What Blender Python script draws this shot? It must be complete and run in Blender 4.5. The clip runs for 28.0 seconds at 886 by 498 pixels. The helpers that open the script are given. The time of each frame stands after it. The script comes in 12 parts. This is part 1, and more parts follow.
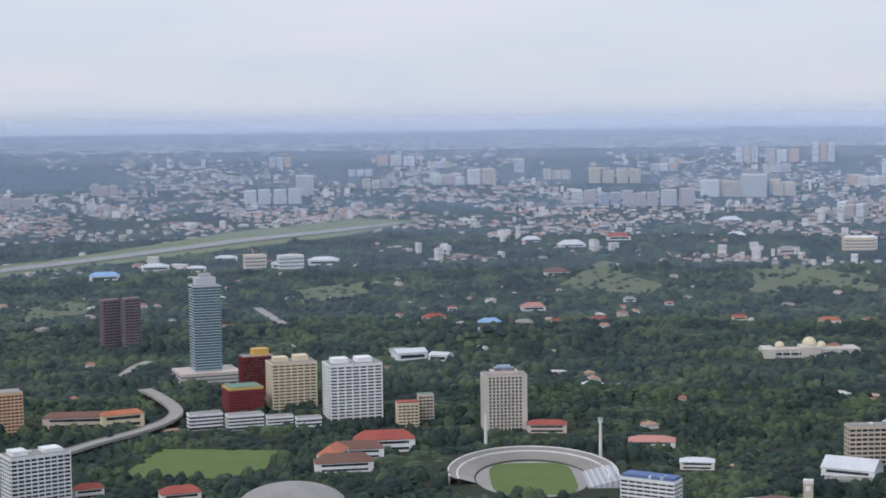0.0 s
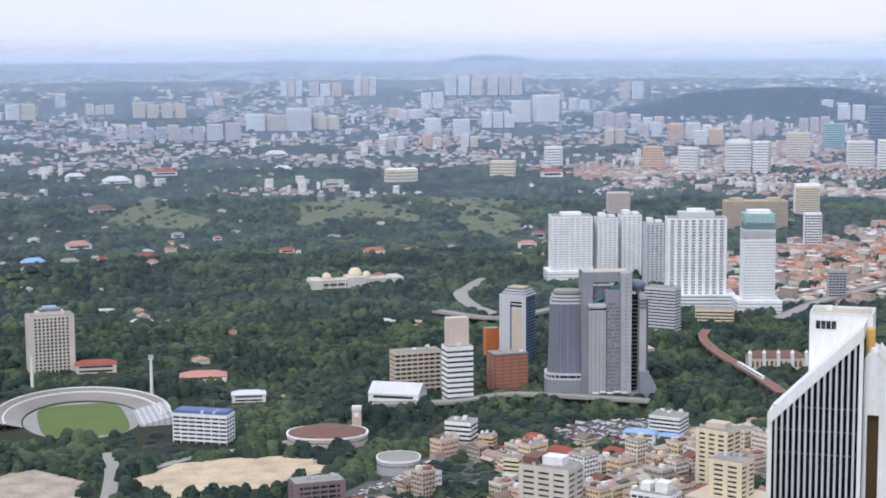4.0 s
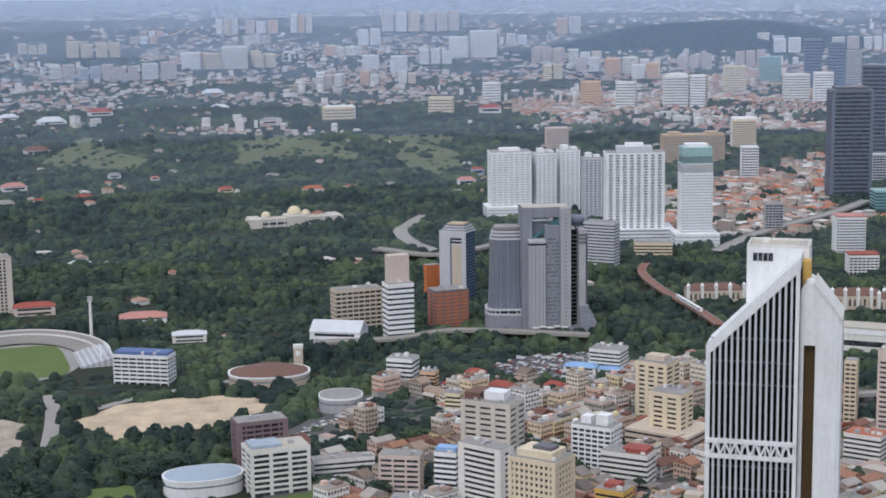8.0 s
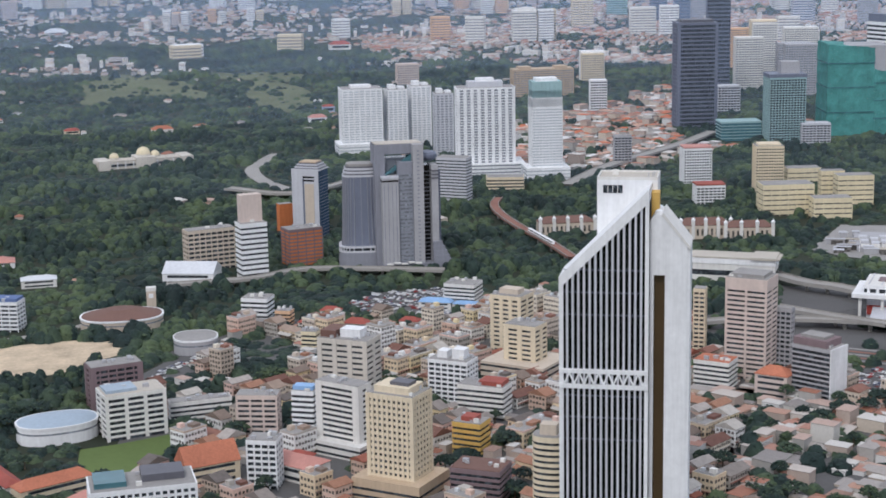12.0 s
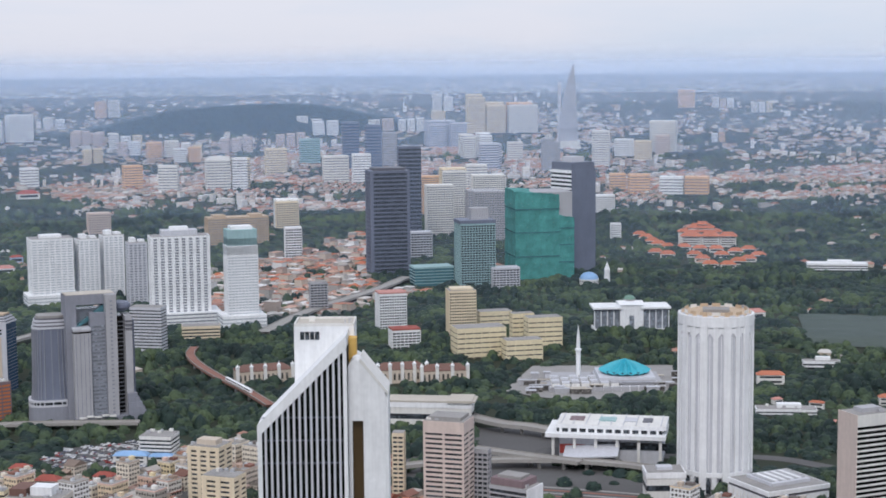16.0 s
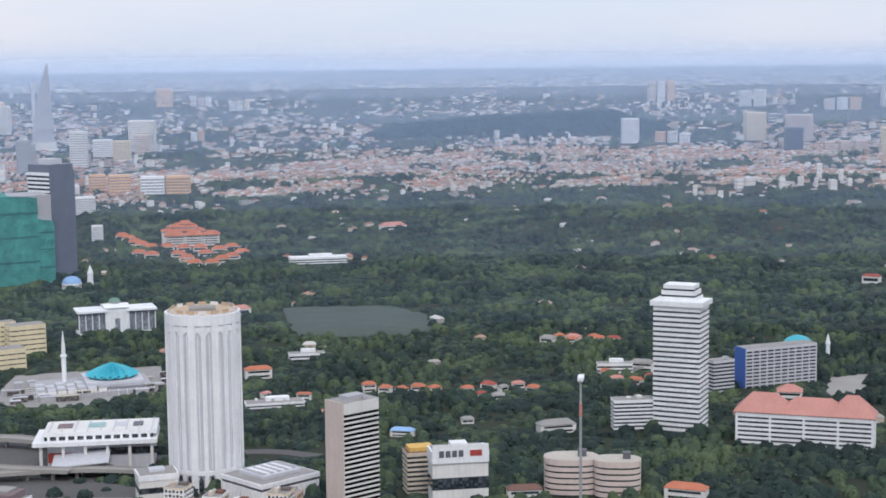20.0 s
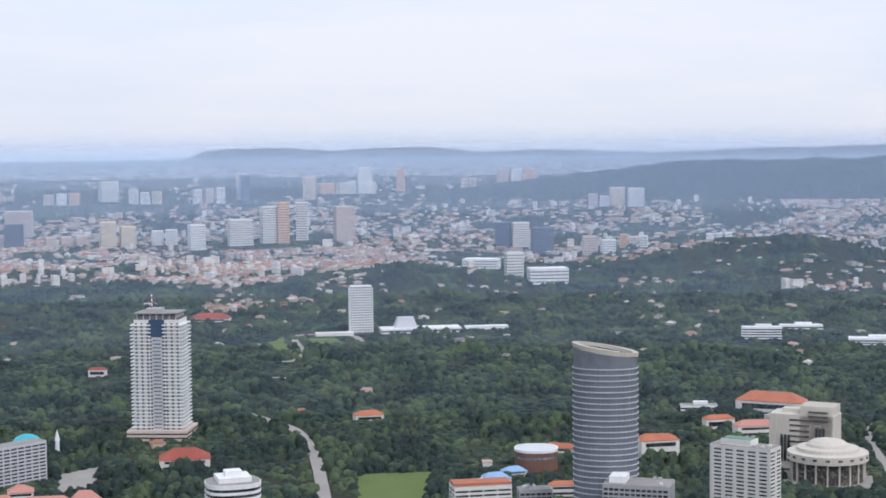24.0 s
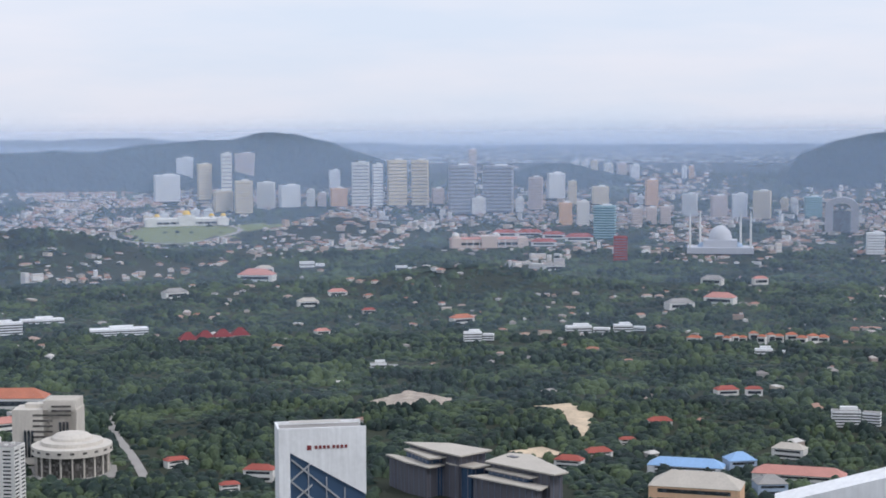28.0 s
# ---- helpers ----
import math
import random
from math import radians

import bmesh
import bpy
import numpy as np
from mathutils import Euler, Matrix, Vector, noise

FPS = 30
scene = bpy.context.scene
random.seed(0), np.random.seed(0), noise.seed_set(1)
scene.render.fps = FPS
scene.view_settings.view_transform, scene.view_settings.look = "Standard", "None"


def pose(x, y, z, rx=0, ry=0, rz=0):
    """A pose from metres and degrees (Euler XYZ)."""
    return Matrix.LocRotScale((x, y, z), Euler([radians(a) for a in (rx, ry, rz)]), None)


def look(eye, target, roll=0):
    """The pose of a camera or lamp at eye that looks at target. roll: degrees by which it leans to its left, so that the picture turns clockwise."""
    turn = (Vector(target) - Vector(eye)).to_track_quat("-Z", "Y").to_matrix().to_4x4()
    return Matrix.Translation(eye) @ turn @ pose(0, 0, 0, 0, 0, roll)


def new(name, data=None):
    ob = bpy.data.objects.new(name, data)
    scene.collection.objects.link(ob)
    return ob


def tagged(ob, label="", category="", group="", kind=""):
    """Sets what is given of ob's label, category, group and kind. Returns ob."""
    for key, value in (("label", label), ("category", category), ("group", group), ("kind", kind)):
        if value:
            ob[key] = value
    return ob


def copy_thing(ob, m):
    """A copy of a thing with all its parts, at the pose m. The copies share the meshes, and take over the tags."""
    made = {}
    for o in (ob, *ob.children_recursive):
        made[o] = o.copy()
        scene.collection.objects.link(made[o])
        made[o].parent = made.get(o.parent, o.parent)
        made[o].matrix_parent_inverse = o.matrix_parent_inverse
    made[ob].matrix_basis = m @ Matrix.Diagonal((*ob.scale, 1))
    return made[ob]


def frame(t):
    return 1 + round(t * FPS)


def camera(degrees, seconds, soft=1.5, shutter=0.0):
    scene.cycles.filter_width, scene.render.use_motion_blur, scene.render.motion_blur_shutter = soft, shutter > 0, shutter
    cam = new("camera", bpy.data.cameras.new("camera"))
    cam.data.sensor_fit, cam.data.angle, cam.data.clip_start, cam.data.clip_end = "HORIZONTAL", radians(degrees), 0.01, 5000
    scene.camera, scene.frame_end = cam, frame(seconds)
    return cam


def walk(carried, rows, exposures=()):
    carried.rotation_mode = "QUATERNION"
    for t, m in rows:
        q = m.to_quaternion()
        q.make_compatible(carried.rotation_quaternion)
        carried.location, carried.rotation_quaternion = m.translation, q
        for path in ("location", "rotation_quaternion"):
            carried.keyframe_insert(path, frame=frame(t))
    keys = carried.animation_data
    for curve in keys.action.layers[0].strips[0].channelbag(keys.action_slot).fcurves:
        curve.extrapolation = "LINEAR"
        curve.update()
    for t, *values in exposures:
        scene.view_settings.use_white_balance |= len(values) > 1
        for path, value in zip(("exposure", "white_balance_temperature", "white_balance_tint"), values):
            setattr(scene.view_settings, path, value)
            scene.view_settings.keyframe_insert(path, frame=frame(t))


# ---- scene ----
EYE = 340.0                      # height of the deck's eye over the plain
cam = camera(30.456, 28.0, soft=1.75)
ROWS = [
    (0.0, -0.00, -4.72, 0.71),
    (0.5, -1.14, -4.64, 0.53),
    (1.0, -2.83, -5.19, 0.42),
    (1.5, -6.32, -5.70, 1.09),
    (2.0, -8.22, -7.04, -0.06),
    (2.5, -10.50, -6.95, -0.29),
    (3.0, -12.80, -7.07, 0.12),
    (3.5, -14.21, -7.12, 0.24),
    (4.0, -15.86, -7.16, 0.35),
    (4.5, -18.05, -7.31, 0.44),
    (6.5, -23.28, -8.29, 0.29),
    (7.0, -21.64, -8.57, 0.72),
    (7.5, -19.59, -9.08, 0.75),
    (8.0, -18.07, -9.40, 0.79),
    (8.5, -16.21, -9.89, 0.87),
    (9.0, -15.35, -10.56, 0.78),
    (9.5, -15.39, -11.65, 1.13),
    (10.0, -15.84, -12.26, 1.41),
    (10.5, -16.19, -12.54, 1.20),
    (11.0, -17.48, -12.07, 1.11),
    (11.5, -20.44, -11.95, 0.89),
    (12.0, -23.36, -11.70, 1.07),
    (12.5, -25.66, -10.68, 0.78),
    (13.0, -27.48, -9.61, 0.48),
    (13.5, -28.41, -7.70, -0.09),
    (15.5, -31.72, -6.41, 0.29),
    (16.0, -34.04, -6.67, 0.50),
    (16.5, -36.55, -6.55, 0.56),
    (17.0, -39.09, -6.76, 0.36),
    (17.5, -40.62, -6.80, 0.40),
    (18.0, -42.55, -7.17, 0.55),
    (18.5, -44.77, -7.22, 0.77),
    (19.0, -47.09, -7.05, 0.66),
    (19.5, -49.17, -7.14, 0.40),
    (20.0, -52.20, -6.88, 0.65),
    (20.5, -55.60, -6.81, 1.32),
    (22.5, -68.24, -5.10, 0.32),
    (23.0, -72.55, -4.93, 0.25),
    (23.5, -75.72, -4.06, -0.02),
    (24.0, -79.14, -3.80, 0.59),
    (24.5, -82.83, -4.04, 0.57),
    (25.0, -86.82, -4.04, 0.31),
    (25.5, -89.76, -3.94, 1.04),
    (26.0, -93.71, -4.33, 1.05),
    (26.5, -96.70, -4.14, 0.62),
    (27.0, -99.80, -4.13, 0.68),
    (27.5, -102.87, -4.52, 0.40),
    (28.0, -105.50, -4.23, 0.27),
]
ARM = 0.45                       # the camera is held this far before the turning body
EXPOSURES = [(0.0, -0.18, 6150, 13), (1.0, -0.14, 6150, 13), (1.5, 0, 6150, 13), (2.0, 0.08, 6150, 13), (3.0, 0.2, 6150, 13), (4.0, 0.2, 6150, 13), (4.5, 0.12, 6150, 13), (7.0, -0.08, 6150, 13), (8.0, -0.14, 6150, 13), (11.0, -0.15, 6150, 13), (13.0, 0, 6150, 13), (17.0, -0.08, 6150, 13), (20.0, 0.02, 6150, 13), (23.0, 0.22, 6150, 13), (24.0, 0.08, 6150, 13), (25.0, -0.02, 6150, 13), (28.0, 0, 6150, 13)]
walk(cam, [(t, pose(-ARM * math.sin(radians(yaw)), ARM * math.cos(radians(yaw)), EYE, 90 + pitch, roll, yaw)) for t, yaw, pitch, roll in ROWS], EXPOSURES)

# ---- light: a bright, thinly overcast day ----
SUN_FROM = Vector((-0.50, -0.55, 0.80)).normalized()
world = bpy.data.worlds.new("overcast_sky")
scene.world = world
world.use_nodes = True
wn, wl = world.node_tree.nodes, world.node_tree.links
wn.clear()
w_out = wn.new("ShaderNodeOutputWorld")
w_bg = wn.new("ShaderNodeBackground")
w_sky = wn.new("ShaderNodeTexSky")
w_sky.sky_type = "NISHITA"
w_sky.sun_disc = False
w_sky.sun_elevation = math.asin(SUN_FROM.z)
w_sky.sun_rotation = math.atan2(SUN_FROM.x, SUN_FROM.y)
w_sky.dust_density = 4.0
w_bg.inputs["Strength"].default_value = 0.10
w_co = wn.new("ShaderNodeTexCoord")
w_map = wn.new("ShaderNodeMapping")
w_map.inputs["Scale"].default_value = (1.6, 1.6, 9.0)
w_noise = wn.new("ShaderNodeTexNoise")
w_noise.inputs["Scale"].default_value = 2.2
w_noise.inputs["Detail"].default_value = 5.0
w_noise.inputs["Roughness"].default_value = 0.55
w_sep = wn.new("ShaderNodeSeparateXYZ")
w_grad = wn.new("ShaderNodeValToRGB")      # the cloud layer from the horizon up
ce = w_grad.color_ramp.elements
ce[0].position, ce[0].color = 0.0, (8.6, 8.75, 9.3, 1)
ce[1].position, ce[1].color = 1.0, (9.0, 9.2, 9.8, 1)
e = ce.new(0.02)
e.color = (9.0, 9.12, 9.55, 1)
e = ce.new(0.06)
e.color = (9.2, 9.35, 9.85, 1)
w_cl = wn.new("ShaderNodeValToRGB")
w_cl.color_ramp.elements[0].position, w_cl.color_ramp.elements[0].color = 0.36, (0.88, 0.95, 1.0, 1)
w_cl.color_ramp.elements[1].position, w_cl.color_ramp.elements[1].color = 0.62, (1.01, 1.005, 1.005, 1)
w_mul = wn.new("ShaderNodeMix")
w_mul.data_type, w_mul.blend_type = "RGBA", "MULTIPLY"
w_mul.inputs["Factor"].default_value = 1.0
w_mix = wn.new("ShaderNodeMix")
w_mix.data_type = "RGBA"
w_mix.inputs["Factor"].default_value = 0.86
wl.new(w_co.outputs["Generated"], w_map.inputs["Vector"])
wl.new(w_map.outputs["Vector"], w_noise.inputs["Vector"])
wl.new(w_co.outputs["Generated"], w_sep.inputs["Vector"])
wl.new(w_sep.outputs["Z"], w_grad.inputs["Fac"])
wl.new(w_noise.outputs["Fac"], w_cl.inputs["Fac"])
wl.new(w_grad.outputs["Color"], w_mul.inputs["A"])
wl.new(w_cl.outputs["Color"], w_mul.inputs["B"])
wl.new(w_sky.outputs["Color"], w_mix.inputs["A"])
wl.new(w_mul.outputs["Result"], w_mix.inputs["B"])
wl.new(w_mix.outputs["Result"], w_bg.inputs["Color"])
wl.new(w_bg.outputs["Background"], w_out.inputs["Surface"])

sun_data = bpy.data.lights.new("sun", "SUN")
sun_data.energy, sun_data.angle, sun_data.color = 1.3, radians(14), (1.0, 0.95, 0.88)
sun = new("sun", sun_data)
sun.matrix_world = look(SUN_FROM * 1000, (0, 0, 0))

# ---- materials ----
def rgb(*c):
    return (*c, 1.0)


def surface(name, colour, rough=0.7, scale=0.05, fine=0.6, vary=0.18, tone=0.10, bump=0.0, metal=0.0, spec=0.4, obvary=0.0, island=0.0, cells=0.0, streak=0.0):
    """Painted, stone or leafy surface: stains at a large and a fine scale, and some change from piece to piece."""
    m = bpy.data.materials.new(name)
    m.use_nodes = True
    n, l = m.node_tree.nodes, m.node_tree.links
    b = n["Principled BSDF"]
    b.inputs["Roughness"].default_value = rough
    b.inputs["Metallic"].default_value = metal
    b.inputs["Specular IOR Level"].default_value = spec
    g = n.new("ShaderNodeNewGeometry")
    big, small = n.new("ShaderNodeTexNoise"), n.new("ShaderNodeTexNoise")
    big.inputs["Scale"].default_value, small.inputs["Scale"].default_value = scale, fine
    big.inputs["Detail"].default_value, small.inputs["Detail"].default_value = 3.0, 4.0
    l.new(g.outputs["Position"], big.inputs["Vector"])
    l.new(g.outputs["Position"], small.inputs["Vector"])
    add = n.new("ShaderNodeMath")
    add.operation = "MULTIPLY_ADD"
    l.new(big.outputs["Fac"], add.inputs[0])
    add.inputs[1].default_value = 2 * vary
    sub = n.new("ShaderNodeMath")
    sub.operation = "MULTIPLY_ADD"
    l.new(small.outputs["Fac"], sub.inputs[0])
    sub.inputs[1].default_value = 2 * tone
    sub.inputs[2].default_value = 1.0 - vary - tone - 0.5 * obvary - 0.5 * island
    l.new(sub.outputs[0], add.inputs[2])
    last = add
    if streak:                   # rain streaks that run down the walls
        mp, run, st = n.new("ShaderNodeMapping"), n.new("ShaderNodeTexNoise"), n.new("ShaderNodeMath")
        mp.inputs["Scale"].default_value = (0.55, 0.55, 0.035)
        run.inputs["Scale"].default_value, run.inputs["Detail"].default_value = 1.0, 3.0
        st.operation = "MULTIPLY_ADD"
        st.inputs[1].default_value = 2 * streak
        l.new(g.outputs["Position"], mp.inputs["Vector"])
        l.new(mp.outputs["Vector"], run.inputs["Vector"])
        l.new(run.outputs["Fac"], st.inputs[0])
        l.new(last.outputs[0], st.inputs[2])
        last = st
        sub.inputs[2].default_value -= streak
    if cells:                    # blinds and curtains behind single panes
        mp, fl, wn_, st = n.new("ShaderNodeVectorMath"), n.new("ShaderNodeVectorMath"), n.new("ShaderNodeTexWhiteNoise"), n.new("ShaderNodeMath")
        mp.operation, fl.operation, st.operation = "SCALE", "FLOOR", "MULTIPLY_ADD"
        mp.inputs["Scale"].default_value = 0.45
        l.new(g.outputs["Position"], mp.inputs[0])
        l.new(mp.outputs["Vector"], fl.inputs[0])
        l.new(fl.outputs["Vector"], wn_.inputs["Vector"])
        pw = n.new("ShaderNodeMath")
        pw.operation = "POWER"
        pw.inputs[1].default_value = 2.5
        l.new(wn_.outputs["Value"], pw.inputs[0])
        l.new(pw.outputs[0], st.inputs[0])
        st.inputs[1].default_value = cells
        l.new(last.outputs[0], st.inputs[2])
        last = st
        sub.inputs[2].default_value -= 0.2 * cells
    for amount, node, sock in ((obvary, "ShaderNodeObjectInfo", "Random"), (island, "ShaderNodeNewGeometry", "Random Per Island")):
        if amount:
            info = n.new(node)
            more = n.new("ShaderNodeMath")
            more.operation = "MULTIPLY_ADD"
            l.new(info.outputs[sock], more.inputs[0])
            more.inputs[1].default_value = amount
            l.new(last.outputs[0], more.inputs[2])
            last = more
    mul = n.new("ShaderNodeVectorMath")
    mul.operation = "SCALE"
    mul.inputs[0].default_value = colour
    l.new(last.outputs[0], mul.inputs["Scale"])
    l.new(mul.outputs["Vector"], b.inputs["Base Color"])
    if bump:
        bp = n.new("ShaderNodeBump")
        bp.inputs["Strength"].default_value = bump
        bp.inputs["Distance"].default_value = 0.5 / max(fine, 0.05)
        l.new(small.outputs["Fac"], bp.inputs["Height"])
        l.new(bp.outputs["Normal"], b.inputs["Normal"])
    return m


def palette(name, stops, rough=0.8, source="island", fine=0.5, tone=0.15, bump=0.0, spec=0.3, broad=0.0):
    """Many pieces in one material: each takes one of the colours, with grain."""
    m = bpy.data.materials.new(name)
    m.use_nodes = True
    n, l = m.node_tree.nodes, m.node_tree.links
    b = n["Principled BSDF"]
    b.inputs["Roughness"].default_value = rough
    b.inputs["Specular IOR Level"].default_value = spec
    if source == "island":
        pick = n.new("ShaderNodeNewGeometry").outputs["Random Per Island"]
    else:
        pick = n.new("ShaderNodeObjectInfo").outputs["Random"]
    ramp = n.new("ShaderNodeValToRGB")
    ramp.color_ramp.interpolation = "CONSTANT" if source != "blend" else "LINEAR"
    el = ramp.color_ramp.elements
    el[0].position, el[0].color = 0.0, rgb(*stops[0])
    el[1].position, el[1].color = 1.0 / len(stops), rgb(*stops[1])
    for i, c in enumerate(stops[2:], 2):
        el.new(i / len(stops)).color = rgb(*c)
    l.new(pick, ramp.inputs["Fac"])
    g = n.new("ShaderNodeNewGeometry")
    small = n.new("ShaderNodeTexNoise")
    small.inputs["Scale"].default_value, small.inputs["Detail"].default_value = fine, 4.0
    l.new(g.outputs["Position"], small.inputs["Vector"])
    f = n.new("ShaderNodeMath")
    f.operation = "MULTIPLY_ADD"
    l.new(small.outputs["Fac"], f.inputs[0])
    f.inputs[1].default_value, f.inputs[2].default_value = 2 * tone, 1 - tone - broad
    if broad:
        big, fb = n.new("ShaderNodeTexNoise"), n.new("ShaderNodeMath")
        big.inputs["Scale"].default_value, big.inputs["Detail"].default_value = 0.012, 5.0
        l.new(g.outputs["Position"], big.inputs["Vector"])
        fb.operation = "MULTIPLY_ADD"
        l.new(big.outputs["Fac"], fb.inputs[0])
        fb.inputs[1].default_value = 2 * broad
        l.new(f.outputs[0], fb.inputs[2])
        f = fb
    mul = n.new("ShaderNodeVectorMath")
    mul.operation = "SCALE"
    l.new(ramp.outputs["Color"], mul.inputs[0])
    l.new(f.outputs[0], mul.inputs["Scale"])
    l.new(mul.outputs["Vector"], b.inputs["Base Color"])
    if bump:
        bp = n.new("ShaderNodeBump")
        bp.inputs["Strength"].default_value = bump
        bp.inputs["Distance"].default_value = 1.0
        l.new(small.outputs["Fac"], bp.inputs["Height"])
        l.new(bp.outputs["Normal"], b.inputs["Normal"])
    return m


def paint(name, c, **k):
    return surface(name, c, **{**dict(rough=0.75, scale=0.045, fine=0.35, vary=0.15, tone=0.10, streak=0.14), **k})


def foliage(name):
    """Leaves of many kinds of tree: blue-green and yellow-green stands, a tone for each tree, and fine dark gaps."""
    m = bpy.data.materials.new(name)
    m.use_nodes = True
    n, l = m.node_tree.nodes, m.node_tree.links
    b = n["Principled BSDF"]
    b.inputs["Roughness"].default_value, b.inputs["Specular IOR Level"].default_value = 0.7, 0.3
    g = n.new("ShaderNodeNewGeometry")
    stand, fine = n.new("ShaderNodeTexNoise"), n.new("ShaderNodeTexNoise")
    stand.inputs["Scale"].default_value, stand.inputs["Detail"].default_value, stand.inputs["Roughness"].default_value = 0.010, 4.0, 0.62
    fine.inputs["Scale"].default_value, fine.inputs["Detail"].default_value = 0.42, 4.0
    l.new(g.outputs["Position"], stand.inputs["Vector"])
    l.new(g.outputs["Position"], fine.inputs["Vector"])
    mix = n.new("ShaderNodeMath")
    mix.operation = "MULTIPLY_ADD"
    l.new(g.outputs["Random Per Island"], mix.inputs[0])
    mix.inputs[1].default_value = 0.24
    l.new(stand.outputs["Fac"], mix.inputs[2])
    ramp = n.new("ShaderNodeValToRGB")
    el = ramp.color_ramp.elements
    el[0].position, el[0].color = 0.42, rgb(0.011, 0.023, 0.022)
    el[1].position, el[1].color = 0.80, rgb(0.078, 0.112, 0.054)
    el.new(0.56).color = rgb(0.016, 0.034, 0.030)
    el.new(0.66).color = rgb(0.038, 0.063, 0.040)
    l.new(mix.outputs[0], ramp.inputs["Fac"])
    f = n.new("ShaderNodeMath")
    f.operation = "MULTIPLY_ADD"
    l.new(fine.outputs["Fac"], f.inputs[0])
    f.inputs[1].default_value, f.inputs[2].default_value = 1.3, 0.35
    mul = n.new("ShaderNodeVectorMath")
    mul.operation = "SCALE"
    l.new(ramp.outputs["Color"], mul.inputs[0])
    l.new(f.outputs[0], mul.inputs["Scale"])
    l.new(mul.outputs["Vector"], b.inputs["Base Color"])
    bp = n.new("ShaderNodeBump")
    bp.inputs["Strength"].default_value, bp.inputs["Distance"].default_value = 0.8, 1.2
    l.new(fine.outputs["Fac"], bp.inputs["Height"])
    l.new(bp.outputs["Normal"], b.inputs["Normal"])
    return m


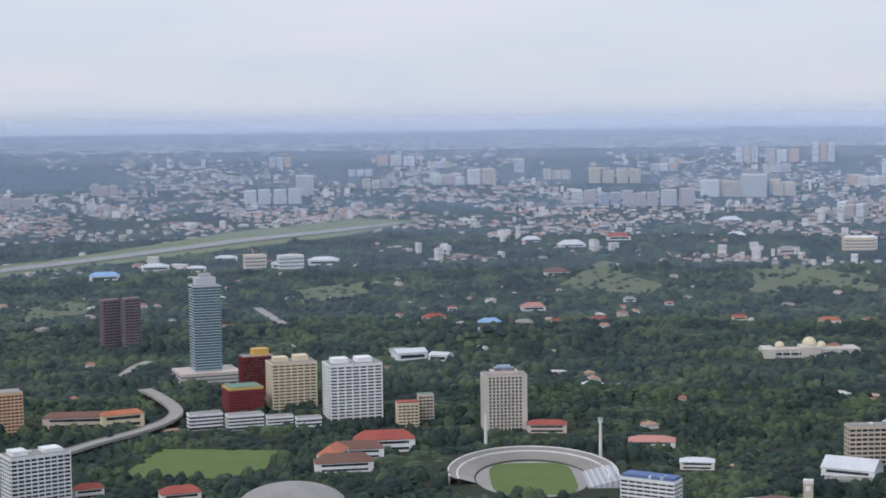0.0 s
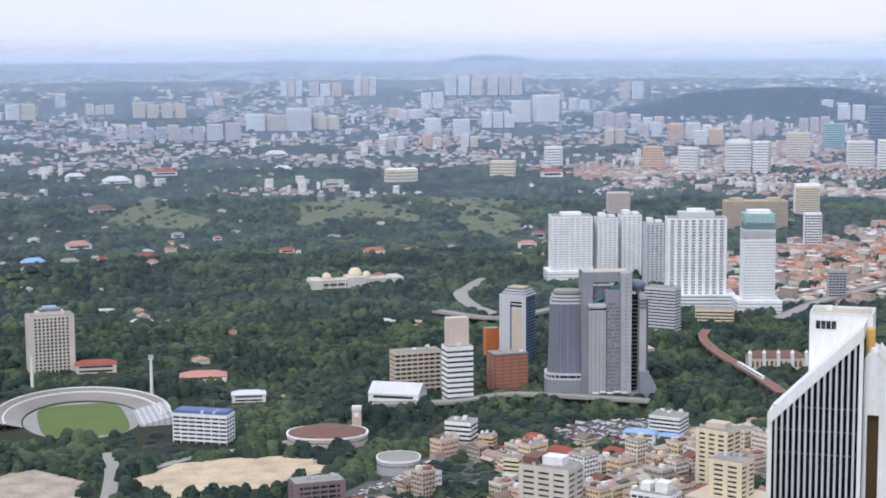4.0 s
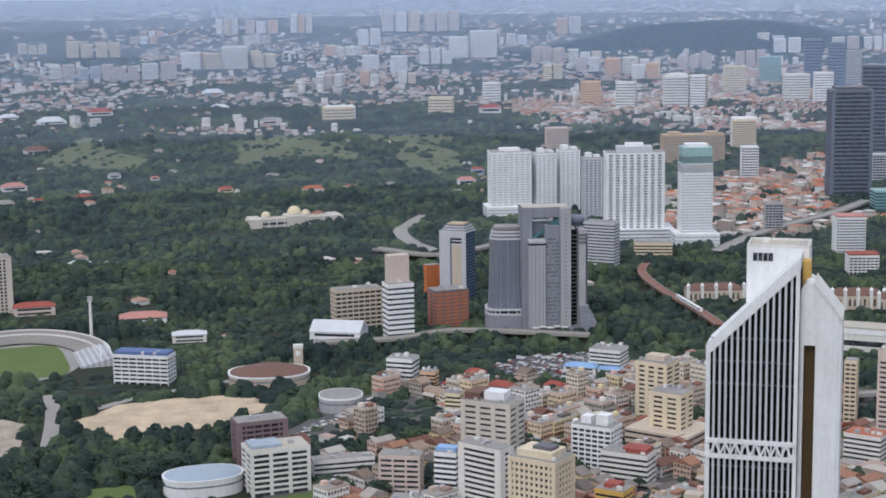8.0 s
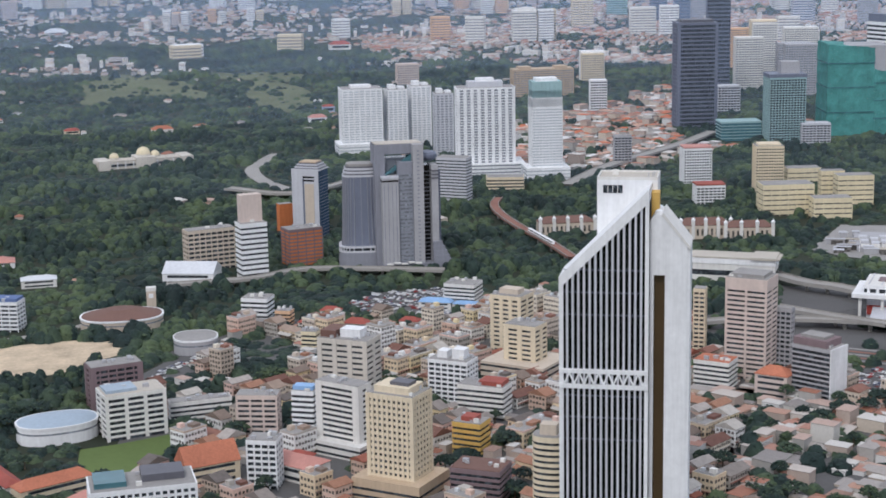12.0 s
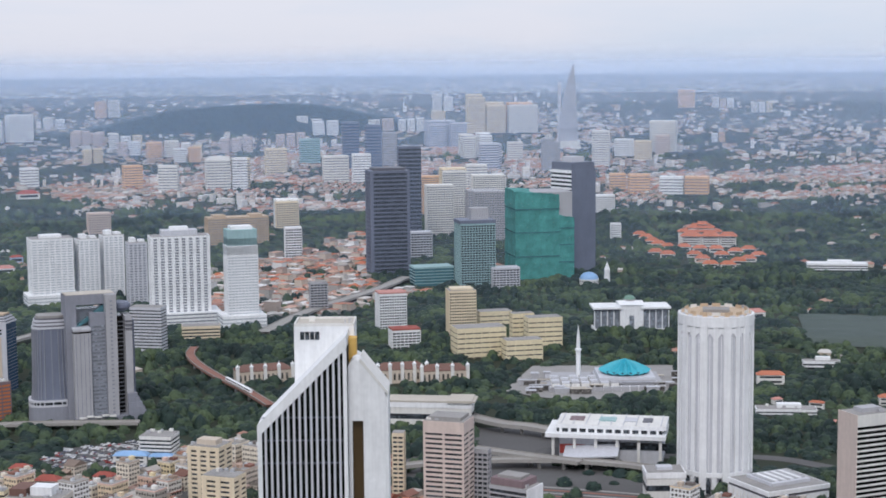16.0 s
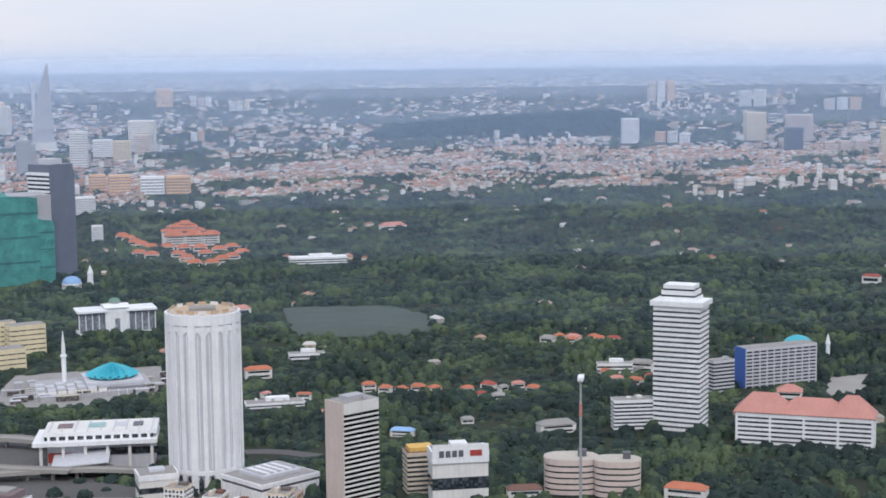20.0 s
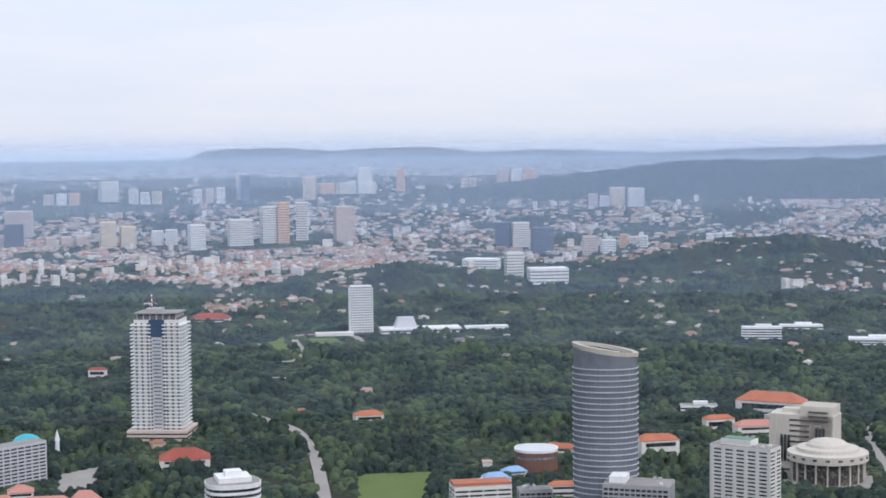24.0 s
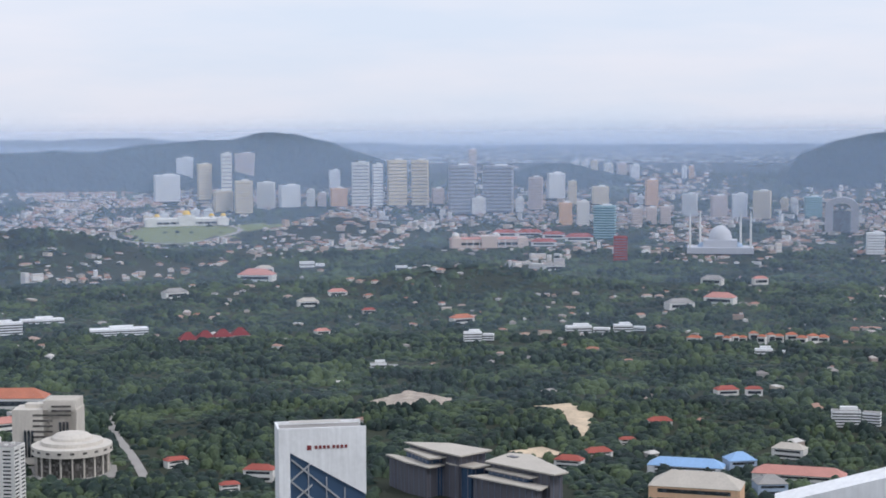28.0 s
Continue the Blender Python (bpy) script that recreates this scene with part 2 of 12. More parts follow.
M = {
    "bluegrey": paint("blue_grey_panel", (0.25, 0.26, 0.30), vary=0.10),
    "glasspale": surface("pale_reflecting_glass", (0.44, 0.48, 0.52), rough=0.22, vary=0.15, tone=0.12, fine=0.2, spec=0.6, cells=0.25),
    "blueroof": paint("dull_blue_metal_roof", (0.34, 0.42, 0.50), rough=0.5),
    "white": paint("white_paint", (0.80, 0.81, 0.82)),
    "offwhite": paint("off_white_render", (0.72, 0.71, 0.68), vary=0.14),
    "cream": paint("cream_render", (0.72, 0.62, 0.46), vary=0.12),
    "beige": paint("beige_render", (0.58, 0.50, 0.41), vary=0.12),
    "pinkish": paint("pinkish_stone", (0.62, 0.52, 0.47), vary=0.10),
    "tan": paint("tan_stone", (0.52, 0.40, 0.28)),
    "grey": paint("grey_concrete", (0.40, 0.40, 0.42), vary=0.14),
    "palegrey": paint("pale_grey_panel", (0.55, 0.56, 0.60), vary=0.08),
    "darkgrey": paint("dark_grey_panel", (0.12, 0.12, 0.14), rough=0.5),
    "slate": paint("slate_blue_panel", (0.16, 0.18, 0.24), rough=0.45),
    "brown": paint("brown_glass_panel", (0.22, 0.19, 0.21), rough=0.35),
    "mauve": paint("mauve_brown_render", (0.22, 0.16, 0.17)),
    "red": paint("red_paint", (0.38, 0.06, 0.05)),
    "maroon": paint("maroon_panel", (0.20, 0.035, 0.04)),
    "orange": paint("orange_paint", (0.62, 0.20, 0.07)),
    "ochre": paint("ochre_paint", (0.66, 0.42, 0.12)),
    "yellow": paint("pale_yellow_paint", (0.74, 0.65, 0.45)),
    "peach": paint("peach_paint", (0.72, 0.47, 0.30)),
    "blue": paint("blue_paint", (0.12, 0.18, 0.36)),
    "paleblue": paint("pale_blue_panel", (0.36, 0.45, 0.58)),
    "bluesheet": paint("blue_metal_sheet", (0.26, 0.43, 0.68), rough=0.5),
    "teal": paint("teal_tiles", (0.06, 0.42, 0.52), rough=0.45, vary=0.14),
    "tealpale": paint("pale_teal_render", (0.32, 0.47, 0.48)),
    "net": paint("green_scaffold_net", (0.07, 0.27, 0.25), scale=0.06, vary=0.5, tone=0.3, rough=0.9),
    "terracotta": paint("terracotta_tiles", (0.46, 0.165, 0.095), vary=0.32, tone=0.28, fine=0.8),
    "redroof": paint("red_roof_tiles", (0.33, 0.085, 0.065), vary=0.32, tone=0.28, fine=0.8),
    "pinkroof": paint("faded_red_roof_tiles", (0.52, 0.25, 0.21), vary=0.18, tone=0.12, fine=0.8),
    "brownroof": paint("brown_roof_tiles", (0.18, 0.10, 0.08), vary=0.22, tone=0.16, fine=0.8),
    "greyroof": paint("weathered_grey_roof", (0.30, 0.29, 0.28), vary=0.25, tone=0.14),
    "sandroof": paint("sandy_grey_roof", (0.50, 0.46, 0.40), vary=0.12),
    "metalroof": paint("pale_metal_roof", (0.66, 0.68, 0.71), rough=0.45, metal=0.2),
    "greenroof": paint("dull_green_roof", (0.16, 0.27, 0.21)),
    "gold": surface("golden_dome", (0.75, 0.50, 0.10), rough=0.35, metal=0.6),
    "glass": surface("dark_window_glass", (0.035, 0.042, 0.05), rough=0.16, vary=0.3, tone=0.2, fine=0.2, spec=0.6, cells=2.2),
    "glasswarm": surface("shaded_window_glass", (0.09, 0.085, 0.08), rough=0.25, vary=0.3, tone=0.25, fine=0.25, spec=0.5, cells=1.8),
    "glassgrey": surface("grey_window_glass", (0.20, 0.22, 0.25), rough=0.22, vary=0.2, tone=0.2, fine=0.2, spec=0.6, cells=0.9),
    "glassteal": surface("teal_curtain_glass", (0.07, 0.17, 0.20), rough=0.18, vary=0.2, tone=0.15, fine=0.1, spec=0.6),
    "glassblue": surface("blue_curtain_glass", (0.05, 0.09, 0.16), rough=0.14, vary=0.25, tone=0.15, fine=0.1, spec=0.7),
    "black": surface("black_glass_and_gap_shade", (0.008, 0.008, 0.010), rough=0.2, spec=0.5),
    "bronze": surface("bronze_panel", (0.10, 0.065, 0.03), rough=0.45, metal=0.3),
    "steel": surface("galvanised_steel", (0.55, 0.56, 0.58), rough=0.4, metal=0.5),
    "asphalt": surface("worn_asphalt", (0.11, 0.108, 0.108), rough=0.9, scale=0.02, fine=0.3, vary=0.25, tone=0.15),
    "concrete": surface("road_concrete", (0.33, 0.315, 0.295), rough=0.9, scale=0.03, fine=0.4, vary=0.2, tone=0.12),
    "rail": surface("rusty_track_bed", (0.26, 0.13, 0.10), rough=0.9, scale=0.05, fine=0.5, vary=0.2, tone=0.15),
    "grass": surface("mown_grass", (0.115, 0.165, 0.05), rough=0.95, scale=0.03, fine=0.25, vary=0.16, tone=0.12),
    "drygrass": surface("rough_dry_grass", (0.125, 0.14, 0.078), rough=0.95, scale=0.012, fine=0.15, vary=0.35, tone=0.2),
    "sand": surface("bare_sandy_earth", (0.56, 0.45, 0.32), rough=0.95, scale=0.04, fine=0.3, vary=0.55, tone=0.3),
    "rubble": surface("site_rubble", (0.40, 0.34, 0.28), rough=0.95, scale=0.06, fine=0.4, vary=0.6, tone=0.4),
    "aviary": surface("grey_net_roof", (0.070, 0.092, 0.080), rough=0.9, scale=0.03, fine=0.3, vary=0.2, tone=0.15),
    "leaf": foliage("tropical_foliage"),
    "terraceroof": palette("faded_terrace_roofs", [(0.40, 0.22, 0.17), (0.46, 0.34, 0.29), (0.34, 0.16, 0.11), (0.50, 0.45, 0.41), (0.30, 0.20, 0.16), (0.56, 0.54, 0.51), (0.42, 0.26, 0.20), (0.26, 0.24, 0.23), (0.36, 0.33, 0.31)]),
    "stone": paint("warm_pale_stone", (0.60, 0.56, 0.50)),
    "lawn": surface("pale_mown_lawn", (0.17, 0.195, 0.09), rough=0.95, scale=0.02, fine=0.2, vary=0.2, tone=0.12),
    "deepblue": paint("saturated_blue_paint", (0.07, 0.15, 0.45)),
    "glasssteel": surface("steel_grey_curtain_glass", (0.19, 0.21, 0.245), rough=0.2, vary=0.25, tone=0.15, fine=0.1, spec=0.6),
    "hillleaf": surface("hill_forest", (0.016, 0.034, 0.036), rough=0.9, scale=0.008, fine=0.05, vary=0.35, tone=0.5, bump=1.0),
    "bark": surface("grey_bark", (0.12, 0.09, 0.06), rough=0.95, fine=2.0),
    "wallmix": palette("mixed_house_walls", [(0.62, 0.60, 0.56), (0.56, 0.49, 0.41), (0.46, 0.38, 0.33), (0.68, 0.68, 0.67), (0.50, 0.43, 0.37), (0.38, 0.37, 0.35)]),
    "roofmix": palette("mixed_house_roofs", [(0.50, 0.17, 0.09), (0.42, 0.22, 0.16), (0.55, 0.36, 0.28), (0.34, 0.31, 0.29), (0.62, 0.58, 0.54), (0.46, 0.20, 0.13), (0.70, 0.69, 0.68), (0.30, 0.20, 0.16)]),
    "blockmix": palette("pale_block_walls", [(0.80, 0.79, 0.77), (0.74, 0.70, 0.64), (0.82, 0.82, 0.83), (0.70, 0.62, 0.55), (0.78, 0.76, 0.72), (0.66, 0.64, 0.64)]),
    "shopwall": palette("shop_house_walls", [(0.7, 0.62, 0.52), (0.81, 0.79, 0.75), (0.52, 0.43, 0.35), (0.75, 0.61, 0.43), (0.45, 0.42, 0.38), (0.59, 0.43, 0.34), (0.82, 0.82, 0.81), (0.61, 0.53, 0.45), (0.68, 0.5, 0.41), (0.77, 0.7, 0.59), (0.72, 0.52, 0.45), (0.78, 0.66, 0.42)], source="object", tone=0.18),
    "shoproof": palette("shop_house_roofs", [(0.30, 0.11, 0.075), (0.25, 0.22, 0.20), (0.34, 0.18, 0.12), (0.46, 0.43, 0.39), (0.18, 0.09, 0.07), (0.33, 0.25, 0.20), (0.15, 0.13, 0.12), (0.26, 0.13, 0.10), (0.40, 0.36, 0.33), (0.22, 0.17, 0.14)], source="object", fine=0.3, tone=0.3),
    "carmix": palette("car_paints", [(0.75, 0.75, 0.76), (0.05, 0.05, 0.06), (0.45, 0.46, 0.48), (0.70, 0.71, 0.72), (0.16, 0.16, 0.17), (0.7, 0.7, 0.7), (0.30, 0.05, 0.05), (0.78, 0.78, 0.76), (0.09, 0.11, 0.18), (0.60, 0.61, 0.62)], rough=0.3),
}

# ---- builders ----
R0, SPAN = 2600.0, 2350.0        # past R0 the land is drawn together and climbs towards the horizon


def land(r):
    """Height of the ground at r metres from the tower's foot."""
    if r <= R0:
        return 0.0
    q = 1 - (min(r, R0 + SPAN * 0.9975) - R0) / SPAN
    return EYE * (1 - r / (R0 - SPAN * math.log(q)))


MESHES = {}
TAKEN = []                       # footprints: x, y, half width, half depth, turn


def keep(x, y, w, d, rot, margin=3.0):
    TAKEN.append((x, y, w / 2 + margin, d / 2 + margin, radians(rot)))


def mesh_of(key, verts, faces, material):
    if key not in MESHES:
        me = bpy.data.meshes.new(key[0])
        me.from_pydata(verts, [], faces)
        me.materials.append(material)
        MESHES[key] = me
    return MESHES[key]


def put(name, me, parent, loc=(0, 0, 0), rz=0.0, label=""):
    ob = new(name, me)
    ob.parent = parent
    ob.location = loc
    ob.rotation_euler = (0, 0, radians(rz))
    if label:
        ob["label"] = label
    return ob


BOX_F = [(0, 3, 2, 1), (4, 5, 6, 7), (0, 1, 5, 4), (1, 2, 6, 5), (2, 3, 7, 6), (3, 0, 4, 7)]


def under(ob, part):
    """Hang a piece on a part of its thing, where it already is."""
    ob.parent = part
    ob.matrix_parent_inverse = part.matrix_basis.inverted()
    return ob


def box_verts(w, d, h, x=0, y=0, z=0):
    a, b = w / 2, d / 2
    return [(x + i * a, y + j * b, z + k) for k in (0, h) for i, j in ((-1, -1), (1, -1), (1, 1), (-1, 1))]


def box(name, w, d, h, mat, parent, loc=(0, 0, 0), rz=0.0, label=""):
    key = (name, mat, round(w, 2), round(d, 2), round(h, 2))
    return put(name, mesh_of(key, box_verts(w, d, h), BOX_F, M[mat]), parent, loc, rz, label)


def prism(name, pts, h, mat, parent, loc=(0, 0, 0), rz=0.0, label="", top=None):
    """A body on a many-sided plan, its top (given as a scale) narrower if wanted."""
    s = 1.0 if top is None else top
    n = len(pts)
    v = [(x, y, 0) for x, y in pts] + [(x * s, y * s, h) for x, y in pts]
    f = [tuple(range(n - 1, -1, -1)), tuple(range(n, 2 * n))] + [(i, (i + 1) % n, n + (i + 1) % n, n + i) for i in range(n)]
    key = (name, mat, round(h, 2), round(s, 3), tuple(round(c, 2) for p in pts for c in p))
    return put(name, mesh_of(key, v, f, M[mat]), parent, loc, rz, label)


def gable(name, w, d, h, mat, parent, loc=(0, 0, 0), rz=0.0, hip=0.0, over=0.6, label=""):
    """A pitched roof along its width; hip is how far the ridge ends draw in; with eaves of real thickness."""
    a, b, t = w / 2 + over, d / 2 + over, 0.3
    v = [(-a, -b, 0), (a, -b, 0), (a, b, 0), (-a, b, 0), (-a, -b, t), (a, -b, t), (a, b, t), (-a, b, t), (-a + hip, 0, h + t), (a - hip, 0, h + t)]
    f = [(0, 3, 2, 1), (0, 1, 5, 4), (1, 2, 6, 5), (2, 3, 7, 6), (3, 0, 4, 7), (4, 5, 9, 8), (6, 7, 8, 9), (5, 6, 9), (7, 4, 8)]
    key = (name, mat, round(w, 2), round(d, 2), round(h, 2), round(hip, 2))
    return put(name, mesh_of(key, v, f, M[mat]), parent, loc, rz, label)


def revolve(name, rings, mat, parent, loc=(0, 0, 0), n=24, label="", sx=1.0):
    """rings: (radius, height) from the foot up."""
    v, f = [], []
    for r, z in rings:
        v += [(sx * r * math.cos(2 * math.pi * i / n), r * math.sin(2 * math.pi * i / n), z) for i in range(n)]
    for k in range(len(rings) - 1):
        f += [(k * n + i, k * n + (i + 1) % n, (k + 1) * n + (i + 1) % n, (k + 1) * n + i) for i in range(n)]
    f += [tuple(range(n - 1, -1, -1)), tuple(range((len(rings) - 1) * n, len(rings) * n))]
    key = (name, mat, n, round(sx, 2), tuple(round(c, 2) for p in rings for c in p))
    return put(name, mesh_of(key, v, f, M[mat]), parent, loc, 0, label)


def dome(name, r, h, mat, parent, loc=(0, 0, 0), n=24, label=""):
    return revolve(name, [(r * math.cos(a), h * math.sin(a)) for a in [i * math.pi / 2 / 6.2 for i in range(7)]], mat, parent, loc, n, label)


def thing(name, label, category, x, y, rot=0.0, z=None, group="", kind=""):
    ob = new(name)
    ob.empty_display_size = 2.0
    ob.matrix_world = pose(x, y, land(math.hypot(x, y)) if z is None else z, 0, 0, rot)
    return tagged(ob, label, category, group, kind)


def rect(w, d):
    return [(-w / 2, -d / 2), (w / 2, -d / 2), (w / 2, d / 2), (-w / 2, d / 2)]


def oval(w, d, n=32, power=1.0):
    def s(c):
        return math.copysign(abs(c) ** power, c)
    return [(w / 2 * s(math.cos(2 * math.pi * i / n)), d / 2 * s(math.sin(2 * math.pi * i / n))) for i in range(n)]


def facade(root, pts, w, d, h, base, n, step, band, wall, nx, ny, pier, deep, inset, plan):
    """Wall bands and piers of a distant building, joined into one relief."""
    v, f = [], []
    def add(bv, bf):
        k = len(v)
        v.extend(bv)
        f.extend(tuple(k + i for i in q) for q in bf)
    m = len(pts)
    for i in range(n if band else 0):
        z0, z1 = base + i * step + step * (1 - band), base + (i + 1) * step
        add([(x, y, z0) for x, y in pts] + [(x, y, z1) for x, y in pts],
            [tuple(range(m - 1, -1, -1)), tuple(range(m, 2 * m))] + [(j, (j + 1) % m, m + (j + 1) % m, m + j) for j in range(m)])
    if plan == "rect":
        for i in range(nx + 1 if nx else 0):
            for s in (-1, 1):
                add(box_verts(pier, deep, h, (i / nx - 0.5) * (w - pier), s * (d / 2 - inset), 0), BOX_F)
        for i in range(1, ny) if ny else ():
            for s in (-1, 1):
                add(box_verts(deep, pier, h, s * (w / 2 - inset), (i / ny - 0.5) * (d - pier), 0), BOX_F)
    add([(x, y, h) for x, y in pts] + [(x, y, h + 1.5) for x, y in pts],
        [tuple(range(m - 1, -1, -1)), tuple(range(m, 2 * m))] + [(j, (j + 1) % m, m + (j + 1) % m, m + j) for j in range(m)])
    me = bpy.data.meshes.new("facade")
    me.from_pydata(v, [], f)
    me.materials.append(M[wall])
    tagged(put("facade", me, root), kind="stuff")


def tower(name, label, x, y, rot, w, d, h, wall="white", glass="glass", floor=3.6, band=0.5, nx=0, ny=0, pier=0.8, z=None, parapet=1.2, base=0.0, blank="",
          roof="greyroof", crown=(), corners=0.0, category="building", plan="rect", group="", out=0.45, balcony=0, podium=None, proud=0.25, joined=False, endmat="", hips=()):
    """A storeyed building: a glazed core, one wall band a storey, upright piers between the windows, a parapet and what stands on the roof."""
    root = thing(name, label, category, x, y, rot, z, group)
    keep(x, y, w, d, rot)
    pts = rect(w, d) if plan == "rect" else oval(w, d, power=0.75 if plan == "round" else 1.0)
    core = [(px * (1 - 2 * out / w), py * (1 - 2 * out / d)) for px, py in pts]
    prism("glazed_core", core, h, glass, root)
    n = max(1, round((h - base) / floor))
    step = (h - base) / n
    if base:
        prism("ground_floor", pts, base * 0.35, wall, root)
    if joined:
        facade(root, pts, w, d, h, base, n, step, band, wall, nx, ny, pier, out + proud, out / 2 - proud / 2, plan)
        nx = ny = 0
        band = 0
    if band:
        for i in range(n):
            prism("wall_band", pts, step * band, wall, root, (0, 0, base + i * step + step * (1 - band)))
    if not joined:
        prism("parapet", [(px * 1.004, py * 1.004) for px, py in pts], parapet, wall, root, (0, 0, h))
        deck = prism("roof", [(px * 0.97, py * 0.97) for px, py in pts], 0.4, roof, root, (0, 0, h + parapet))
    if plan == "rect":
        for i in range(nx + 1 if nx else 0):
            for s in (-1, 1):
                box("pier", pier, out + proud, h, wall, root, ((i / nx - 0.5) * (w - pier), s * (d / 2 - out / 2 + proud / 2), 0))
        for i in range(1, ny) if ny else ():
            for s in (-1, 1):
                box("pier", out + proud, pier, h, wall, root, (s * (w / 2 - out / 2 + proud / 2), (i / ny - 0.5) * (d - pier), 0))
        if corners:
            for sx in (-1, 1):
                for sy in (-1, 1):
                    box("corner_pier", corners, corners, h + parapet, wall, root, (sx * (w / 2 - corners / 2 + 0.3), sy * (d / 2 - corners / 2 + 0.3), 0))
        for j in range(balcony):
            for i in range(n):
                box("balcony", w / (balcony * 2.2), 1.6, 1.1, wall, root, ((j + 0.5 - balcony / 2) * w / balcony, -d / 2 - 0.8, base + i * step))
    if "l" in blank:
        box("end_wall", 0.8, d + 0.9, h + parapet + 0.5, endmat or wall, root, (-w / 2 - 0.1, 0, 0))
    if "r" in blank:
        box("end_wall", 0.8, d + 0.9, h + parapet + 0.5, endmat or wall, root, (w / 2 + 0.1, 0, 0))
    for cx, cy, cw, cd, ch, cm in crown:
        box("roof_house", cw * w, cd * d, ch, cm, root, (cx * w, cy * d, h + parapet + 0.4))
    for hu, hw, hp, hm in hips:
        gable("hipped_roof", hw * w, d, d * hp, hm, root, (hu * w, 0, h + parapet + 0.45), hip=d * 0.5, over=1.0)
    if math.hypot(x, y) < 1650 and plan == "rect" and min(w, d) > 10 and not hips and not joined:
        units = random.Random(int(abs(7 * x + 13 * y)))
        for i in range(5):
            uw = units.uniform(1.6, 4.0)
            unit = box("roof_unit", uw, units.uniform(1.6, 3.0), units.uniform(1.2, 2.6), units.choice(("steel", "offwhite", "grey")), root,
                (units.uniform(-0.4, 0.4) * w, units.uniform(-0.4, 0.4) * d, h + parapet + 0.4))
            under(unit, deck)
    if podium:
        pw, pd, ph, pm = podium
        prism("podium", rect(pw, pd), ph, pm, root, (0, 0, 0))
        for i in range(max(1, int(ph / 4.5))):
            prism("podium_window_band", rect(pw + 0.3, pd + 0.3), 1.5, glass, root, (0, 0, 1.6 + 4.5 * i))
    return root


def house(name, label, x, y, rot, w, d, h, roof="terracotta", wall="offwhite", pitch=0.32, hip=True, z=None, group="", category="house", rows=2):
    root = thing(name, label, category, x, y, rot, z, group)
    keep(x, y, w, d, rot)
    box("wall", w, d, h, wall, root)
    n = max(1, rows) if math.hypot(x, y) < 1900 else 1
    for i in range(n):
        zz = h * (i + 0.35) / n
        for s in (-1, 1):
            box("ribbon_window", w * 0.8, 0.2, h / n * 0.42, "glass", root, (0, s * (d / 2 + 0.02), zz))
    gable("roof", w, d, d * pitch, roof, root, (0, 0, h), hip=d * 0.5 if hip else 0.0)
    return root

CLEAR = []                       # plan outlines kept free of trees


def outline_mesh(name, pts, lift, material, cut=60.0):
    """A flat piece of ground on a plan outline, laid over the land."""
    bm = bmesh.new()
    vs = [bm.verts.new((x, y, 0)) for x, y in pts]
    bm.faces.new(vs)
    bmesh.ops.triangulate(bm, faces=bm.faces[:])
    for _ in range(4):
        long = [e for e in bm.edges if e.calc_length() > cut]
        if long and len(bm.faces) < 3000:
            bmesh.ops.subdivide_edges(bm, edges=long, cuts=1)
            bmesh.ops.triangulate(bm, faces=[f for f in bm.faces if len(f.verts) > 3])
    for v in bm.verts:
        v.co.z = land(math.hypot(v.co.x, v.co.y)) + lift
    bmesh.ops.recalc_face_normals(bm, faces=bm.faces[:])
    if sum(f.normal.z for f in bm.faces) < 0:
        bmesh.ops.reverse_faces(bm, faces=bm.faces[:])
    me = bpy.data.meshes.new(name)
    bm.to_mesh(me)
    bm.free()
    me.materials.append(material)
    return me


def smooth(pts, n=8):
    p = [Vector(q) for q in pts]
    p = [2 * p[0] - p[1]] + p + [2 * p[-1] - p[-2]]
    res = []
    for i in range(1, len(p) - 2):
        for k in range(n):
            t = k / n
            res.append(0.5 * (2 * p[i] + (p[i + 1] - p[i - 1]) * t + (2 * p[i - 1] - 5 * p[i] + 4 * p[i + 1] - p[i + 2]) * t * t + (3 * p[i] - p[i - 1] - 3 * p[i + 1] + p[i + 2]) * t ** 3))
    return res + [p[-2]]


HALF = []                        # clearings with scattered trees


def patch(name, label, mat, pts, lift=0.3, clear=True):
    if name in ("clearing", "palace_grounds"):
        ring = smooth(pts + [pts[0]], 6)[:-1]
        mid = sum(ring, Vector((0, 0))) / len(ring)
        pts = [tuple(mid + (p - mid) * (1.0 + 0.30 * noise.noise(Vector((i * 0.9, mid.x, 0))))) for i, p in enumerate(ring)]
        HALF.append(pts)
    elif clear:
        CLEAR.append(pts)
    return tagged(new(name, outline_mesh(name, pts, lift, M[mat])), label, name.split("_")[-1], kind="structure")


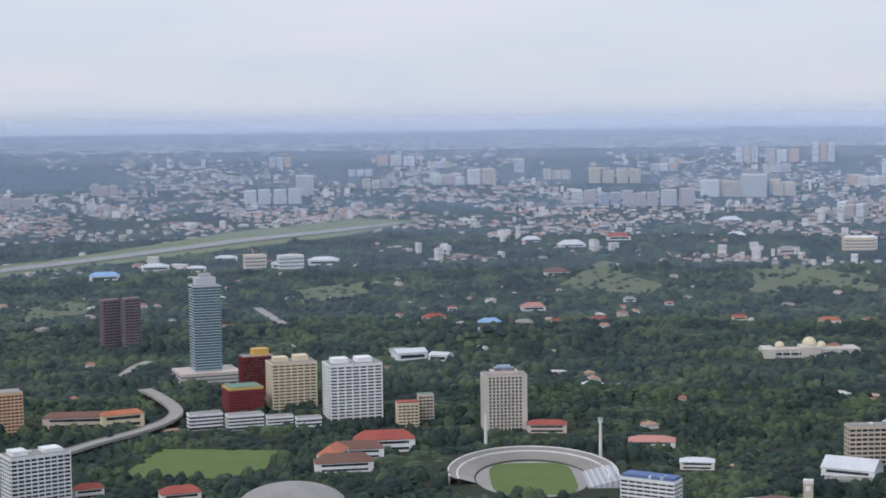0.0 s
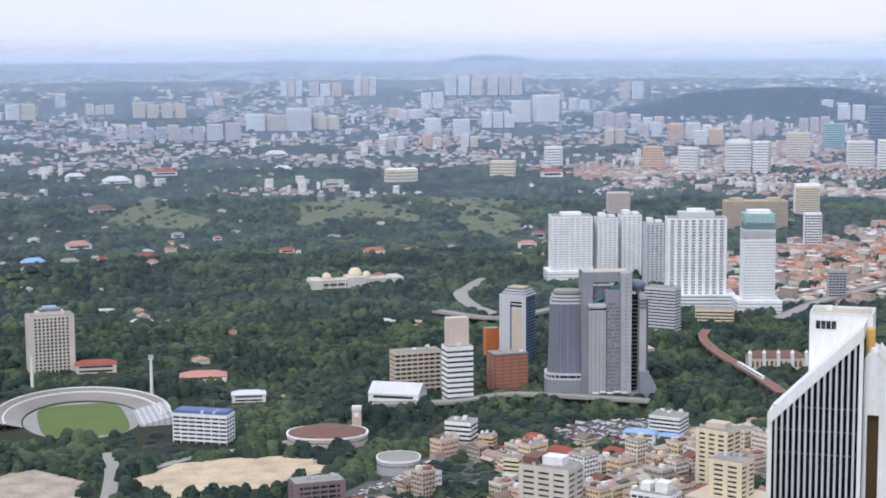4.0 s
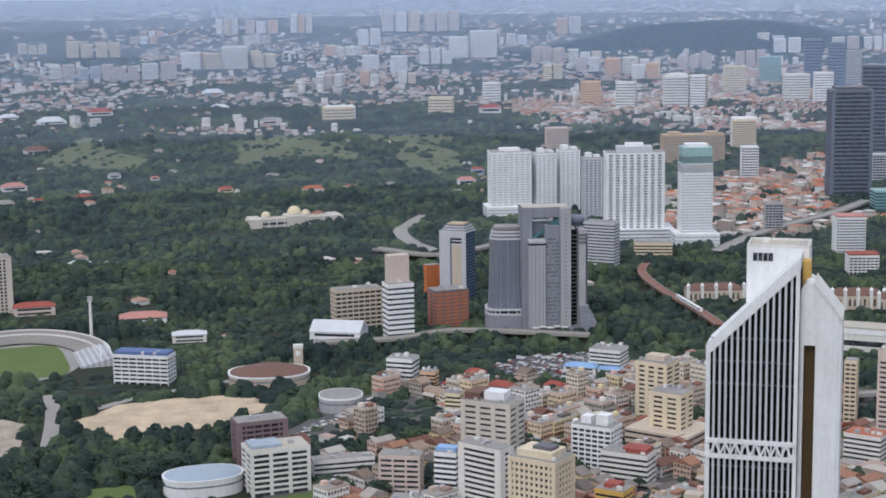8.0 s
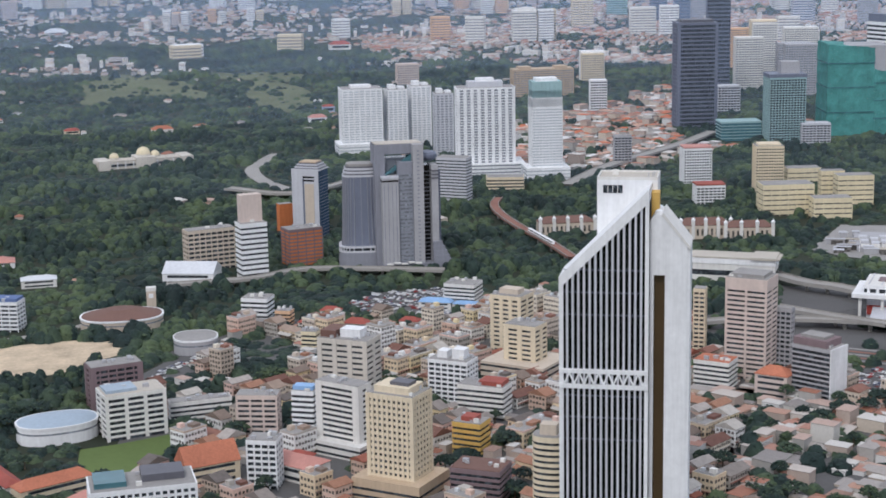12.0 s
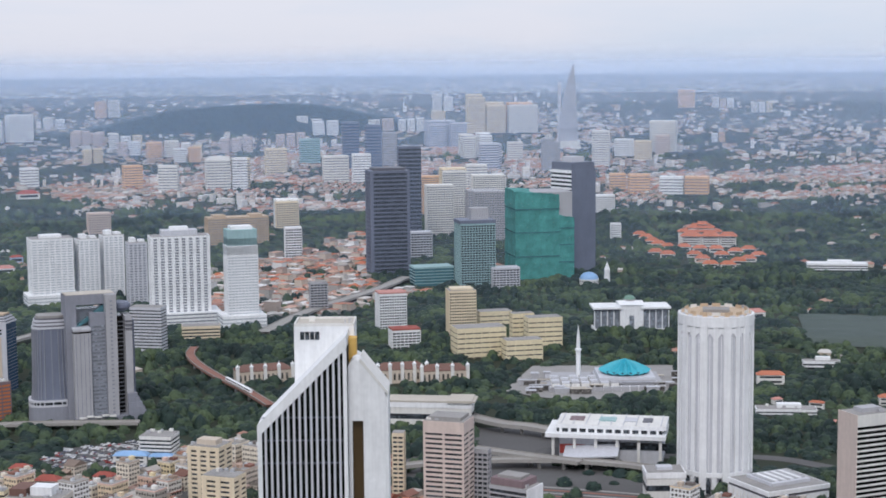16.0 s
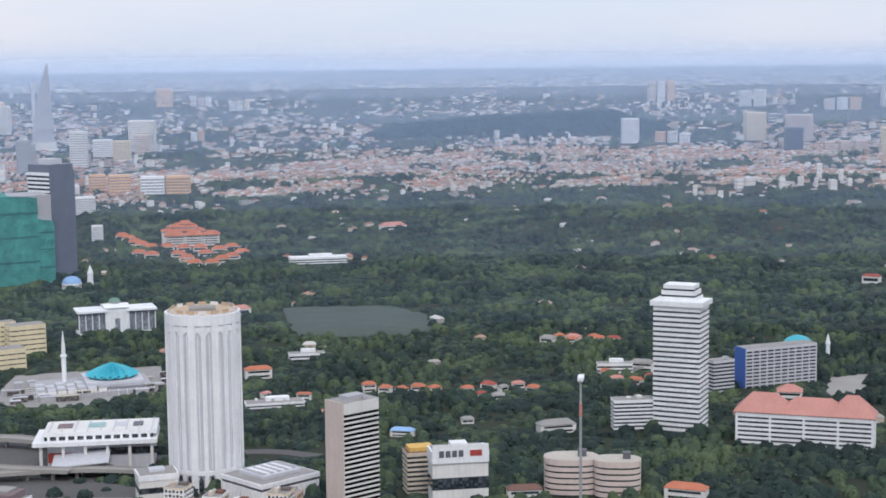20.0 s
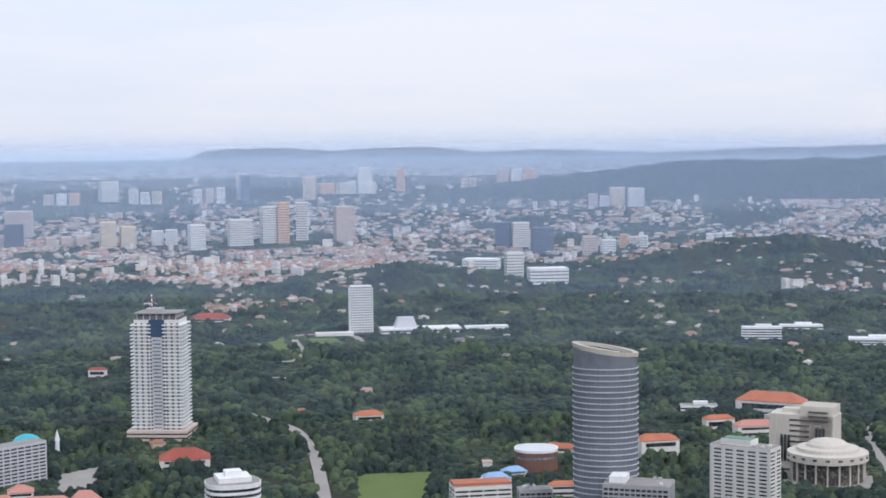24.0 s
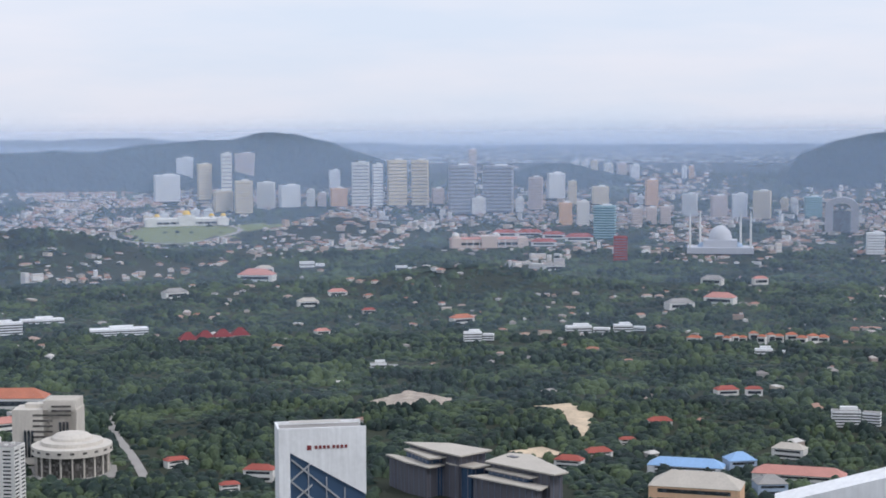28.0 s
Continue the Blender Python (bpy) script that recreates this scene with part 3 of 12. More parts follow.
def ribbon(name, label, mat, pts, width, z=0.5, thick=0.6, pillars=False):
    """A road or viaduct with a deck of real thickness, edge walls and pillars."""
    line = smooth(pts)
    root = tagged(new(name), label, "road", kind="structure")
    deck, walls = bmesh.new(), bmesh.new()
    rows = []
    for i, p in enumerate(line):
        a, b = line[max(i - 1, 0)], line[min(i + 1, len(line) - 1)]
        n = Vector((-(b - a).y, (b - a).x)).normalized() * width / 2
        g = land(p.length) + z
        rows.append([(p.x + n.x * s, p.y + n.y * s, g + dz) for s, dz in ((1, -thick), (-1, -thick), (-1, 0), (1, 0))])
        CLEAR.append([(p.x + n.x * 1.3 + (b - a).x, p.y + n.y * 1.3 + (b - a).y), (p.x - n.x * 1.3 + (b - a).x, p.y - n.y * 1.3 + (b - a).y), (p.x - n.x * 1.3, p.y - n.y * 1.3), (p.x + n.x * 1.3, p.y + n.y * 1.3)])
    vs = [[deck.verts.new(c) for c in r] for r in rows]
    for r, s in zip(vs, vs[1:]):
        for k in range(4):
            deck.faces.new((r[k], r[(k + 1) % 4], s[(k + 1) % 4], s[k]))
    bmesh.ops.recalc_face_normals(deck, faces=deck.faces[:])
    me = bpy.data.meshes.new("deck")
    deck.to_mesh(me)
    deck.free()
    me.materials.append(M[mat])
    put("deck", me, root)
    if pillars:
        for k in (0, 1):
            v, f = [], []
            for i, r in enumerate(rows):
                x, y, g = r[2 + k] if k == 0 else r[3]
                cx, cy = (r[2][0] + r[3][0]) / 2, (r[2][1] + r[3][1]) / 2
                ux, uy = (x - cx) / (width / 2) * 0.4, (y - cy) / (width / 2) * 0.4
                v += [(x, y, g), (x - ux, y - uy, g), (x - ux, y - uy, g + 1.1), (x, y, g + 1.1)]
                if i:
                    q = 4 * (i - 1)
                    f += [(q + a, q + (a + 1) % 4, q + 4 + (a + 1) % 4, q + 4 + a) for a in range(4)]
            me = bpy.data.meshes.new("edge_wall")
            me.from_pydata(v, [], f)
            me.materials.append(M["concrete"])
            put("edge_wall", me, root)
        for i in range(2, len(rows) - 1, 4):
            r = rows[i]
            box("pillar", 2.2, 2.2, z - thick + 0.3, "concrete", root, ((r[0][0] + r[1][0]) / 2, (r[0][1] + r[1][1]) / 2, r[0][2] + thick - z - 0.3))
    return root


# ---- buildings and open ground ----
SUBURB_TOWER = 'pale apartment tower among far suburbs'
HAZE_BLOCK = 'pale apartment block far off in the haze'
WEST_BLOCK = 'pale block in the hazy western suburb'
TERRACE_BLOCK = 'block rising over the terraced suburb'
BEYOND_BLOCK = 'pale apartment block beyond the business district'


def far_block(label, x, y, rot, w, d, h, wall, floor=3.6, nx=0, ny=0):
    """An apartment block so far off that its storeys are one joined relief."""
    tower('apartment_block', label, x, y, rot, w, d, h, wall=wall, band=0.6, glass='glassgrey', floor=floor, out=0.4, joined=True, nx=nx, ny=ny)


tower('glass_tower', 'tall teal glass office tower with grey crown', -309.4, 2081.5, 20.5, 35.5, 32, 125, wall='palegrey', glass='glassteal', band=0.22, crown=[(0, 0, 0.7, 0.7, 9, 'palegrey'), (0, 0, 0.4, 0.4, 14, 'grey')], podium=(78, 60, 16, 'pinkish'))
tower('apartment_block', 'dark mauve-brown apartment block with stepped top', -495.9, 2390.8, 31.7, 26.3, 15.8, 72.9, wall='mauve', band=0.45, floor=4.32, joined=True, nx=6, ny=4)
tower('apartment_block', 'dark mauve-brown apartment block beside its twin', -461.5, 2375.5, 31, 24.1, 14.5, 76.6, wall='mauve', band=0.45, floor=4.32, joined=True, nx=5, ny=3)
tower('hotel_block', 'dark red hotel block with ochre roof house', -231.4, 1969, 21.7, 39.4, 23.7, 49.1, wall='maroon', glass='glass', band=0.35, pier=0.5, crown=[(0.1, 0, 0.5, 0.6, 8, 'ochre')], nx=13, ny=8)
tower('red_hall', 'red block with ochre band and green roof', -235.1, 1858.8, 22.2, 41.5, 33.2, 27.4, wall='maroon', band=0.8, roof='greenroof', crown=[(0, 0, 0.98, 0.98, 2.5, 'ochre'), (0, 0, 0.9, 0.9, 3.2, 'greenroof')])
tower('apartment_block', 'cream apartment block with stacked balconies', -181.1, 1884.4, 19.5, 53.6, 32.2, 54.8, wall='cream', band=0.55, pier=1.4, crown=[(-0.25, 0, 0.3, 0.5, 5, 'cream'), (0.2, 0, 0.3, 0.5, 6, 'cream')], nx=7, ny=4)
tower('apartment_block', 'white apartment block with stacked balconies', -106.4, 1826.8, 17.3, 61.1, 36.7, 61.3, wall='white', band=0.5, pier=1.6, crown=[(-0.25, 0, 0.3, 0.5, 5, 'white'), (0.2, 0, 0.3, 0.5, 5, 'white')], nx=7, ny=4)
tower('office_block', 'low cream office block with red trim', -42.9, 1754.1, 11.4, 23.6, 14.2, 27.3, wall='cream', band=0.5, crown=[(0, 0, 1, 1, 0.8, 'redroof')], nx=5, ny=3)
tower('office_block', 'slim beige office block with green roof edge', -23.3, 1776.2, 10.8, 17.1, 10.3, 32.7, wall='beige', band=0.45, roof='greenroof', nx=4, ny=2)
tower('hotel_tower', 'beige stone hotel tower with blue-grey roof', 62.2, 1746.7, 6, 46.9, 25.8, 59, wall='stone', band=0.34, corners=5.0, pier=1.7, glass='glass', crown=[(0, 0, 0.62, 0.6, 3, 'pinkish'), (0, 0, 0.46, 0.5, 6, 'glassgrey'), (0, 0, 0.3, 0.4, 8, 'paleblue')], nx=11, ny=6)
house('annex_house', 'low white annex with red tiled roofs beside the hotel', 107.1, 1722.1, -3.6, 42.5, 17, 9.1, roof='redroof', wall='pinkish', pitch=0.25)
tower('dormitory', 'white dormitory block with dark blue roof', 175.9, 1384.1, -31.2, 50.4, 17.6, 24.8, wall='white', band=0.5, pier=0.6, crown=[(0, 0, 0.96, 0.9, 2.0, 'blue')], roof='blue', nx=7, ny=3)
house('hangar', 'white-roofed hall among the trees', -51.1, 2254, 19.3, 43.5, 30.5, 11, roof='metalroof', wall='white', pitch=0.15, hip=False)
house('hangar', 'smaller white-roofed hall among the trees', -6.8, 2235.1, -24.8, 28.1, 22.5, 9.4, roof='metalroof', wall='white', pitch=0.15, hip=False)
house('school_building', 'long white school building with red tiled roof', -63.9, 1635.7, 8.2, 60.8, 21.3, 12.7, roof='redroof', wall='white', pitch=0.4)
house('school_building', 'long white school building with dark brown tiled roof', -90, 1600.2, 9.2, 52.5, 18.4, 10.3, roof='brownroof', wall='white', pitch=0.4)
house('school_building', 'long white school building with dark brown tiled roof', -99.5, 1542.9, 9.7, 55.8, 19.5, 9.6, roof='brownroof', wall='white', pitch=0.4)
house('school_wing', 'white school wing with orange roof end', -112, 1572.4, 74.1, 38.9, 19.5, 12.7, roof='terracotta', wall='white', pitch=0.4)
tower('apartment_block', 'white stepped condominium with blue-grey windows', -363.4, 1416.3, 34.4, 54.9, 27.4, 46.3, wall='white', band=0.42, crown=[(-0.3, 0, 0.25, 0.6, 4, 'white'), (0.25, 0, 0.3, 0.6, 3, 'white')], nx=9, ny=5)
tower('apartment_block', 'peach-coloured rendered apartment block', -485.7, 1751.3, 25.5, 44.2, 26.5, 44.3, wall='peach', band=0.5, nx=10, ny=6)
house('school_building', 'long beige low block with tiled roof', -407.2, 1774.5, 4.9, 73.9, 16.3, 13.1, roof='brownroof', wall='beige')
house('school_building', 'low yellow block with bright orange roof', -359.2, 1777.7, 26.4, 47.2, 14.2, 14.9, roof='terracotta', wall='yellow')
house('hall', 'white hall with red roof beside a field', -237.4, 1420.4, 19.5, 35.2, 17.6, 10, roof='redroof', wall='offwhite')
house('hall', 'red-roofed block beside the white condominium', -323.5, 1442.9, 22.6, 26.3, 13.1, 9.2, roof='redroof', wall='offwhite')
tower('shop_row', 'row of white shops along the road', -265.4, 1763.7, 20.6, 37.3, 14.9, 16.8, wall='white', band=0.5, base=1)
tower('shop_row', 'row of white shops along the road', -221.5, 1761.9, 19.2, 40.3, 16.1, 15.6, wall='white', band=0.5, base=1)
tower('shop_row', 'row of white shops along the road', -182.5, 1756.1, 17.9, 28.8, 11.5, 14.3, wall='white', band=0.5, base=1)
tower('shop_row', 'row of white shops along the road', -150.9, 1753.7, 16.9, 27.6, 11.1, 13, wall='white', band=0.5, base=1)
house('hall', 'low white-walled hall with red roof in the trees', 209.7, 1643.9, -7.3, 47.2, 23.6, 5.7, roof='pinkroof', wall='white', pitch=0.2)
house('hall', 'white-roofed pavilion by a car park', 238.9, 1534.4, -8.8, 32.6, 16.3, 7.3, roof='metalroof', wall='offwhite', pitch=0.2)
far_block(HAZE_BLOCK, -531, 4454.5, 18.8, 29.3, 20.5, 36.7, 'white', 5.05, 4, 3)
far_block(HAZE_BLOCK, -492.3, 4455.2, 18.3, 29.4, 20.5, 39.2, 'white', 5.06, 4, 3)
far_block(HAZE_BLOCK, -449.4, 4455.8, 17.8, 31.1, 21.8, 39.4, 'white', 5.07, 4, 3)
far_block(HAZE_BLOCK, -408.4, 4455.9, 17.2, 31.2, 21.8, 42.1, 'white', 5.08, 4, 3)
far_block(HAZE_BLOCK, -391.6, 4583.6, 16.9, 44.4, 26.6, 53.9, 'offwhite', 4.69)
far_block(HAZE_BLOCK, 86.8, 4704.7, 10.9, 33, 23.1, 41.3, 'white', 4.29, 5, 4)
far_block(HAZE_BLOCK, 130, 4701.7, 10.4, 33, 23.1, 43.9, 'cream', 4.3, 5, 4)
far_block(HAZE_BLOCK, -17.5, 4703.2, 12.2, 23.7, 16.6, 26, 'offwhite', 4.3, 4, 3)
far_block(HAZE_BLOCK, 13.5, 4701.7, 11.8, 23.7, 16.6, 27.7, 'pinkish', 4.3, 4, 3)
far_block(HAZE_BLOCK, 44.5, 4699.9, 11.5, 23.7, 16.6, 22.7, 'white', 4.31, 4, 3)
far_block(HAZE_BLOCK, 434, 4684.4, 6.7, 29.7, 20.8, 43.8, 'cream', 4.29, 5, 4)
far_block(HAZE_BLOCK, 472.5, 4679.4, 6.2, 29.6, 20.7, 35.9, 'cream', 4.3, 5, 4)
far_block(HAZE_BLOCK, 512.8, 4673.6, 5.7, 27.7, 19.4, 37, 'cream', 4.3, 5, 3)
far_block(HAZE_BLOCK, 548.7, 4668.4, 5.3, 27.6, 19.3, 39.5, 'cream', 4.31, 5, 3)
far_block(HAZE_BLOCK, 361.5, 4414.8, 7.3, 26.3, 18.4, 33.7, 'offwhite', 5.2, 3, 2)
far_block(HAZE_BLOCK, 395.6, 4410.4, 6.9, 26.2, 18.3, 35.9, 'pinkish', 5.21, 3, 2)
tower('apartment_block', 'pale apartment block far off in the haze', 431.3, 4388.1, 6.4, 24.3, 17, 30.8, wall='palegrey', glass='glassblue', band=0.6, pier=0.4, floor=5.25, out=0.4, joined=True, nx=2, ny=2)
tower('apartment_block', 'pale apartment block far off in the haze', 462.9, 4383.7, 6, 24.3, 17, 32.9, wall='palegrey', glass='glassblue', band=0.6, pier=0.4, floor=5.26, out=0.4, joined=True, nx=2, ny=2)
far_block(HAZE_BLOCK, 493, 4362.1, 5.6, 24.9, 17.4, 40.9, 'pinkish', 5.3, 3, 2)
far_block(HAZE_BLOCK, 525.2, 4357.3, 5.1, 24.9, 17.4, 33.5, 'pinkish', 5.31, 3, 2)
far_block(HAZE_BLOCK, 557.4, 4352.3, 4.7, 24.8, 17.4, 35.9, 'pinkish', 5.31, 3, 2)
far_block(HAZE_BLOCK, 600.8, 4347.1, 4.1, 37.1, 26, 42, 'offwhite', 5.31, 5, 3)
far_block(HAZE_BLOCK, 648.7, 4339, 3.5, 36.9, 25.9, 45, 'pinkish', 5.31, 5, 3)
far_block(HAZE_BLOCK, 721.6, 4476.2, 2.8, 29.3, 20.5, 39.4, 'white', 4.91, 4, 3)
far_block(HAZE_BLOCK, 759.2, 4469.1, 2.4, 29.2, 20.4, 41.8, 'peach', 4.91, 4, 3)
far_block(HAZE_BLOCK, 796.7, 4461.9, 1.9, 29.1, 20.4, 34.2, 'offwhite', 4.91, 4, 3)
far_block(HAZE_BLOCK, 835.4, 4469.9, 1.4, 26.8, 18.8, 54.2, 'white', 4.86, 4, 3)
far_block(HAZE_BLOCK, 869.7, 4462.8, 1, 26.7, 18.7, 44.4, 'cream', 4.86, 4, 3)
far_block(HAZE_BLOCK, 908, 4462.6, 0.5, 26.1, 18.3, 40.2, 'cream', 4.84, 4, 3)
far_block(HAZE_BLOCK, 941.4, 4455.3, 0.1, 26, 18.2, 32.9, 'cream', 4.84, 4, 3)
far_block(HAZE_BLOCK, 1003.8, 4105.1, -1.7, 19.4, 13.6, 35.7, 'white', 5.68, 2, 2)
far_block(HAZE_BLOCK, 1028.5, 4099.5, -2.1, 19.4, 13.6, 29.2, 'peach', 5.68, 2, 2)
far_block(HAZE_BLOCK, 1053.2, 4093.7, -2.4, 19.3, 13.5, 31.3, 'offwhite', 5.67, 2, 2)
far_block(HAZE_BLOCK, 919.1, 3587.4, -2.4, 66.5, 39.9, 27.4, 'white', 6.54, 7, 4)
far_block(HAZE_BLOCK, -972.3, 4533.3, 24.1, 18.8, 13.2, 33, 'pinkish', 4.56, 3, 2)
far_block(HAZE_BLOCK, -947.8, 4535.9, 23.8, 18.9, 13.2, 27.1, 'pinkish', 4.57, 3, 2)
far_block(HAZE_BLOCK, -923, 4538.5, 23.5, 18.9, 13.2, 29.1, 'pinkish', 4.58, 3, 2)
far_block(HAZE_BLOCK, 223.7, 4816.9, 9.3, 27.2, 16.3, 40, 'offwhite', 3.69)
far_block(HAZE_BLOCK, -183, 4881.5, 14.1, 30.1, 21.1, 30.2, 'peach', 3.2, 6, 4)
far_block(HAZE_BLOCK, -143.5, 4882.9, 13.7, 30.1, 21.1, 31.5, 'offwhite', 3.2, 6, 4)
far_block(HAZE_BLOCK, -104.1, 4883.9, 13.2, 30.2, 21.1, 25.5, 'white', 3.2, 6, 4)
far_block(HAZE_BLOCK, -401.8, 3428.1, 18.7, 45, 27, 29.8, 'cream', 6.81, 4, 3)
far_block(HAZE_BLOCK, -325.5, 3417.1, 17.4, 51.3, 30.8, 29.7, 'offwhite', 6.83, 5, 3)
far_block(HAZE_BLOCK, -510.9, 4857.8, 18, 17.1, 12, 27.4, 'pinkish', 3.2, 3, 2)
far_block(HAZE_BLOCK, -488.6, 4860.1, 17.7, 17.1, 12, 28.5, 'white', 3.2, 3, 2)
far_block(HAZE_BLOCK, -466.4, 4862.3, 17.5, 17.1, 12, 29.5, 'peach', 3.2, 4, 2)
far_block(HAZE_BLOCK, -37.9, 4865.5, 12.4, 19.3, 13.5, 16.6, 'offwhite', 3.37, 4, 3)
far_block(HAZE_BLOCK, -12.6, 4864.9, 12.1, 19.3, 13.5, 17.8, 'white', 3.37, 4, 3)
far_block(HAZE_BLOCK, 12.7, 4864.1, 11.8, 19.3, 13.5, 19, 'cream', 3.38, 4, 3)
far_block(HAZE_BLOCK, -271.1, 4802.6, 15.2, 19.1, 13.3, 16.4, 'white', 3.76, 3, 2)
far_block(HAZE_BLOCK, -246.1, 4802.9, 14.9, 19.1, 13.4, 17.6, 'white', 3.76, 3, 2)
far_block(HAZE_BLOCK, -221, 4803, 14.6, 19.1, 13.4, 18.8, 'white', 3.77, 3, 2)
far_block(HAZE_BLOCK, -1167, 4328.2, 27.1, 22.2, 15.5, 33, 'pinkish', 5.05, 3, 2)
far_block(HAZE_BLOCK, -1137.9, 4331.6, 26.7, 22.2, 15.6, 27.1, 'pinkish', 5.07, 3, 2)
far_block(HAZE_BLOCK, -1108.6, 4335, 26.3, 22.3, 15.6, 29.1, 'pinkish', 5.08, 3, 2)
far_block(HAZE_BLOCK, -222.1, 4668.4, 14.7, 20.6, 14.4, 25.9, 'cream', 4.42, 3, 2)
far_block(HAZE_BLOCK, -195.1, 4667.9, 14.4, 20.6, 14.4, 21.2, 'offwhite', 4.42, 3, 2)
far_block(HAZE_BLOCK, -168, 4667.3, 14.1, 20.6, 14.4, 22.8, 'pinkish', 4.43, 3, 2)
far_block(HAZE_BLOCK, 301.6, 4743.5, 8.4, 20.9, 14.6, 29.6, 'cream', 4.07, 4, 3)
far_block(HAZE_BLOCK, 328.8, 4740.7, 8, 20.9, 14.6, 24.2, 'cream', 4.07, 4, 3)
far_block(HAZE_BLOCK, 356, 4737.8, 7.7, 20.9, 14.6, 26, 'cream', 4.08, 4, 3)
far_block(HAZE_BLOCK, 1141.3, 4527.4, -2.1, 26.4, 18.5, 28.2, 'white', 4.44, 4, 3)
far_block(HAZE_BLOCK, 1174.7, 4518.6, -2.6, 26.3, 18.4, 23.1, 'cream', 4.44, 4, 3)
far_block(HAZE_BLOCK, 1207.8, 4509.7, -3, 26.2, 18.3, 24.7, 'offwhite', 4.44, 4, 3)
far_block(HAZE_BLOCK, 619.9, 4785.8, 4.6, 21, 14.7, 18.9, 'pinkish', 3.66, 4, 3)
far_block(HAZE_BLOCK, 647, 4781.6, 4.3, 20.9, 14.7, 20.2, 'white', 3.66, 4, 3)
far_block(HAZE_BLOCK, 674.1, 4777.3, 4, 20.9, 14.6, 21.5, 'peach', 3.67, 4, 3)
far_block(HAZE_BLOCK, 939.3, 4722, 0.7, 20.5, 14.3, 20.1, 'offwhite', 3.73, 4, 3)
far_block(HAZE_BLOCK, 965.4, 4716.3, 0.4, 20.4, 14.3, 21.5, 'white', 3.73, 4, 3)
far_block(HAZE_BLOCK, 991.5, 4710.5, 0.1, 20.4, 14.3, 22.8, 'cream', 3.74, 4, 2)
house('long_shed', 'long blue-roofed shed beside the runway', -688.7, 3276.8, 11.9, 60.2, 24.1, 8.9, roof='bluesheet', wall='white')
house('long_shed', 'pale metal-roofed shed by the airfield', -339.3, 3448.5, 5.6, 59.6, 29.8, 9.4, roof='metalroof', wall='offwhite', pitch=0.2)
house('long_shed', 'pale metal-roofed shed by the airfield', -520.6, 3394.3, 8.7, 40.8, 20.4, 8.5, roof='metalroof', wall='offwhite', pitch=0.2)
house('long_shed', 'pale metal-roofed shed by the airfield', -610.5, 3417.3, 10.1, 58.4, 29.2, 8.6, roof='metalroof', wall='offwhite', pitch=0.2)
house('long_shed', 'pale metal-roofed shed by the airfield', -261, 3488.3, 4.3, 66.4, 33.2, 10.9, roof='metalroof', wall='offwhite', pitch=0.2)
house('long_shed', 'pale metal-roofed shed by the airfield', -478.8, 3548.8, 7.7, 48.9, 24.4, 8.9, roof='metalroof', wall='offwhite', pitch=0.2)
house('villa', 'large faded red-roofed house among park trees', 151.5, 2795.9, 6.9, 40.9, 20.4, 7.3, roof='pinkroof', wall='offwhite')
house('villa', 'large blue-roofed house among park trees', 71.4, 2613, 8.4, 36.2, 18.1, 6.1, roof='bluesheet', wall='offwhite')
house('villa', 'large grey-roofed house among park trees', 126, 2597.1, 7.2, 27.9, 14, 6.8, roof='greyroof', wall='yellow')
house('villa', 'large red-roofed house among park trees', 178.9, 2622.5, 6.1, 16.5, 8.2, 5.4, roof='redroof', wall='offwhite')
house('villa', 'large red-roofed house among park trees', 249.2, 2623.8, 4.6, 28.7, 14.3, 6.2, roof='redroof', wall='offwhite')
house('villa', 'large red-roofed house among park trees', 479.7, 2639.1, -0.3, 23.7, 11.9, 5.5, roof='redroof', wall='cream')
house('villa', 'large orange-roofed house among park trees', 607.2, 2552.9, -3.4, 33.1, 16.5, 9.3, roof='terracotta', wall='offwhite')
house('villa', 'large red-roofed house among park trees', -18.4, 2677, 10.4, 39.3, 19.6, 5.8, roof='redroof', wall='offwhite')
house('villa', 'large orange-roofed house among park trees', 11.9, 2789.9, 9.8, 14.1, 7.1, 7.6, roof='terracotta', wall='offwhite')
house('villa', 'large orange-roofed house among park trees', 392.9, 2838.1, 2.1, 14.5, 7.2, 5.1, roof='terracotta', wall='offwhite')
house('villa', 'large grey-roofed house among park trees', 329.5, 2893.6, 3.5, 21, 10.5, 6, roof='greyroof', wall='white')
house('villa', 'large brown-roofed house among park trees', 226.4, 3289, 6.1, 48.9, 24.5, 6.7, roof='brownroof', wall='offwhite')
house('villa', 'large white-roofed house among park trees', 291.1, 3727.6, 5.5, 61.9, 31, 5.9, roof='metalroof', wall='white')
house('villa', 'large white-roofed house among park trees', 204.8, 3820.5, 6.9, 43.3, 21.7, 6, roof='metalroof', wall='white')
house('villa', 'large red-roofed house among park trees', 409.7, 3823.6, 3.9, 54.2, 27.1, 8.9, roof='redroof', wall='offwhite')
house('villa', 'large grey-roofed house among park trees', 751.3, 3554.9, -1.9, 41.6, 20.8, 9, roof='greyroof', wall='offwhite')
house('villa', 'large white-roofed house among park trees', 716.2, 4070.4, 0, 55.2, 27.6, 5.4, roof='metalroof', wall='offwhite')
house('villa', 'large faded red-roofed house among park trees', 873.7, 2566.7, -8.8, 29.7, 14.8, 8.8, roof='pinkroof', wall='white')
house('villa', 'large red-roofed house among park trees', 931.9, 2677.5, -9.2, 21.1, 10.5, 10.8, roof='redroof', wall='paleblue')
house('villa', 'large white-roofed house among park trees', 180.8, 1991.6, 4.8, 30.6, 15.3, 4.7, roof='metalroof', wall='offwhite')
house('villa', 'large white-roofed house among park trees', 216.8, 1986.2, 3.8, 15.4, 7.7, 4.7, roof='metalroof', wall='offwhite')
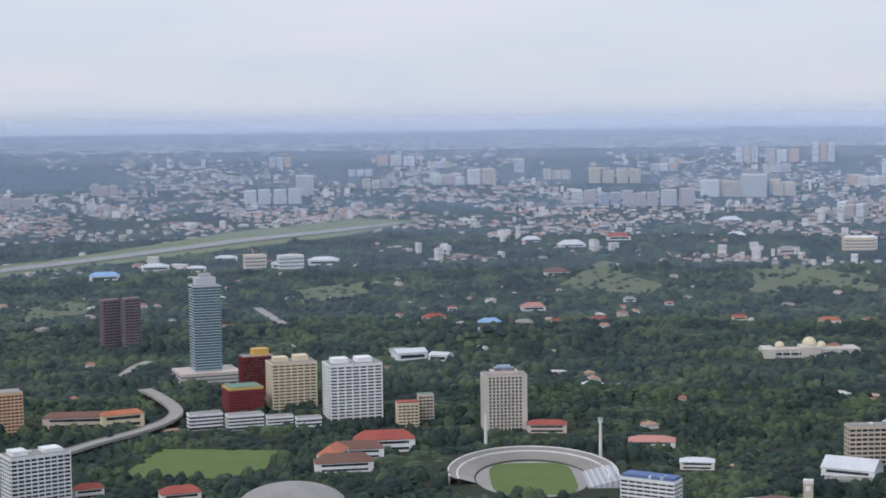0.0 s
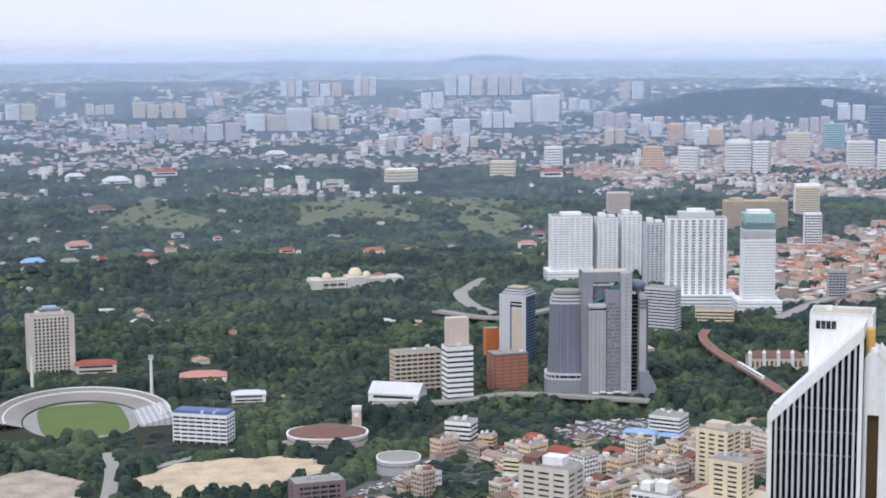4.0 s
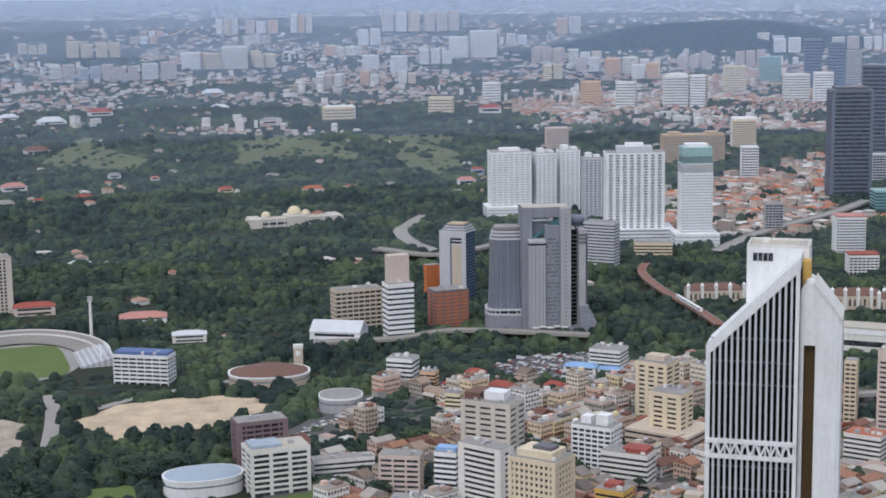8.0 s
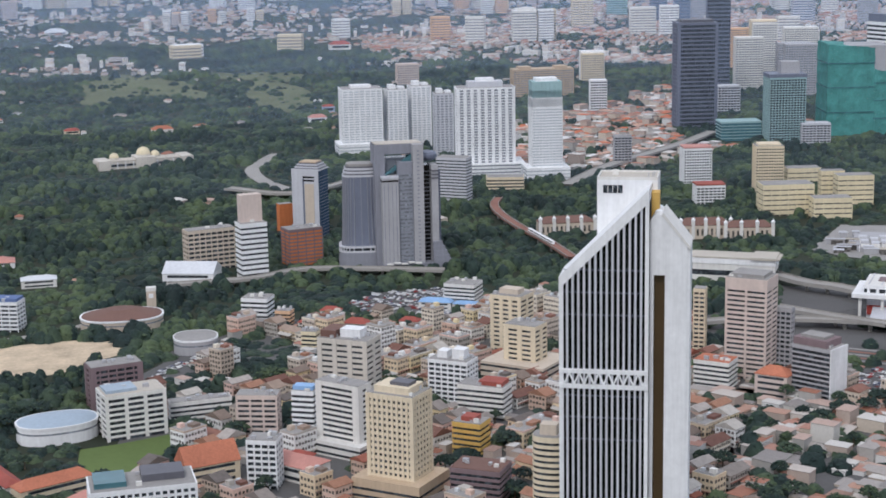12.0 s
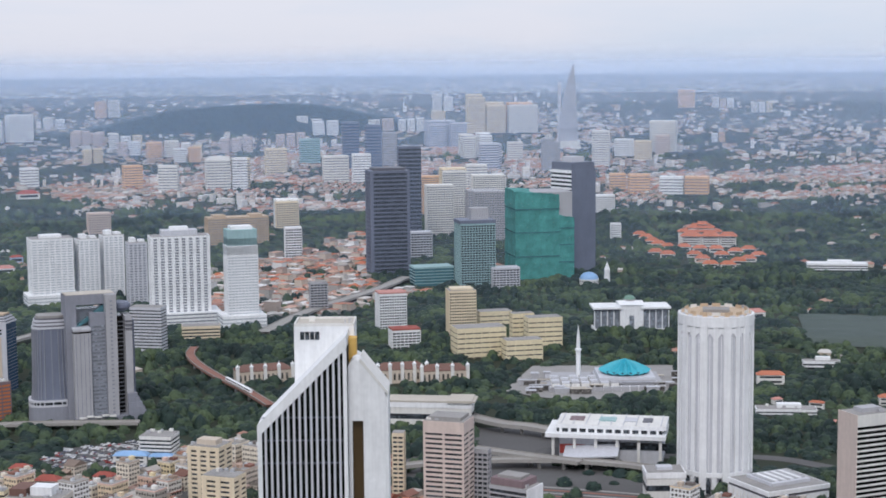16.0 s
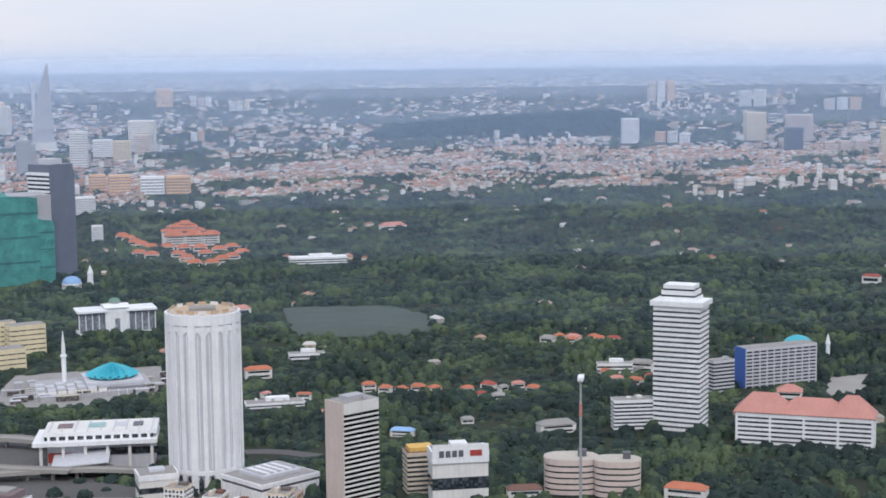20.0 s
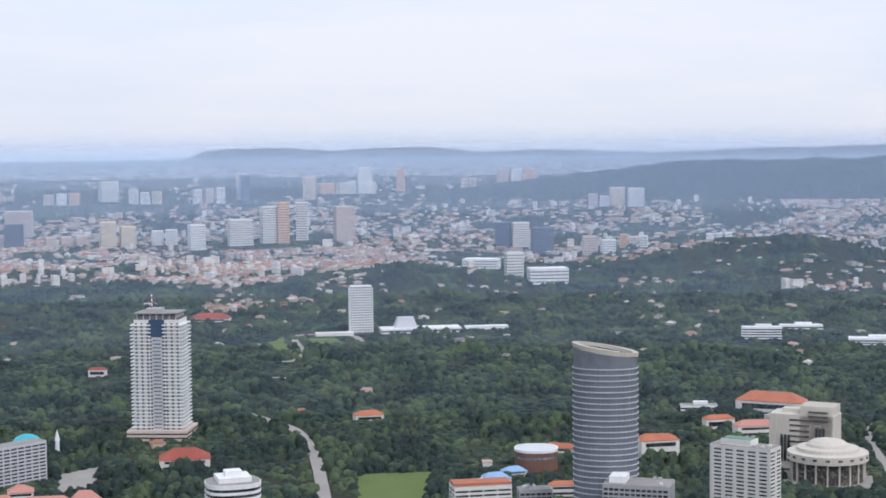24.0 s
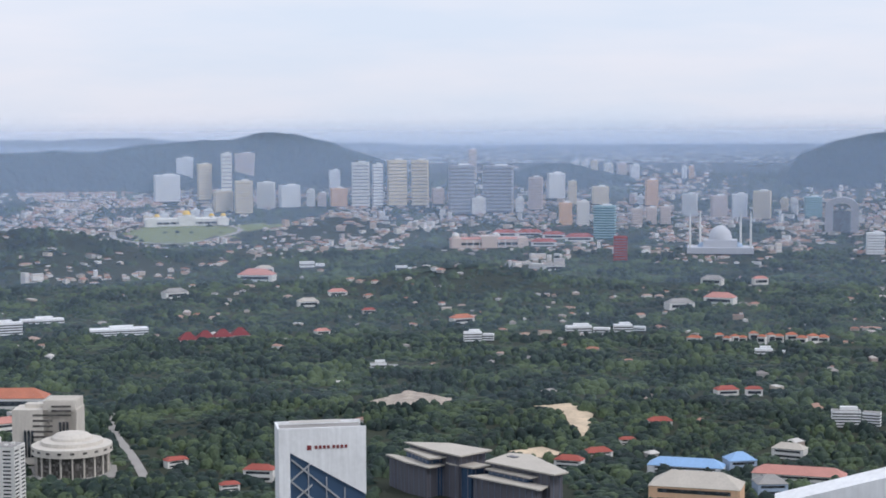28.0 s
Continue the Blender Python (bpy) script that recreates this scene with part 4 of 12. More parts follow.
house('villa', 'large red-roofed house among park trees', 1264.9, 3541.2, -9.7, 48.9, 24.4, 12, roof='redroof', wall='offwhite')
house('villa', 'large white-roofed house among park trees', 691, 3839.1, -0.2, 41.1, 20.5, 4.5, roof='metalroof', wall='white')
tower('office_block', 'long beige office slab with ribbon windows', 405.4, 1534.1, 3.2, 48.2, 16.9, 39.5, wall='beige', band=0.45, floor=4.2, nx=8, ny=3)
tower('office_tower', 'white banded office block with pinkish roof block', 429.6, 1468.5, 1.7, 26.1, 18.3, 54.5, wall='white', band=0.6, floor=5, crown=[(0, 0.1, 0.8, 0.6, 26, 'pinkish')])
house('market_hall', 'white many-gabled hall with pale roof', 374, 1482, -29.2, 48.7, 34.1, 11.7, roof='metalroof', wall='white', pitch=0.25, hip=False)
tower('office_block', 'office block with red-orange window bands', 494.8, 1514.2, 3.9, 36, 21.6, 35.6, wall='mauve', band=0.45, glass='orange', nx=4, ny=2)
tower('office_block', 'bright orange office wall block', 528.9, 1674.9, 4.5, 15.4, 9.3, 31.2, wall='orange', band=0.9, glass='orange')
tower('office_block', 'pale grey office block with window bands', 772, 1768.3, -45.6, 39, 19.5, 52.2, wall='palegrey', band=0.6)
tower('condominium', 'white condominium tower with rows of windows', 815, 2200.5, -12.3, 58.8, 41.1, 93.4, wall='white', band=0.62, glass='glasspale', pier=2.2, out=0.3, podium=(72, 52, 16, 'white'), crown=[(0, 0, 0.5, 0.5, 4, 'white')], nx=7, ny=5)
tower('condominium', 'white condominium tower with stepped balconies', 866, 2191.5, -7.6, 29.6, 26.7, 89.7, wall='white', band=0.55, glass='glasspale', pier=2.2, crown=[(-0.2, 0, 0.3, 0.6, 6, 'white'), (0.25, 0, 0.3, 0.6, 3, 'white')], nx=4, ny=4)
tower('condominium', 'white condominium tower with stepped balconies', 904.2, 2193.8, -8.4, 29.7, 26.7, 92.6, wall='white', band=0.55, glass='glasspale', pier=2.2, crown=[(-0.2, 0, 0.3, 0.6, 6, 'white'), (0.25, 0, 0.3, 0.6, 3, 'white')], nx=4, ny=4)
tower('condominium', 'white condominium tower with stepped balconies', 910.9, 2122, -13.2, 26.6, 23.9, 87.6, wall='palegrey', band=0.5, glass='glassgrey', pier=2.2, crown=[(-0.2, 0, 0.3, 0.6, 6, 'white'), (0.25, 0, 0.3, 0.6, 3, 'white')], nx=4, ny=3)
tower('condominium', 'wide white condominium with grey glass centre', 887.6, 1929.5, -18.7, 76.5, 34.4, 114.9, wall='white', band=0.36, glass='glassgrey', pier=4.2, podium=(100, 60, 18, 'white'), crown=[(0, 0, 0.6, 0.7, 7, 'palegrey'), (0, 0, 0.3, 0.5, 11, 'white')], nx=8, ny=3)
tower('condominium', 'slim white condominium tower', 933.7, 1845.3, -16.8, 39.1, 31.3, 95.8, wall='white', band=0.55, glass='glasspale', podium=(56, 46, 20, 'white'), crown=[(0, 0, 0.96, 0.96, 9, 'tealpale'), (0, 0, 1, 1, 10, 'white'), (0, 0, 0.96, 0.96, 20, 'tealpale'), (0, 0, 1, 1, 11, 'white'), (0, 0, 0.96, 0.96, 31, 'tealpale'), (0, 0, 0.7, 0.7, 35, 'white')], nx=9, ny=7)
tower('club_house', 'low cream club house with round front', 859.2, 1809.8, -25.4, 46.7, 23.4, 15.9, wall='cream', band=0.55)
tower('condominium', 'tan long apartment block on a rise', 1351.6, 2684.3, -14.7, 112.9, 33.9, 49.7, wall='tan', band=0.5, crown=[(-0.3, 0, 0.2, 0.8, 4, 'tan'), (0.3, 0, 0.2, 0.8, 4, 'tan')], glass='glassgrey', floor=4.32, joined=True, nx=18, ny=8)
tower('hotel_block', 'tan block with square towers', 1198.9, 2968.5, -12, 42.7, 25.6, 39.6, wall='pinkish', band=0.5, glass='glassgrey', floor=4.32, joined=True, nx=9, ny=6)
far_block(SUBURB_TOWER, 1526, 3563.3, -11.2, 43.5, 26.1, 54.1, 'peach', 6.3, 5, 3)
far_block(SUBURB_TOWER, 1579.7, 3478.8, -34.4, 44.3, 26.6, 59.6, 'offwhite', 6.38, 5, 3)
far_block(SUBURB_TOWER, 1693.7, 3450, -6.1, 44, 26.4, 75, 'offwhite', 6.35, 5, 3)
far_block(SUBURB_TOWER, 1741.1, 3430.5, -14.9, 39.8, 23.9, 71.1, 'cream', 6.34, 5, 3)
far_block(SUBURB_TOWER, 1000.1, 4093.7, -23.7, 17.8, 12.4, 27.5, 'offwhite', 5.7, 2, 2)
far_block(SUBURB_TOWER, 1022.4, 4088.1, -24, 17.8, 12.4, 29.5, 'pinkish', 5.7, 2, 2)
far_block(SUBURB_TOWER, 1044.5, 4082.5, -24.4, 17.8, 12.4, 31.6, 'white', 5.7, 2, 2)
far_block(SUBURB_TOWER, 1117.7, 4091.9, 4.7, 18.7, 13.1, 32.3, 'peach', 5.64, 2, 2)
far_block(SUBURB_TOWER, 1142.5, 4085.2, 4.4, 18.7, 13.1, 26.5, 'offwhite', 5.64, 2, 2)
far_block(SUBURB_TOWER, 1212.7, 4065.1, -4.6, 17.9, 12.5, 33.7, 'white', 5.64, 2, 2)
far_block(SUBURB_TOWER, 1235.2, 4058.7, -4.9, 17.9, 12.5, 27.6, 'cream', 5.64, 2, 2)
far_block(SUBURB_TOWER, 1192.1, 4299.8, -25.5, 42.4, 25.4, 40, 'white', 5.12, 5, 3)
far_block(SUBURB_TOWER, 1254.6, 4239.2, 3.5, 39.8, 23.9, 44.1, 'white', 5.23, 5, 3)
far_block(SUBURB_TOWER, 1256.9, 4609.2, -3.3, 27.1, 19, 44.8, 'white', 3.95, 4, 3)
far_block(SUBURB_TOWER, 1291.1, 4599.7, -3.7, 27.1, 18.9, 47.6, 'white', 3.95, 4, 3)
far_block(SUBURB_TOWER, 1472.1, 4374, -28.6, 50.6, 30.4, 58.4, 'white', 4.64, 7, 4)
far_block(SUBURB_TOWER, 1538, 4354.8, 0.5, 65.7, 39.4, 74, 'white', 4.64, 9, 6)
far_block(SUBURB_TOWER, 910.3, 3569.6, -2.3, 64.6, 38.8, 28.1, 'cream', 6.56, 6, 4)
far_block(SUBURB_TOWER, 1161, 3583.8, -28, 55.8, 33.5, 35.1, 'cream', 6.45, 6, 4)
far_block(SUBURB_TOWER, 1327.3, 3703.2, 0.3, 38.7, 23.2, 46, 'white', 6.21, 4, 2)
far_block(SUBURB_TOWER, 1354.4, 4327.9, -5.4, 23.8, 16.7, 39.6, 'white', 4.9, 3, 2)
far_block(SUBURB_TOWER, 1384.3, 4318.9, -5.8, 23.8, 16.7, 42.1, 'white', 4.9, 3, 2)
far_block(SUBURB_TOWER, 1414.1, 4309.6, -6.2, 23.8, 16.7, 34.5, 'white', 4.9, 3, 2)
far_block(SUBURB_TOWER, 729.8, 4458.8, -19.3, 49.9, 30, 45.1, 'white', 4.96, 7, 4)
far_block(SUBURB_TOWER, 785, 4448.3, 10, 44.8, 26.9, 42, 'cream', 4.96, 6, 4)
far_block(SUBURB_TOWER, 845, 4437.3, 1.2, 63.4, 38.1, 59, 'offwhite', 4.97, 8, 5)
far_block(SUBURB_TOWER, 912.7, 4435.1, -21.6, 24.3, 17, 33.3, 'cream', 4.92, 4, 3)
far_block(SUBURB_TOWER, 943.3, 4428.2, -22, 24.3, 17, 35.8, 'cream', 4.92, 4, 3)
far_block(SUBURB_TOWER, 1647.9, 4231.2, -1.3, 20.5, 14.4, 39.3, 'pinkish', 4.88, 3, 2)
far_block(SUBURB_TOWER, 1674.4, 4221.7, -1.6, 20.5, 14.4, 41.8, 'pinkish', 4.88, 3, 2)
far_block(SUBURB_TOWER, 1700.9, 4212, -2, 20.5, 14.3, 34.3, 'pinkish', 4.88, 3, 2)
far_block(SUBURB_TOWER, 1584.5, 3985.9, -9.7, 20.5, 14.4, 35.8, 'cream', 5.54, 3, 2)
far_block(SUBURB_TOWER, 1609.9, 3977.1, -10, 20.5, 14.3, 38.1, 'cream', 5.54, 3, 2)
far_block(SUBURB_TOWER, 1709.6, 4052.1, -32.9, 25.8, 18.1, 35.2, 'pinkish', 5.28, 3, 2)
far_block(SUBURB_TOWER, 1740.7, 4040.5, -33.3, 25.7, 18, 37.4, 'white', 5.28, 3, 2)
far_block(SUBURB_TOWER, 1769.3, 3986.4, -3.9, 34.4, 24.1, 40, 'peach', 5.38, 4, 3)
far_block(SUBURB_TOWER, 1813.5, 3969.4, -4.6, 34.3, 24, 42.8, 'offwhite', 5.37, 4, 3)
far_block(SUBURB_TOWER, 1837, 3930, -13.1, 22, 15.4, 41, 'white', 5.43, 3, 2)
far_block(SUBURB_TOWER, 1863.8, 3919.4, -13.4, 21.9, 15.3, 33.6, 'cream', 5.42, 3, 2)
far_block(SUBURB_TOWER, 1961.1, 3952.9, -36.4, 24.3, 17, 36.5, 'pinkish', 5.24, 3, 2)
far_block(SUBURB_TOWER, 1990, 3940.7, -36.8, 24.2, 17, 39, 'pinkish', 5.24, 3, 2)
far_block(SUBURB_TOWER, 2018.7, 3928.4, -37.2, 24.1, 16.9, 41.4, 'pinkish', 5.23, 3, 2)
far_block(SUBURB_TOWER, 1833, 4495.2, -2.2, 27.9, 19.6, 46.3, 'peach', 3.46, 5, 4)
far_block(SUBURB_TOWER, 1868.6, 4480.9, -2.6, 27.9, 19.5, 49.4, 'offwhite', 3.46, 5, 4)
far_block(SUBURB_TOWER, 871.8, 4806.2, 1.7, 17.2, 12, 42.7, 'white', 3.2, 4, 2)
far_block(SUBURB_TOWER, 893.9, 4802.1, 1.5, 17.2, 12, 43.9, 'cream', 3.2, 4, 2)
far_block(SUBURB_TOWER, 916, 4798, 1.2, 17.2, 12, 45.1, 'offwhite', 3.2, 4, 2)
far_block(SUBURB_TOWER, 960.3, 4789.5, -21.3, 26.2, 18.3, 40, 'pinkish', 3.2, 5, 4)
far_block(SUBURB_TOWER, 993.3, 4782.8, -21.7, 26.2, 18.3, 35.4, 'white', 3.2, 5, 4)
far_block(SUBURB_TOWER, 1026.4, 4775.8, -22.1, 26.2, 18.3, 36.8, 'peach', 3.2, 5, 4)
far_block(SUBURB_TOWER, 1356.3, 4693, 3.9, 28.5, 20, 62.7, 'offwhite', 3.92, 6, 4)
far_block(SUBURB_TOWER, 1393.9, 4681.9, 3.4, 28.5, 20, 54.8, 'white', 3.43, 6, 4)
far_block(SUBURB_TOWER, 1431.4, 4670.6, 3, 28.5, 19.9, 57.4, 'cream', 3.59, 6, 4)
far_block(SUBURB_TOWER, 1475.4, 4656.8, -5.6, 27.7, 19.4, 53.3, 'pinkish', 3.33, 6, 4)
far_block(SUBURB_TOWER, 1510, 4645.7, -6, 27.7, 19.4, 55.3, 'pinkish', 3.45, 6, 4)
far_block(SUBURB_TOWER, 1544.4, 4634.3, -6.4, 27.6, 19.4, 57.2, 'pinkish', 3.58, 6, 4)
far_block(SUBURB_TOWER, 1135.3, 4522, -24.1, 23, 16.1, 28.9, 'peach', 4.46, 3, 2)
far_block(SUBURB_TOWER, 1163.9, 4514.6, -24.5, 22.9, 16.1, 23.7, 'offwhite', 4.46, 3, 2)
far_block(SUBURB_TOWER, 1192.5, 4507, -24.8, 22.9, 16.1, 25.4, 'white', 4.46, 3, 2)
far_block(SUBURB_TOWER, 945.7, 4711.9, 8.7, 14.1, 9.9, 26.4, 'cream', 3.78, 2, 2)
far_block(SUBURB_TOWER, 964.7, 4707.9, 8.4, 14.1, 9.9, 28.1, 'offwhite', 3.78, 2, 2)
far_block(SUBURB_TOWER, 983.7, 4703.8, 8.2, 14.1, 9.9, 23.1, 'pinkish', 3.78, 2, 2)
far_block(SUBURB_TOWER, 1086.7, 4762.2, -0.9, 17.2, 12, 56.5, 'white', 3.53, 4, 2)
far_block(SUBURB_TOWER, 1108.6, 4757.1, -1.1, 17.2, 12, 53.4, 'peach', 3.34, 4, 2)
far_block(SUBURB_TOWER, 1130.5, 4752, -1.4, 17.2, 12, 54.4, 'offwhite', 3.4, 4, 2)
far_block(SUBURB_TOWER, -27.8, 4727.6, -9.7, 24.1, 16.9, 28.6, 'white', 4.19, 4, 3)
far_block(SUBURB_TOWER, 3.2, 4726.2, -10, 24.2, 16.9, 23.4, 'cream', 4.2, 4, 3)
far_block(SUBURB_TOWER, 34.4, 4724.7, -10.4, 24.2, 17, 25.2, 'offwhite', 4.2, 4, 3)
far_block(SUBURB_TOWER, 654, 4828.1, 12.3, 16.2, 11.4, 21.7, 'pinkish', 3.31, 3, 2)
far_block(SUBURB_TOWER, 676.1, 4824.8, 12, 16.2, 11.4, 17.8, 'white', 3.31, 3, 2)
far_block(SUBURB_TOWER, 698.1, 4821.5, 11.8, 16.3, 11.4, 19.1, 'peach', 3.32, 3, 2)
far_block(SUBURB_TOWER, 1660.9, 4463.2, -8.4, 24.7, 17.3, 32.5, 'offwhite', 4.02, 4, 3)
far_block(SUBURB_TOWER, 1691.3, 4452.2, -8.8, 24.7, 17.3, 26.6, 'white', 4.02, 4, 3)
tower('office_tower', 'dark brown glass office tower with ribbed face', 1368, 2185.9, -20, 62.6, 43.8, 164.2, wall='slate', glass='glass', band=0.35, pier=0.5, corners=5, crown=[(0, 0, 0.8, 0.8, 4, 'darkgrey')], floor=6.31, joined=True, nx=18, ny=12)
tower('office_tower', 'dark slate office tower behind', 1580.2, 2450.8, -27.8, 40.5, 32.4, 181.3, wall='slate', glass='glass', band=0.35, pier=0.5, floor=6.97, joined=True, nx=13, ny=11)
tower('office_tower', 'dark blue glass tower in the hazy business district', 2106.7, 3539.7, -22.8, 41.6, 25, 120.8, wall='slate', glass='glassblue', band=0.6, floor=7.55, out=0.4, joined=True)
tower('office_tower', 'dark blue glass tower in the hazy business district', 2109.8, 3433.4, -23.6, 39.3, 23.6, 123.6, wall='slate', glass='glassblue', band=0.6, floor=7.72, out=0.4, joined=True)
tower('office_tower', 'grey office tower in the hazy business district', 2206.3, 3512.6, -24.1, 35.2, 21.1, 88.9, wall='grey', band=0.6, glass='glassgrey', floor=5.84, out=0.4, joined=True, nx=4, ny=3)
far_block('pale grey block in the hazy business district', 1973.9, 3388.5, -22.2, 59.6, 35.8, 63.1, 'offwhite', 6.23, 6, 4)
far_block('pale tower in the hazy business district', 2003.4, 3316.8, -23.1, 42.8, 25.7, 72.9, 'white', 6.3, 4, 3)
tower('apartment_block', 'white apartment tower in the hazy business district', 1532.7, 2825.6, -20.5, 44.2, 26.5, 52.3, wall='cream', band=0.5, glass='glassgrey', floor=4.32, joined=True, nx=9, ny=5)
far_block('cream office block in the hazy business district', 1911.9, 3575.2, -20.1, 51.7, 31, 65.4, 'cream', 6.01, 6, 4)
tower('office_tower', 'blue-green glass block in the hazy business district', 2075, 3692.6, -21.3, 51.1, 30.7, 62.3, wall='tealpale', glass='glassteal', band=0.6, floor=5.66, out=0.4, joined=True)
tower('apartment_block', 'grey ribbed office tower in the hazy business district', 1725.6, 2565.6, -25.9, 48.2, 28.9, 90.8, wall='offwhite', band=0.5, glass='glassgrey', floor=4.32, joined=True, nx=10, ny=6)
tower('apartment_block', 'white tower in the hazy business district', 1877.5, 2833.7, -25.5, 42.5, 25.5, 78.9, wall='peach', band=0.5, glass='glassgrey', floor=4.32, joined=True, nx=8, ny=5)
tower('apartment_block', 'white tower in the hazy business district', 1828.6, 2673, -26.4, 46.2, 27.7, 105.8, wall='offwhite', band=0.5, glass='glassgrey', floor=4.32, joined=True, nx=9, ny=6)
tower('office_tower', 'grey office tower in the hazy business district', 1755.9, 2449.4, -27.6, 59.3, 35.6, 89.9, wall='grey', band=0.5, glass='glassgrey', floor=4.32, joined=True, nx=13, ny=8)
tower('apartment_block', 'pale grey tower in the hazy business district', 1989, 2779.7, -27.6, 68.2, 40.9, 78.5, wall='offwhite', band=0.5, glass='glassgrey', floor=4.32, joined=True, nx=14, ny=8)
tower('apartment_block', 'white apartment tower in the hazy business district', 1338.6, 2445.7, -20.7, 26.9, 16.1, 48.6, wall='offwhite', band=0.42, floor=4.32, joined=True, nx=5, ny=3)
tower('office_tower', 'grey-brown office block in the hazy business district', 1081.2, 1907.4, -21.5, 24, 14.4, 40, wall='grey', band=0.45, nx=5, ny=3)
tower('office_tower', 'blue glass slab in the hazy business district', 2480.2, 3703.8, -25.8, 45.8, 32, 62.2, wall='palegrey', glass='glassblue', band=0.6, pier=0.4, floor=5.13, out=0.4, joined=True, nx=3, ny=2)
tower('office_tower', 'blue glass slab in the hazy business district', 2529.1, 3672.6, -26.6, 45.6, 31.9, 66.3, wall='palegrey', glass='glassblue', band=0.6, pier=0.4, floor=5.13, out=0.4, joined=True, nx=3, ny=2)
far_block('white tower in the hazy business district', 2457.1, 3516, -26.9, 33.1, 23.2, 54.7, 'offwhite', 5.54, 4, 3)
far_block('white tower in the hazy business district', 2492.4, 3493.4, -27.5, 33, 23.1, 58.4, 'white', 5.54, 4, 3)
tower('office_tower', 'blue tower in the hazy business district', 2408.2, 3338, -27.8, 35.3, 21.2, 61, wall='palegrey', glass='glassblue', band=0.6, pier=0.4, floor=5.9, out=0.4, joined=True, nx=2, ny=2)
far_block('pale tower in the hazy business district', 2531.7, 3416.4, -28.5, 38.9, 23.3, 47, 'offwhite', 5.63, 5, 3)
tower('office_tower', 'dark tower in the hazy business district', 2505.3, 3223.5, -29.9, 36.9, 22.1, 72.2, wall='grey', band=0.6, glass='glassgrey', floor=5.96, out=0.4, joined=True, nx=5, ny=3)
far_block('tall cream tower in the hazy business district', 2679.7, 3800.9, -27.2, 48.5, 29.1, 101.2, 'cream', 6.32, 8, 5)
far_block('cream tower in the hazy business district', 2725.8, 3770, -27.9, 53.9, 32.4, 77.7, 'cream', 4.86, 9, 5)
far_block('cream tower in the hazy business district', 2789.5, 3727.9, -28.8, 81.6, 49, 77.3, 'offwhite', 4.83, 12, 7)
far_block('white slab in the hazy business district', 2298.1, 4036.6, -21.7, 31.3, 21.9, 37.7, 'white', 4.53, 5, 3)
far_block('white slab in the hazy business district', 2332.5, 4016.9, -22.1, 31.2, 21.8, 40.4, 'white', 4.53, 5, 3)
far_block('white slab in the hazy business district', 2452.4, 3986.3, -23.6, 31.2, 21.9, 33.9, 'offwhite', 4.39, 5, 3)
far_block('white slab in the hazy business district', 2486.1, 3965.7, -24.1, 31.1, 21.8, 36.3, 'pinkish', 4.39, 5, 3)
far_block('peach blocks in the hazy business district', 2129.9, 3953.1, -20.3, 22.3, 15.6, 33.9, 'pinkish', 5.03, 3, 2)
far_block('peach blocks in the hazy business district', 2154.7, 3939.6, -20.7, 22.3, 15.6, 36.2, 'pinkish', 5.03, 3, 2)
far_block('peach blocks in the hazy business district', 2179.4, 3926, -21, 22.2, 15.6, 38.4, 'pinkish', 5.03, 3, 2)
far_block('peach block in the hazy business district', 1981.5, 3984.4, -18.4, 22.2, 15.6, 25.1, 'pinkish', 5.14, 3, 2)
far_block('peach block in the hazy business district', 2006.6, 3971.6, -18.8, 22.2, 15.5, 26.9, 'pinkish', 5.15, 3, 2)
far_block('peach block in the hazy business district', 2031.5, 3958.6, -19.2, 22.2, 15.5, 28.7, 'pinkish', 5.15, 3, 2)
far_block('peach blocks in the hazy business district', 1670.5, 4264.5, -13.4, 22.9, 16, 36.2, 'pinkish', 4.76, 3, 2)
far_block('peach blocks in the hazy business district', 1697.1, 4252.9, -13.8, 22.9, 16, 29.7, 'pinkish', 4.76, 3, 2)
far_block('peach blocks in the hazy business district', 1723.7, 4241.3, -14.1, 22.9, 16, 31.9, 'pinkish', 4.76, 3, 2)
far_block('white blocks in the hazy business district', 1728.2, 4152.6, -14.6, 24.5, 17.2, 41.8, 'offwhite', 5.01, 3, 2)
far_block('white blocks in the hazy business district', 1756.5, 4139.7, -15, 24.6, 17.2, 34.3, 'white', 5.01, 3, 2)
far_block('white blocks in the hazy business district', 1784.8, 4126.7, -15.4, 24.5, 17.2, 36.8, 'cream', 5.02, 3, 2)
far_block('peach blocks in the hazy business district', 1796.9, 4029.5, -16, 30.1, 21.1, 33.4, 'pinkish', 5.25, 4, 3)
far_block('peach blocks in the hazy business district', 1831.3, 4013, -16.5, 30.1, 21.1, 35.7, 'pinkish', 5.25, 4, 3)
far_block('white block in the hazy business district', 1796.9, 3884.1, -16.8, 29.2, 20.4, 36.3, 'white', 5.56, 3, 2)
far_block('white block in the hazy business district', 1830.1, 3867.8, -17.3, 29.2, 20.4, 38.8, 'peach', 5.57, 3, 2)
far_block('white towers in the hazy business district', 1684.2, 3436.3, -18.1, 55.2, 33.1, 71.2, 'offwhite', 6.37, 6, 3)
far_block('cream tower in the hazy business district', 1727.8, 3409.6, -18.9, 34.3, 20.6, 73.9, 'white', 6.37, 4, 2)
far_block('white slab in the hazy business district', 2520.2, 3943.5, -24.6, 20.7, 14.5, 33.5, 'white', 4.39, 3, 2)
far_block('white slab in the hazy business district', 2542.4, 3929.6, -24.9, 20.7, 14.5, 35.7, 'white', 4.39, 3, 2)
far_block('white slab in the hazy business district', 2564.5, 3915.5, -25.2, 20.6, 14.4, 38, 'white', 4.39, 3, 2)
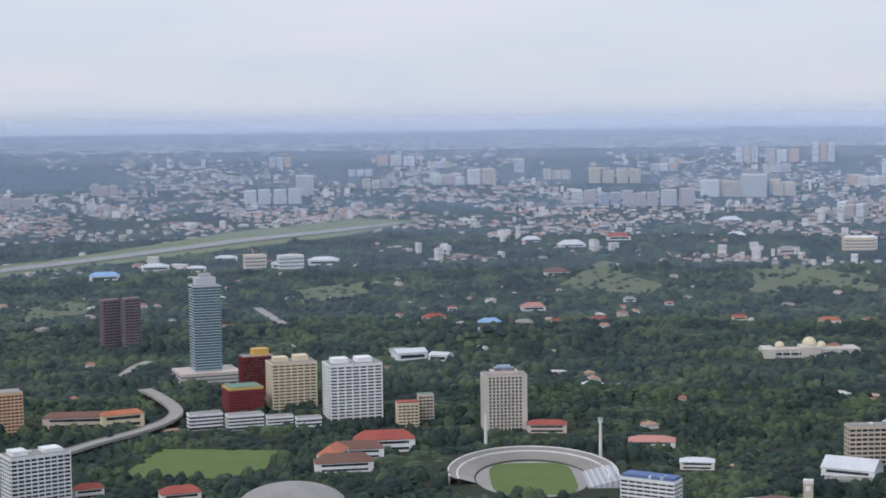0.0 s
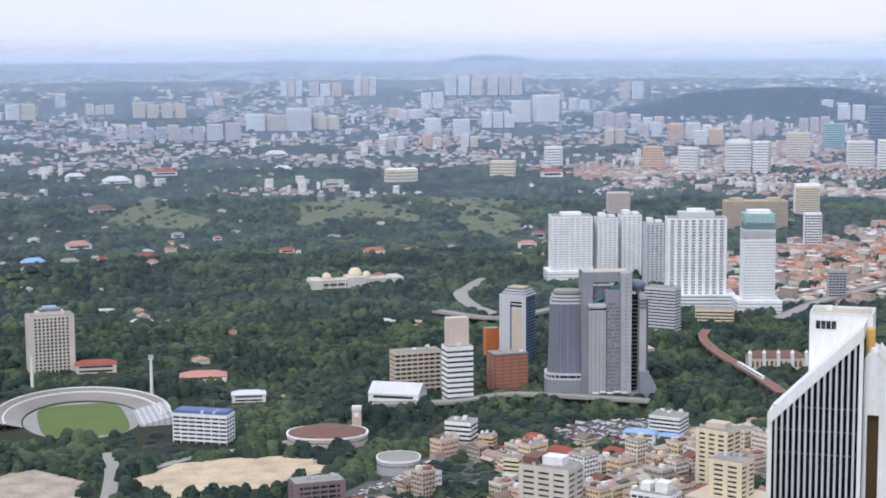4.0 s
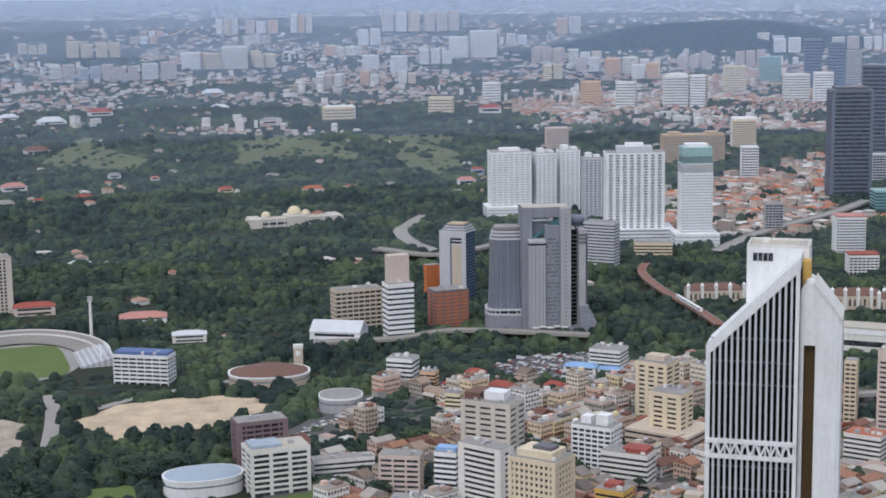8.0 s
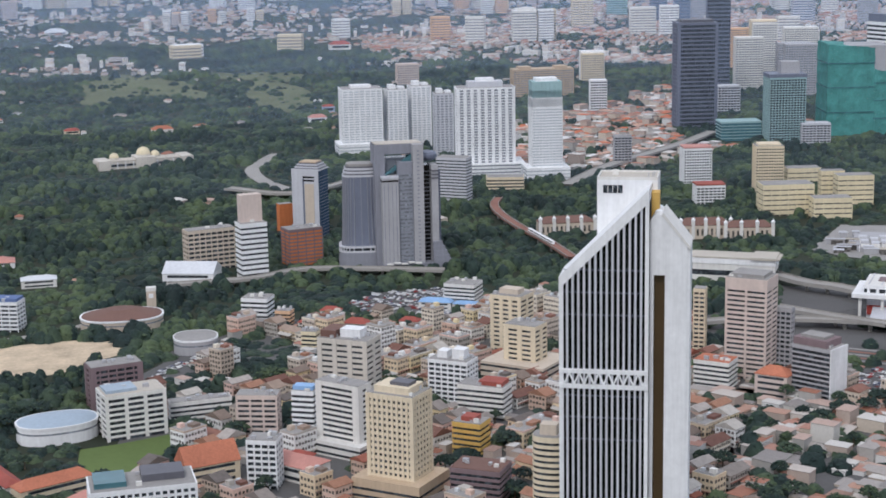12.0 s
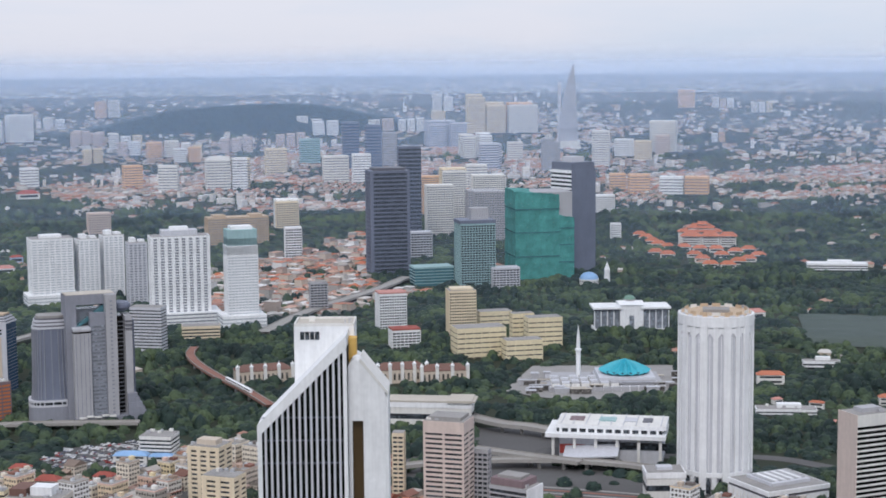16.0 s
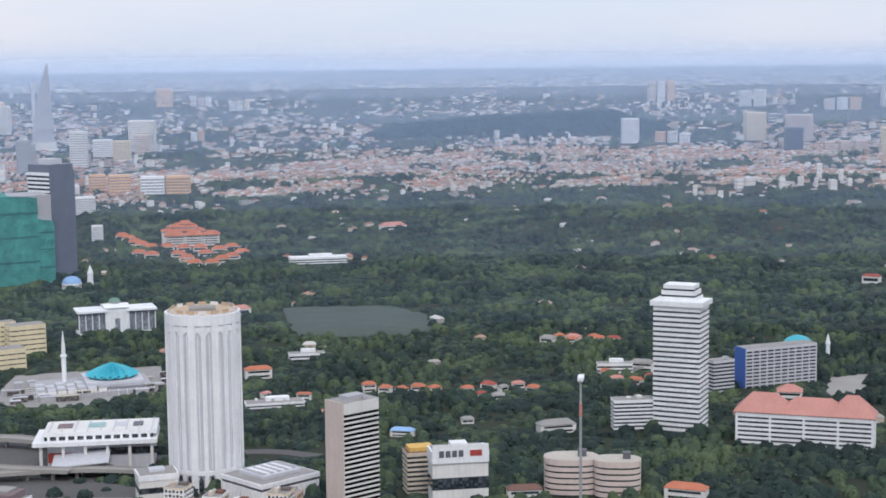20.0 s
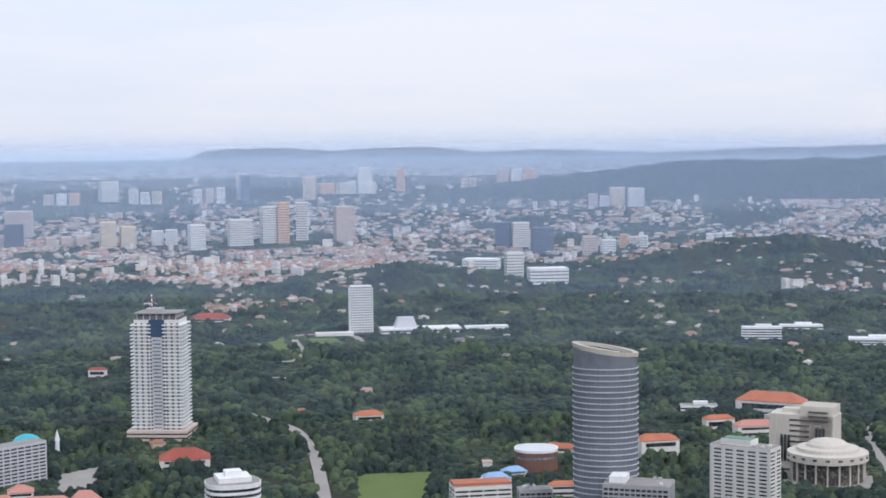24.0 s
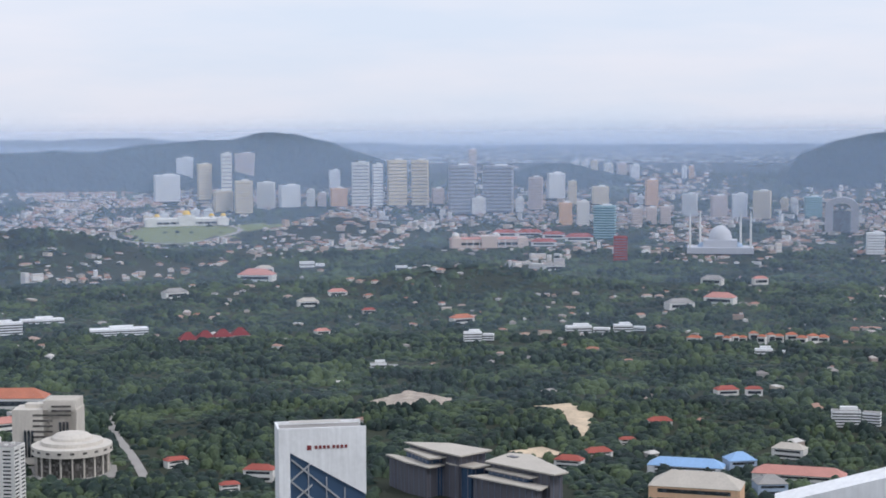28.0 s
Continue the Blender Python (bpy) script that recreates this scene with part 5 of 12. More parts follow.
tower('tower_under_construction', 'half-finished tower wrapped in green and blue netting', 1392.5, 1980.7, -21.1, 53.1, 42.4, 95.2, wall='tealpale', band=0.3, glass='glass', crown=[(0, 0, 1.03, 1.03, 5, 'slate'), (0.1, 0, 0.5, 0.5, 22, 'grey')], joined=True, nx=12, ny=9)
tower('office_tower', 'dark grey office tower with white banded side', 1618.8, 2029.5, -86.6, 49.9, 49.9, 162.3, wall='white', band=0.5, glass='glass', floor=6.6, blank='r', endmat='slate', crown=[(0, 0, 0.96, 0.96, 12, 'slate'), (0, 0, 0.5, 0.5, 20, 'palegrey')], joined=True)
tower('office_block', 'low pale grey office podium block', 1423.3, 1947.5, -24.2, 41.6, 25, 29.5, wall='palegrey', band=0.4, joined=True, nx=8, ny=5)
tower('office_block', 'long low glass block with flat roof', 1354, 2040.4, -19.6, 60.8, 36.5, 27.4, wall='tealpale', glass='glassteal', band=0.22, floor=4.32, joined=True)
tower('office_block', 'white office block with red roof edge', 1085.7, 1730.2, -20.1, 35.4, 28.3, 45.3, wall='white', band=0.42, crown=[(0, 0, 1, 1, 1.5, 'pinkroof')], nx=11, ny=9)
tower('office_block', 'small white block with red roof', 1029.2, 1610.6, -20.6, 34.4, 24.1, 20.3, wall='white', band=0.42, crown=[(0, 0, 1, 1, 1.5, 'redroof')], nx=7, ny=5)
tower('office_tower', 'cream and brown gridded office tower', 1135.3, 1645.6, -24.6, 34, 27.2, 54.9, wall='cream', band=0.5, crown=[(0, 0, 0.8, 0.8, 2, 'cream')], nx=11, ny=8)
tower('court_building', 'pale yellow stepped government building', 1064.6, 1508.4, -19.2, 58.2, 29.1, 33.8, wall='yellow', band=0.74, floor=5.2, glass='glasswarm', nx=6, ny=3)
tower('court_building', 'pale yellow stepped government building', 1188.4, 1649.9, -19.8, 41.7, 20.9, 22.9, wall='yellow', band=0.74, floor=5.2, glass='glasswarm', nx=4, ny=2)
tower('court_building', 'pale yellow stepped government building', 1166, 1560.6, -20.8, 27.7, 13.8, 33, wall='yellow', band=0.74, floor=5.2, glass='glasswarm', nx=3, ny=2)
tower('court_building', 'pale yellow stepped government building', 1167.2, 1520.3, -21.5, 42.1, 21.1, 33.7, wall='yellow', band=0.74, floor=5.2, glass='glasswarm', nx=4, ny=2)
tower('court_building', 'pale yellow stepped government building', 1092.8, 1462.4, -20.8, 43.1, 21.6, 22.5, wall='yellow', band=0.74, floor=5.2, glass='glasswarm', nx=4, ny=2)
far_block('pink rendered apartment slab block', 2427.7, 2879.6, -30.1, 35.2, 21.1, 37.5, 'peach', 6.45, 4, 2)
far_block('pink rendered apartment slab block', 2420.9, 2797.3, -30.9, 45.9, 27.5, 44.4, 'peach', 6.54, 5, 3)
far_block(BEYOND_BLOCK, 2468.6, 2739, -50, 51.8, 31.1, 40.3, 'white', 6.55, 5, 3)
far_block(BEYOND_BLOCK, 2512.6, 2704.4, -50.9, 51.6, 30.9, 40.2, 'peach', 6.55, 5, 3)
far_block(BEYOND_BLOCK, 2641.4, 3198.1, -47.6, 42, 25.2, 89.5, 'offwhite', 5.84, 5, 3)
far_block(BEYOND_BLOCK, 2791.7, 3284.5, -48.4, 47.5, 28.5, 44.2, 'white', 5.5, 6, 3)
far_block(BEYOND_BLOCK, 2783, 3199.8, -49, 42.6, 25.6, 50.7, 'cream', 5.65, 5, 3)
far_block(BEYOND_BLOCK, 2912.7, 3266.5, -49.7, 68.2, 40.9, 81.7, 'offwhite', 5.35, 8, 5)
far_block(BEYOND_BLOCK, 2880, 3232.6, -49.7, 36.5, 21.9, 51.6, 'pinkish', 5.45, 4, 3)
far_block(BEYOND_BLOCK, 3107, 3276.3, -51.5, 15.4, 10.8, 24.2, 'white', 4.96, 2, 2)
far_block(BEYOND_BLOCK, 3121.5, 3263.3, -51.7, 15.4, 10.8, 25.9, 'peach', 4.96, 2, 2)
far_block(BEYOND_BLOCK, 3420.4, 3441, -52.8, 16.8, 11.7, 27.2, 'offwhite', 3.48, 3, 2)
far_block(BEYOND_BLOCK, 3435.5, 3426.1, -53.1, 16.7, 11.7, 29.1, 'white', 3.48, 3, 2)
far_block(BEYOND_BLOCK, 3450.5, 3411.2, -53.3, 16.7, 11.7, 30.9, 'cream', 3.47, 3, 2)
far_block(BEYOND_BLOCK, 3362.3, 3543.1, -51.5, 17.1, 11.9, 29.9, 'offwhite', 3.2, 3, 2)
far_block(BEYOND_BLOCK, 3378, 3528.2, -51.8, 17, 11.9, 24.9, 'pinkish', 3.2, 3, 2)
far_block(BEYOND_BLOCK, 3393.5, 3513.3, -52, 17, 11.9, 26.6, 'white', 3.2, 3, 2)
far_block(BEYOND_BLOCK, 3300.9, 3601.2, -50.5, 45.4, 27.2, 51.3, 'peach', 3.21, 9, 6)
far_block(BEYOND_BLOCK, 2283.5, 4101.3, -37.1, 32, 22.4, 43.7, 'offwhite', 4.34, 5, 3)
far_block(BEYOND_BLOCK, 2318.2, 4080.4, -37.6, 32, 22.4, 35.8, 'white', 4.34, 5, 3)
far_block(BEYOND_BLOCK, 2379.7, 4080.9, -38.2, 25.8, 18.1, 40.7, 'cream', 4.21, 4, 3)
far_block(BEYOND_BLOCK, 2407.4, 4063.7, -38.6, 25.8, 18.1, 33.4, 'offwhite', 4.21, 4, 3)
far_block(BEYOND_BLOCK, 2219.2, 4351.4, -35, 17.7, 12.4, 31.6, 'pinkish', 3.2, 4, 3)
far_block(BEYOND_BLOCK, 2239.1, 4341.2, -35.3, 17.7, 12.4, 27, 'white', 3.2, 4, 3)
far_block(BEYOND_BLOCK, 2259, 4330.8, -35.5, 17.7, 12.4, 28.3, 'peach', 3.2, 4, 3)
far_block(BEYOND_BLOCK, 2712.6, 4048.9, -41.8, 26.6, 18.6, 50.3, 'offwhite', 3.3, 5, 4)
far_block(BEYOND_BLOCK, 2740.3, 4029.8, -42.2, 26.6, 18.6, 41.2, 'white', 3.3, 5, 4)
far_block(BEYOND_BLOCK, 2629.5, 3918.3, -41.9, 37.9, 22.7, 48.8, 'cream', 4.23, 6, 4)
tower('apartment_block', 'white apartment tower among shop streets', 1537.7, 2835.4, -20.5, 46.7, 28, 56.1, wall='white', band=0.5, glass='glassgrey', floor=4.32, joined=True, nx=9, ny=6)
tower('apartment_block', 'white apartment tower among shop streets', 1338.2, 2445.4, -20.7, 28.8, 17.3, 53.6, wall='white', band=0.42, floor=4.32, joined=True, nx=6, ny=3)
tower('apartment_block', 'white apartment tower among shop streets', 1940.5, 2306.5, -32.1, 19.1, 11.5, 29.3, wall='white', band=0.5, glass='glassgrey', floor=4.32, joined=True, nx=4, ny=2)
tower('office_tower', 'cream concrete office tower', 540.2, 1127.8, -53.6, 27.2, 21.8, 43.8, wall='cream', band=0.55, pier=3, crown=[(0, 0, 0.6, 0.5, 4, 'beige')], nx=3, ny=2)
tower('office_tower', 'lower cream concrete office tower', 514.9, 1052.6, -54.1, 26.6, 18.6, 39.6, wall='cream', band=0.55, pier=4, podium=(52, 44, 14, 'beige'), nx=2, ny=2)
tower('office_tower', 'beige office tower with deep ribbon windows', 664.2, 979.9, -52.1, 31.5, 25.2, 68.5, wall='pinkish', band=0.55, pier=1.6, parapet=7, crown=[(0, 0, 0.8, 0.8, 2.5, 'greyroof')], nx=2, ny=2)
tower('office_tower', 'plain grey concrete office tower', 693, 978.8, -53.3, 12.9, 7.8, 47.1, wall='grey', band=0.45, nx=3, ny=2)
tower('office_tower', 'dark banded office block with white end walls', 673.2, 909, -66.5, 31.1, 21.8, 38, wall='grey', band=0.34, blank='r', endmat='white', crown=[(-0.05, 0, 0.85, 0.9, 5, 'mauve'), (-0.05, 0, 0.6, 0.6, 7, 'greyroof')])
tower('office_tower', 'slim beige rendered office tower', 660.7, 1043.8, -42.3, 9.2, 9.2, 52.4, wall='cream', band=0.5, nx=2, ny=2)
house('shop_house', 'pink hotel with terracotta roof', 650.1, 928, -55, 23.9, 16.7, 16.7, roof='terracotta', wall='pinkish', rows=4)
tower('office_block', 'white block with orange roof terrace', 623.7, 963.6, -52.9, 26.8, 18.8, 20.7, wall='offwhite', band=0.52, roof='terracotta')
tower('apartment_block', 'brick and white half-clad block', 220.4, 1111.3, 2.8, 36.7, 18.4, 32.6, wall='mauve', band=0.45, corners=4, nx=6, ny=3)
tower('office_block', 'white office block with pale blue roof', 218.8, 1049.6, 2.2, 41.6, 24.9, 30.2, wall='offwhite', band=0.42, pier=2.4, roof='sandroof', crown=[(-0.2, 0, 0.5, 0.7, 2, 'blueroof')], nx=3, ny=2)
tower('office_block', 'long low white rendered block', 268.4, 1060.7, -4.2, 42.7, 10.7, 13.5, wall='offwhite', band=0.52)
tower('school_building', 'yellow school block with stepped gable', 10.1, 1086.5, 5.5, 43.4, 10.9, 19.6, wall='yellow', band=0.5, roof='brownroof', crown=[(0.45, 0, 0.1, 1, 5, 'yellow'), (0, 0, 0.85, 0.9, 1.2, 'brownroof')], nx=9, ny=2)
tower('apartment_block', 'grey concrete shell of a long block under construction', 23.2, 958.2, -13.4, 101.9, 22.4, 19.5, wall='darkgrey', band=0.5, glass='glasswarm', roof='asphalt', nx=17, ny=4)
tower('apartment_block', 'low grey concrete shell with bare floors', 26.1, 926.1, -13.6, 107.5, 21.5, 19.3, wall='greyroof', band=0.5, glass='glasswarm', floor=4, roof='asphalt')
tower('office_block', 'white and black office block with square windows', 181.7, 857.9, -8, 58.5, 29.2, 33.3, wall='white', band=0.45, pier=1.3, crown=[(-0.3, 0, 0.3, 0.7, 3, 'glassteal'), (0.2, 0.1, 0.4, 0.6, 4, 'darkgrey')], nx=15, ny=7)
house('school_wing', 'long school wing with bright red roof', 93.2, 1014.6, 7.4, 44.5, 13, 7, roof='redroof', wall='offwhite', pitch=0.3)
house('school_wing', 'school wing with bright red roof beside a court', 120.6, 985.0, -77.7, 57.1, 12, 7, roof='redroof', wall='offwhite', pitch=0.3)
house('school_wing', 'white school wing with faded mauve-red roof', 101.2, 959.8, -85.9, 63.6, 14, 8, roof='pinkroof', wall='white', pitch=0.35)
house('school_wing', 'low school wing with red roof at the street', 102.2, 921.9, 7.4, 29.5, 10, 5, roof='redroof', wall='offwhite', pitch=0.3)
house('school_wing', 'cream school wing with orange tiled roof', 147.9, 951.4, 15.3, 47.5, 14, 9, roof='terracotta', wall='cream', pitch=0.35)
house('school_wing', 'low cream school wing with orange tiled roof', 131.6, 910.6, -42.4, 44.5, 13, 6, roof='terracotta', wall='beige', pitch=0.35)
house('school_wing', 'small school wing with dull red roof', 165.0, 910.7, -63.1, 32.7, 16, 7, roof='pinkroof', wall='offwhite', pitch=0.3)
house('school_building', 'school hall with bright orange roof', 239.6, 935.2, 6.0, 34.6, 20, 13, roof='terracotta', wall='cream', pitch=0.55, hip=False, rows=3)
house('school_building', 'cream school block with flat green terraces', 207.6, 929.0, -40.7, 29.3, 14, 7, roof='greenroof', wall='cream', pitch=0.1)
house('shop_row', 'row of shops with faded red roof', 289.7, 921.4, -59.8, 42.5, 22, 10, roof='pinkroof', wall='offwhite', pitch=0.2)
tower('apartment_block', 'beige apartment block with long balconies', 294.5, 1006.6, -28.3, 27.8, 13.9, 28.3, wall='pinkish', band=0.5, pier=1.2, nx=3, ny=2)
tower('office_block', 'white block with bright blue roof tank', 317.2, 976.2, -38, 15.3, 10.7, 35.9, wall='white', band=0.5, crown=[(0, 0, 0.9, 0.8, 2.5, 'bluesheet')])
tower('office_block', 'white slab with blank end wall', 333.6, 947.6, -57.4, 33.9, 13.6, 46.5, wall='offwhite', band=0.5, corners=5, podium=(44, 26, 10, 'offwhite'))
tower('office_tower', 'white banded tower with hipped brown roof', 378.5, 1059.6, -45.7, 39, 23.4, 44.6, wall='stone', band=0.6, floor=4.2, pier=3.5, crown=[(0.1, 0, 0.4, 0.5, 6, 'white'), (-0.3, 0, 0.3, 0.8, 5, 'brownroof')], nx=3, ny=2)
tower('hotel_tower', 'cream hotel tower with rows of square windows', 337.8, 861.1, -51.4, 31.2, 23.4, 62.9, wall='cream', band=0.52, pier=1.5, corners=2.5, crown=[(0, 0, 0.75, 0.75, 4, 'cream'), (0.1, 0, 0.4, 0.4, 6, 'darkgrey')], podium=(46, 38, 13, 'tan'), nx=9, ny=6)
tower('hotel_block', 'white hotel with roof gables', 440.9, 1017.9, -48.4, 30.5, 18.3, 31, wall='white', band=0.42, crown=[(-0.2, 0, 0.25, 0.5, 5, 'white'), (0.2, 0, 0.3, 0.5, 7, 'white')], nx=6, ny=4)
tower('shop_house', 'white shop block with red roof', 447.2, 978.4, -46.6, 34.1, 17.1, 21.8, wall='offwhite', band=0.52, crown=[(0.2, 0, 0.5, 0.8, 3, 'redroof')])
tower('shop_house', 'ochre yellow shop block with brown roofs', 405.3, 908, -49.1, 19.8, 15.8, 21.6, wall='ochre', band=0.55, crown=[(0, 0, 0.5, 0.6, 3, 'redroof')])
tower('mall', 'red-brown low mall block', 376.4, 830.4, -44.4, 31.1, 21.8, 20.6, wall='mauve', band=0.5, roof='brownroof')
tower('office_tower', 'beige ribbed office tower', 394.6, 776.7, -41.9, 19.2, 15.4, 52.4, wall='cream', band=0.55, plan='round', crown=[(0, 0, 0.5, 0.5, 6, 'beige')])
tower('apartment_block', 'small white tower with shaded windows', 269, 910.8, -32.5, 18.9, 15.1, 29.6, wall='white', band=0.42, nx=4, ny=3)
house('church_hall', 'hall with wide red roof', 295.2, 924.5, -37.7, 16.5, 13.2, 10.1, roof='redroof', wall='offwhite')
house('church', 'church with stone gables and red roof', 229.8, 853.2, -40.1, 18.7, 9.3, 10.5, roof='redroof', wall='beige', pitch=0.6, hip=False)
tower('shop_house', 'plain grey concrete shop block', 359.6, 762.6, -45.2, 12.1, 7.3, 19.4, wall='beige', band=0.5)
tower('shop_house', 'small white shop block in the old town', 386.8, 1311.5, -36.4, 23.5, 18.8, 19.6, wall='white', band=0.52)
tower('shop_house', 'small peach shop block in the old town', 401.3, 1282.1, -37.4, 13.6, 10.9, 12.6, wall='peach', band=0.52)
tower('shop_house', 'small yellow shop block in the old town', 396.7, 1201.1, -38.3, 12.9, 10.3, 13.8, wall='yellow', band=0.52)
tower('shop_house', 'small offwhite shop block in the old town', 564.6, 1277.5, -43.8, 28.3, 22.7, 20.1, wall='offwhite', band=0.52)
tower('office_tower', 'grey office tower with striped side windows', 880.3, 770.5, -10.8, 33.1, 20.5, 82.8, wall='offwhite', band=0.4, glass='black', blank='l', endmat='pinkish', parapet=7, crown=[(0, 0, 0.5, 0.5, 3, 'grey')])
tower('office_block', 'beige block with brown stepped roofs', 962.7, 774, -39.2, 23.9, 19.2, 33.4, wall='beige', band=0.5, roof='brownroof', crown=[(0, 0, 0.8, 0.8, 3, 'ochre')])
tower('office_tower', 'white government tower with close floor bands', 1265.3, 715.2, -76.5, 42.9, 30, 112.9, wall='white', band=0.6, floor=4.6, crown=[(0, 0, 1.12, 1.12, 4.5, 'white'), (0, 0, 0.78, 0.8, 8, 'white'), (0, 0, 0.73, 0.75, 9.6, 'glass'), (0, 0, 0.71, 0.73, 13.5, 'white'), (0, 0, 0.66, 0.68, 15, 'glass'), (0, 0, 0.64, 0.66, 18.5, 'white')])
tower('office_block', 'low white office wing with floor bands', 1242.4, 751.3, -46.8, 37.9, 15.2, 27.4, wall='white', band=0.5)
tower('office_block', 'long blue-sided office slab with white bands', 1501, 737.9, -29.8, 85.8, 18.9, 39.2, wall='palegrey', band=0.5, blank='l', endmat='deepblue', pier=1.2, nx=10, ny=2)
tower('office_block', 'blue-grey slab beside the white tower', 1427.5, 762, -27.9, 24.9, 12.4, 33, wall='palegrey', band=0.45)
tower('government_building', 'white banded office with wide faded red hipped roofs', 1277, 599.2, -70.9, 116.1, 30.2, 27.5, wall='white', band=0.55, floor=4.2, pier=2, hips=[(-0.3, 0.42, 0.5, 'pinkroof'), (0.06, 0.5, 0.42, 'pinkroof'), (0.34, 0.33, 0.55, 'pinkroof')], crown=[(0.02, 0.1, 0.05, 0.2, 8, 'offwhite')], nx=4, ny=2)
house('pavilion', 'small red-roofed pavilion behind', 1435.7, 690.8, -64.3, 24.1, 19.3, 9.7, roof='pinkroof', wall='offwhite')
house('pavilion', 'low pavilion with red roof', 1608.5, 588, -69.9, 52.4, 31.5, 11.6, roof='redroof', wall='offwhite')
tower('hotel_tower', 'round-cornered white tower with dark floor bands', 1213.8, 404.4, -61.6, 43.5, 39.2, 73.5, wall='white', band=0.5, plan='round', floor=4.6, crown=[(0, 0, 0.6, 0.6, 4, 'white'), (0, 0, 0.3, 0.3, 8, 'white')])
house('villa', 'small house with bright orange tiled roof among trees', 1232.6, 1055.9, -39.4, 13.4, 9.4, 7.7, roof='terracotta', wall='offwhite')
house('villa', 'small house with bright orange tiled roof among trees', 1227.8, 1030.2, -70, 12.5, 8.7, 8.3, roof='terracotta', wall='offwhite')
house('villa', 'small house with bright orange tiled roof among trees', 1241.9, 1020.6, -15.6, 12.1, 8.5, 5.9, roof='terracotta', wall='offwhite')
house('villa', 'small house with bright orange tiled roof among trees', 1254.4, 1009.5, -56.2, 14, 9.8, 7.3, roof='terracotta', wall='offwhite')
house('villa', 'small house with bright orange tiled roof among trees', 1268.9, 1000, -26.8, 12.3, 8.6, 4.9, roof='terracotta', wall='offwhite')
house('villa', 'house with bright orange roof among dense trees', 1217.4, 1196.8, -37.5, 28.3, 11.3, 9.8, roof='terracotta', wall='offwhite')
house('villa', 'house with bright orange roof among dense trees', 1160.1, 1078, -61.1, 14, 5.6, 7.5, roof='terracotta', wall='offwhite')
tower('villa', 'low white flat-roofed building among trees', 1322, 1223.7, -41.2, 39.8, 11.9, 7.7, wall='white', band=0.5, floor=3.6, crown=[(0.05, 0.1, 0.4, 0.6, 3.4, 'white')])
tower('villa', 'low white flat-roofed building among trees', 1122.2, 1082.2, -40, 57, 17.1, 5.5, wall='white', band=0.5, floor=3.6, crown=[(0.05, 0.1, 0.4, 0.6, 3.4, 'white')])
house('villa', 'house with blue roof among dense trees', 1102, 905.4, -64.6, 21.2, 8.5, 5.5, roof='bluesheet', wall='offwhite')
house('villa', 'house with faded red roof among dense trees', 2379.5, 1972, -30.3, 49.8, 19.9, 7.8, roof='pinkroof', wall='offwhite')
tower('villa', 'low white flat-roofed building among trees', 1954.6, 1779.6, -41.7, 93.5, 28, 11.1, wall='white', band=0.5, floor=4.32, crown=[(0.05, 0.1, 0.4, 0.6, 3.4, 'white')], joined=True)
house('villa', 'small house with bright orange tiled roof among trees', 1588.8, 1062, -46.2, 12.5, 8.7, 5.3, roof='terracotta', wall='offwhite')
house('villa', 'small house with bright orange tiled roof among trees', 1575.8, 1035.1, -76.7, 11.5, 8.1, 6, roof='terracotta', wall='offwhite')
house('villa', 'small house with bright orange tiled roof among trees', 1591.2, 1026.9, -22.2, 11.2, 7.8, 3.2, roof='terracotta', wall='offwhite')
house('villa', 'small house with bright orange tiled roof among trees', 1604.9, 1017.6, -62.6, 12.9, 9.1, 4.9, roof='terracotta', wall='offwhite')
house('villa', 'small house with bright orange tiled roof among trees', 1620.7, 1009.5, -33.1, 11.4, 8, 3, roof='terracotta', wall='offwhite')
house('villa', 'house with red roof among dense trees', 2705.4, 1331.7, -55.8, 57.7, 23.1, 7.4, roof='redroof', wall='offwhite')
house('villa', 'house with red roof among dense trees', 2232.7, 947.7, -81, 26, 10.4, 10.4, roof='redroof', wall='offwhite')
house('villa', 'house with faded red roof among dense trees', 1500.4, 1510.4, -24.8, 34, 13.6, 9.8, roof='pinkroof', wall='offwhite')
house('villa', 'house with brown roof among dense trees', 992.7, 696.5, -46.9, 26.6, 10.6, 9.2, roof='brownroof', wall='offwhite')
house('villa', 'house with bright orange roof among dense trees', 1066.8, 597.5, -74.7, 31.7, 12.7, 9.2, roof='terracotta', wall='offwhite')
house('villa', 'house with grey roof among dense trees', 1194.1, 802.4, -36.1, 33.7, 13.5, 7.7, roof='greyroof', wall='offwhite')
tower('villa', 'low white flat-roofed building among trees', 1448.5, 898.7, -52.2, 37.5, 11.3, 11.5, wall='white', band=0.5, floor=3.6, crown=[(0.05, 0.1, 0.4, 0.6, 3.4, 'white')])
house('villa', 'house with grey roof among dense trees', 1478.8, 882.2, -73.2, 25.1, 10, 10.2, roof='greyroof', wall='offwhite')
house('villa', 'house with bright orange roof among dense trees', 1918.6, 465.3, -56.4, 33.8, 13.5, 8.3, roof='terracotta', wall='offwhite')
house('villa', 'house with red roof among dense trees', 2671.5, 1318.4, -55.7, 55.1, 22, 8.6, roof='redroof', wall='offwhite')
house('villa', 'house with red roof among dense trees', 2908.7, 1006.1, -84.9, 71.9, 28.8, 6.4, roof='redroof', wall='offwhite')
house('villa', 'house with bright orange roof among dense trees', 1733.4, 102, -66.6, 42.3, 16.9, 19.6, roof='terracotta', wall='offwhite')
house('villa', 'house with bright orange roof among dense trees', 1913.2, 462.4, -68.4, 34.9, 14, 8.2, roof='terracotta', wall='offwhite')
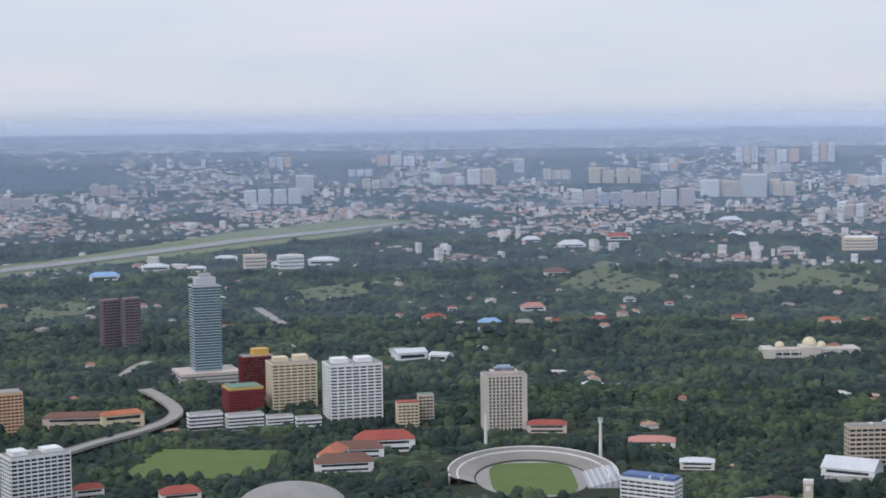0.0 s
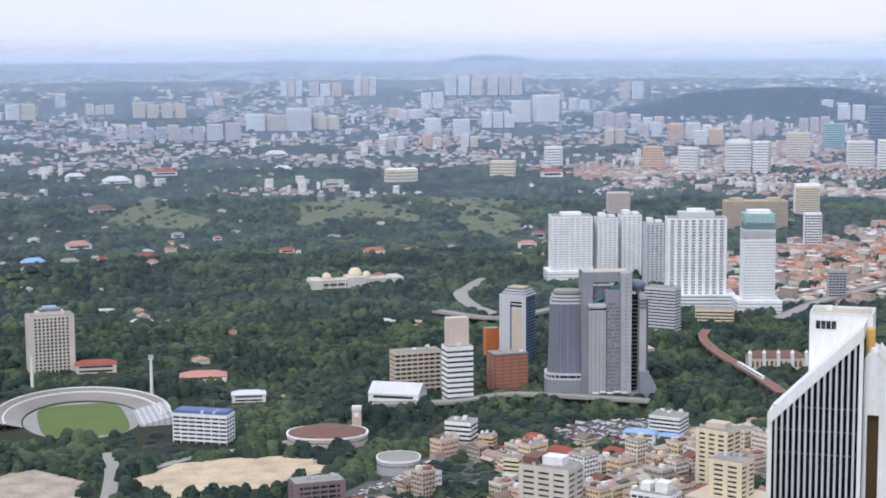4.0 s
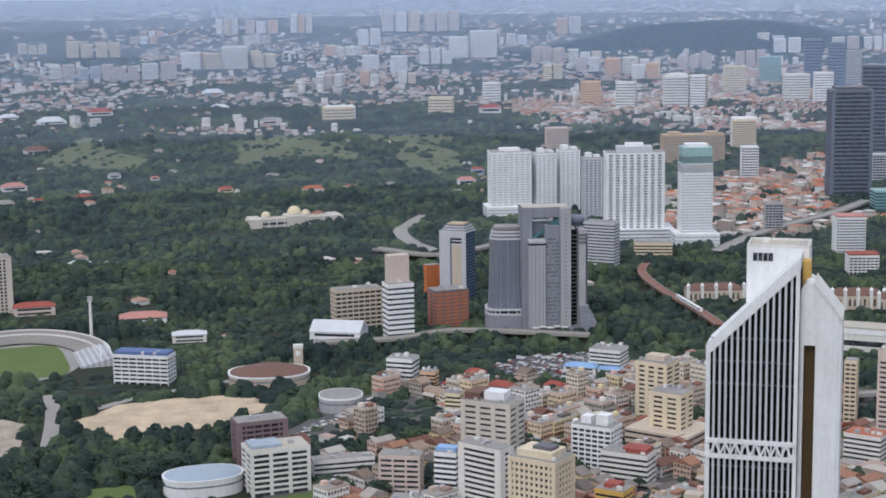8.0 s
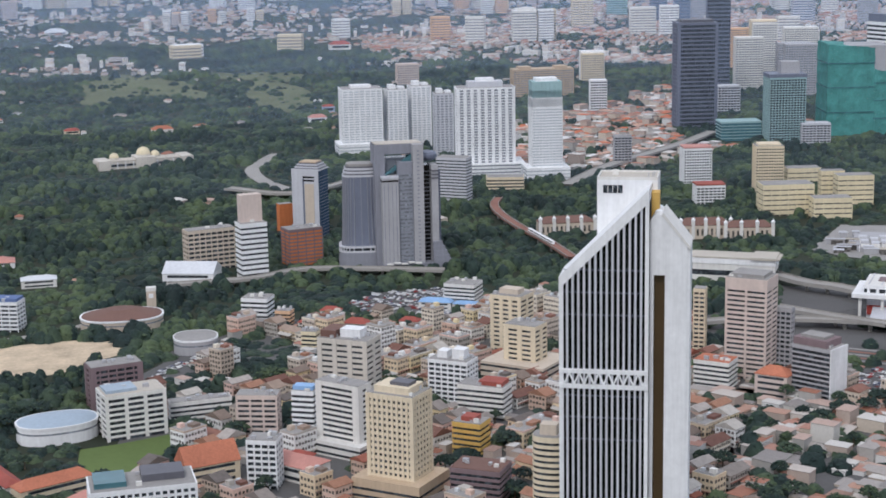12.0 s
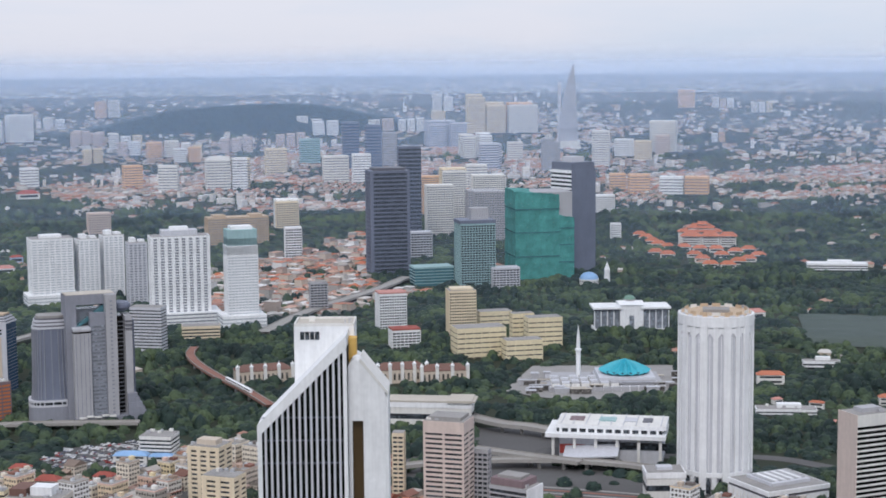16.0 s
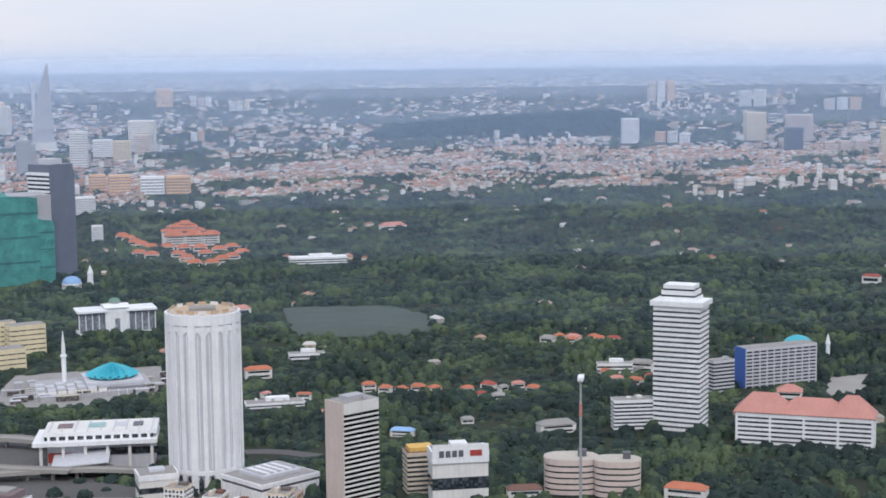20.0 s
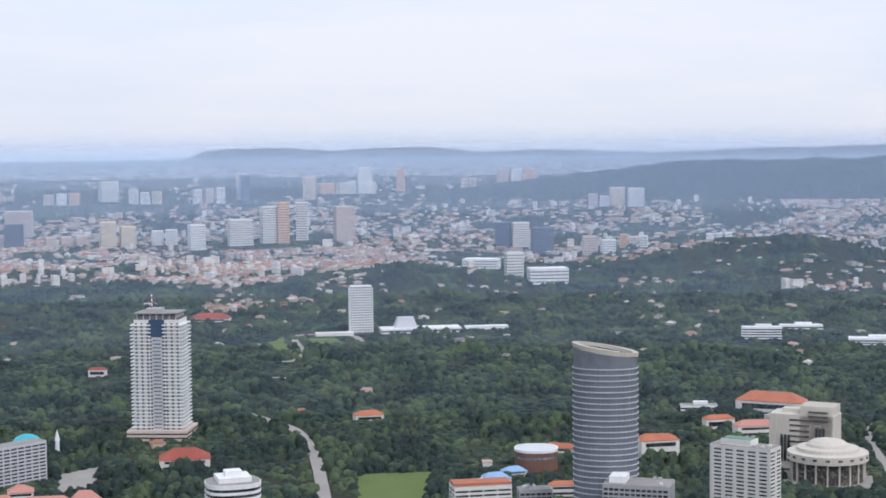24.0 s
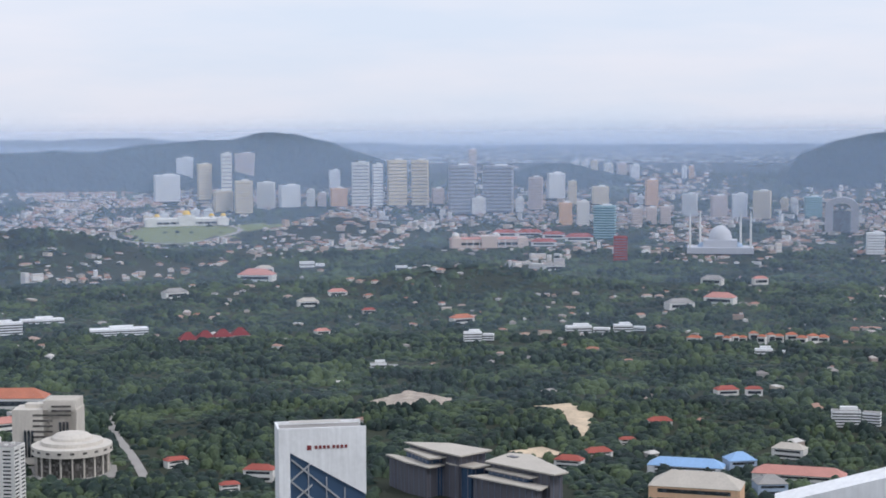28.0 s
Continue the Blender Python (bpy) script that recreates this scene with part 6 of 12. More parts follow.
house('villa', 'house with bright orange roof among dense trees', 2050.8, -19.7, -104.6, 82.7, 33.1, 14.1, roof='terracotta', wall='offwhite')
house('villa', 'house with bright orange roof among dense trees', 1915.6, 42.5, -68.7, 35.3, 14.1, 12.5, roof='terracotta', wall='offwhite')
house('villa', 'house with bright orange roof among dense trees', 1750.1, 103.8, -78.6, 42.1, 16.8, 17.4, roof='terracotta', wall='offwhite')
tower('villa', 'low white flat-roofed building among trees', 2031.7, 69.3, -82, 44.9, 13.5, 8.6, wall='white', band=0.5, floor=3.6, crown=[(0.05, 0.1, 0.4, 0.6, 3.4, 'white')])
house('villa', 'house with faded red roof among dense trees', 1877.2, -0, -70, 48.3, 19.3, 12.6, roof='pinkroof', wall='offwhite')
house('villa', 'house with red roof among dense trees', 1643.4, -173.1, -88, 24.2, 9.7, 6.9, roof='redroof', wall='offwhite')
house('villa', 'house with bright orange roof among dense trees', 1731, 207.3, -97.2, 34.1, 13.6, 9.2, roof='terracotta', wall='offwhite')
house('villa', 'house with bright orange roof among dense trees', 1506.7, 254.7, -60.4, 51.2, 20.5, 9.6, roof='terracotta', wall='offwhite')
house('villa', 'house with bright orange roof among dense trees', 1534.6, 180.1, -75.3, 28.3, 11.3, 10.5, roof='terracotta', wall='offwhite')
tower('villa', 'low white flat-roofed building among trees', 2773.2, -9.9, -84.2, 65.5, 19.7, 21.3, wall='white', band=0.5, floor=4.32, crown=[(0.05, 0.1, 0.4, 0.6, 3.4, 'white')], joined=True)
tower('villa', 'low white flat-roofed building among trees', 2909.5, -78.7, -85.5, 73.4, 22, 8.1, wall='white', band=0.5, floor=4.32, crown=[(0.05, 0.1, 0.4, 0.6, 3.4, 'white')], joined=True)
tower('villa', 'low white flat-roofed building among trees', 2722.6, -196.2, -88.1, 95.4, 28.6, 11.3, wall='white', band=0.5, floor=4.32, crown=[(0.05, 0.1, 0.4, 0.6, 3.4, 'white')], joined=True)
house('villa', 'long hillside house with dark red tiled roof', 2614, -297.8, -86.5, 29.7, 23.7, 4.1, roof='maroon', wall='offwhite', pitch=0.5)
house('villa', 'long hillside house with dark red tiled roof', 2624.6, -327.2, -87.1, 29.7, 23.8, 4.2, roof='maroon', wall='offwhite', pitch=0.5)
house('villa', 'long hillside house with dark red tiled roof', 2635.2, -356.7, -87.7, 29.7, 23.8, 4.4, roof='maroon', wall='offwhite', pitch=0.5)
house('villa', 'long hillside house with dark red tiled roof', 2645.8, -386.5, -88.3, 29.8, 23.8, 4.5, roof='maroon', wall='offwhite', pitch=0.5)
tower('villa', 'low white stepped villa with flat roofs among trees', 2232.3, -522.5, -95.2, 22.9, 9.2, 8.1, wall='white', band=0.5, floor=3.5, crown=[(0.1, 0.1, 0.6, 0.6, 3.4, 'white')])
tower('villa', 'small white flat-roofed villa among trees', 2235.5, -544.3, -113.7, 14.2, 7.1, 4, wall='white', band=0.5, floor=3.5)
tower('villa', 'low white stepped villa with flat roofs among trees', 2473.9, -733.5, -98.5, 28.4, 11.3, 15.4, wall='white', band=0.5, floor=4.2, crown=[(0.1, 0.1, 0.6, 0.6, 3.4, 'white')], joined=True)
tower('villa', 'small white flat-roofed villa among trees', 2477.8, -761.1, -117.1, 17.6, 8.8, 10.9, wall='white', band=0.5, floor=4.2, joined=True)
tower('villa', 'low white stepped villa with flat roofs among trees', 2491.8, -919.7, -102.3, 42.1, 16.9, 15.8, wall='white', band=0.5, floor=4.2, crown=[(0.1, 0.1, 0.6, 0.6, 3.4, 'white')], joined=True)
tower('villa', 'small white flat-roofed villa among trees', 2491.2, -959.7, -121.1, 26.1, 13.1, 11.2, wall='white', band=0.5, floor=4.2, joined=True)
tower('villa', 'low white stepped villa with flat roofs among trees', 2513.3, -1005.9, -103.8, 31, 12.4, 12.3, wall='white', band=0.5, floor=4.2, crown=[(0.1, 0.1, 0.6, 0.6, 3.4, 'white')], joined=True)
tower('villa', 'small white flat-roofed villa among trees', 2516.4, -1037.1, -122.4, 19.2, 9.6, 7.6, wall='white', band=0.5, floor=4.2, joined=True)
house('villa', 'hillside house with bright orange roof among dense trees', 2337.5, -1055.7, -130.3, 22.2, 11.1, 11.7, roof='terracotta', wall='offwhite')
house('villa', 'small hillside house with bright orange tiled roof', 2372.6, -1114.6, -105.2, 12.7, 8.9, 9.8, roof='terracotta', wall='offwhite')
house('villa', 'small hillside house with bright orange tiled roof', 2325.9, -1105.9, -135.4, 11.7, 8.2, 10.7, roof='terracotta', wall='offwhite')
house('villa', 'small hillside house with bright orange tiled roof', 2335, -1123.6, -80.7, 11.3, 7.9, 11.8, roof='terracotta', wall='offwhite')
house('villa', 'small hillside house with bright orange tiled roof', 2342.5, -1140.7, -121, 13.1, 9.2, 8.1, roof='terracotta', wall='offwhite')
house('villa', 'small hillside house with bright orange tiled roof', 2356.5, -1166.7, -106.3, 13.8, 9.7, 12, roof='terracotta', wall='offwhite')
house('villa', 'small hillside house with bright orange tiled roof', 2309.9, -1158.2, -136.6, 12.7, 8.9, 12.8, roof='terracotta', wall='offwhite')
house('villa', 'small hillside house with bright orange tiled roof', 2318.7, -1177.3, -81.9, 12.3, 8.6, 14, roof='terracotta', wall='offwhite')
house('villa', 'small hillside house with bright orange tiled roof', 2325.5, -1195.5, -122.2, 14.3, 10, 10.2, roof='terracotta', wall='offwhite')
house('villa', 'small hillside house with bright orange tiled roof', 2339.4, -1224.6, -107.6, 17.1, 12, 9.8, roof='terracotta', wall='offwhite')
house('villa', 'small hillside house with bright orange tiled roof', 2292.4, -1218.4, -138, 15.8, 11, 10.7, roof='terracotta', wall='offwhite')
house('villa', 'small hillside house with bright orange tiled roof', 2300.2, -1241, -83.3, 15.3, 10.7, 11.8, roof='terracotta', wall='offwhite')
house('villa', 'small hillside house with bright orange tiled roof', 2305.6, -1262.5, -123.7, 17.7, 12.4, 8.1, roof='terracotta', wall='offwhite')
house('villa', 'hillside house with red roof among dense trees', 1884.3, -895.2, -91.4, 29, 14.5, 7.4, roof='redroof', wall='offwhite')
house('villa', 'hillside house with red roof among dense trees', 1868.9, -926.3, -106.4, 21, 10.5, 8.7, roof='redroof', wall='offwhite')
house('villa', 'hillside house with faded red roof among dense trees', 2815.2, -1324.3, -131.2, 57.2, 28.6, 12.8, roof='pinkroof', wall='offwhite')
house('villa', 'hillside house with grey roof among dense trees', 2768.9, -1220, -89.8, 50.6, 25.3, 12.5, roof='greyroof', wall='offwhite')
tower('villa', 'low white stepped villa with flat roofs among trees', 2200.3, -1106.2, -108.7, 26.1, 10.4, 8.5, wall='white', band=0.5, floor=4.2, crown=[(0.1, 0.1, 0.6, 0.6, 3.4, 'white')], joined=True)
tower('villa', 'small white flat-roofed villa among trees', 2202.8, -1133.6, -127.2, 16.2, 8.1, 4.3, wall='white', band=0.5, floor=4.2, joined=True)
house('villa', 'hillside house with bright orange roof among dense trees', 2715.1, -785.6, -82.1, 39.5, 19.8, 9.5, roof='terracotta', wall='offwhite')
house('villa', 'hillside house with sand-grey roof among dense trees', 3019.5, -570.6, -90.7, 39.6, 19.8, 10.3, roof='sandroof', wall='offwhite')
house('villa', 'hillside house with red roof among dense trees', 1526.3, -553.6, -125.9, 28.2, 14.1, 7.6, roof='redroof', wall='offwhite')
house('villa', 'hillside house with red roof among dense trees', 1566.8, -599.3, -86.9, 28.6, 14.3, 5.3, roof='redroof', wall='offwhite')
house('villa', 'hillside house with red roof among dense trees', 1709.9, -729.9, -103.1, 26.8, 13.4, 6.2, roof='redroof', wall='offwhite')
house('villa', 'hillside house with red roof among dense trees', 1551.8, -244.1, -114.9, 29.6, 14.8, 11.6, roof='redroof', wall='offwhite')
house('villa', 'hillside house with red roof among dense trees', 1639.2, -171.8, -72, 20.1, 10, 7.6, roof='redroof', wall='offwhite')
house('villa', 'hillside house with red roof among dense trees', 1518.3, -209.9, -87.9, 18.2, 9.1, 5.8, roof='redroof', wall='offwhite')
house('villa', 'hillside house with sand-grey roof among dense trees', 1501.7, -785.4, -133.6, 33.4, 16.7, 10.5, roof='sandroof', wall='offwhite')
tower('villa', 'low white stepped villa with flat roofs among trees', 1635.3, -925.1, -111.5, 31.9, 12.8, 19.3, wall='white', band=0.5, floor=3.5, crown=[(0.1, 0.1, 0.6, 0.6, 3.4, 'white')])
tower('villa', 'small white flat-roofed villa among trees', 1631.2, -955.6, -130.4, 19.7, 9.9, 16.1, wall='white', band=0.5, floor=3.5)
house('villa', 'hillside house with grey roof among dense trees', 3070.1, -1426.1, -130.9, 43.7, 21.8, 13.3, roof='greyroof', wall='offwhite')
house('villa', 'hillside house with faded red roof among dense trees', 3041.7, -1519.2, -92.5, 30.6, 15.3, 12.6, roof='pinkroof', wall='offwhite')
house('villa', 'hillside house with red roof among dense trees', 1618.7, -653.3, -102, 16.9, 8.4, 5.5, roof='redroof', wall='offwhite')
house('villa', 'hillside house with faded red roof among dense trees', 3419, -537.4, -114.9, 75.2, 37.6, 14.3, roof='pinkroof', wall='offwhite')
house('villa', 'hillside house with sand-grey roof among dense trees', 3536.8, -571.7, -75.2, 38.5, 19.2, 11.2, roof='sandroof', wall='offwhite')
tower('villa', 'low white stepped villa with flat roofs among trees', 3586, -676.7, -92.7, 32.5, 13, 14, wall='white', band=0.6, floor=6.41, glass='glassgrey', out=0.4, joined=True)
tower('villa', 'small white flat-roofed villa among trees', 3594.7, -707.9, -111.1, 20.2, 10.1, 7.6, wall='white', band=0.6, floor=6.39, glass='glassgrey', out=0.4, joined=True)
house('villa', 'hillside house with grey roof among dense trees', 3207.8, -341.8, -72.1, 48.7, 24.4, 12, roof='greyroof', wall='offwhite')
house('villa', 'hillside house with faded red roof among dense trees', 3153.9, -655.9, -91.7, 36.4, 18.2, 8.8, roof='pinkroof', wall='offwhite')
house('villa', 'hillside house with grey roof among dense trees', 3179.8, -780.7, -119.8, 41.3, 20.7, 8.9, roof='greyroof', wall='offwhite')
house('villa', 'hillside house with faded red roof among dense trees', 2639.4, -522, -77.2, 25, 12.5, 6.8, roof='pinkroof', wall='offwhite')
house('villa', 'hillside house with red roof among dense trees', 2889.9, -658.6, -92.8, 24, 12, 6.8, roof='redroof', wall='offwhite')
tower('villa', 'low white stepped villa with flat roofs among trees', 3490.9, -870.9, -96, 25.1, 10, 10, wall='white', band=0.6, floor=6.46, glass='glassgrey', out=0.4, joined=True)
tower('villa', 'small white flat-roofed villa among trees', 3500.9, -896.5, -114.4, 15.6, 7.8, 3.8, wall='white', band=0.6, floor=6.45, glass='glassgrey', out=0.4, joined=True)
house('villa', 'hillside house with grey roof among dense trees', 3392.5, -1193.5, -99.4, 46.4, 23.2, 11.2, roof='greyroof', wall='offwhite')
tower('apartment_block', 'white and grey slab block with dark window columns', 1451.1, 8.5, -113.7, 57.3, 22.9, 67.6, wall='offwhite', band=0.55, pier=3.4, floor=3.4, blank='l', endmat='grey', crown=[(-0.1, 0, 0.5, 0.7, 5, 'offwhite'), (-0.1, 0, 0.46, 0.6, 5.6, 'greenroof')], nx=5, ny=2)
tower('apartment_block', 'grey concrete block at the foot of the glass tower', 1303.3, 92.1, -96, 53.3, 32, 62.9, wall='grey', band=0.45, crown=[(-0.3, 0, 0.25, 0.6, 5, 'white')], nx=12, ny=7)
tower('apartment_block', 'white apartment block with orange roof edge', 1315.1, 223.8, -68.3, 48.1, 24, 55.3, wall='offwhite', band=0.52, crown=[(0, 0, 1, 0.8, 2, 'terracotta')], nx=4, ny=2)
tower('apartment_block', 'low grey-brown concrete apartment block', 1378.4, 187.1, -74.3, 28.7, 17.2, 39, wall='grey', band=0.45, nx=6, ny=4)
house('long_shed', 'long hall with pale blue roof', 1468, -655.3, -122.1, 74.2, 22.3, 7.4, roof='bluesheet', wall='white')
house('long_shed', 'hall with steep blue roof', 1461.5, -709.7, -95.9, 28, 22.4, 11.5, roof='bluesheet', wall='paleblue')
house('school_building', 'pinkish school hall with tan roofs and red trim', 1345.3, -610.9, -122.4, 82.1, 36.9, 16.9, roof='sandroof', wall='peach')
house('school_wing', 'school wing with red galleries and grey roof', 1389.7, -737.3, -123.9, 87, 21.8, 9.8, roof='pinkroof', wall='offwhite')
house('school_wing', 'steep grey-roofed school hall', 1358.4, -690.5, -101.9, 28.3, 22.6, 11.1, roof='greyroof', wall='paleblue')
far_block(WEST_BLOCK, 3993.1, 401, -74.3, 35.1, 24.6, 48.7, 'pinkish', 6.08, 4, 3)
far_block(WEST_BLOCK, 3995, 355.7, -74.9, 35.1, 24.6, 40, 'white', 6.08, 4, 3)
far_block(WEST_BLOCK, 4131, 327.5, -97.5, 19.1, 13.4, 34.6, 'peach', 5.84, 2, 2)
far_block(WEST_BLOCK, 4131.8, 302.5, -97.8, 19.1, 13.4, 28.4, 'offwhite', 5.84, 2, 2)
far_block(WEST_BLOCK, 4132.6, 277.6, -98.2, 19.1, 13.4, 30.4, 'white', 5.84, 2, 2)
far_block(WEST_BLOCK, 4730.8, 395.4, -67.2, 40.4, 24.3, 52.5, 'cream', 4.1, 6, 4)
far_block(WEST_BLOCK, 4721.2, 340.2, -75.9, 45.1, 27.1, 54, 'offwhite', 4.17, 7, 4)
far_block(WEST_BLOCK, 4719.2, 463.4, -96.4, 25.1, 17.6, 36.1, 'pinkish', 4.12, 4, 3)
far_block(WEST_BLOCK, 4721.4, 430.7, -96.8, 25.1, 17.6, 29.6, 'white', 4.13, 4, 3)
far_block(WEST_BLOCK, 3560.8, 526, -63.6, 38.1, 22.9, 64.8, 'offwhite', 6.65, 4, 2)
far_block(WEST_BLOCK, 3521.3, 445.9, -72.8, 84, 50.4, 36.8, 'white', 6.72, 8, 5)
far_block(WEST_BLOCK, 3760.8, 631.8, -92.5, 82.5, 49.5, 23.6, 'white', 6.4, 8, 5)
tower('office_block', 'pale block in the hazy western suburb', 4036.3, 523.7, -64.6, 51.8, 31.1, 63.3, wall='slate', glass='glassblue', band=0.6, floor=5.99, out=0.4, joined=True)
far_block(WEST_BLOCK, 4120.2, 591, -71.8, 42.1, 25.2, 63.3, 'offwhite', 5.81, 5, 3)
tower('office_block', 'pale block in the hazy western suburb', 4116.3, 636.1, -93.2, 37.6, 22.6, 63.3, wall='slate', glass='glassblue', band=0.6, floor=5.8, out=0.4, joined=True)
far_block(WEST_BLOCK, 4086.2, 1248.5, -55, 42.9, 25.8, 96.3, 'offwhite', 6.02, 5, 3)
far_block(WEST_BLOCK, 4089.7, 1211.4, -63.5, 29.6, 17.7, 108, 'peach', 6.75, 3, 2)
far_block(WEST_BLOCK, 4139.9, 1174.3, -86.2, 29.6, 17.8, 102, 'offwhite', 6.37, 4, 2)
far_block(WEST_BLOCK, 4160.4, 1066.6, -57.6, 50.3, 30.2, 90.4, 'pinkish', 5.65, 7, 4)
far_block(WEST_BLOCK, 4033, 1310.2, -62, 60.4, 36.3, 68.1, 'offwhite', 5.66, 7, 4)
far_block(WEST_BLOCK, 4607.6, 1491.9, -84.1, 28.4, 17.1, 76.2, 'offwhite', 4.76, 5, 3)
far_block(WEST_BLOCK, 4679.6, 1301.8, -56.5, 35.3, 21.2, 57.4, 'pinkish', 3.59, 7, 4)
far_block(WEST_BLOCK, 4747.7, 1150.1, -66.4, 39, 23.4, 73.6, 'white', 4.6, 8, 5)
far_block(WEST_BLOCK, 4771.4, 1046, -89.6, 23.9, 14.3, 66.2, 'peach', 4.13, 5, 3)
far_block(WEST_BLOCK, 4726.4, 1185.5, -57.9, 22, 15.4, 38.1, 'offwhite', 3.31, 4, 3)
far_block(WEST_BLOCK, 4732.8, 1156.3, -58.3, 22, 15.4, 31.3, 'white', 3.31, 4, 3)
far_block(WEST_BLOCK, 4739.1, 1126.9, -58.6, 22.1, 15.4, 33.6, 'cream', 3.32, 4, 3)
far_block(WEST_BLOCK, 4705.7, 1274, -64.9, 20.9, 14.7, 31, 'offwhite', 3.29, 4, 3)
far_block(WEST_BLOCK, 4712, 1247.6, -65.2, 21, 14.7, 33.1, 'pinkish', 3.29, 4, 3)
far_block(WEST_BLOCK, 4718.1, 1221.3, -65.5, 21, 14.7, 27.1, 'white', 3.3, 4, 3)
far_block(WEST_BLOCK, 4808.4, 859.5, -91.9, 19.1, 13.4, 36, 'pinkish', 3.2, 4, 3)
far_block(WEST_BLOCK, 4812.8, 834.8, -92.2, 19.2, 13.4, 37.6, 'pinkish', 3.2, 4, 3)
far_block(WEST_BLOCK, 4271.5, 116.3, -70.4, 17.1, 12, 15.7, 'white', 5.58, 2, 2)
far_block(WEST_BLOCK, 4271.6, 93.1, -70.8, 17.1, 12, 16.7, 'white', 5.58, 2, 2)
far_block(WEST_BLOCK, 4271.6, 69.8, -71.1, 17.1, 12, 17.8, 'white', 5.58, 2, 2)
far_block(WEST_BLOCK, 4827.8, 744.8, -71.2, 30.4, 21.3, 62.4, 'pinkish', 3.9, 6, 4)
far_block(WEST_BLOCK, 4833.7, 706, -71.7, 30.4, 21.3, 63.6, 'white', 3.98, 6, 4)
far_block(WEST_BLOCK, 4839.2, 667.2, -72.2, 30.4, 21.3, 64.9, 'peach', 4.05, 6, 4)
far_block(TERRACE_BLOCK, 3918.1, 1626.5, -57.5, 38.8, 27.2, 67.6, 'cream', 5.65, 5, 3)
far_block(TERRACE_BLOCK, 3935.4, 1579.5, -58.1, 38.8, 27.2, 55.4, 'cream', 5.65, 5, 3)
far_block(TERRACE_BLOCK, 3992.5, 1521, -81.1, 27.2, 19, 37.8, 'white', 5.58, 3, 2)
far_block(TERRACE_BLOCK, 4004.2, 1487.3, -81.6, 27.2, 19, 40.4, 'white', 5.58, 3, 2)
far_block(TERRACE_BLOCK, 3941.5, 1397, -52.5, 39.4, 23.7, 65.2, 'white', 5.77, 4, 3)
far_block(TERRACE_BLOCK, 3766.7, 2289.1, -48.7, 45, 27, 66.2, 'white', 5.26, 6, 3)
far_block(TERRACE_BLOCK, 3815.4, 2223.6, -71.8, 24.8, 17.4, 28.5, 'peach', 5.24, 3, 2)
far_block(TERRACE_BLOCK, 3829.6, 2194.1, -72.2, 24.9, 17.4, 30.3, 'offwhite', 5.24, 3, 2)
far_block(TERRACE_BLOCK, 3843.5, 2164.6, -72.6, 24.9, 17.4, 24.9, 'white', 5.25, 3, 2)
far_block(TERRACE_BLOCK, 3960.4, 2018.8, -45, 53.6, 32.2, 73.4, 'cream', 5.17, 7, 4)
tower('office_block', 'block rising over the terraced suburb', 3865.9, 1859.8, -54.3, 46.1, 27.7, 59.3, wall='slate', glass='glassblue', band=0.6, floor=5.55, out=0.4, joined=True)
far_block(TERRACE_BLOCK, 4007, 1911.9, -76.5, 66.4, 39.9, 68.8, 'pinkish', 5.19, 8, 5)
far_block(TERRACE_BLOCK, 3898.5, 1775.1, -47.5, 28, 19.6, 24.3, 'pinkish', 5.56, 4, 3)
far_block(TERRACE_BLOCK, 3912.4, 1739.5, -48, 28, 19.6, 26.1, 'pinkish', 5.56, 4, 3)
far_block(TERRACE_BLOCK, 3926.2, 1703.9, -48.5, 28, 19.6, 27.9, 'pinkish', 5.56, 4, 3)
tower('office_block', 'block rising over the terraced suburb', 4579.2, 1471.1, -62.2, 25.9, 15.5, 82.9, wall='slate', glass='glassblue', band=0.6, floor=5.18, out=0.4, joined=True)
far_block(TERRACE_BLOCK, 4655.2, 1299.9, -86.4, 31.5, 18.9, 64.7, 'cream', 4.04, 6, 3)
far_block(TERRACE_BLOCK, 4472.3, 1851.7, -49.5, 51.4, 30.9, 58.4, 'offwhite', 3.65, 9, 6)
far_block(TERRACE_BLOCK, 4384.7, 1998.9, -55.5, 28, 19.6, 30, 'pinkish', 3.71, 5, 3)
far_block(TERRACE_BLOCK, 4398.9, 1965.6, -55.9, 28, 19.6, 32.2, 'white', 3.71, 5, 3)
far_block(TERRACE_BLOCK, 4412.8, 1932.3, -56.4, 28, 19.6, 34.4, 'peach', 3.72, 5, 3)
far_block(TERRACE_BLOCK, 4474.7, 1775.7, -80.4, 25.5, 17.8, 41.6, 'offwhite', 3.74, 4, 3)
far_block(TERRACE_BLOCK, 4486.4, 1744.4, -80.8, 25.5, 17.8, 34.1, 'white', 3.74, 4, 3)
far_block(TERRACE_BLOCK, 4497.9, 1713, -81.2, 25.5, 17.8, 36.6, 'cream', 3.74, 4, 3)
far_block(TERRACE_BLOCK, 4536.6, 1602.9, -52.5, 24.5, 17.1, 40.9, 'offwhite', 3.75, 4, 3)
far_block(TERRACE_BLOCK, 4547.2, 1571.3, -52.9, 24.5, 17.1, 43.7, 'pinkish', 3.75, 4, 3)
far_block(TERRACE_BLOCK, 4557.6, 1539.7, -53.3, 24.5, 17.1, 46.5, 'white', 3.76, 4, 3)
far_block(TERRACE_BLOCK, 4710, 1259.2, -65, 45.2, 31.6, 29.4, 'peach', 3.29, 9, 6)
far_block(TERRACE_BLOCK, 4724.5, 1202.8, -65.7, 45, 31.5, 31.3, 'offwhite', 3.29, 9, 6)
far_block(TERRACE_BLOCK, 4738.3, 1146.4, -66.4, 44.9, 31.4, 33.3, 'white', 3.29, 9, 6)
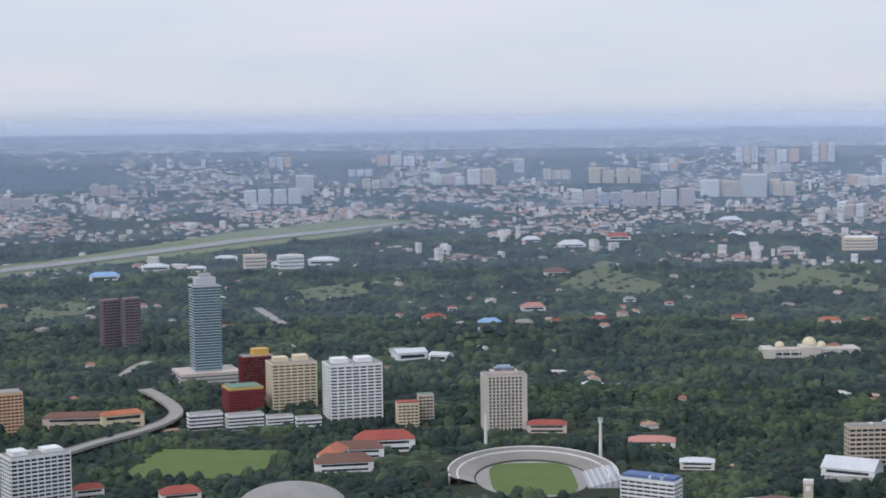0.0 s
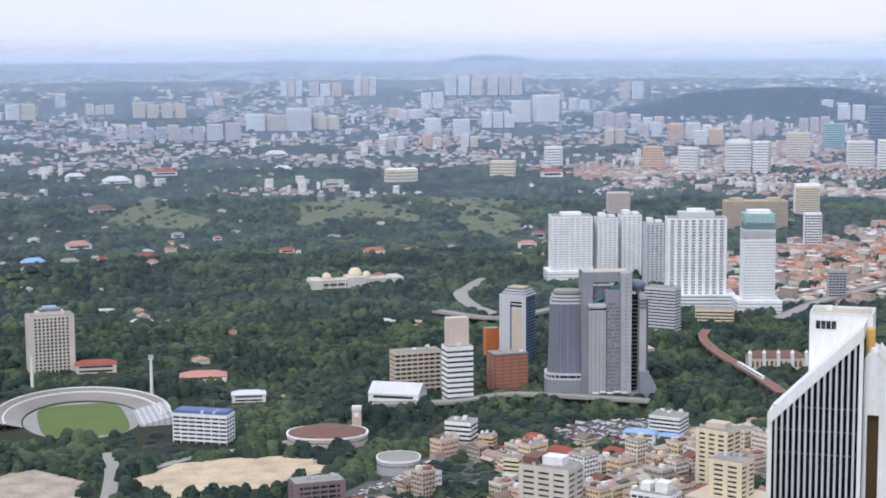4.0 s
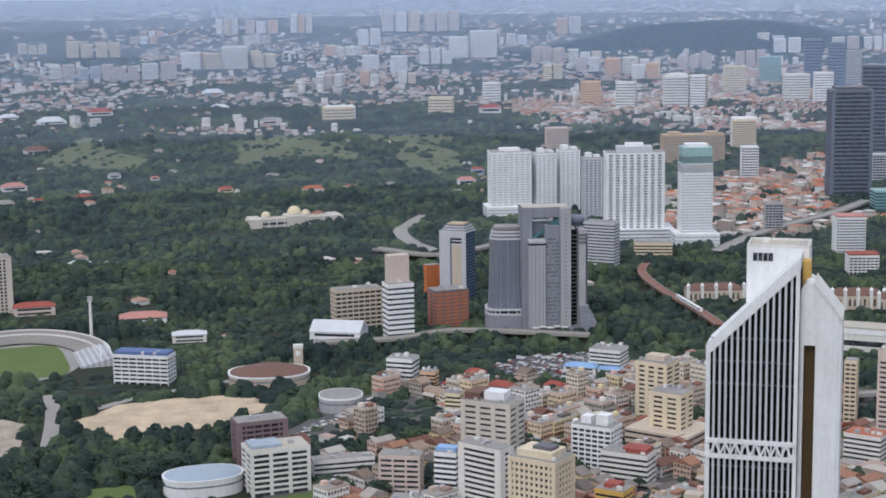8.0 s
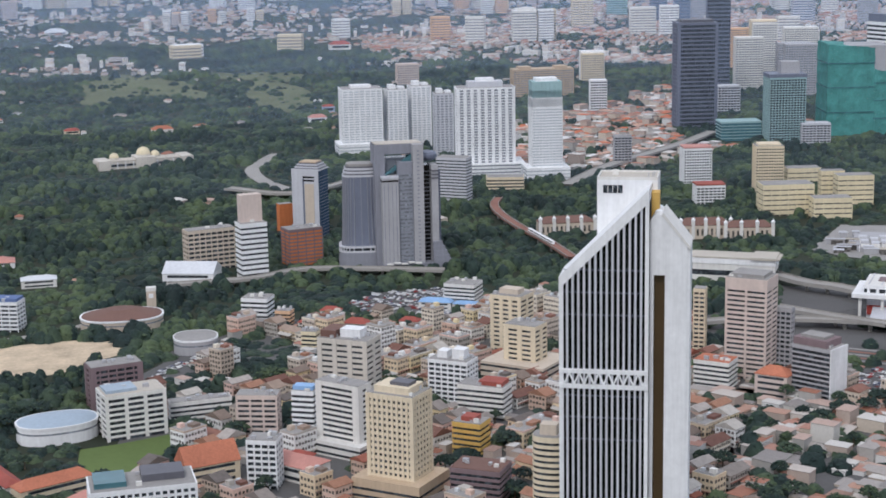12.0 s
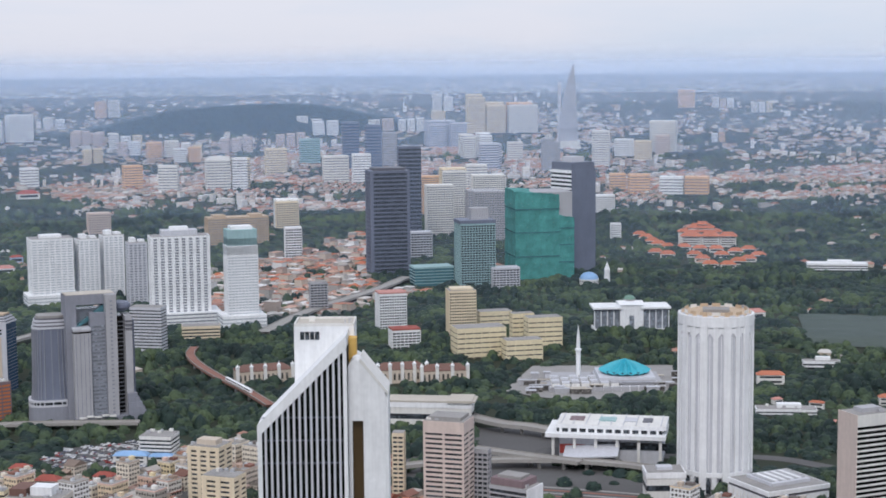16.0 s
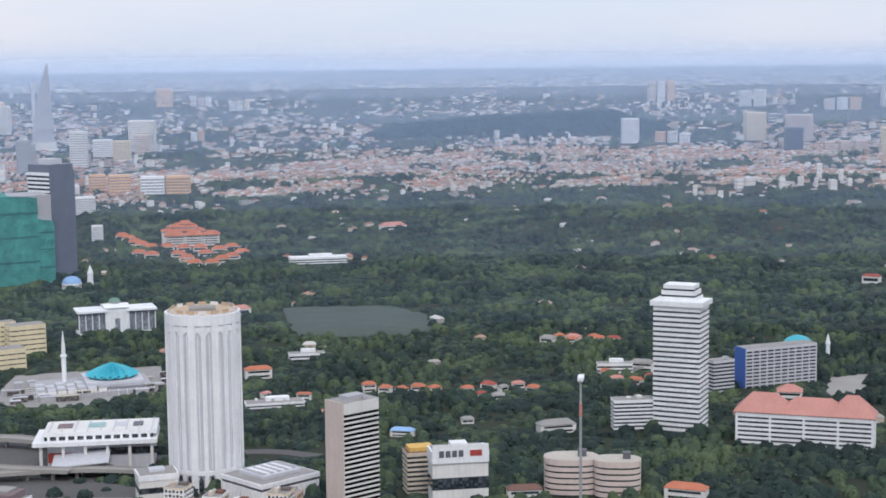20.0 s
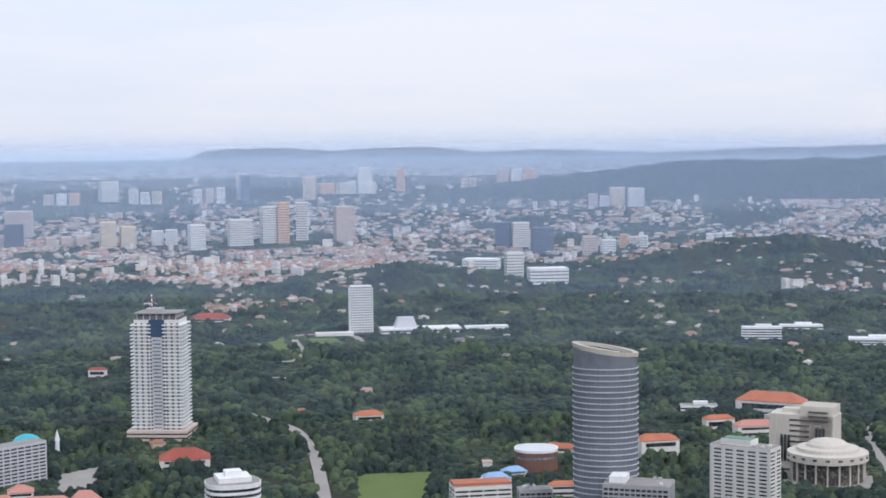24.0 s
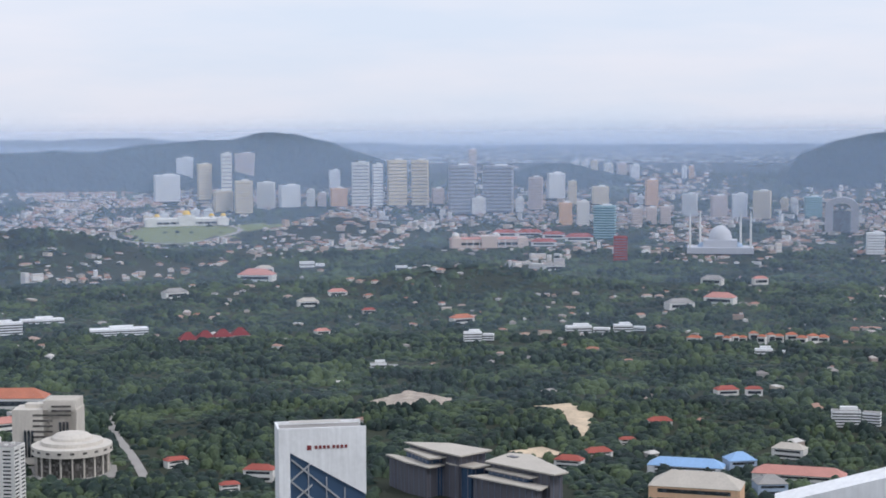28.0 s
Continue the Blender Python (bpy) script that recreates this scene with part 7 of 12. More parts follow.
far_block(TERRACE_BLOCK, 4306.5, 2226.3, -74.7, 31.8, 22.2, 44, 'offwhite', 3.51, 6, 4)
far_block(TERRACE_BLOCK, 4324.6, 2188.7, -75.2, 31.8, 22.3, 47, 'offwhite', 3.52, 6, 4)
far_block(TERRACE_BLOCK, 4207, 2482.2, -41.5, 20.3, 14.2, 57.3, 'pinkish', 3.58, 4, 3)
far_block(TERRACE_BLOCK, 4221, 2458.4, -41.8, 20.3, 14.2, 59.2, 'white', 3.7, 4, 3)
far_block(TERRACE_BLOCK, 4234.9, 2434.5, -42.1, 20.3, 14.2, 61.2, 'peach', 3.83, 4, 3)
tower('apartment_tower', 'tall pale apartment tower on a far ridge', 4674.6, -480, -87.9, 69.4, 43.6, 73.5, wall='white', band=0.74, crown=[(0.1, 0, 0.4, 0.5, 4, 'white')], glass='glassgrey', floor=5.66, out=0.4, joined=True, nx=10, ny=7)
tower('apartment_tower', 'tall pale apartment tower on a far ridge', 4810.2, -548.1, -104.5, 47.1, 29.5, 84.2, wall='white', band=0.74, crown=[(0.1, 0, 0.4, 0.5, 4, 'white')], glass='glassgrey', floor=6.48, out=0.4, joined=True, nx=9, ny=5)
tower('apartment_tower', 'tall pale apartment tower on a far ridge', 4675, -587, -83.2, 36.9, 23.2, 101.5, wall='cream', band=0.74, crown=[(0.1, 0, 0.4, 0.5, 4, 'white')], glass='glassgrey', floor=7.81, out=0.4, joined=True, nx=6, ny=4)
tower('apartment_tower', 'tall pale apartment tower on a far ridge', 4629.8, -644, -89.9, 28, 17.6, 139.5, wall='offwhite', band=0.74, crown=[(0.1, 0, 0.4, 0.5, 4, 'white')], glass='glassgrey', floor=10.73, out=0.4, joined=True, nx=4, ny=3)
tower('apartment_tower', 'tall pale apartment tower on a far ridge', 4791.9, -722.9, -106.6, 56.8, 35.6, 94.6, wall='pinkish', band=0.74, crown=[(0.1, 0, 0.4, 0.5, 4, 'white')], glass='glassgrey', floor=7.27, out=0.4, joined=True, nx=11, ny=7)
tower('apartment_tower', 'tall pale apartment tower on a far ridge', 4517.2, -618, -83.8, 47.7, 30, 56.3, wall='cream', band=0.74, crown=[(0.1, 0, 0.4, 0.5, 4, 'white')], glass='glassgrey', floor=4.83, out=0.4, joined=True, nx=7, ny=5)
tower('apartment_tower', 'tall pale apartment tower on a far ridge', 4481.7, -670.3, -90.5, 45.8, 28.7, 88.7, wall='cream', band=0.74, crown=[(0.1, 0, 0.4, 0.5, 4, 'white')], glass='glassgrey', floor=6.82, out=0.4, joined=True, nx=7, ny=4)
tower('apartment_tower', 'tall pale apartment tower on a far ridge', 4538.2, -741.8, -107.3, 47.8, 30, 71.2, wall='offwhite', band=0.74, crown=[(0.1, 0, 0.4, 0.5, 4, 'white')], glass='glassgrey', floor=5.47, out=0.4, joined=True, nx=7, ny=4)
tower('apartment_tower', 'tall pale apartment tower on a far ridge', 4540.3, -808.8, -86.1, 54.8, 34.4, 60.3, wall='white', band=0.74, crown=[(0.1, 0, 0.4, 0.5, 4, 'white')], glass='glassgrey', floor=4.66, out=0.4, joined=True, nx=8, ny=5)
tower('apartment_tower', 'tall pale apartment tower on a far ridge', 4763.8, -864.4, -92.3, 25.3, 15.9, 41.7, wall='cream', band=0.74, crown=[(0.1, 0, 0.4, 0.5, 4, 'white')], glass='glassgrey', floor=3.55, out=0.4, joined=True, nx=5, ny=3)
tower('apartment_tower', 'tall pale apartment tower on a far ridge', 4538.2, -869.3, -108.8, 21.6, 15.8, 44.7, wall='offwhite', band=0.74, crown=[(0.1, 0, 0.4, 0.5, 4, 'white')], glass='glassgrey', floor=4.62, out=0.4, joined=True, nx=3, ny=2)
tower('apartment_tower', 'tall pale apartment tower on a far ridge', 4530.8, -900.3, -109.2, 21.7, 15.9, 36.7, wall='pinkish', band=0.74, crown=[(0.1, 0, 0.4, 0.5, 4, 'white')], glass='glassgrey', floor=4.62, out=0.4, joined=True, nx=3, ny=2)
tower('apartment_tower', 'tall pale apartment tower on a far ridge', 4715.8, -974.7, -87.7, 30.7, 19.3, 53.2, wall='white', band=0.74, crown=[(0.1, 0, 0.4, 0.5, 4, 'white')], glass='glassgrey', floor=4.09, out=0.4, joined=True, nx=5, ny=3)
tower('apartment_tower', 'tall pale apartment tower on a far ridge', 4521.5, -947.1, -93.8, 45.9, 28.8, 49.5, wall='peach', band=0.74, crown=[(0.1, 0, 0.4, 0.5, 4, 'white')], glass='glassgrey', floor=4.63, out=0.4, joined=True, nx=6, ny=4)
tower('apartment_tower', 'tall pale apartment tower on a far ridge', 4499.2, -1005.5, -110.6, 47.1, 29.6, 124.1, wall='offwhite', band=0.74, crown=[(0.1, 0, 0.4, 0.5, 4, 'white')], glass='glassgrey', floor=9.55, out=0.4, joined=True, nx=7, ny=4)
tower('apartment_tower', 'tall pale apartment tower on a far ridge', 4500.1, -1054.9, -89.2, 28.3, 17.8, 116.7, wall='white', band=0.74, crown=[(0.1, 0, 0.4, 0.5, 4, 'white')], glass='glassgrey', floor=8.98, out=0.4, joined=True, nx=4, ny=3)
tower('apartment_tower', 'tall pale apartment tower on a far ridge', 4487.3, -1108.7, -95.9, 51.1, 32.1, 127.7, wall='cream', band=0.74, crown=[(0.1, 0, 0.4, 0.5, 4, 'white')], glass='glassgrey', floor=9.82, out=0.4, joined=True, nx=8, ny=5)
tower('apartment_tower', 'tall pale apartment tower on a far ridge', 4469.1, -1171.1, -112.7, 44.8, 28.1, 127.7, wall='cream', band=0.74, crown=[(0.1, 0, 0.4, 0.5, 4, 'white')], glass='glassgrey', floor=9.82, out=0.4, joined=True, nx=7, ny=4)
tower('apartment_tower', 'tall pale apartment tower on a far ridge', 4475.4, -1225, -91.3, 32.2, 20.2, 43.4, wall='pinkish', band=0.74, crown=[(0.1, 0, 0.4, 0.5, 4, 'white')], glass='glassgrey', floor=4.55, out=0.4, joined=True, nx=5, ny=3)
tower('apartment_tower', 'dark grey unfinished apartment tower', 4332.6, -1253.4, -98.1, 66.1, 41.5, 132.3, wall='grey', band=0.5, crown=[(0.1, 0, 0.4, 0.5, 4, 'white')], glass='glassgrey', floor=10.18, out=0.4, joined=True, nx=10, ny=6)
tower('apartment_tower', 'dark grey unfinished apartment tower', 4325.7, -1358.7, -115.4, 80, 50.2, 126.5, wall='grey', band=0.5, crown=[(0.1, 0, 0.4, 0.5, 4, 'white')], glass='glassgrey', floor=9.73, out=0.4, joined=True, nx=12, ny=7)
tower('apartment_tower', 'tall pale apartment tower on a far ridge', 4308.3, -1294.2, -92.7, 38.4, 24.1, 43.6, wall='offwhite', band=0.74, crown=[(0.1, 0, 0.4, 0.5, 4, 'white')], glass='glassgrey', floor=5.02, out=0.4, joined=True, nx=5, ny=3)
tower('apartment_tower', 'tall pale apartment tower on a far ridge', 4320.7, -1354, -99.4, 21.3, 15.6, 33.2, wall='white', band=0.74, crown=[(0.1, 0, 0.4, 0.5, 4, 'white')], glass='glassgrey', floor=4.92, out=0.4, joined=True, nx=3, ny=2)
tower('apartment_tower', 'tall pale apartment tower on a far ridge', 4310.8, -1383.8, -99.8, 21.3, 15.6, 35.4, wall='cream', band=0.74, crown=[(0.1, 0, 0.4, 0.5, 4, 'white')], glass='glassgrey', floor=4.92, out=0.4, joined=True, nx=3, ny=2)
tower('apartment_tower', 'tall pale apartment tower on a far ridge', 4300.7, -1413.6, -100.2, 21.3, 15.6, 37.7, wall='offwhite', band=0.74, crown=[(0.1, 0, 0.4, 0.5, 4, 'white')], glass='glassgrey', floor=4.92, out=0.4, joined=True, nx=3, ny=2)
tower('apartment_tower', 'tall pale apartment tower on a far ridge', 4318, -1465.5, -116.7, 37.8, 23.7, 89.8, wall='pinkish', band=0.74, crown=[(0.1, 0, 0.4, 0.5, 4, 'white')], glass='glassgrey', floor=6.91, out=0.4, joined=True, nx=5, ny=3)
tower('apartment_tower', 'tall pale apartment tower on a far ridge', 4437.3, -1567.9, -95.5, 47.4, 29.8, 71.4, wall='white', band=0.74, crown=[(0.1, 0, 0.4, 0.5, 4, 'white')], glass='glassgrey', floor=5.49, out=0.4, joined=True, nx=7, ny=5)
tower('apartment_tower', 'tall pale apartment tower on a far ridge', 4051.6, -1458.2, -101.8, 31.3, 22.9, 61.6, wall='peach', band=0.74, crown=[(0.1, 0, 0.4, 0.5, 4, 'white')], glass='glassgrey', floor=5.51, out=0.4, joined=True, nx=4, ny=3)
tower('apartment_tower', 'tall pale apartment tower on a far ridge', 4035.8, -1501.5, -102.4, 31.2, 22.9, 65.5, wall='offwhite', band=0.74, crown=[(0.1, 0, 0.4, 0.5, 4, 'white')], glass='glassgrey', floor=5.51, out=0.4, joined=True, nx=4, ny=3)
tower('apartment_tower', 'teal glass office block', 3833.6, -1484.8, -119.2, 53, 33.3, 82.2, wall='tealpale', glass='glassteal', band=0.5, crown=[(0.1, 0, 0.4, 0.5, 4, 'white')], floor=6.32, out=0.4, joined=True)
tower('apartment_tower', 'tall pale apartment tower on a far ridge', 4353.4, -1587.5, -96, 22.1, 13.9, 64, wall='cream', band=0.74, crown=[(0.1, 0, 0.4, 0.5, 4, 'white')], glass='glassgrey', floor=4.93, out=0.4, joined=True, nx=3, ny=2)
tower('apartment_tower', 'tall pale apartment tower on a far ridge', 4327.1, -1662.1, -103, 44.5, 28, 47.9, wall='cream', band=0.74, crown=[(0.1, 0, 0.4, 0.5, 4, 'white')], glass='glassgrey', floor=4.57, out=0.4, joined=True, nx=7, ny=4)
tower('apartment_tower', 'tall pale apartment tower on a far ridge', 4291.7, -1745.1, -120.1, 15.1, 11.1, 27.1, wall='pinkish', band=0.74, crown=[(0.1, 0, 0.4, 0.5, 4, 'white')], glass='glassgrey', floor=4.57, out=0.4, joined=True, nx=2, ny=2)
tower('apartment_tower', 'tall pale apartment tower on a far ridge', 4283.4, -1765.7, -120.4, 15.1, 11, 22.3, wall='white', band=0.74, crown=[(0.1, 0, 0.4, 0.5, 4, 'white')], glass='glassgrey', floor=4.57, out=0.4, joined=True, nx=2, ny=2)
tower('apartment_tower', 'tall pale apartment tower on a far ridge', 4259.3, -1790.4, -98.8, 32.8, 20.6, 69.8, wall='peach', band=0.74, crown=[(0.1, 0, 0.4, 0.5, 4, 'white')], glass='glassgrey', floor=5.37, out=0.4, joined=True, nx=5, ny=3)
tower('apartment_tower', 'tall pale apartment tower on a far ridge', 4016.8, -1647.3, -104.3, 25.2, 18.5, 40.5, wall='pinkish', band=0.74, crown=[(0.1, 0, 0.4, 0.5, 4, 'white')], glass='glassgrey', floor=5.42, out=0.4, joined=True, nx=3, ny=2)
tower('apartment_tower', 'tall pale apartment tower on a far ridge', 4003, -1681.8, -104.8, 25.2, 18.4, 43.4, wall='pinkish', band=0.74, crown=[(0.1, 0, 0.4, 0.5, 4, 'white')], glass='glassgrey', floor=5.42, out=0.4, joined=True, nx=3, ny=2)
tower('apartment_tower', 'tall pale apartment tower on a far ridge', 3989.1, -1716.2, -105.3, 25.1, 18.4, 46.3, wall='pinkish', band=0.74, crown=[(0.1, 0, 0.4, 0.5, 4, 'white')], glass='glassgrey', floor=5.42, out=0.4, joined=True, nx=3, ny=2)
tower('apartment_tower', 'tall pale apartment tower on a far ridge', 4074.7, -1824.4, -122.1, 38.7, 24.3, 59.6, wall='offwhite', band=0.74, crown=[(0.1, 0, 0.4, 0.5, 4, 'white')], glass='glassgrey', floor=5.11, out=0.4, joined=True, nx=5, ny=3)
tower('apartment_tower', 'tall pale apartment tower on a far ridge', 4029.5, -1889.2, -101.1, 40.4, 25.4, 57.7, wall='pinkish', band=0.74, crown=[(0.1, 0, 0.4, 0.5, 4, 'white')], glass='glassgrey', floor=5.15, out=0.4, joined=True, nx=5, ny=3)
tower('apartment_tower', 'tall pale apartment tower on a far ridge', 4006.4, -1938.9, -107.8, 38.2, 24, 62.2, wall='white', band=0.74, crown=[(0.1, 0, 0.4, 0.5, 4, 'white')], glass='glassgrey', floor=5.15, out=0.4, joined=True, nx=5, ny=3)
tower('apartment_tower', 'tall pale apartment tower on a far ridge', 3967.6, -1986.2, -124.6, 45, 28.2, 72.4, wall='cream', band=0.74, crown=[(0.1, 0, 0.4, 0.5, 4, 'white')], glass='glassgrey', floor=5.57, out=0.4, joined=True, nx=6, ny=4)
tower('apartment_tower', 'teal glass office block', 3925.6, -2114.5, -104.3, 43, 27, 54.2, wall='tealpale', glass='glassteal', band=0.5, crown=[(0.1, 0, 0.4, 0.5, 4, 'white')], floor=5.13, out=0.4, joined=True)
tower('apartment_tower', 'tall pale apartment tower on a far ridge', 3356.2, -1968.3, -112.4, 38.3, 24.1, 49.6, wall='white', band=0.74, crown=[(0.1, 0, 0.4, 0.5, 4, 'white')], glass='glassgrey', floor=6.28, out=0.4, joined=True, nx=4, ny=3)
tower('apartment_tower', 'tall pale apartment tower on a far ridge', 4053.9, -2097.4, -125.4, 18, 13.2, 31, wall='cream', band=0.74, crown=[(0.1, 0, 0.4, 0.5, 4, 'white')], glass='glassgrey', floor=4.81, out=0.4, joined=True, nx=2, ny=2)
tower('apartment_tower', 'tall pale apartment tower on a far ridge', 4042.2, -2121.3, -125.7, 18, 13.2, 25.4, wall='offwhite', band=0.74, crown=[(0.1, 0, 0.4, 0.5, 4, 'white')], glass='glassgrey', floor=4.8, out=0.4, joined=True, nx=2, ny=2)
tower('apartment_tower', 'tall pale apartment tower on a far ridge', 4683, -1389.5, -92.5, 23.4, 14.7, 86.6, wall='pinkish', band=0.74, crown=[(0.1, 0, 0.4, 0.5, 4, 'white')], glass='glassgrey', floor=6.66, out=0.4, joined=True, nx=5, ny=3)
tower('apartment_tower', 'tall pale apartment tower on a far ridge', 4464.8, -1980.9, -105.9, 14.1, 10.3, 34.4, wall='white', band=0.74, crown=[(0.1, 0, 0.4, 0.5, 4, 'white')], glass='glassgrey', floor=3.2, out=0.4, joined=True, nx=3, ny=2)
tower('apartment_tower', 'tall pale apartment tower on a far ridge', 4456.4, -1999.8, -106.2, 14.1, 10.3, 35.9, wall='peach', band=0.74, crown=[(0.1, 0, 0.4, 0.5, 4, 'white')], glass='glassgrey', floor=3.2, out=0.4, joined=True, nx=3, ny=2)
tower('apartment_tower', 'tall pale apartment tower on a far ridge', 4586, -1682.1, -118.1, 19, 13.9, 50.3, wall='offwhite', band=0.74, crown=[(0.1, 0, 0.4, 0.5, 4, 'white')], glass='glassgrey', floor=3.87, out=0.4, joined=True, nx=4, ny=3)
tower('apartment_tower', 'tall pale apartment tower on a far ridge', 4576.2, -1708.4, -118.5, 19, 13.9, 51.8, wall='white', band=0.74, crown=[(0.1, 0, 0.4, 0.5, 4, 'white')], glass='glassgrey', floor=3.98, out=0.4, joined=True, nx=4, ny=3)
tower('apartment_tower', 'tall pale apartment tower on a far ridge', 4566.4, -1734.6, -118.8, 19, 13.9, 53.2, wall='cream', band=0.74, crown=[(0.1, 0, 0.4, 0.5, 4, 'white')], glass='glassgrey', floor=4.09, out=0.4, joined=True, nx=4, ny=3)
tower('apartment_tower', 'tall pale apartment tower on a far ridge', 4551.5, -1774, -97.3, 25.3, 18.6, 42.8, wall='offwhite', band=0.74, crown=[(0.1, 0, 0.4, 0.5, 4, 'white')], glass='glassgrey', floor=3.29, out=0.4, joined=True, nx=5, ny=4)
tower('apartment_tower', 'tall pale apartment tower on a far ridge', 4537.1, -1810.3, -97.8, 25.3, 18.5, 44.5, wall='pinkish', band=0.74, crown=[(0.1, 0, 0.4, 0.5, 4, 'white')], glass='glassgrey', floor=3.43, out=0.4, joined=True, nx=5, ny=4)
tower('apartment_tower', 'tall pale apartment tower on a far ridge', 4522.5, -1846.5, -98.2, 25.2, 18.5, 39, wall='white', band=0.74, crown=[(0.1, 0, 0.4, 0.5, 4, 'white')], glass='glassgrey', floor=3.2, out=0.4, joined=True, nx=5, ny=4)
tower('apartment_tower', 'tall pale apartment tower on a far ridge', 4423.1, -492.9, -88.4, 23.9, 17.5, 24.2, wall='peach', band=0.74, crown=[(0.1, 0, 0.4, 0.5, 4, 'white')], glass='glassgrey', floor=5.15, out=0.4, joined=True, nx=3, ny=2)
tower('apartment_tower', 'tall pale apartment tower on a far ridge', 4416.5, -527.6, -88.8, 23.9, 17.5, 25.8, wall='offwhite', band=0.74, crown=[(0.1, 0, 0.4, 0.5, 4, 'white')], glass='glassgrey', floor=5.15, out=0.4, joined=True, nx=3, ny=2)
tower('apartment_tower', 'tall pale apartment tower on a far ridge', 4409.7, -562.3, -89.3, 24, 17.5, 27.5, wall='white', band=0.74, crown=[(0.1, 0, 0.4, 0.5, 4, 'white')], glass='glassgrey', floor=5.16, out=0.4, joined=True, nx=3, ny=2)
tower('apartment_tower', 'tall pale apartment tower on a far ridge', 4389, -401.5, -103.2, 26.8, 19.7, 18.5, wall='cream', band=0.74, crown=[(0.1, 0, 0.4, 0.5, 4, 'white')], glass='glassgrey', floor=5.26, out=0.4, joined=True, nx=3, ny=2)
tower('apartment_tower', 'tall pale apartment tower on a far ridge', 4382, -440.7, -103.7, 26.9, 19.7, 19.8, wall='offwhite', band=0.74, crown=[(0.1, 0, 0.4, 0.5, 4, 'white')], glass='glassgrey', floor=5.27, out=0.4, joined=True, nx=3, ny=2)
tower('apartment_tower', 'tall pale apartment tower on a far ridge', 4374.7, -479.8, -104.3, 27, 19.7, 21.1, wall='pinkish', band=0.74, crown=[(0.1, 0, 0.4, 0.5, 4, 'white')], glass='glassgrey', floor=5.28, out=0.4, joined=True, nx=3, ny=2)
patch('playing_field', 'green mown playing field ringed by trees', 'grass', [(-312, 1525), (-296, 1655), (-173, 1642), (-176, 1555), (-209, 1512)], lift=0.3, clear=True)
patch('airfield', 'pale grass airfield with a long runway', 'lawn', [(-1038, 3170), (-1094, 3344), (-856, 3573), (-538, 4001), (-215, 4220), (-64, 4175), (-229, 3946), (-478, 3737), (-853, 3362)], lift=2, clear=True)
patch('runway', 'pale worn concrete runway', 'greyroof', [(-1071, 3273), (-882, 3479), (-521, 3864), (-124, 4142), (-102, 4123), (-488, 3818), (-868, 3420), (-1053, 3217)], lift=4, clear=True)
patch('bare_site', 'bare sandy building plot', 'sand', [(103, 1273), (144, 1314), (191, 1319), (233, 1313), (262, 1292), (267, 1257), (238, 1244), (216, 1222), (153, 1212), (115, 1207)], lift=0.3, clear=True)
patch('bare_site', 'rubble-strewn building plot', 'rubble', [(-23, 1314), (30, 1330), (68, 1280), (58, 1199), (24, 1188), (-24, 1198)], lift=0.3, clear=True)
patch('school_field', 'green school playing field', 'grass', [(179, 1029), (204, 1029), (240, 1034), (239, 1009), (216, 982), (196, 949), (176, 966), (171, 997)], lift=0.3, clear=True)
patch('school_field', 'small green lawn', 'grass', [(86, 1068), (93, 1092), (128, 1093), (125, 1058), (95, 1043)], lift=0.3, clear=True)
patch('car_park', 'open car park full of parked cars', 'asphalt', [(477, 1335), (507, 1357), (607, 1342), (592, 1283), (561, 1240), (469, 1271)], lift=0.3, clear=True)
patch('clearing', 'rough grassy clearing in the park', 'drygrass', [(220, 3161), (353, 3505), (367, 3300), (424, 3050), (273, 3027)], lift=1, clear=True)
patch('clearing', 'rough grassy slope with footpaths', 'drygrass', [(852, 2931), (949, 3162), (998, 3019), (943, 2786), (860, 2728)], lift=1, clear=True)
patch('clearing', 'rough grassy clearing on the hill', 'drygrass', [(618, 3332), (737, 3376), (811, 3180), (799, 2961), (710, 3050), (588, 2996)], lift=1, clear=True)
patch('clearing', 'rough grassy strip', 'drygrass', [(-290, 3101), (-166, 3214), (-147, 3050), (-255, 2941)], lift=1, clear=True)
patch('clearing', 'rough grassy hillside', 'drygrass', [(-748, 2862), (-683, 2969), (-620, 2869), (-692, 2717)], lift=1, clear=True)
patch('clearing', 'long grassy bank with houses', 'drygrass', [(900, 3335), (1064, 3220), (1010, 3128), (902, 3209)], lift=1, clear=True)
patch('sports_field', 'green sports field behind a screen of trees', 'grass', [(1360, 341), (1601, 399), (1628, 327), (1491, 307), (1375, 291)], lift=0.3, clear=True)
patch('palace_grounds', 'round lawn with curving drive', 'lawn', [(4232, -317), (4335, -391), (4294, -594), (4303, -716), (4073, -634), (4141, -544), (4011, -457), (4069, -359)], lift=3, clear=True)
patch('terrace', 'cleared building terrace of bare earth', 'rubble', [(1964, -448), (2036, -514), (1963, -554), (1902, -537), (1919, -456)], lift=1, clear=True)
patch('terrace', 'bare pale cutting', 'sand', [(1873, -633), (1879, -683), (1796, -682), (1651, -617), (1702, -619), (1806, -650)], lift=1, clear=True)
patch('terrace', 'bare earth cutting', 'sand', [(1615, -518), (1628, -560), (1584, -570), (1567, -527)], lift=1, clear=True)
patch('station_yard', 'wide paved yard with platforms', 'asphalt', [(845, 1203), (910, 1194), (849, 1086), (768, 1008), (768, 1079)], lift=0.3, clear=True)
patch('lawn', 'bright green mown palace lawn', 'grass', [(2639, 815), (2718, 808), (2545, 747), (2524, 770)], lift=1, clear=True)
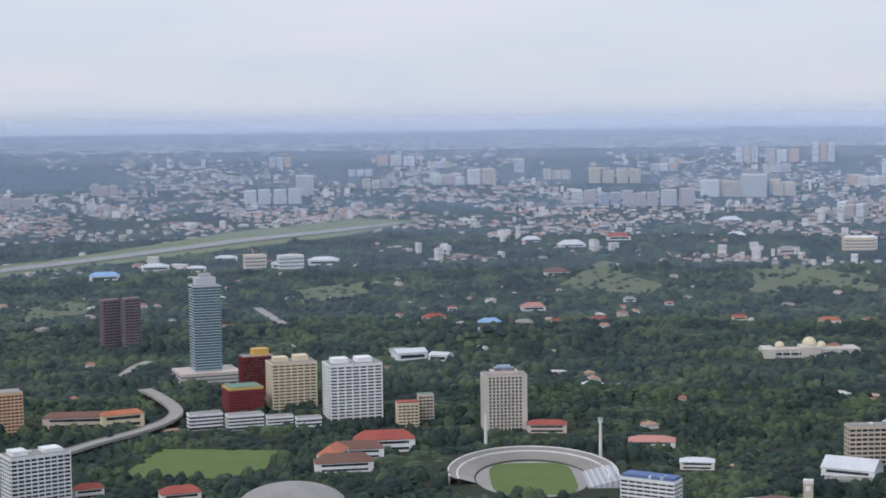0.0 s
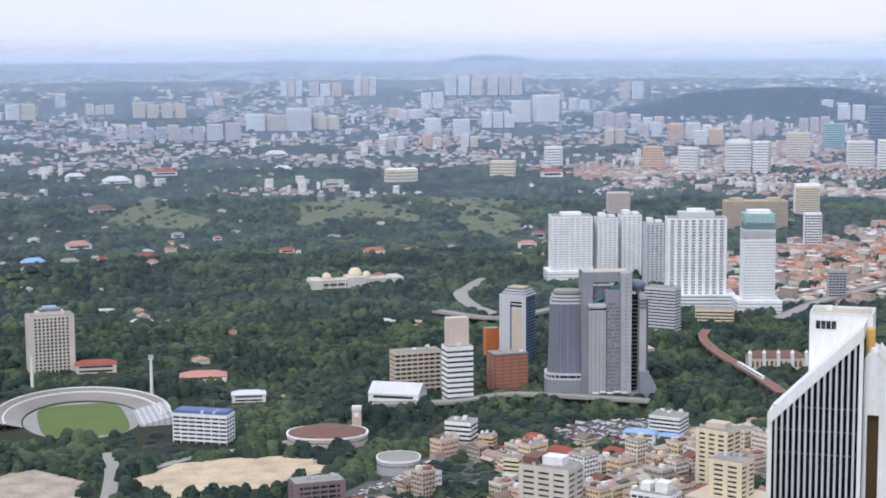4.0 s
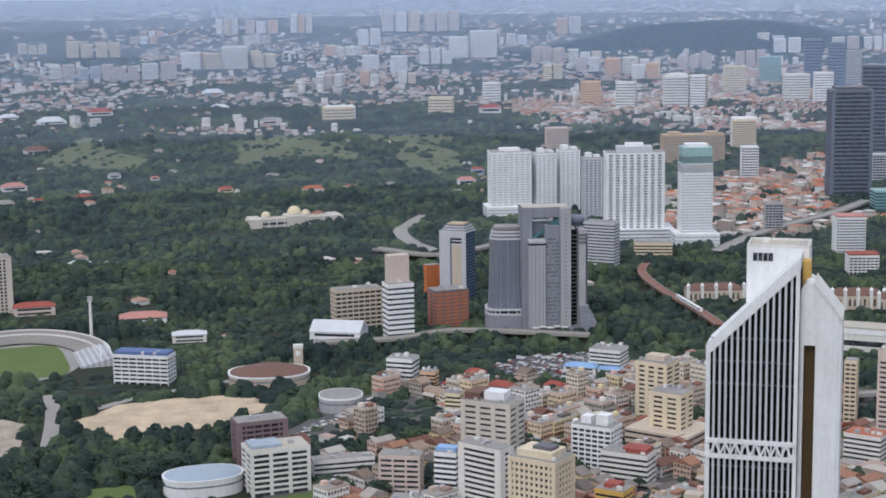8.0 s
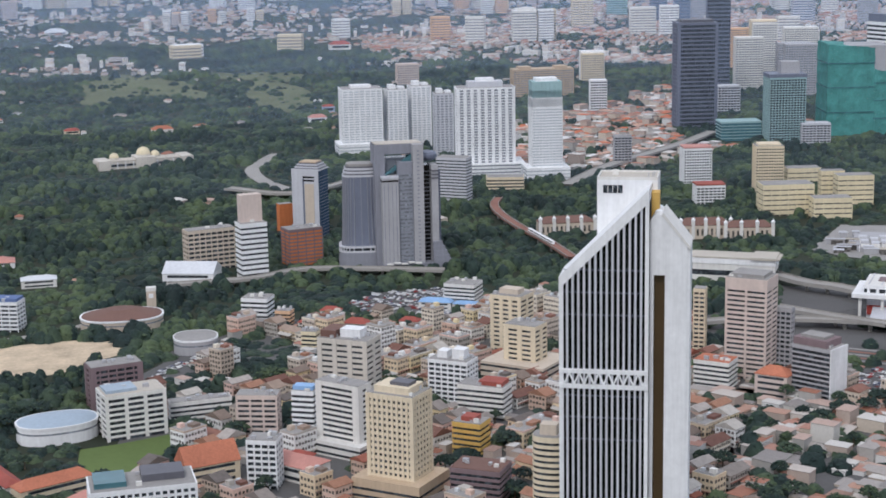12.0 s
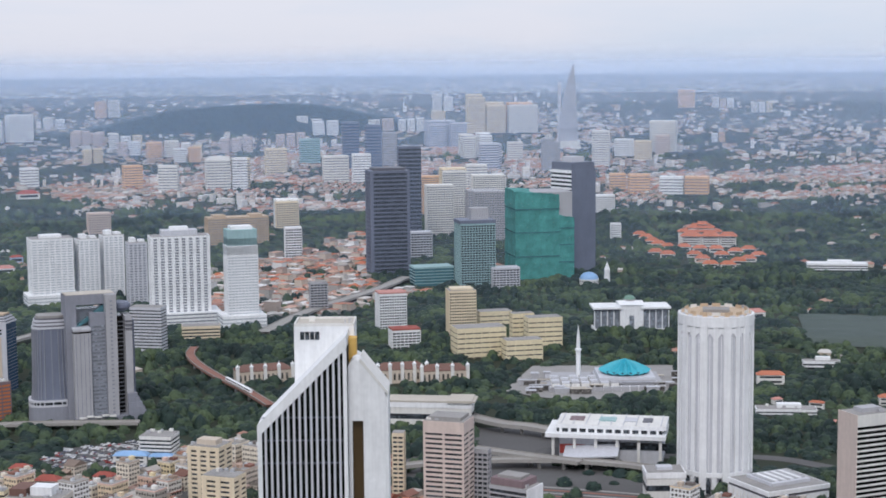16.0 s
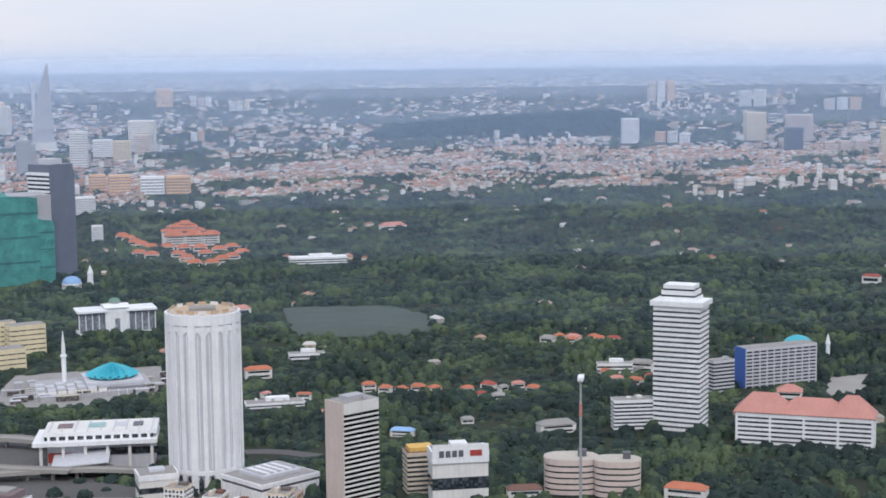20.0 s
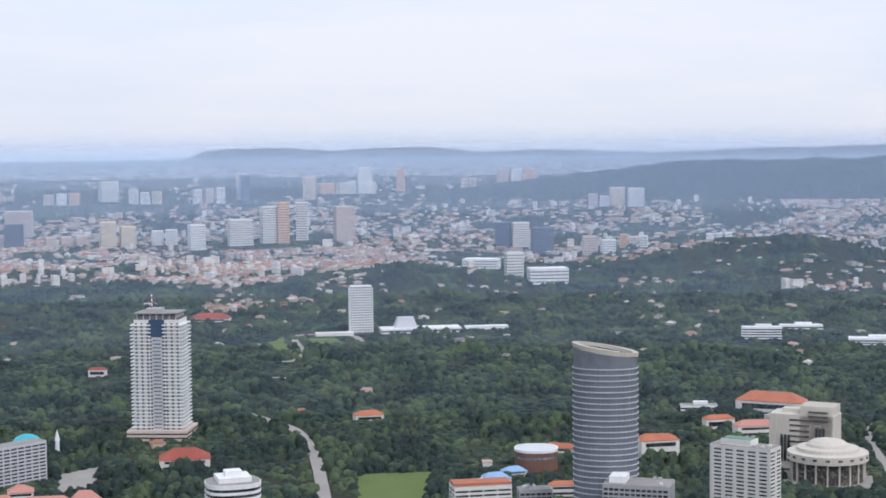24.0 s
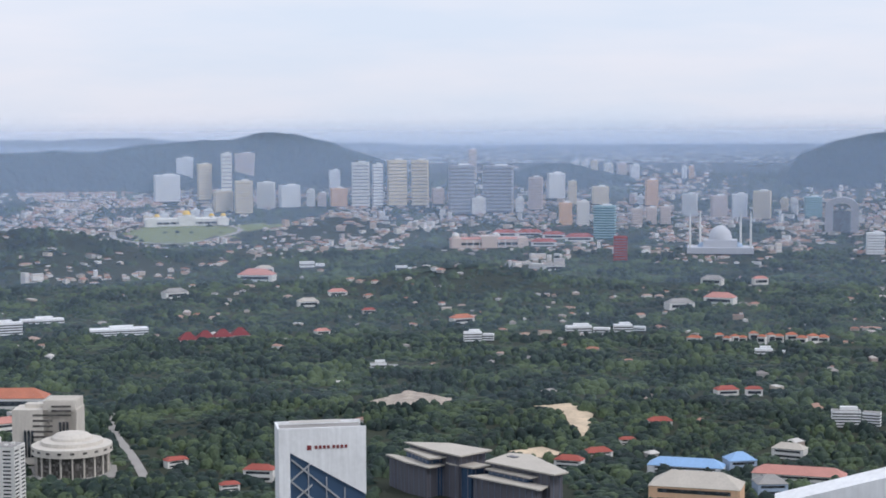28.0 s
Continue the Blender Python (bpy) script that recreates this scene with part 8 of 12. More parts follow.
patch('car_park', 'paved car park behind the red roofed office', 'concrete', [(1474, 674), (1562, 705), (1609, 679), (1482, 639)], lift=0.5, clear=True)
patch('mosque_court', 'grey stone paving', 'greyroof', [(971, 1331), (1077, 1422), (1207, 1332), (1104, 1215), (1006, 1245), (980, 1285)], lift=0.3, clear=True)
ribbon('elevated_road', 'curving elevated concrete road', 'concrete', [(-398, 1567), (-366, 1645), (-327, 1716), (-307, 1778), (-309, 1836), (-341, 1921), (-372, 1983)], 16, z=8, thick=2, pillars=True)
ribbon('road', 'pale road curving through trees', 'concrete', [(-429, 2093), (-428, 2202), (-418, 2263)], 14, z=0.5, thick=0.6, pillars=False)
ribbon('road', 'road through the park', 'concrete', [(-334, 2871), (-269, 2669), (-248, 2639)], 16, z=0.5, thick=0.6, pillars=False)
ribbon('highway', 'curving highway bend', 'concrete', [(619, 1936), (612, 2023), (626, 2122), (672, 2205), (703, 2252)], 20, z=0.5, thick=0.6, pillars=False)
ribbon('elevated_road', 'long low elevated road', 'concrete', [(542, 1949), (606, 1874), (739, 1953), (824, 1965)], 14, z=8, thick=2, pillars=True)
ribbon('elevated_road', 'elevated road past the office towers', 'concrete', [(343, 1457), (422, 1447), (477, 1462), (531, 1437), (596, 1394)], 12, z=6, thick=1.6, pillars=True)
ribbon('railway_viaduct', 'elevated railway line with reddish track', 'rail', [(725, 1376), (741, 1467), (748, 1536), (763, 1618), (781, 1675), (806, 1716)], 10, z=9, thick=2, pillars=True)
ribbon('road', 'road beside the bare plot', 'concrete', [(78, 1196), (90, 1292), (94, 1367)], 12, z=0.5, thick=0.6, pillars=False)
ribbon('road', 'road along the bare plot', 'concrete', [(125, 1306), (171, 1337), (220, 1349), (269, 1373)], 9, z=0.5, thick=0.6, pillars=False)
ribbon('road', 'street with parked cars below the club house', 'asphalt', [(242, 1160), (287, 1207), (314, 1231)], 16, z=0.5, thick=0.6, pillars=False)
ribbon('station_viaduct', 'elevated railway beside the station', 'concrete', [(852, 1332), (856, 1198), (873, 1154), (887, 1103)], 14, z=9, thick=2.5, pillars=True)
ribbon('elevated_road', 'white elevated road by the old town', 'concrete', [(783, 1118), (800, 1079), (827, 1027)], 12, z=9, thick=2, pillars=True)
ribbon('elevated_road', 'highway flyover before the business district', 'concrete', [(925, 1770), (1052, 1884), (1230, 2003), (1345, 2094)], 18, z=7, thick=2, pillars=True)
ribbon('road', 'road curving through the trees', 'concrete', [(1353, 364), (1538, 420), (1707, 476), (1838, 533), (1905, 589), (1946, 628)], 13, z=0.5, thick=0.6, pillars=False)
ribbon('road', 'narrow road up a wooded hill', 'concrete', [(1587, -138), (1714, -134), (1828, -127), (1919, -130), (2028, -148)], 10, z=0.5, thick=0.6, pillars=False)
ribbon('road', 'street at the foot of the towers', 'asphalt', [(699, 1019), (848, 1114), (903, 1040), (984, 971), (1003, 916)], 16, z=0.5, thick=0.6, pillars=False)
RAIL_YARD = [(668, 1065), (760, 1200), (850, 1215), (905, 1140), (850, 1030), (870, 900), (845, 850), (800, 905), (745, 990)]
patch('rail_yard', 'grey-brown ballast of the railway yard', 'asphalt', RAIL_YARD, lift=0.2, clear=False)
HALF.append([(700, 1040), (760, 1100), (830, 1050), (850, 960), (845, 850), (800, 905), (745, 990)])
for k in range(5):
    ribbon('railway_track', 'railway track on brown ballast beside the towers', 'rail' if k % 2 else 'greyroof', [(655 + 7 * k, 1072 + 7 * k), (742 + 6 * k, 990 + 6 * k), (800 + 6 * k, 916 + 6 * k), (850 + 6 * k, 846 + 5 * k)], 3.2, z=0.5, thick=0.4)
ribbon('elevated_road', 'pale flyover across the railway yard', 'concrete', [(690, 1108), (752, 1092), (822, 1042), (862, 985), (872, 925)], 11, z=8, thick=1.8, pillars=True)
ribbon('road', 'street through the old town', 'asphalt', [(312, 943), (316, 896), (316, 845), (315, 798)], 14, z=0.5, thick=0.6, pillars=False)
house('market_hall', 'low market hall with bright blue roof', 539.6, 1279.1, -37.9, 29.1, 14.5, 6.6, roof='bluesheet', wall='offwhite', pitch=0.2)
house('market_hall', 'low market hall with blue roof', 559.7, 1262.3, -38.9, 21, 10.5, 5.7, roof='bluesheet', wall='offwhite', pitch=0.2)
house('market_hall', 'old hall with red tin roof', 445.5, 1289.8, -39.1, 16.8, 10.1, 6.8, roof='redroof', wall='offwhite')
house('market_hall', 'old hall with red tin roof', 449.6, 1237.6, -40, 20.3, 12.2, 7.2, roof='redroof', wall='offwhite')
house('market_hall', 'old hall with red tin roof', 495, 1231.4, -41.9, 16.4, 9.9, 4.9, roof='redroof', wall='offwhite')
house('market_hall', 'old hall with red tin roof', 417.4, 1266.6, -38.2, 16.4, 9.8, 4.9, roof='redroof', wall='offwhite')
house('terrace_row', 'long terrace with dark red roof', 3948.2, -1257.2, -107.7, 61.7, 24.7, 10.4, roof='redroof', wall='offwhite')
house('terrace_row', 'long terrace with dark red roof', 3928.1, -1317.2, -108.5, 64.5, 25.8, 11.2, roof='redroof', wall='offwhite')
house('terrace_row', 'long terrace with dark red roof', 3872.8, -1362.5, -109.4, 56.7, 22.7, 12, roof='redroof', wall='offwhite')
house('terrace_row', 'long terrace with dark red roof', 3777.1, -1303.1, -109, 62.2, 24.9, 10, roof='redroof', wall='offwhite')
house('terrace_row', 'long terrace with dark red roof', 3818, -1410.3, -110.3, 70.1, 28, 11, roof='redroof', wall='offwhite')
tower('apartment_tower', 'slim red-brown tower under construction', 3482.5, -1387.1, -111.7, 30.9, 18.5, 55.8, wall='red', band=0.6, glass='glassgrey', floor=6.47, out=0.4, joined=True, nx=3, ny=2)
tower('office_tower', 'grey ribbed office tower in the business district', 1713.2, 2554.1, -23.9, 50.8, 30.5, 96.2, wall='offwhite', band=0.5, glass='glassgrey', floor=4.32, joined=True, nx=10, ny=6)
tower('office_tower', 'white office tower in the business district', 1835.5, 2687.6, -24.3, 49.6, 29.7, 110.7, wall='cream', band=0.5, glass='glassgrey', floor=4.32, joined=True, nx=10, ny=6)
tower('office_tower', 'grey office tower in the business district', 1839.1, 2589.3, -25.4, 62.3, 37.4, 74.9, wall='grey', band=0.5, glass='glassgrey', floor=4.32, joined=True, nx=14, ny=8)
tower('office_tower', 'pale office tower in the business district', 2177, 3090, -25.2, 47.9, 28.7, 57.6, wall='offwhite', band=0.6, glass='glassgrey', floor=6.43, out=0.4, joined=True, nx=5, ny=3)
tower('office_tower', 'white office tower in the business district', 2008.6, 2767.5, -26, 29.3, 17.6, 71.3, wall='white', band=0.5, glass='glassgrey', floor=4.32, joined=True, nx=6, ny=4)
tower('office_tower', 'blue glass tower in the business district', 2388.7, 3332.8, -25.6, 48, 28.8, 66.5, wall='palegrey', glass='glassblue', band=0.6, pier=0.4, floor=5.93, out=0.4, joined=True, nx=3, ny=2)
tower('office_tower', 'white tower in the business district', 2459, 3536.3, -24.8, 34.6, 24.2, 60.1, wall='offwhite', band=0.6, glass='glassgrey', floor=5.5, out=0.4, joined=True, nx=4, ny=3)
tower('office_tower', 'white tower in the business district', 2495.3, 3510.3, -25.4, 34.6, 24.2, 63.9, wall='white', band=0.6, glass='glassgrey', floor=5.51, out=0.4, joined=True, nx=4, ny=3)
tower('office_tower', 'blue glass slab in the business district', 2500.8, 3722.4, -23.9, 79.3, 47.6, 69.4, wall='palegrey', glass='glassblue', band=0.6, pier=0.4, floor=5.07, out=0.4, joined=True, nx=6, ny=3)
tower('office_tower', 'dark office tower in the business district', 2489.1, 3221.2, -27.7, 30.7, 18.4, 81.4, wall='grey', band=0.6, glass='glassgrey', floor=5.98, out=0.4, joined=True, nx=4, ny=2)
tower('office_tower', 'tall cream tower in the business district', 2701.8, 3843.9, -25.1, 44.5, 26.7, 100.1, wall='cream', band=0.6, glass='glassgrey', floor=6.26, out=0.4, joined=True, nx=7, ny=4)
tower('office_tower', 'cream tower in the business district', 2740.1, 3800.1, -25.8, 53.1, 31.9, 80.4, wall='cream', band=0.6, glass='glassgrey', floor=5.03, out=0.4, joined=True, nx=9, ny=5)
tower('office_tower', 'cream tower in the business district', 2799, 3757.6, -26.7, 67.7, 40.6, 78.6, wall='peach', band=0.6, glass='glassgrey', floor=4.91, out=0.4, joined=True, nx=10, ny=6)
tower('office_tower', 'low grey office block in the business district', 1521.7, 2326.3, -23.2, 37.3, 22.4, 43.8, wall='palegrey', band=0.4, floor=4.32, joined=True, nx=7, ny=4)
tower('office_tower', 'low white office block in the business district', 2178.7, 2627.8, -29.7, 41.6, 25, 35.3, wall='white', band=0.5, glass='glassgrey', floor=4.32, joined=True, nx=8, ny=5)
ribbon('road', 'white access road curving to the assembly building', 'concrete', [(2714, 807), (2759, 766), (2747, 693), (2676, 657)], 12, z=0.5, thick=0.6, pillars=False)
ribbon('road', 'white access road below the assembly building', 'concrete', [(2687, 780), (2537, 723), (2446, 706), (2408, 726)], 12, z=0.5, thick=0.6, pillars=False)
ribbon('road', 'pale footpath in the gardens', 'concrete', [(2259, 701), (2249, 658), (2239, 619)], 9, z=0.5, thick=0.6, pillars=False)
patch('lawn', 'green lawn inside the curving drive', 'grass', [(2702, 760), (2717, 715), (2648, 683), (2619, 727)], lift=0.6, clear=True)
house('awning_hall', 'low hall with bright pale blue sheet roof', 1572.8, 252.8, -60.9, 28.3, 17, 7.3, roof='bluesheet', wall='offwhite')
house('awning_hall', 'low hall with bright pale blue sheet roof', 1619, 240.8, -61.5, 23.8, 14.3, 5.2, roof='bluesheet', wall='offwhite')
tower('brick_hall', 'low tan and cream rounded brick building', 1033.2, 680.2, -56.6, 42.4, 29.7, 27.5, wall='pinkish', band=0.7, plan='round', floor=4.5, roof='sandroof', crown=[(0.2, 0, 0.16, 0.22, 5, 'darkgrey')])
tower('brick_hall', 'low tan and cream rounded brick building', 1045.3, 645.9, -58.3, 36.4, 25.5, 27.8, wall='pinkish', band=0.7, plan='round', floor=4.5, roof='sandroof', crown=[(0.2, 0, 0.16, 0.22, 5, 'darkgrey')])
ribbon('palace_drive', 'pale curving drive round the palace lawn', 'concrete', [(4263, -298), (4340, -362), (4350, -452), (4309, -566), (4225, -621), (4126, -570), (4029, -459), (4061, -352), (4146, -296), (4245, -295)], 16, z=5, thick=0.6, pillars=False)
ribbon('palace_drive', 'pale approach road to the palace', 'concrete', [(4146, -296), (4003, -319), (3889, -336), (3736, -278), (3655, -235)], 18, z=5, thick=0.6, pillars=False)
patch('lawn', 'pale green lawn beside the palace drive', 'lawn', [(4267, -635), (4296, -745), (4257, -830), (4155, -721), (4158, -633)], lift=3, clear=True)
house('villa', 'small tile-roofed house among dense trees', 1286.4, 971.7, -42.9, 12.5, 7.5, 4.9, roof='terracotta', wall='offwhite', rows=1)
house('villa', 'small tile-roofed house among dense trees', 1314, 965.1, -78.7, 14.8, 8.9, 4.9, roof='redroof', wall='offwhite', rows=1)
house('villa', 'small tile-roofed house among dense trees', 1311.8, 945.8, -14.2, 9.9, 5.9, 4.9, roof='greyroof', wall='offwhite', rows=1)
house('villa', 'small tile-roofed house among dense trees', 1333.7, 942.4, -44.8, 12.7, 7.6, 4.9, roof='pinkroof', wall='offwhite', rows=1)
house('villa', 'small tile-roofed house among dense trees', 1326.5, 917.8, -80.3, 14.6, 8.8, 4.8, roof='terracotta', wall='offwhite', rows=1)
house('villa', 'small tile-roofed house among dense trees', 1272.7, 945.3, -13.4, 9.7, 5.8, 4.8, roof='redroof', wall='offwhite', rows=1)
house('villa', 'small tile-roofed house among dense trees', 1278.1, 927.1, -44, 12.3, 7.4, 4.8, roof='greyroof', wall='offwhite', rows=1)
house('villa', 'small tile-roofed house among dense trees', 1591, 1043.8, -81.7, 17.1, 10.3, 5.7, roof='pinkroof', wall='offwhite', rows=1)
house('villa', 'small tile-roofed house among dense trees', 1608.8, 1027.5, -17.4, 11.5, 6.9, 5.7, roof='terracotta', wall='offwhite', rows=1)
house('villa', 'small tile-roofed house among dense trees', 1609.2, 998.8, -48.2, 14.5, 8.7, 5.6, roof='redroof', wall='offwhite', rows=1)
house('villa', 'small tile-roofed house among dense trees', 1568, 1064.4, -80.8, 17.1, 10.3, 5.6, roof='greyroof', wall='offwhite', rows=1)
house('villa', 'small tile-roofed house among dense trees', 1150.3, 1121.4, -5.7, 9.7, 5.8, 4.8, roof='pinkroof', wall='offwhite', rows=1)
house('villa', 'small tile-roofed house among dense trees', 1438.6, 903.3, -47.9, 13, 7.8, 5.1, roof='terracotta', wall='offwhite', rows=1)
house('villa', 'small tile-roofed house among dense trees', 1472.7, 901.2, -83.5, 15.5, 9.3, 5.1, roof='redroof', wall='offwhite', rows=1)
house('villa', 'small tile-roofed house among dense trees', 1471.7, 883.1, -19, 10.3, 6.2, 5.1, roof='greyroof', wall='offwhite', rows=1)
house('villa', 'small tile-roofed house among dense trees', 1415.1, 874.8, -48.3, 12.8, 7.7, 5, roof='pinkroof', wall='offwhite', rows=1)
house('villa', 'small tile-roofed house among dense trees', 1418.1, 854.3, -83.9, 14.9, 8.9, 4.9, roof='terracotta', wall='offwhite', rows=1)
house('villa', 'small tile-roofed house among dense trees', 1444.8, 853.3, -19.4, 10.1, 6.1, 5, roof='redroof', wall='offwhite', rows=1)
house('villa', 'small tile-roofed house among dense trees', 1175.9, 888.6, -42.9, 11.5, 6.9, 4.5, roof='greyroof', wall='offwhite', rows=1)
house('villa', 'small tile-roofed house among dense trees', 1119.3, 1014.1, -72.8, 13.7, 8.2, 4.5, roof='pinkroof', wall='offwhite', rows=1)
house('villa', 'small tile-roofed house among dense trees', 1116.4, 986.8, -8.5, 9.1, 5.5, 4.5, roof='terracotta', wall='offwhite', rows=1)
patch('car_park', 'open car park full of parked cars', 'asphalt', [(729, 948), (769, 956), (805, 936), (765, 882), (729, 874), (695, 904)], lift=0.3, clear=True)
def hill_hotel(x, y, rot):
    """White hotel on a slope: three banded bays in front of a higher body under tiered hipped roofs."""
    root = thing("resort_hotel", "white hillside hotel with tiered orange tiled roofs", "hotel", x, y, rot)
    keep(x, y + 20, 100, 70, rot)
    for i, (u, w) in enumerate(((-31, 34), (3, 30), (34, 28))):
        bay = box("wing", w, 22, 19, "offwhite", root, (u, 3 * i, 0))
        for k in range(4):
            box("window_band", w - 4, 0.8, 1.6, "glasswarm", bay, (0, -11.1, 3 + 4.2 * k))
        gable("roof", w + 2, 23, 7, "terracotta", root, (u, 3 * i, 19), hip=9, over=1.5)
    for u, w, z, d, tall in ((-16, 76, 24, 26, 8), (-14, 46, 31, 20, 7), (-12, 18, 37, 12, 5)):
        box("upper_body", w, d, z, "offwhite", root, (u, 34, 0))
        gable("roof", w, d + 2, tall, "terracotta", root, (u, 34, z), hip=w * 0.24, over=2.0)


hill_hotel(2006.7, 2128.3, -43)
for x0, y0, x1, y1, n in ((1999, 2306, 1934, 2180, 4), (1926, 2147, 1966, 2066, 4), (1862, 2106, 1853, 2065, 2), (1892, 2041, 1828, 1934, 3), (1925, 2010, 2012, 2034, 3), (1845, 1911, 1963, 1961, 4)):
    for i in range(n):
        house('resort_hotel', 'low hillside hotel wing with orange tiled roof', x0 + (x1 - x0) * i / (n - 1), y0 + (y1 - y0) * i / (n - 1), -38 - 6 * (i % 2), 25, 14, 5.5 + i % 2, wall='offwhite', pitch=0.4)

# ---- landmarks ----
def sheared_tower(x, y, rot):
    """White tower of two interlocked blocks with slanting tops; the front one ribbed in black."""
    root = thing("bank_tower", "white bank tower of two interlocked slant-topped blocks, ribbed in black", "tower", x, y, rot)
    keep(x, y, 84, 64, rot)
    x0, x1, y0, y1 = -38.0, 8.5, -17.0, 7.0
    rise, cap = 184.0, 6.7          # the slope climbs one to one; height at u = 0 and the cap's depth

    def solid(name, outline, v0, v1, mat, label=""):
        """A block on an outline of (u, z), from depth v0 to v1."""
        n = len(outline)
        vv = [(u, v0, z) for u, z in outline] + [(u, v1, z) for u, z in outline]
        ff = [tuple(range(n)), tuple(range(2 * n - 1, n - 1, -1))] + [((i + 1) % n, i, n + i, n + (i + 1) % n) for i in range(n)]
        return put(name, mesh_of((name, mat, v0, v1) + tuple(outline), vv, ff, M[mat]), root, label=label)

    solid("front_block", [(x0 + 0.8, 0), (x1 - 0.8, 0), (x1 - 0.8, rise + x1 - 0.8), (x0 + 0.8, rise + x0 + 0.8)], y0 + 1.0, y1, "black", "black glazed face")
    n = 15
    for i in range(n + 1):
        u = x0 + 1.0 + (x1 - x0 - 2.0) * i / n
        wd = 1.15 if 0 < i < n else 2.0
        solid("rib", [(u - wd / 2, 0), (u + wd / 2, 0), (u + wd / 2, rise + u + wd / 2), (u - wd / 2, rise + u - wd / 2)], y0 - 0.1, y0 + 1.3, "palegrey" if 0 < i < n else "white")
    for zz in (64.0, 132.0):
        for i in range(3):
            solid("sill_line", [(x0 + 2, zz + 12 * i), (x1 - 2, zz + 12 * i), (x1 - 2, zz + 0.35 + 12 * i), (x0 + 2, zz + 0.35 + 12 * i)], y0 + 0.7, y0 + 1.1, "slate")
    solid("sloping_cap", [(x0 - 0.3, rise + x0 - 0.3), (x1, rise + x1), (x1, rise + x1 + cap), (x0 - 0.3, rise + x0 + cap - 0.3)], y0 - 0.5, y1, "white")
    solid("left_edge_wall", [(x0 - 0.3, 0), (x0 + 0.7, 0), (x0 + 0.7, rise + x0), (x0 - 0.3, rise + x0 - 0.3)], y0 - 0.4, y1, "white")
    zb = 92.4
    for zz in (zb, zb + 8.2):
        box("belt_beam", x1 - x0, 1.6, 2.3, "white", root, ((x0 + x1) / 2, y0 - 0.3, zz))
    m = 9
    for i in range(m):
        for q in (-1, 1):
            u = x0 + (i + 0.5) * (x1 - x0) / m
            vv = [(a, b, 0) for a, b in rect(1.0, 0.7)] + [(q * 2.4 + a, b, 5.9) for a, b in rect(1.0, 0.7)]
            put("belt_brace", mesh_of(("belt_brace", q), vv, BOX_F, M["white"]), root, (u, y0 - 0.5, zb + 2.3))
    # the plain white block behind, with its window and roof deck
    rear = box("rear_block", 31.9, 24, 200, "white", root, (-4.6, 19.1, 0))
    under(box("rear_window", 10.2, 0.4, 4.2, "glass", root, (-12.2, 7.0, 193)), rear)
    for i in range(3):
        under(box("window_mullion", 0.35, 0.3, 4.2, "offwhite", root, (-14.8 + 2.6 * i, 6.75, 193)), rear)
    for w, d, u, v in ((31.9, 0.7, -4.6, 7.5), (31.9, 0.7, -4.6, 30.7), (0.7, 22.5, -20.2, 19.1), (0.7, 22.5, 11.0, 19.1)):
        under(box("parapet", w, d, 1.5, "offwhite", root, (u, v, 200.02)), rear)
    under(box("roof", 30.2, 22.4, 0.4, "sandroof", root, (-4.6, 19.1, 200.02)), rear)
    under(box("roof_plant", 3.2, 3.0, 2.6, "offwhite", root, (-12, 22, 200.4)), rear)
    for u, v in ((8.6, 10), (9.4, 13), (6.5, 9)):
        under(box("roof_antenna", 0.5, 0.5, 2.6, "steel", root, (u, v, 201.4)), rear)
    # the slanting wing with its tall bronze recess
    solid("wing_edge", [(x1 + 0.05, 0), (10.6, 0), (10.6, 153), (x1 + 0.05, 153)], -11, 12, "white")
    solid("bronze_reveal", [(10.6, 0), (16.4, 0), (16.4, 153), (10.6, 153)], -7, 12, "bronze", "bronze recessed strip")
    solid("wing_block", [(16.4, 0), (28.0, 0), (28.0, 153), (16.4, 153)], -11, 16, "white")
    solid("wing_corner", [(28.0, 0), (29.4, 0), (29.4, 166.6), (28.0, 168.2)], -9.8, 16, "white")
    head = solid("wing_head", [(x1 + 0.05, 153), (28.0, 153), (28.0, 168.2), (14.6, 184.4), (12.6, 185.6), (10.4, 184.6), (x1 + 0.05, 181.5)], -11, 16, "white")
    solid("wing_cap", [(14.6, 184.4), (29.6, 166.4), (29.6, 168.2), (15.4, 186.0)], -11.4, 16.4, "offwhite")
    revolve("cap_knuckle", [(2.2, 0), (2.6, 1.6), (2.2, 3.2), (0.4, 4.0)], "white", root, (13.4, -8, 183.6), 12)
    solid("lift_core", [(x1 + 0.2, 150), (12.8, 150), (12.8, 195), (x1 + 0.2, 195)], -2, 6.9, "ochre", "ochre core wall")
    return root


sheared_tower(422.5, 731.8, -34)


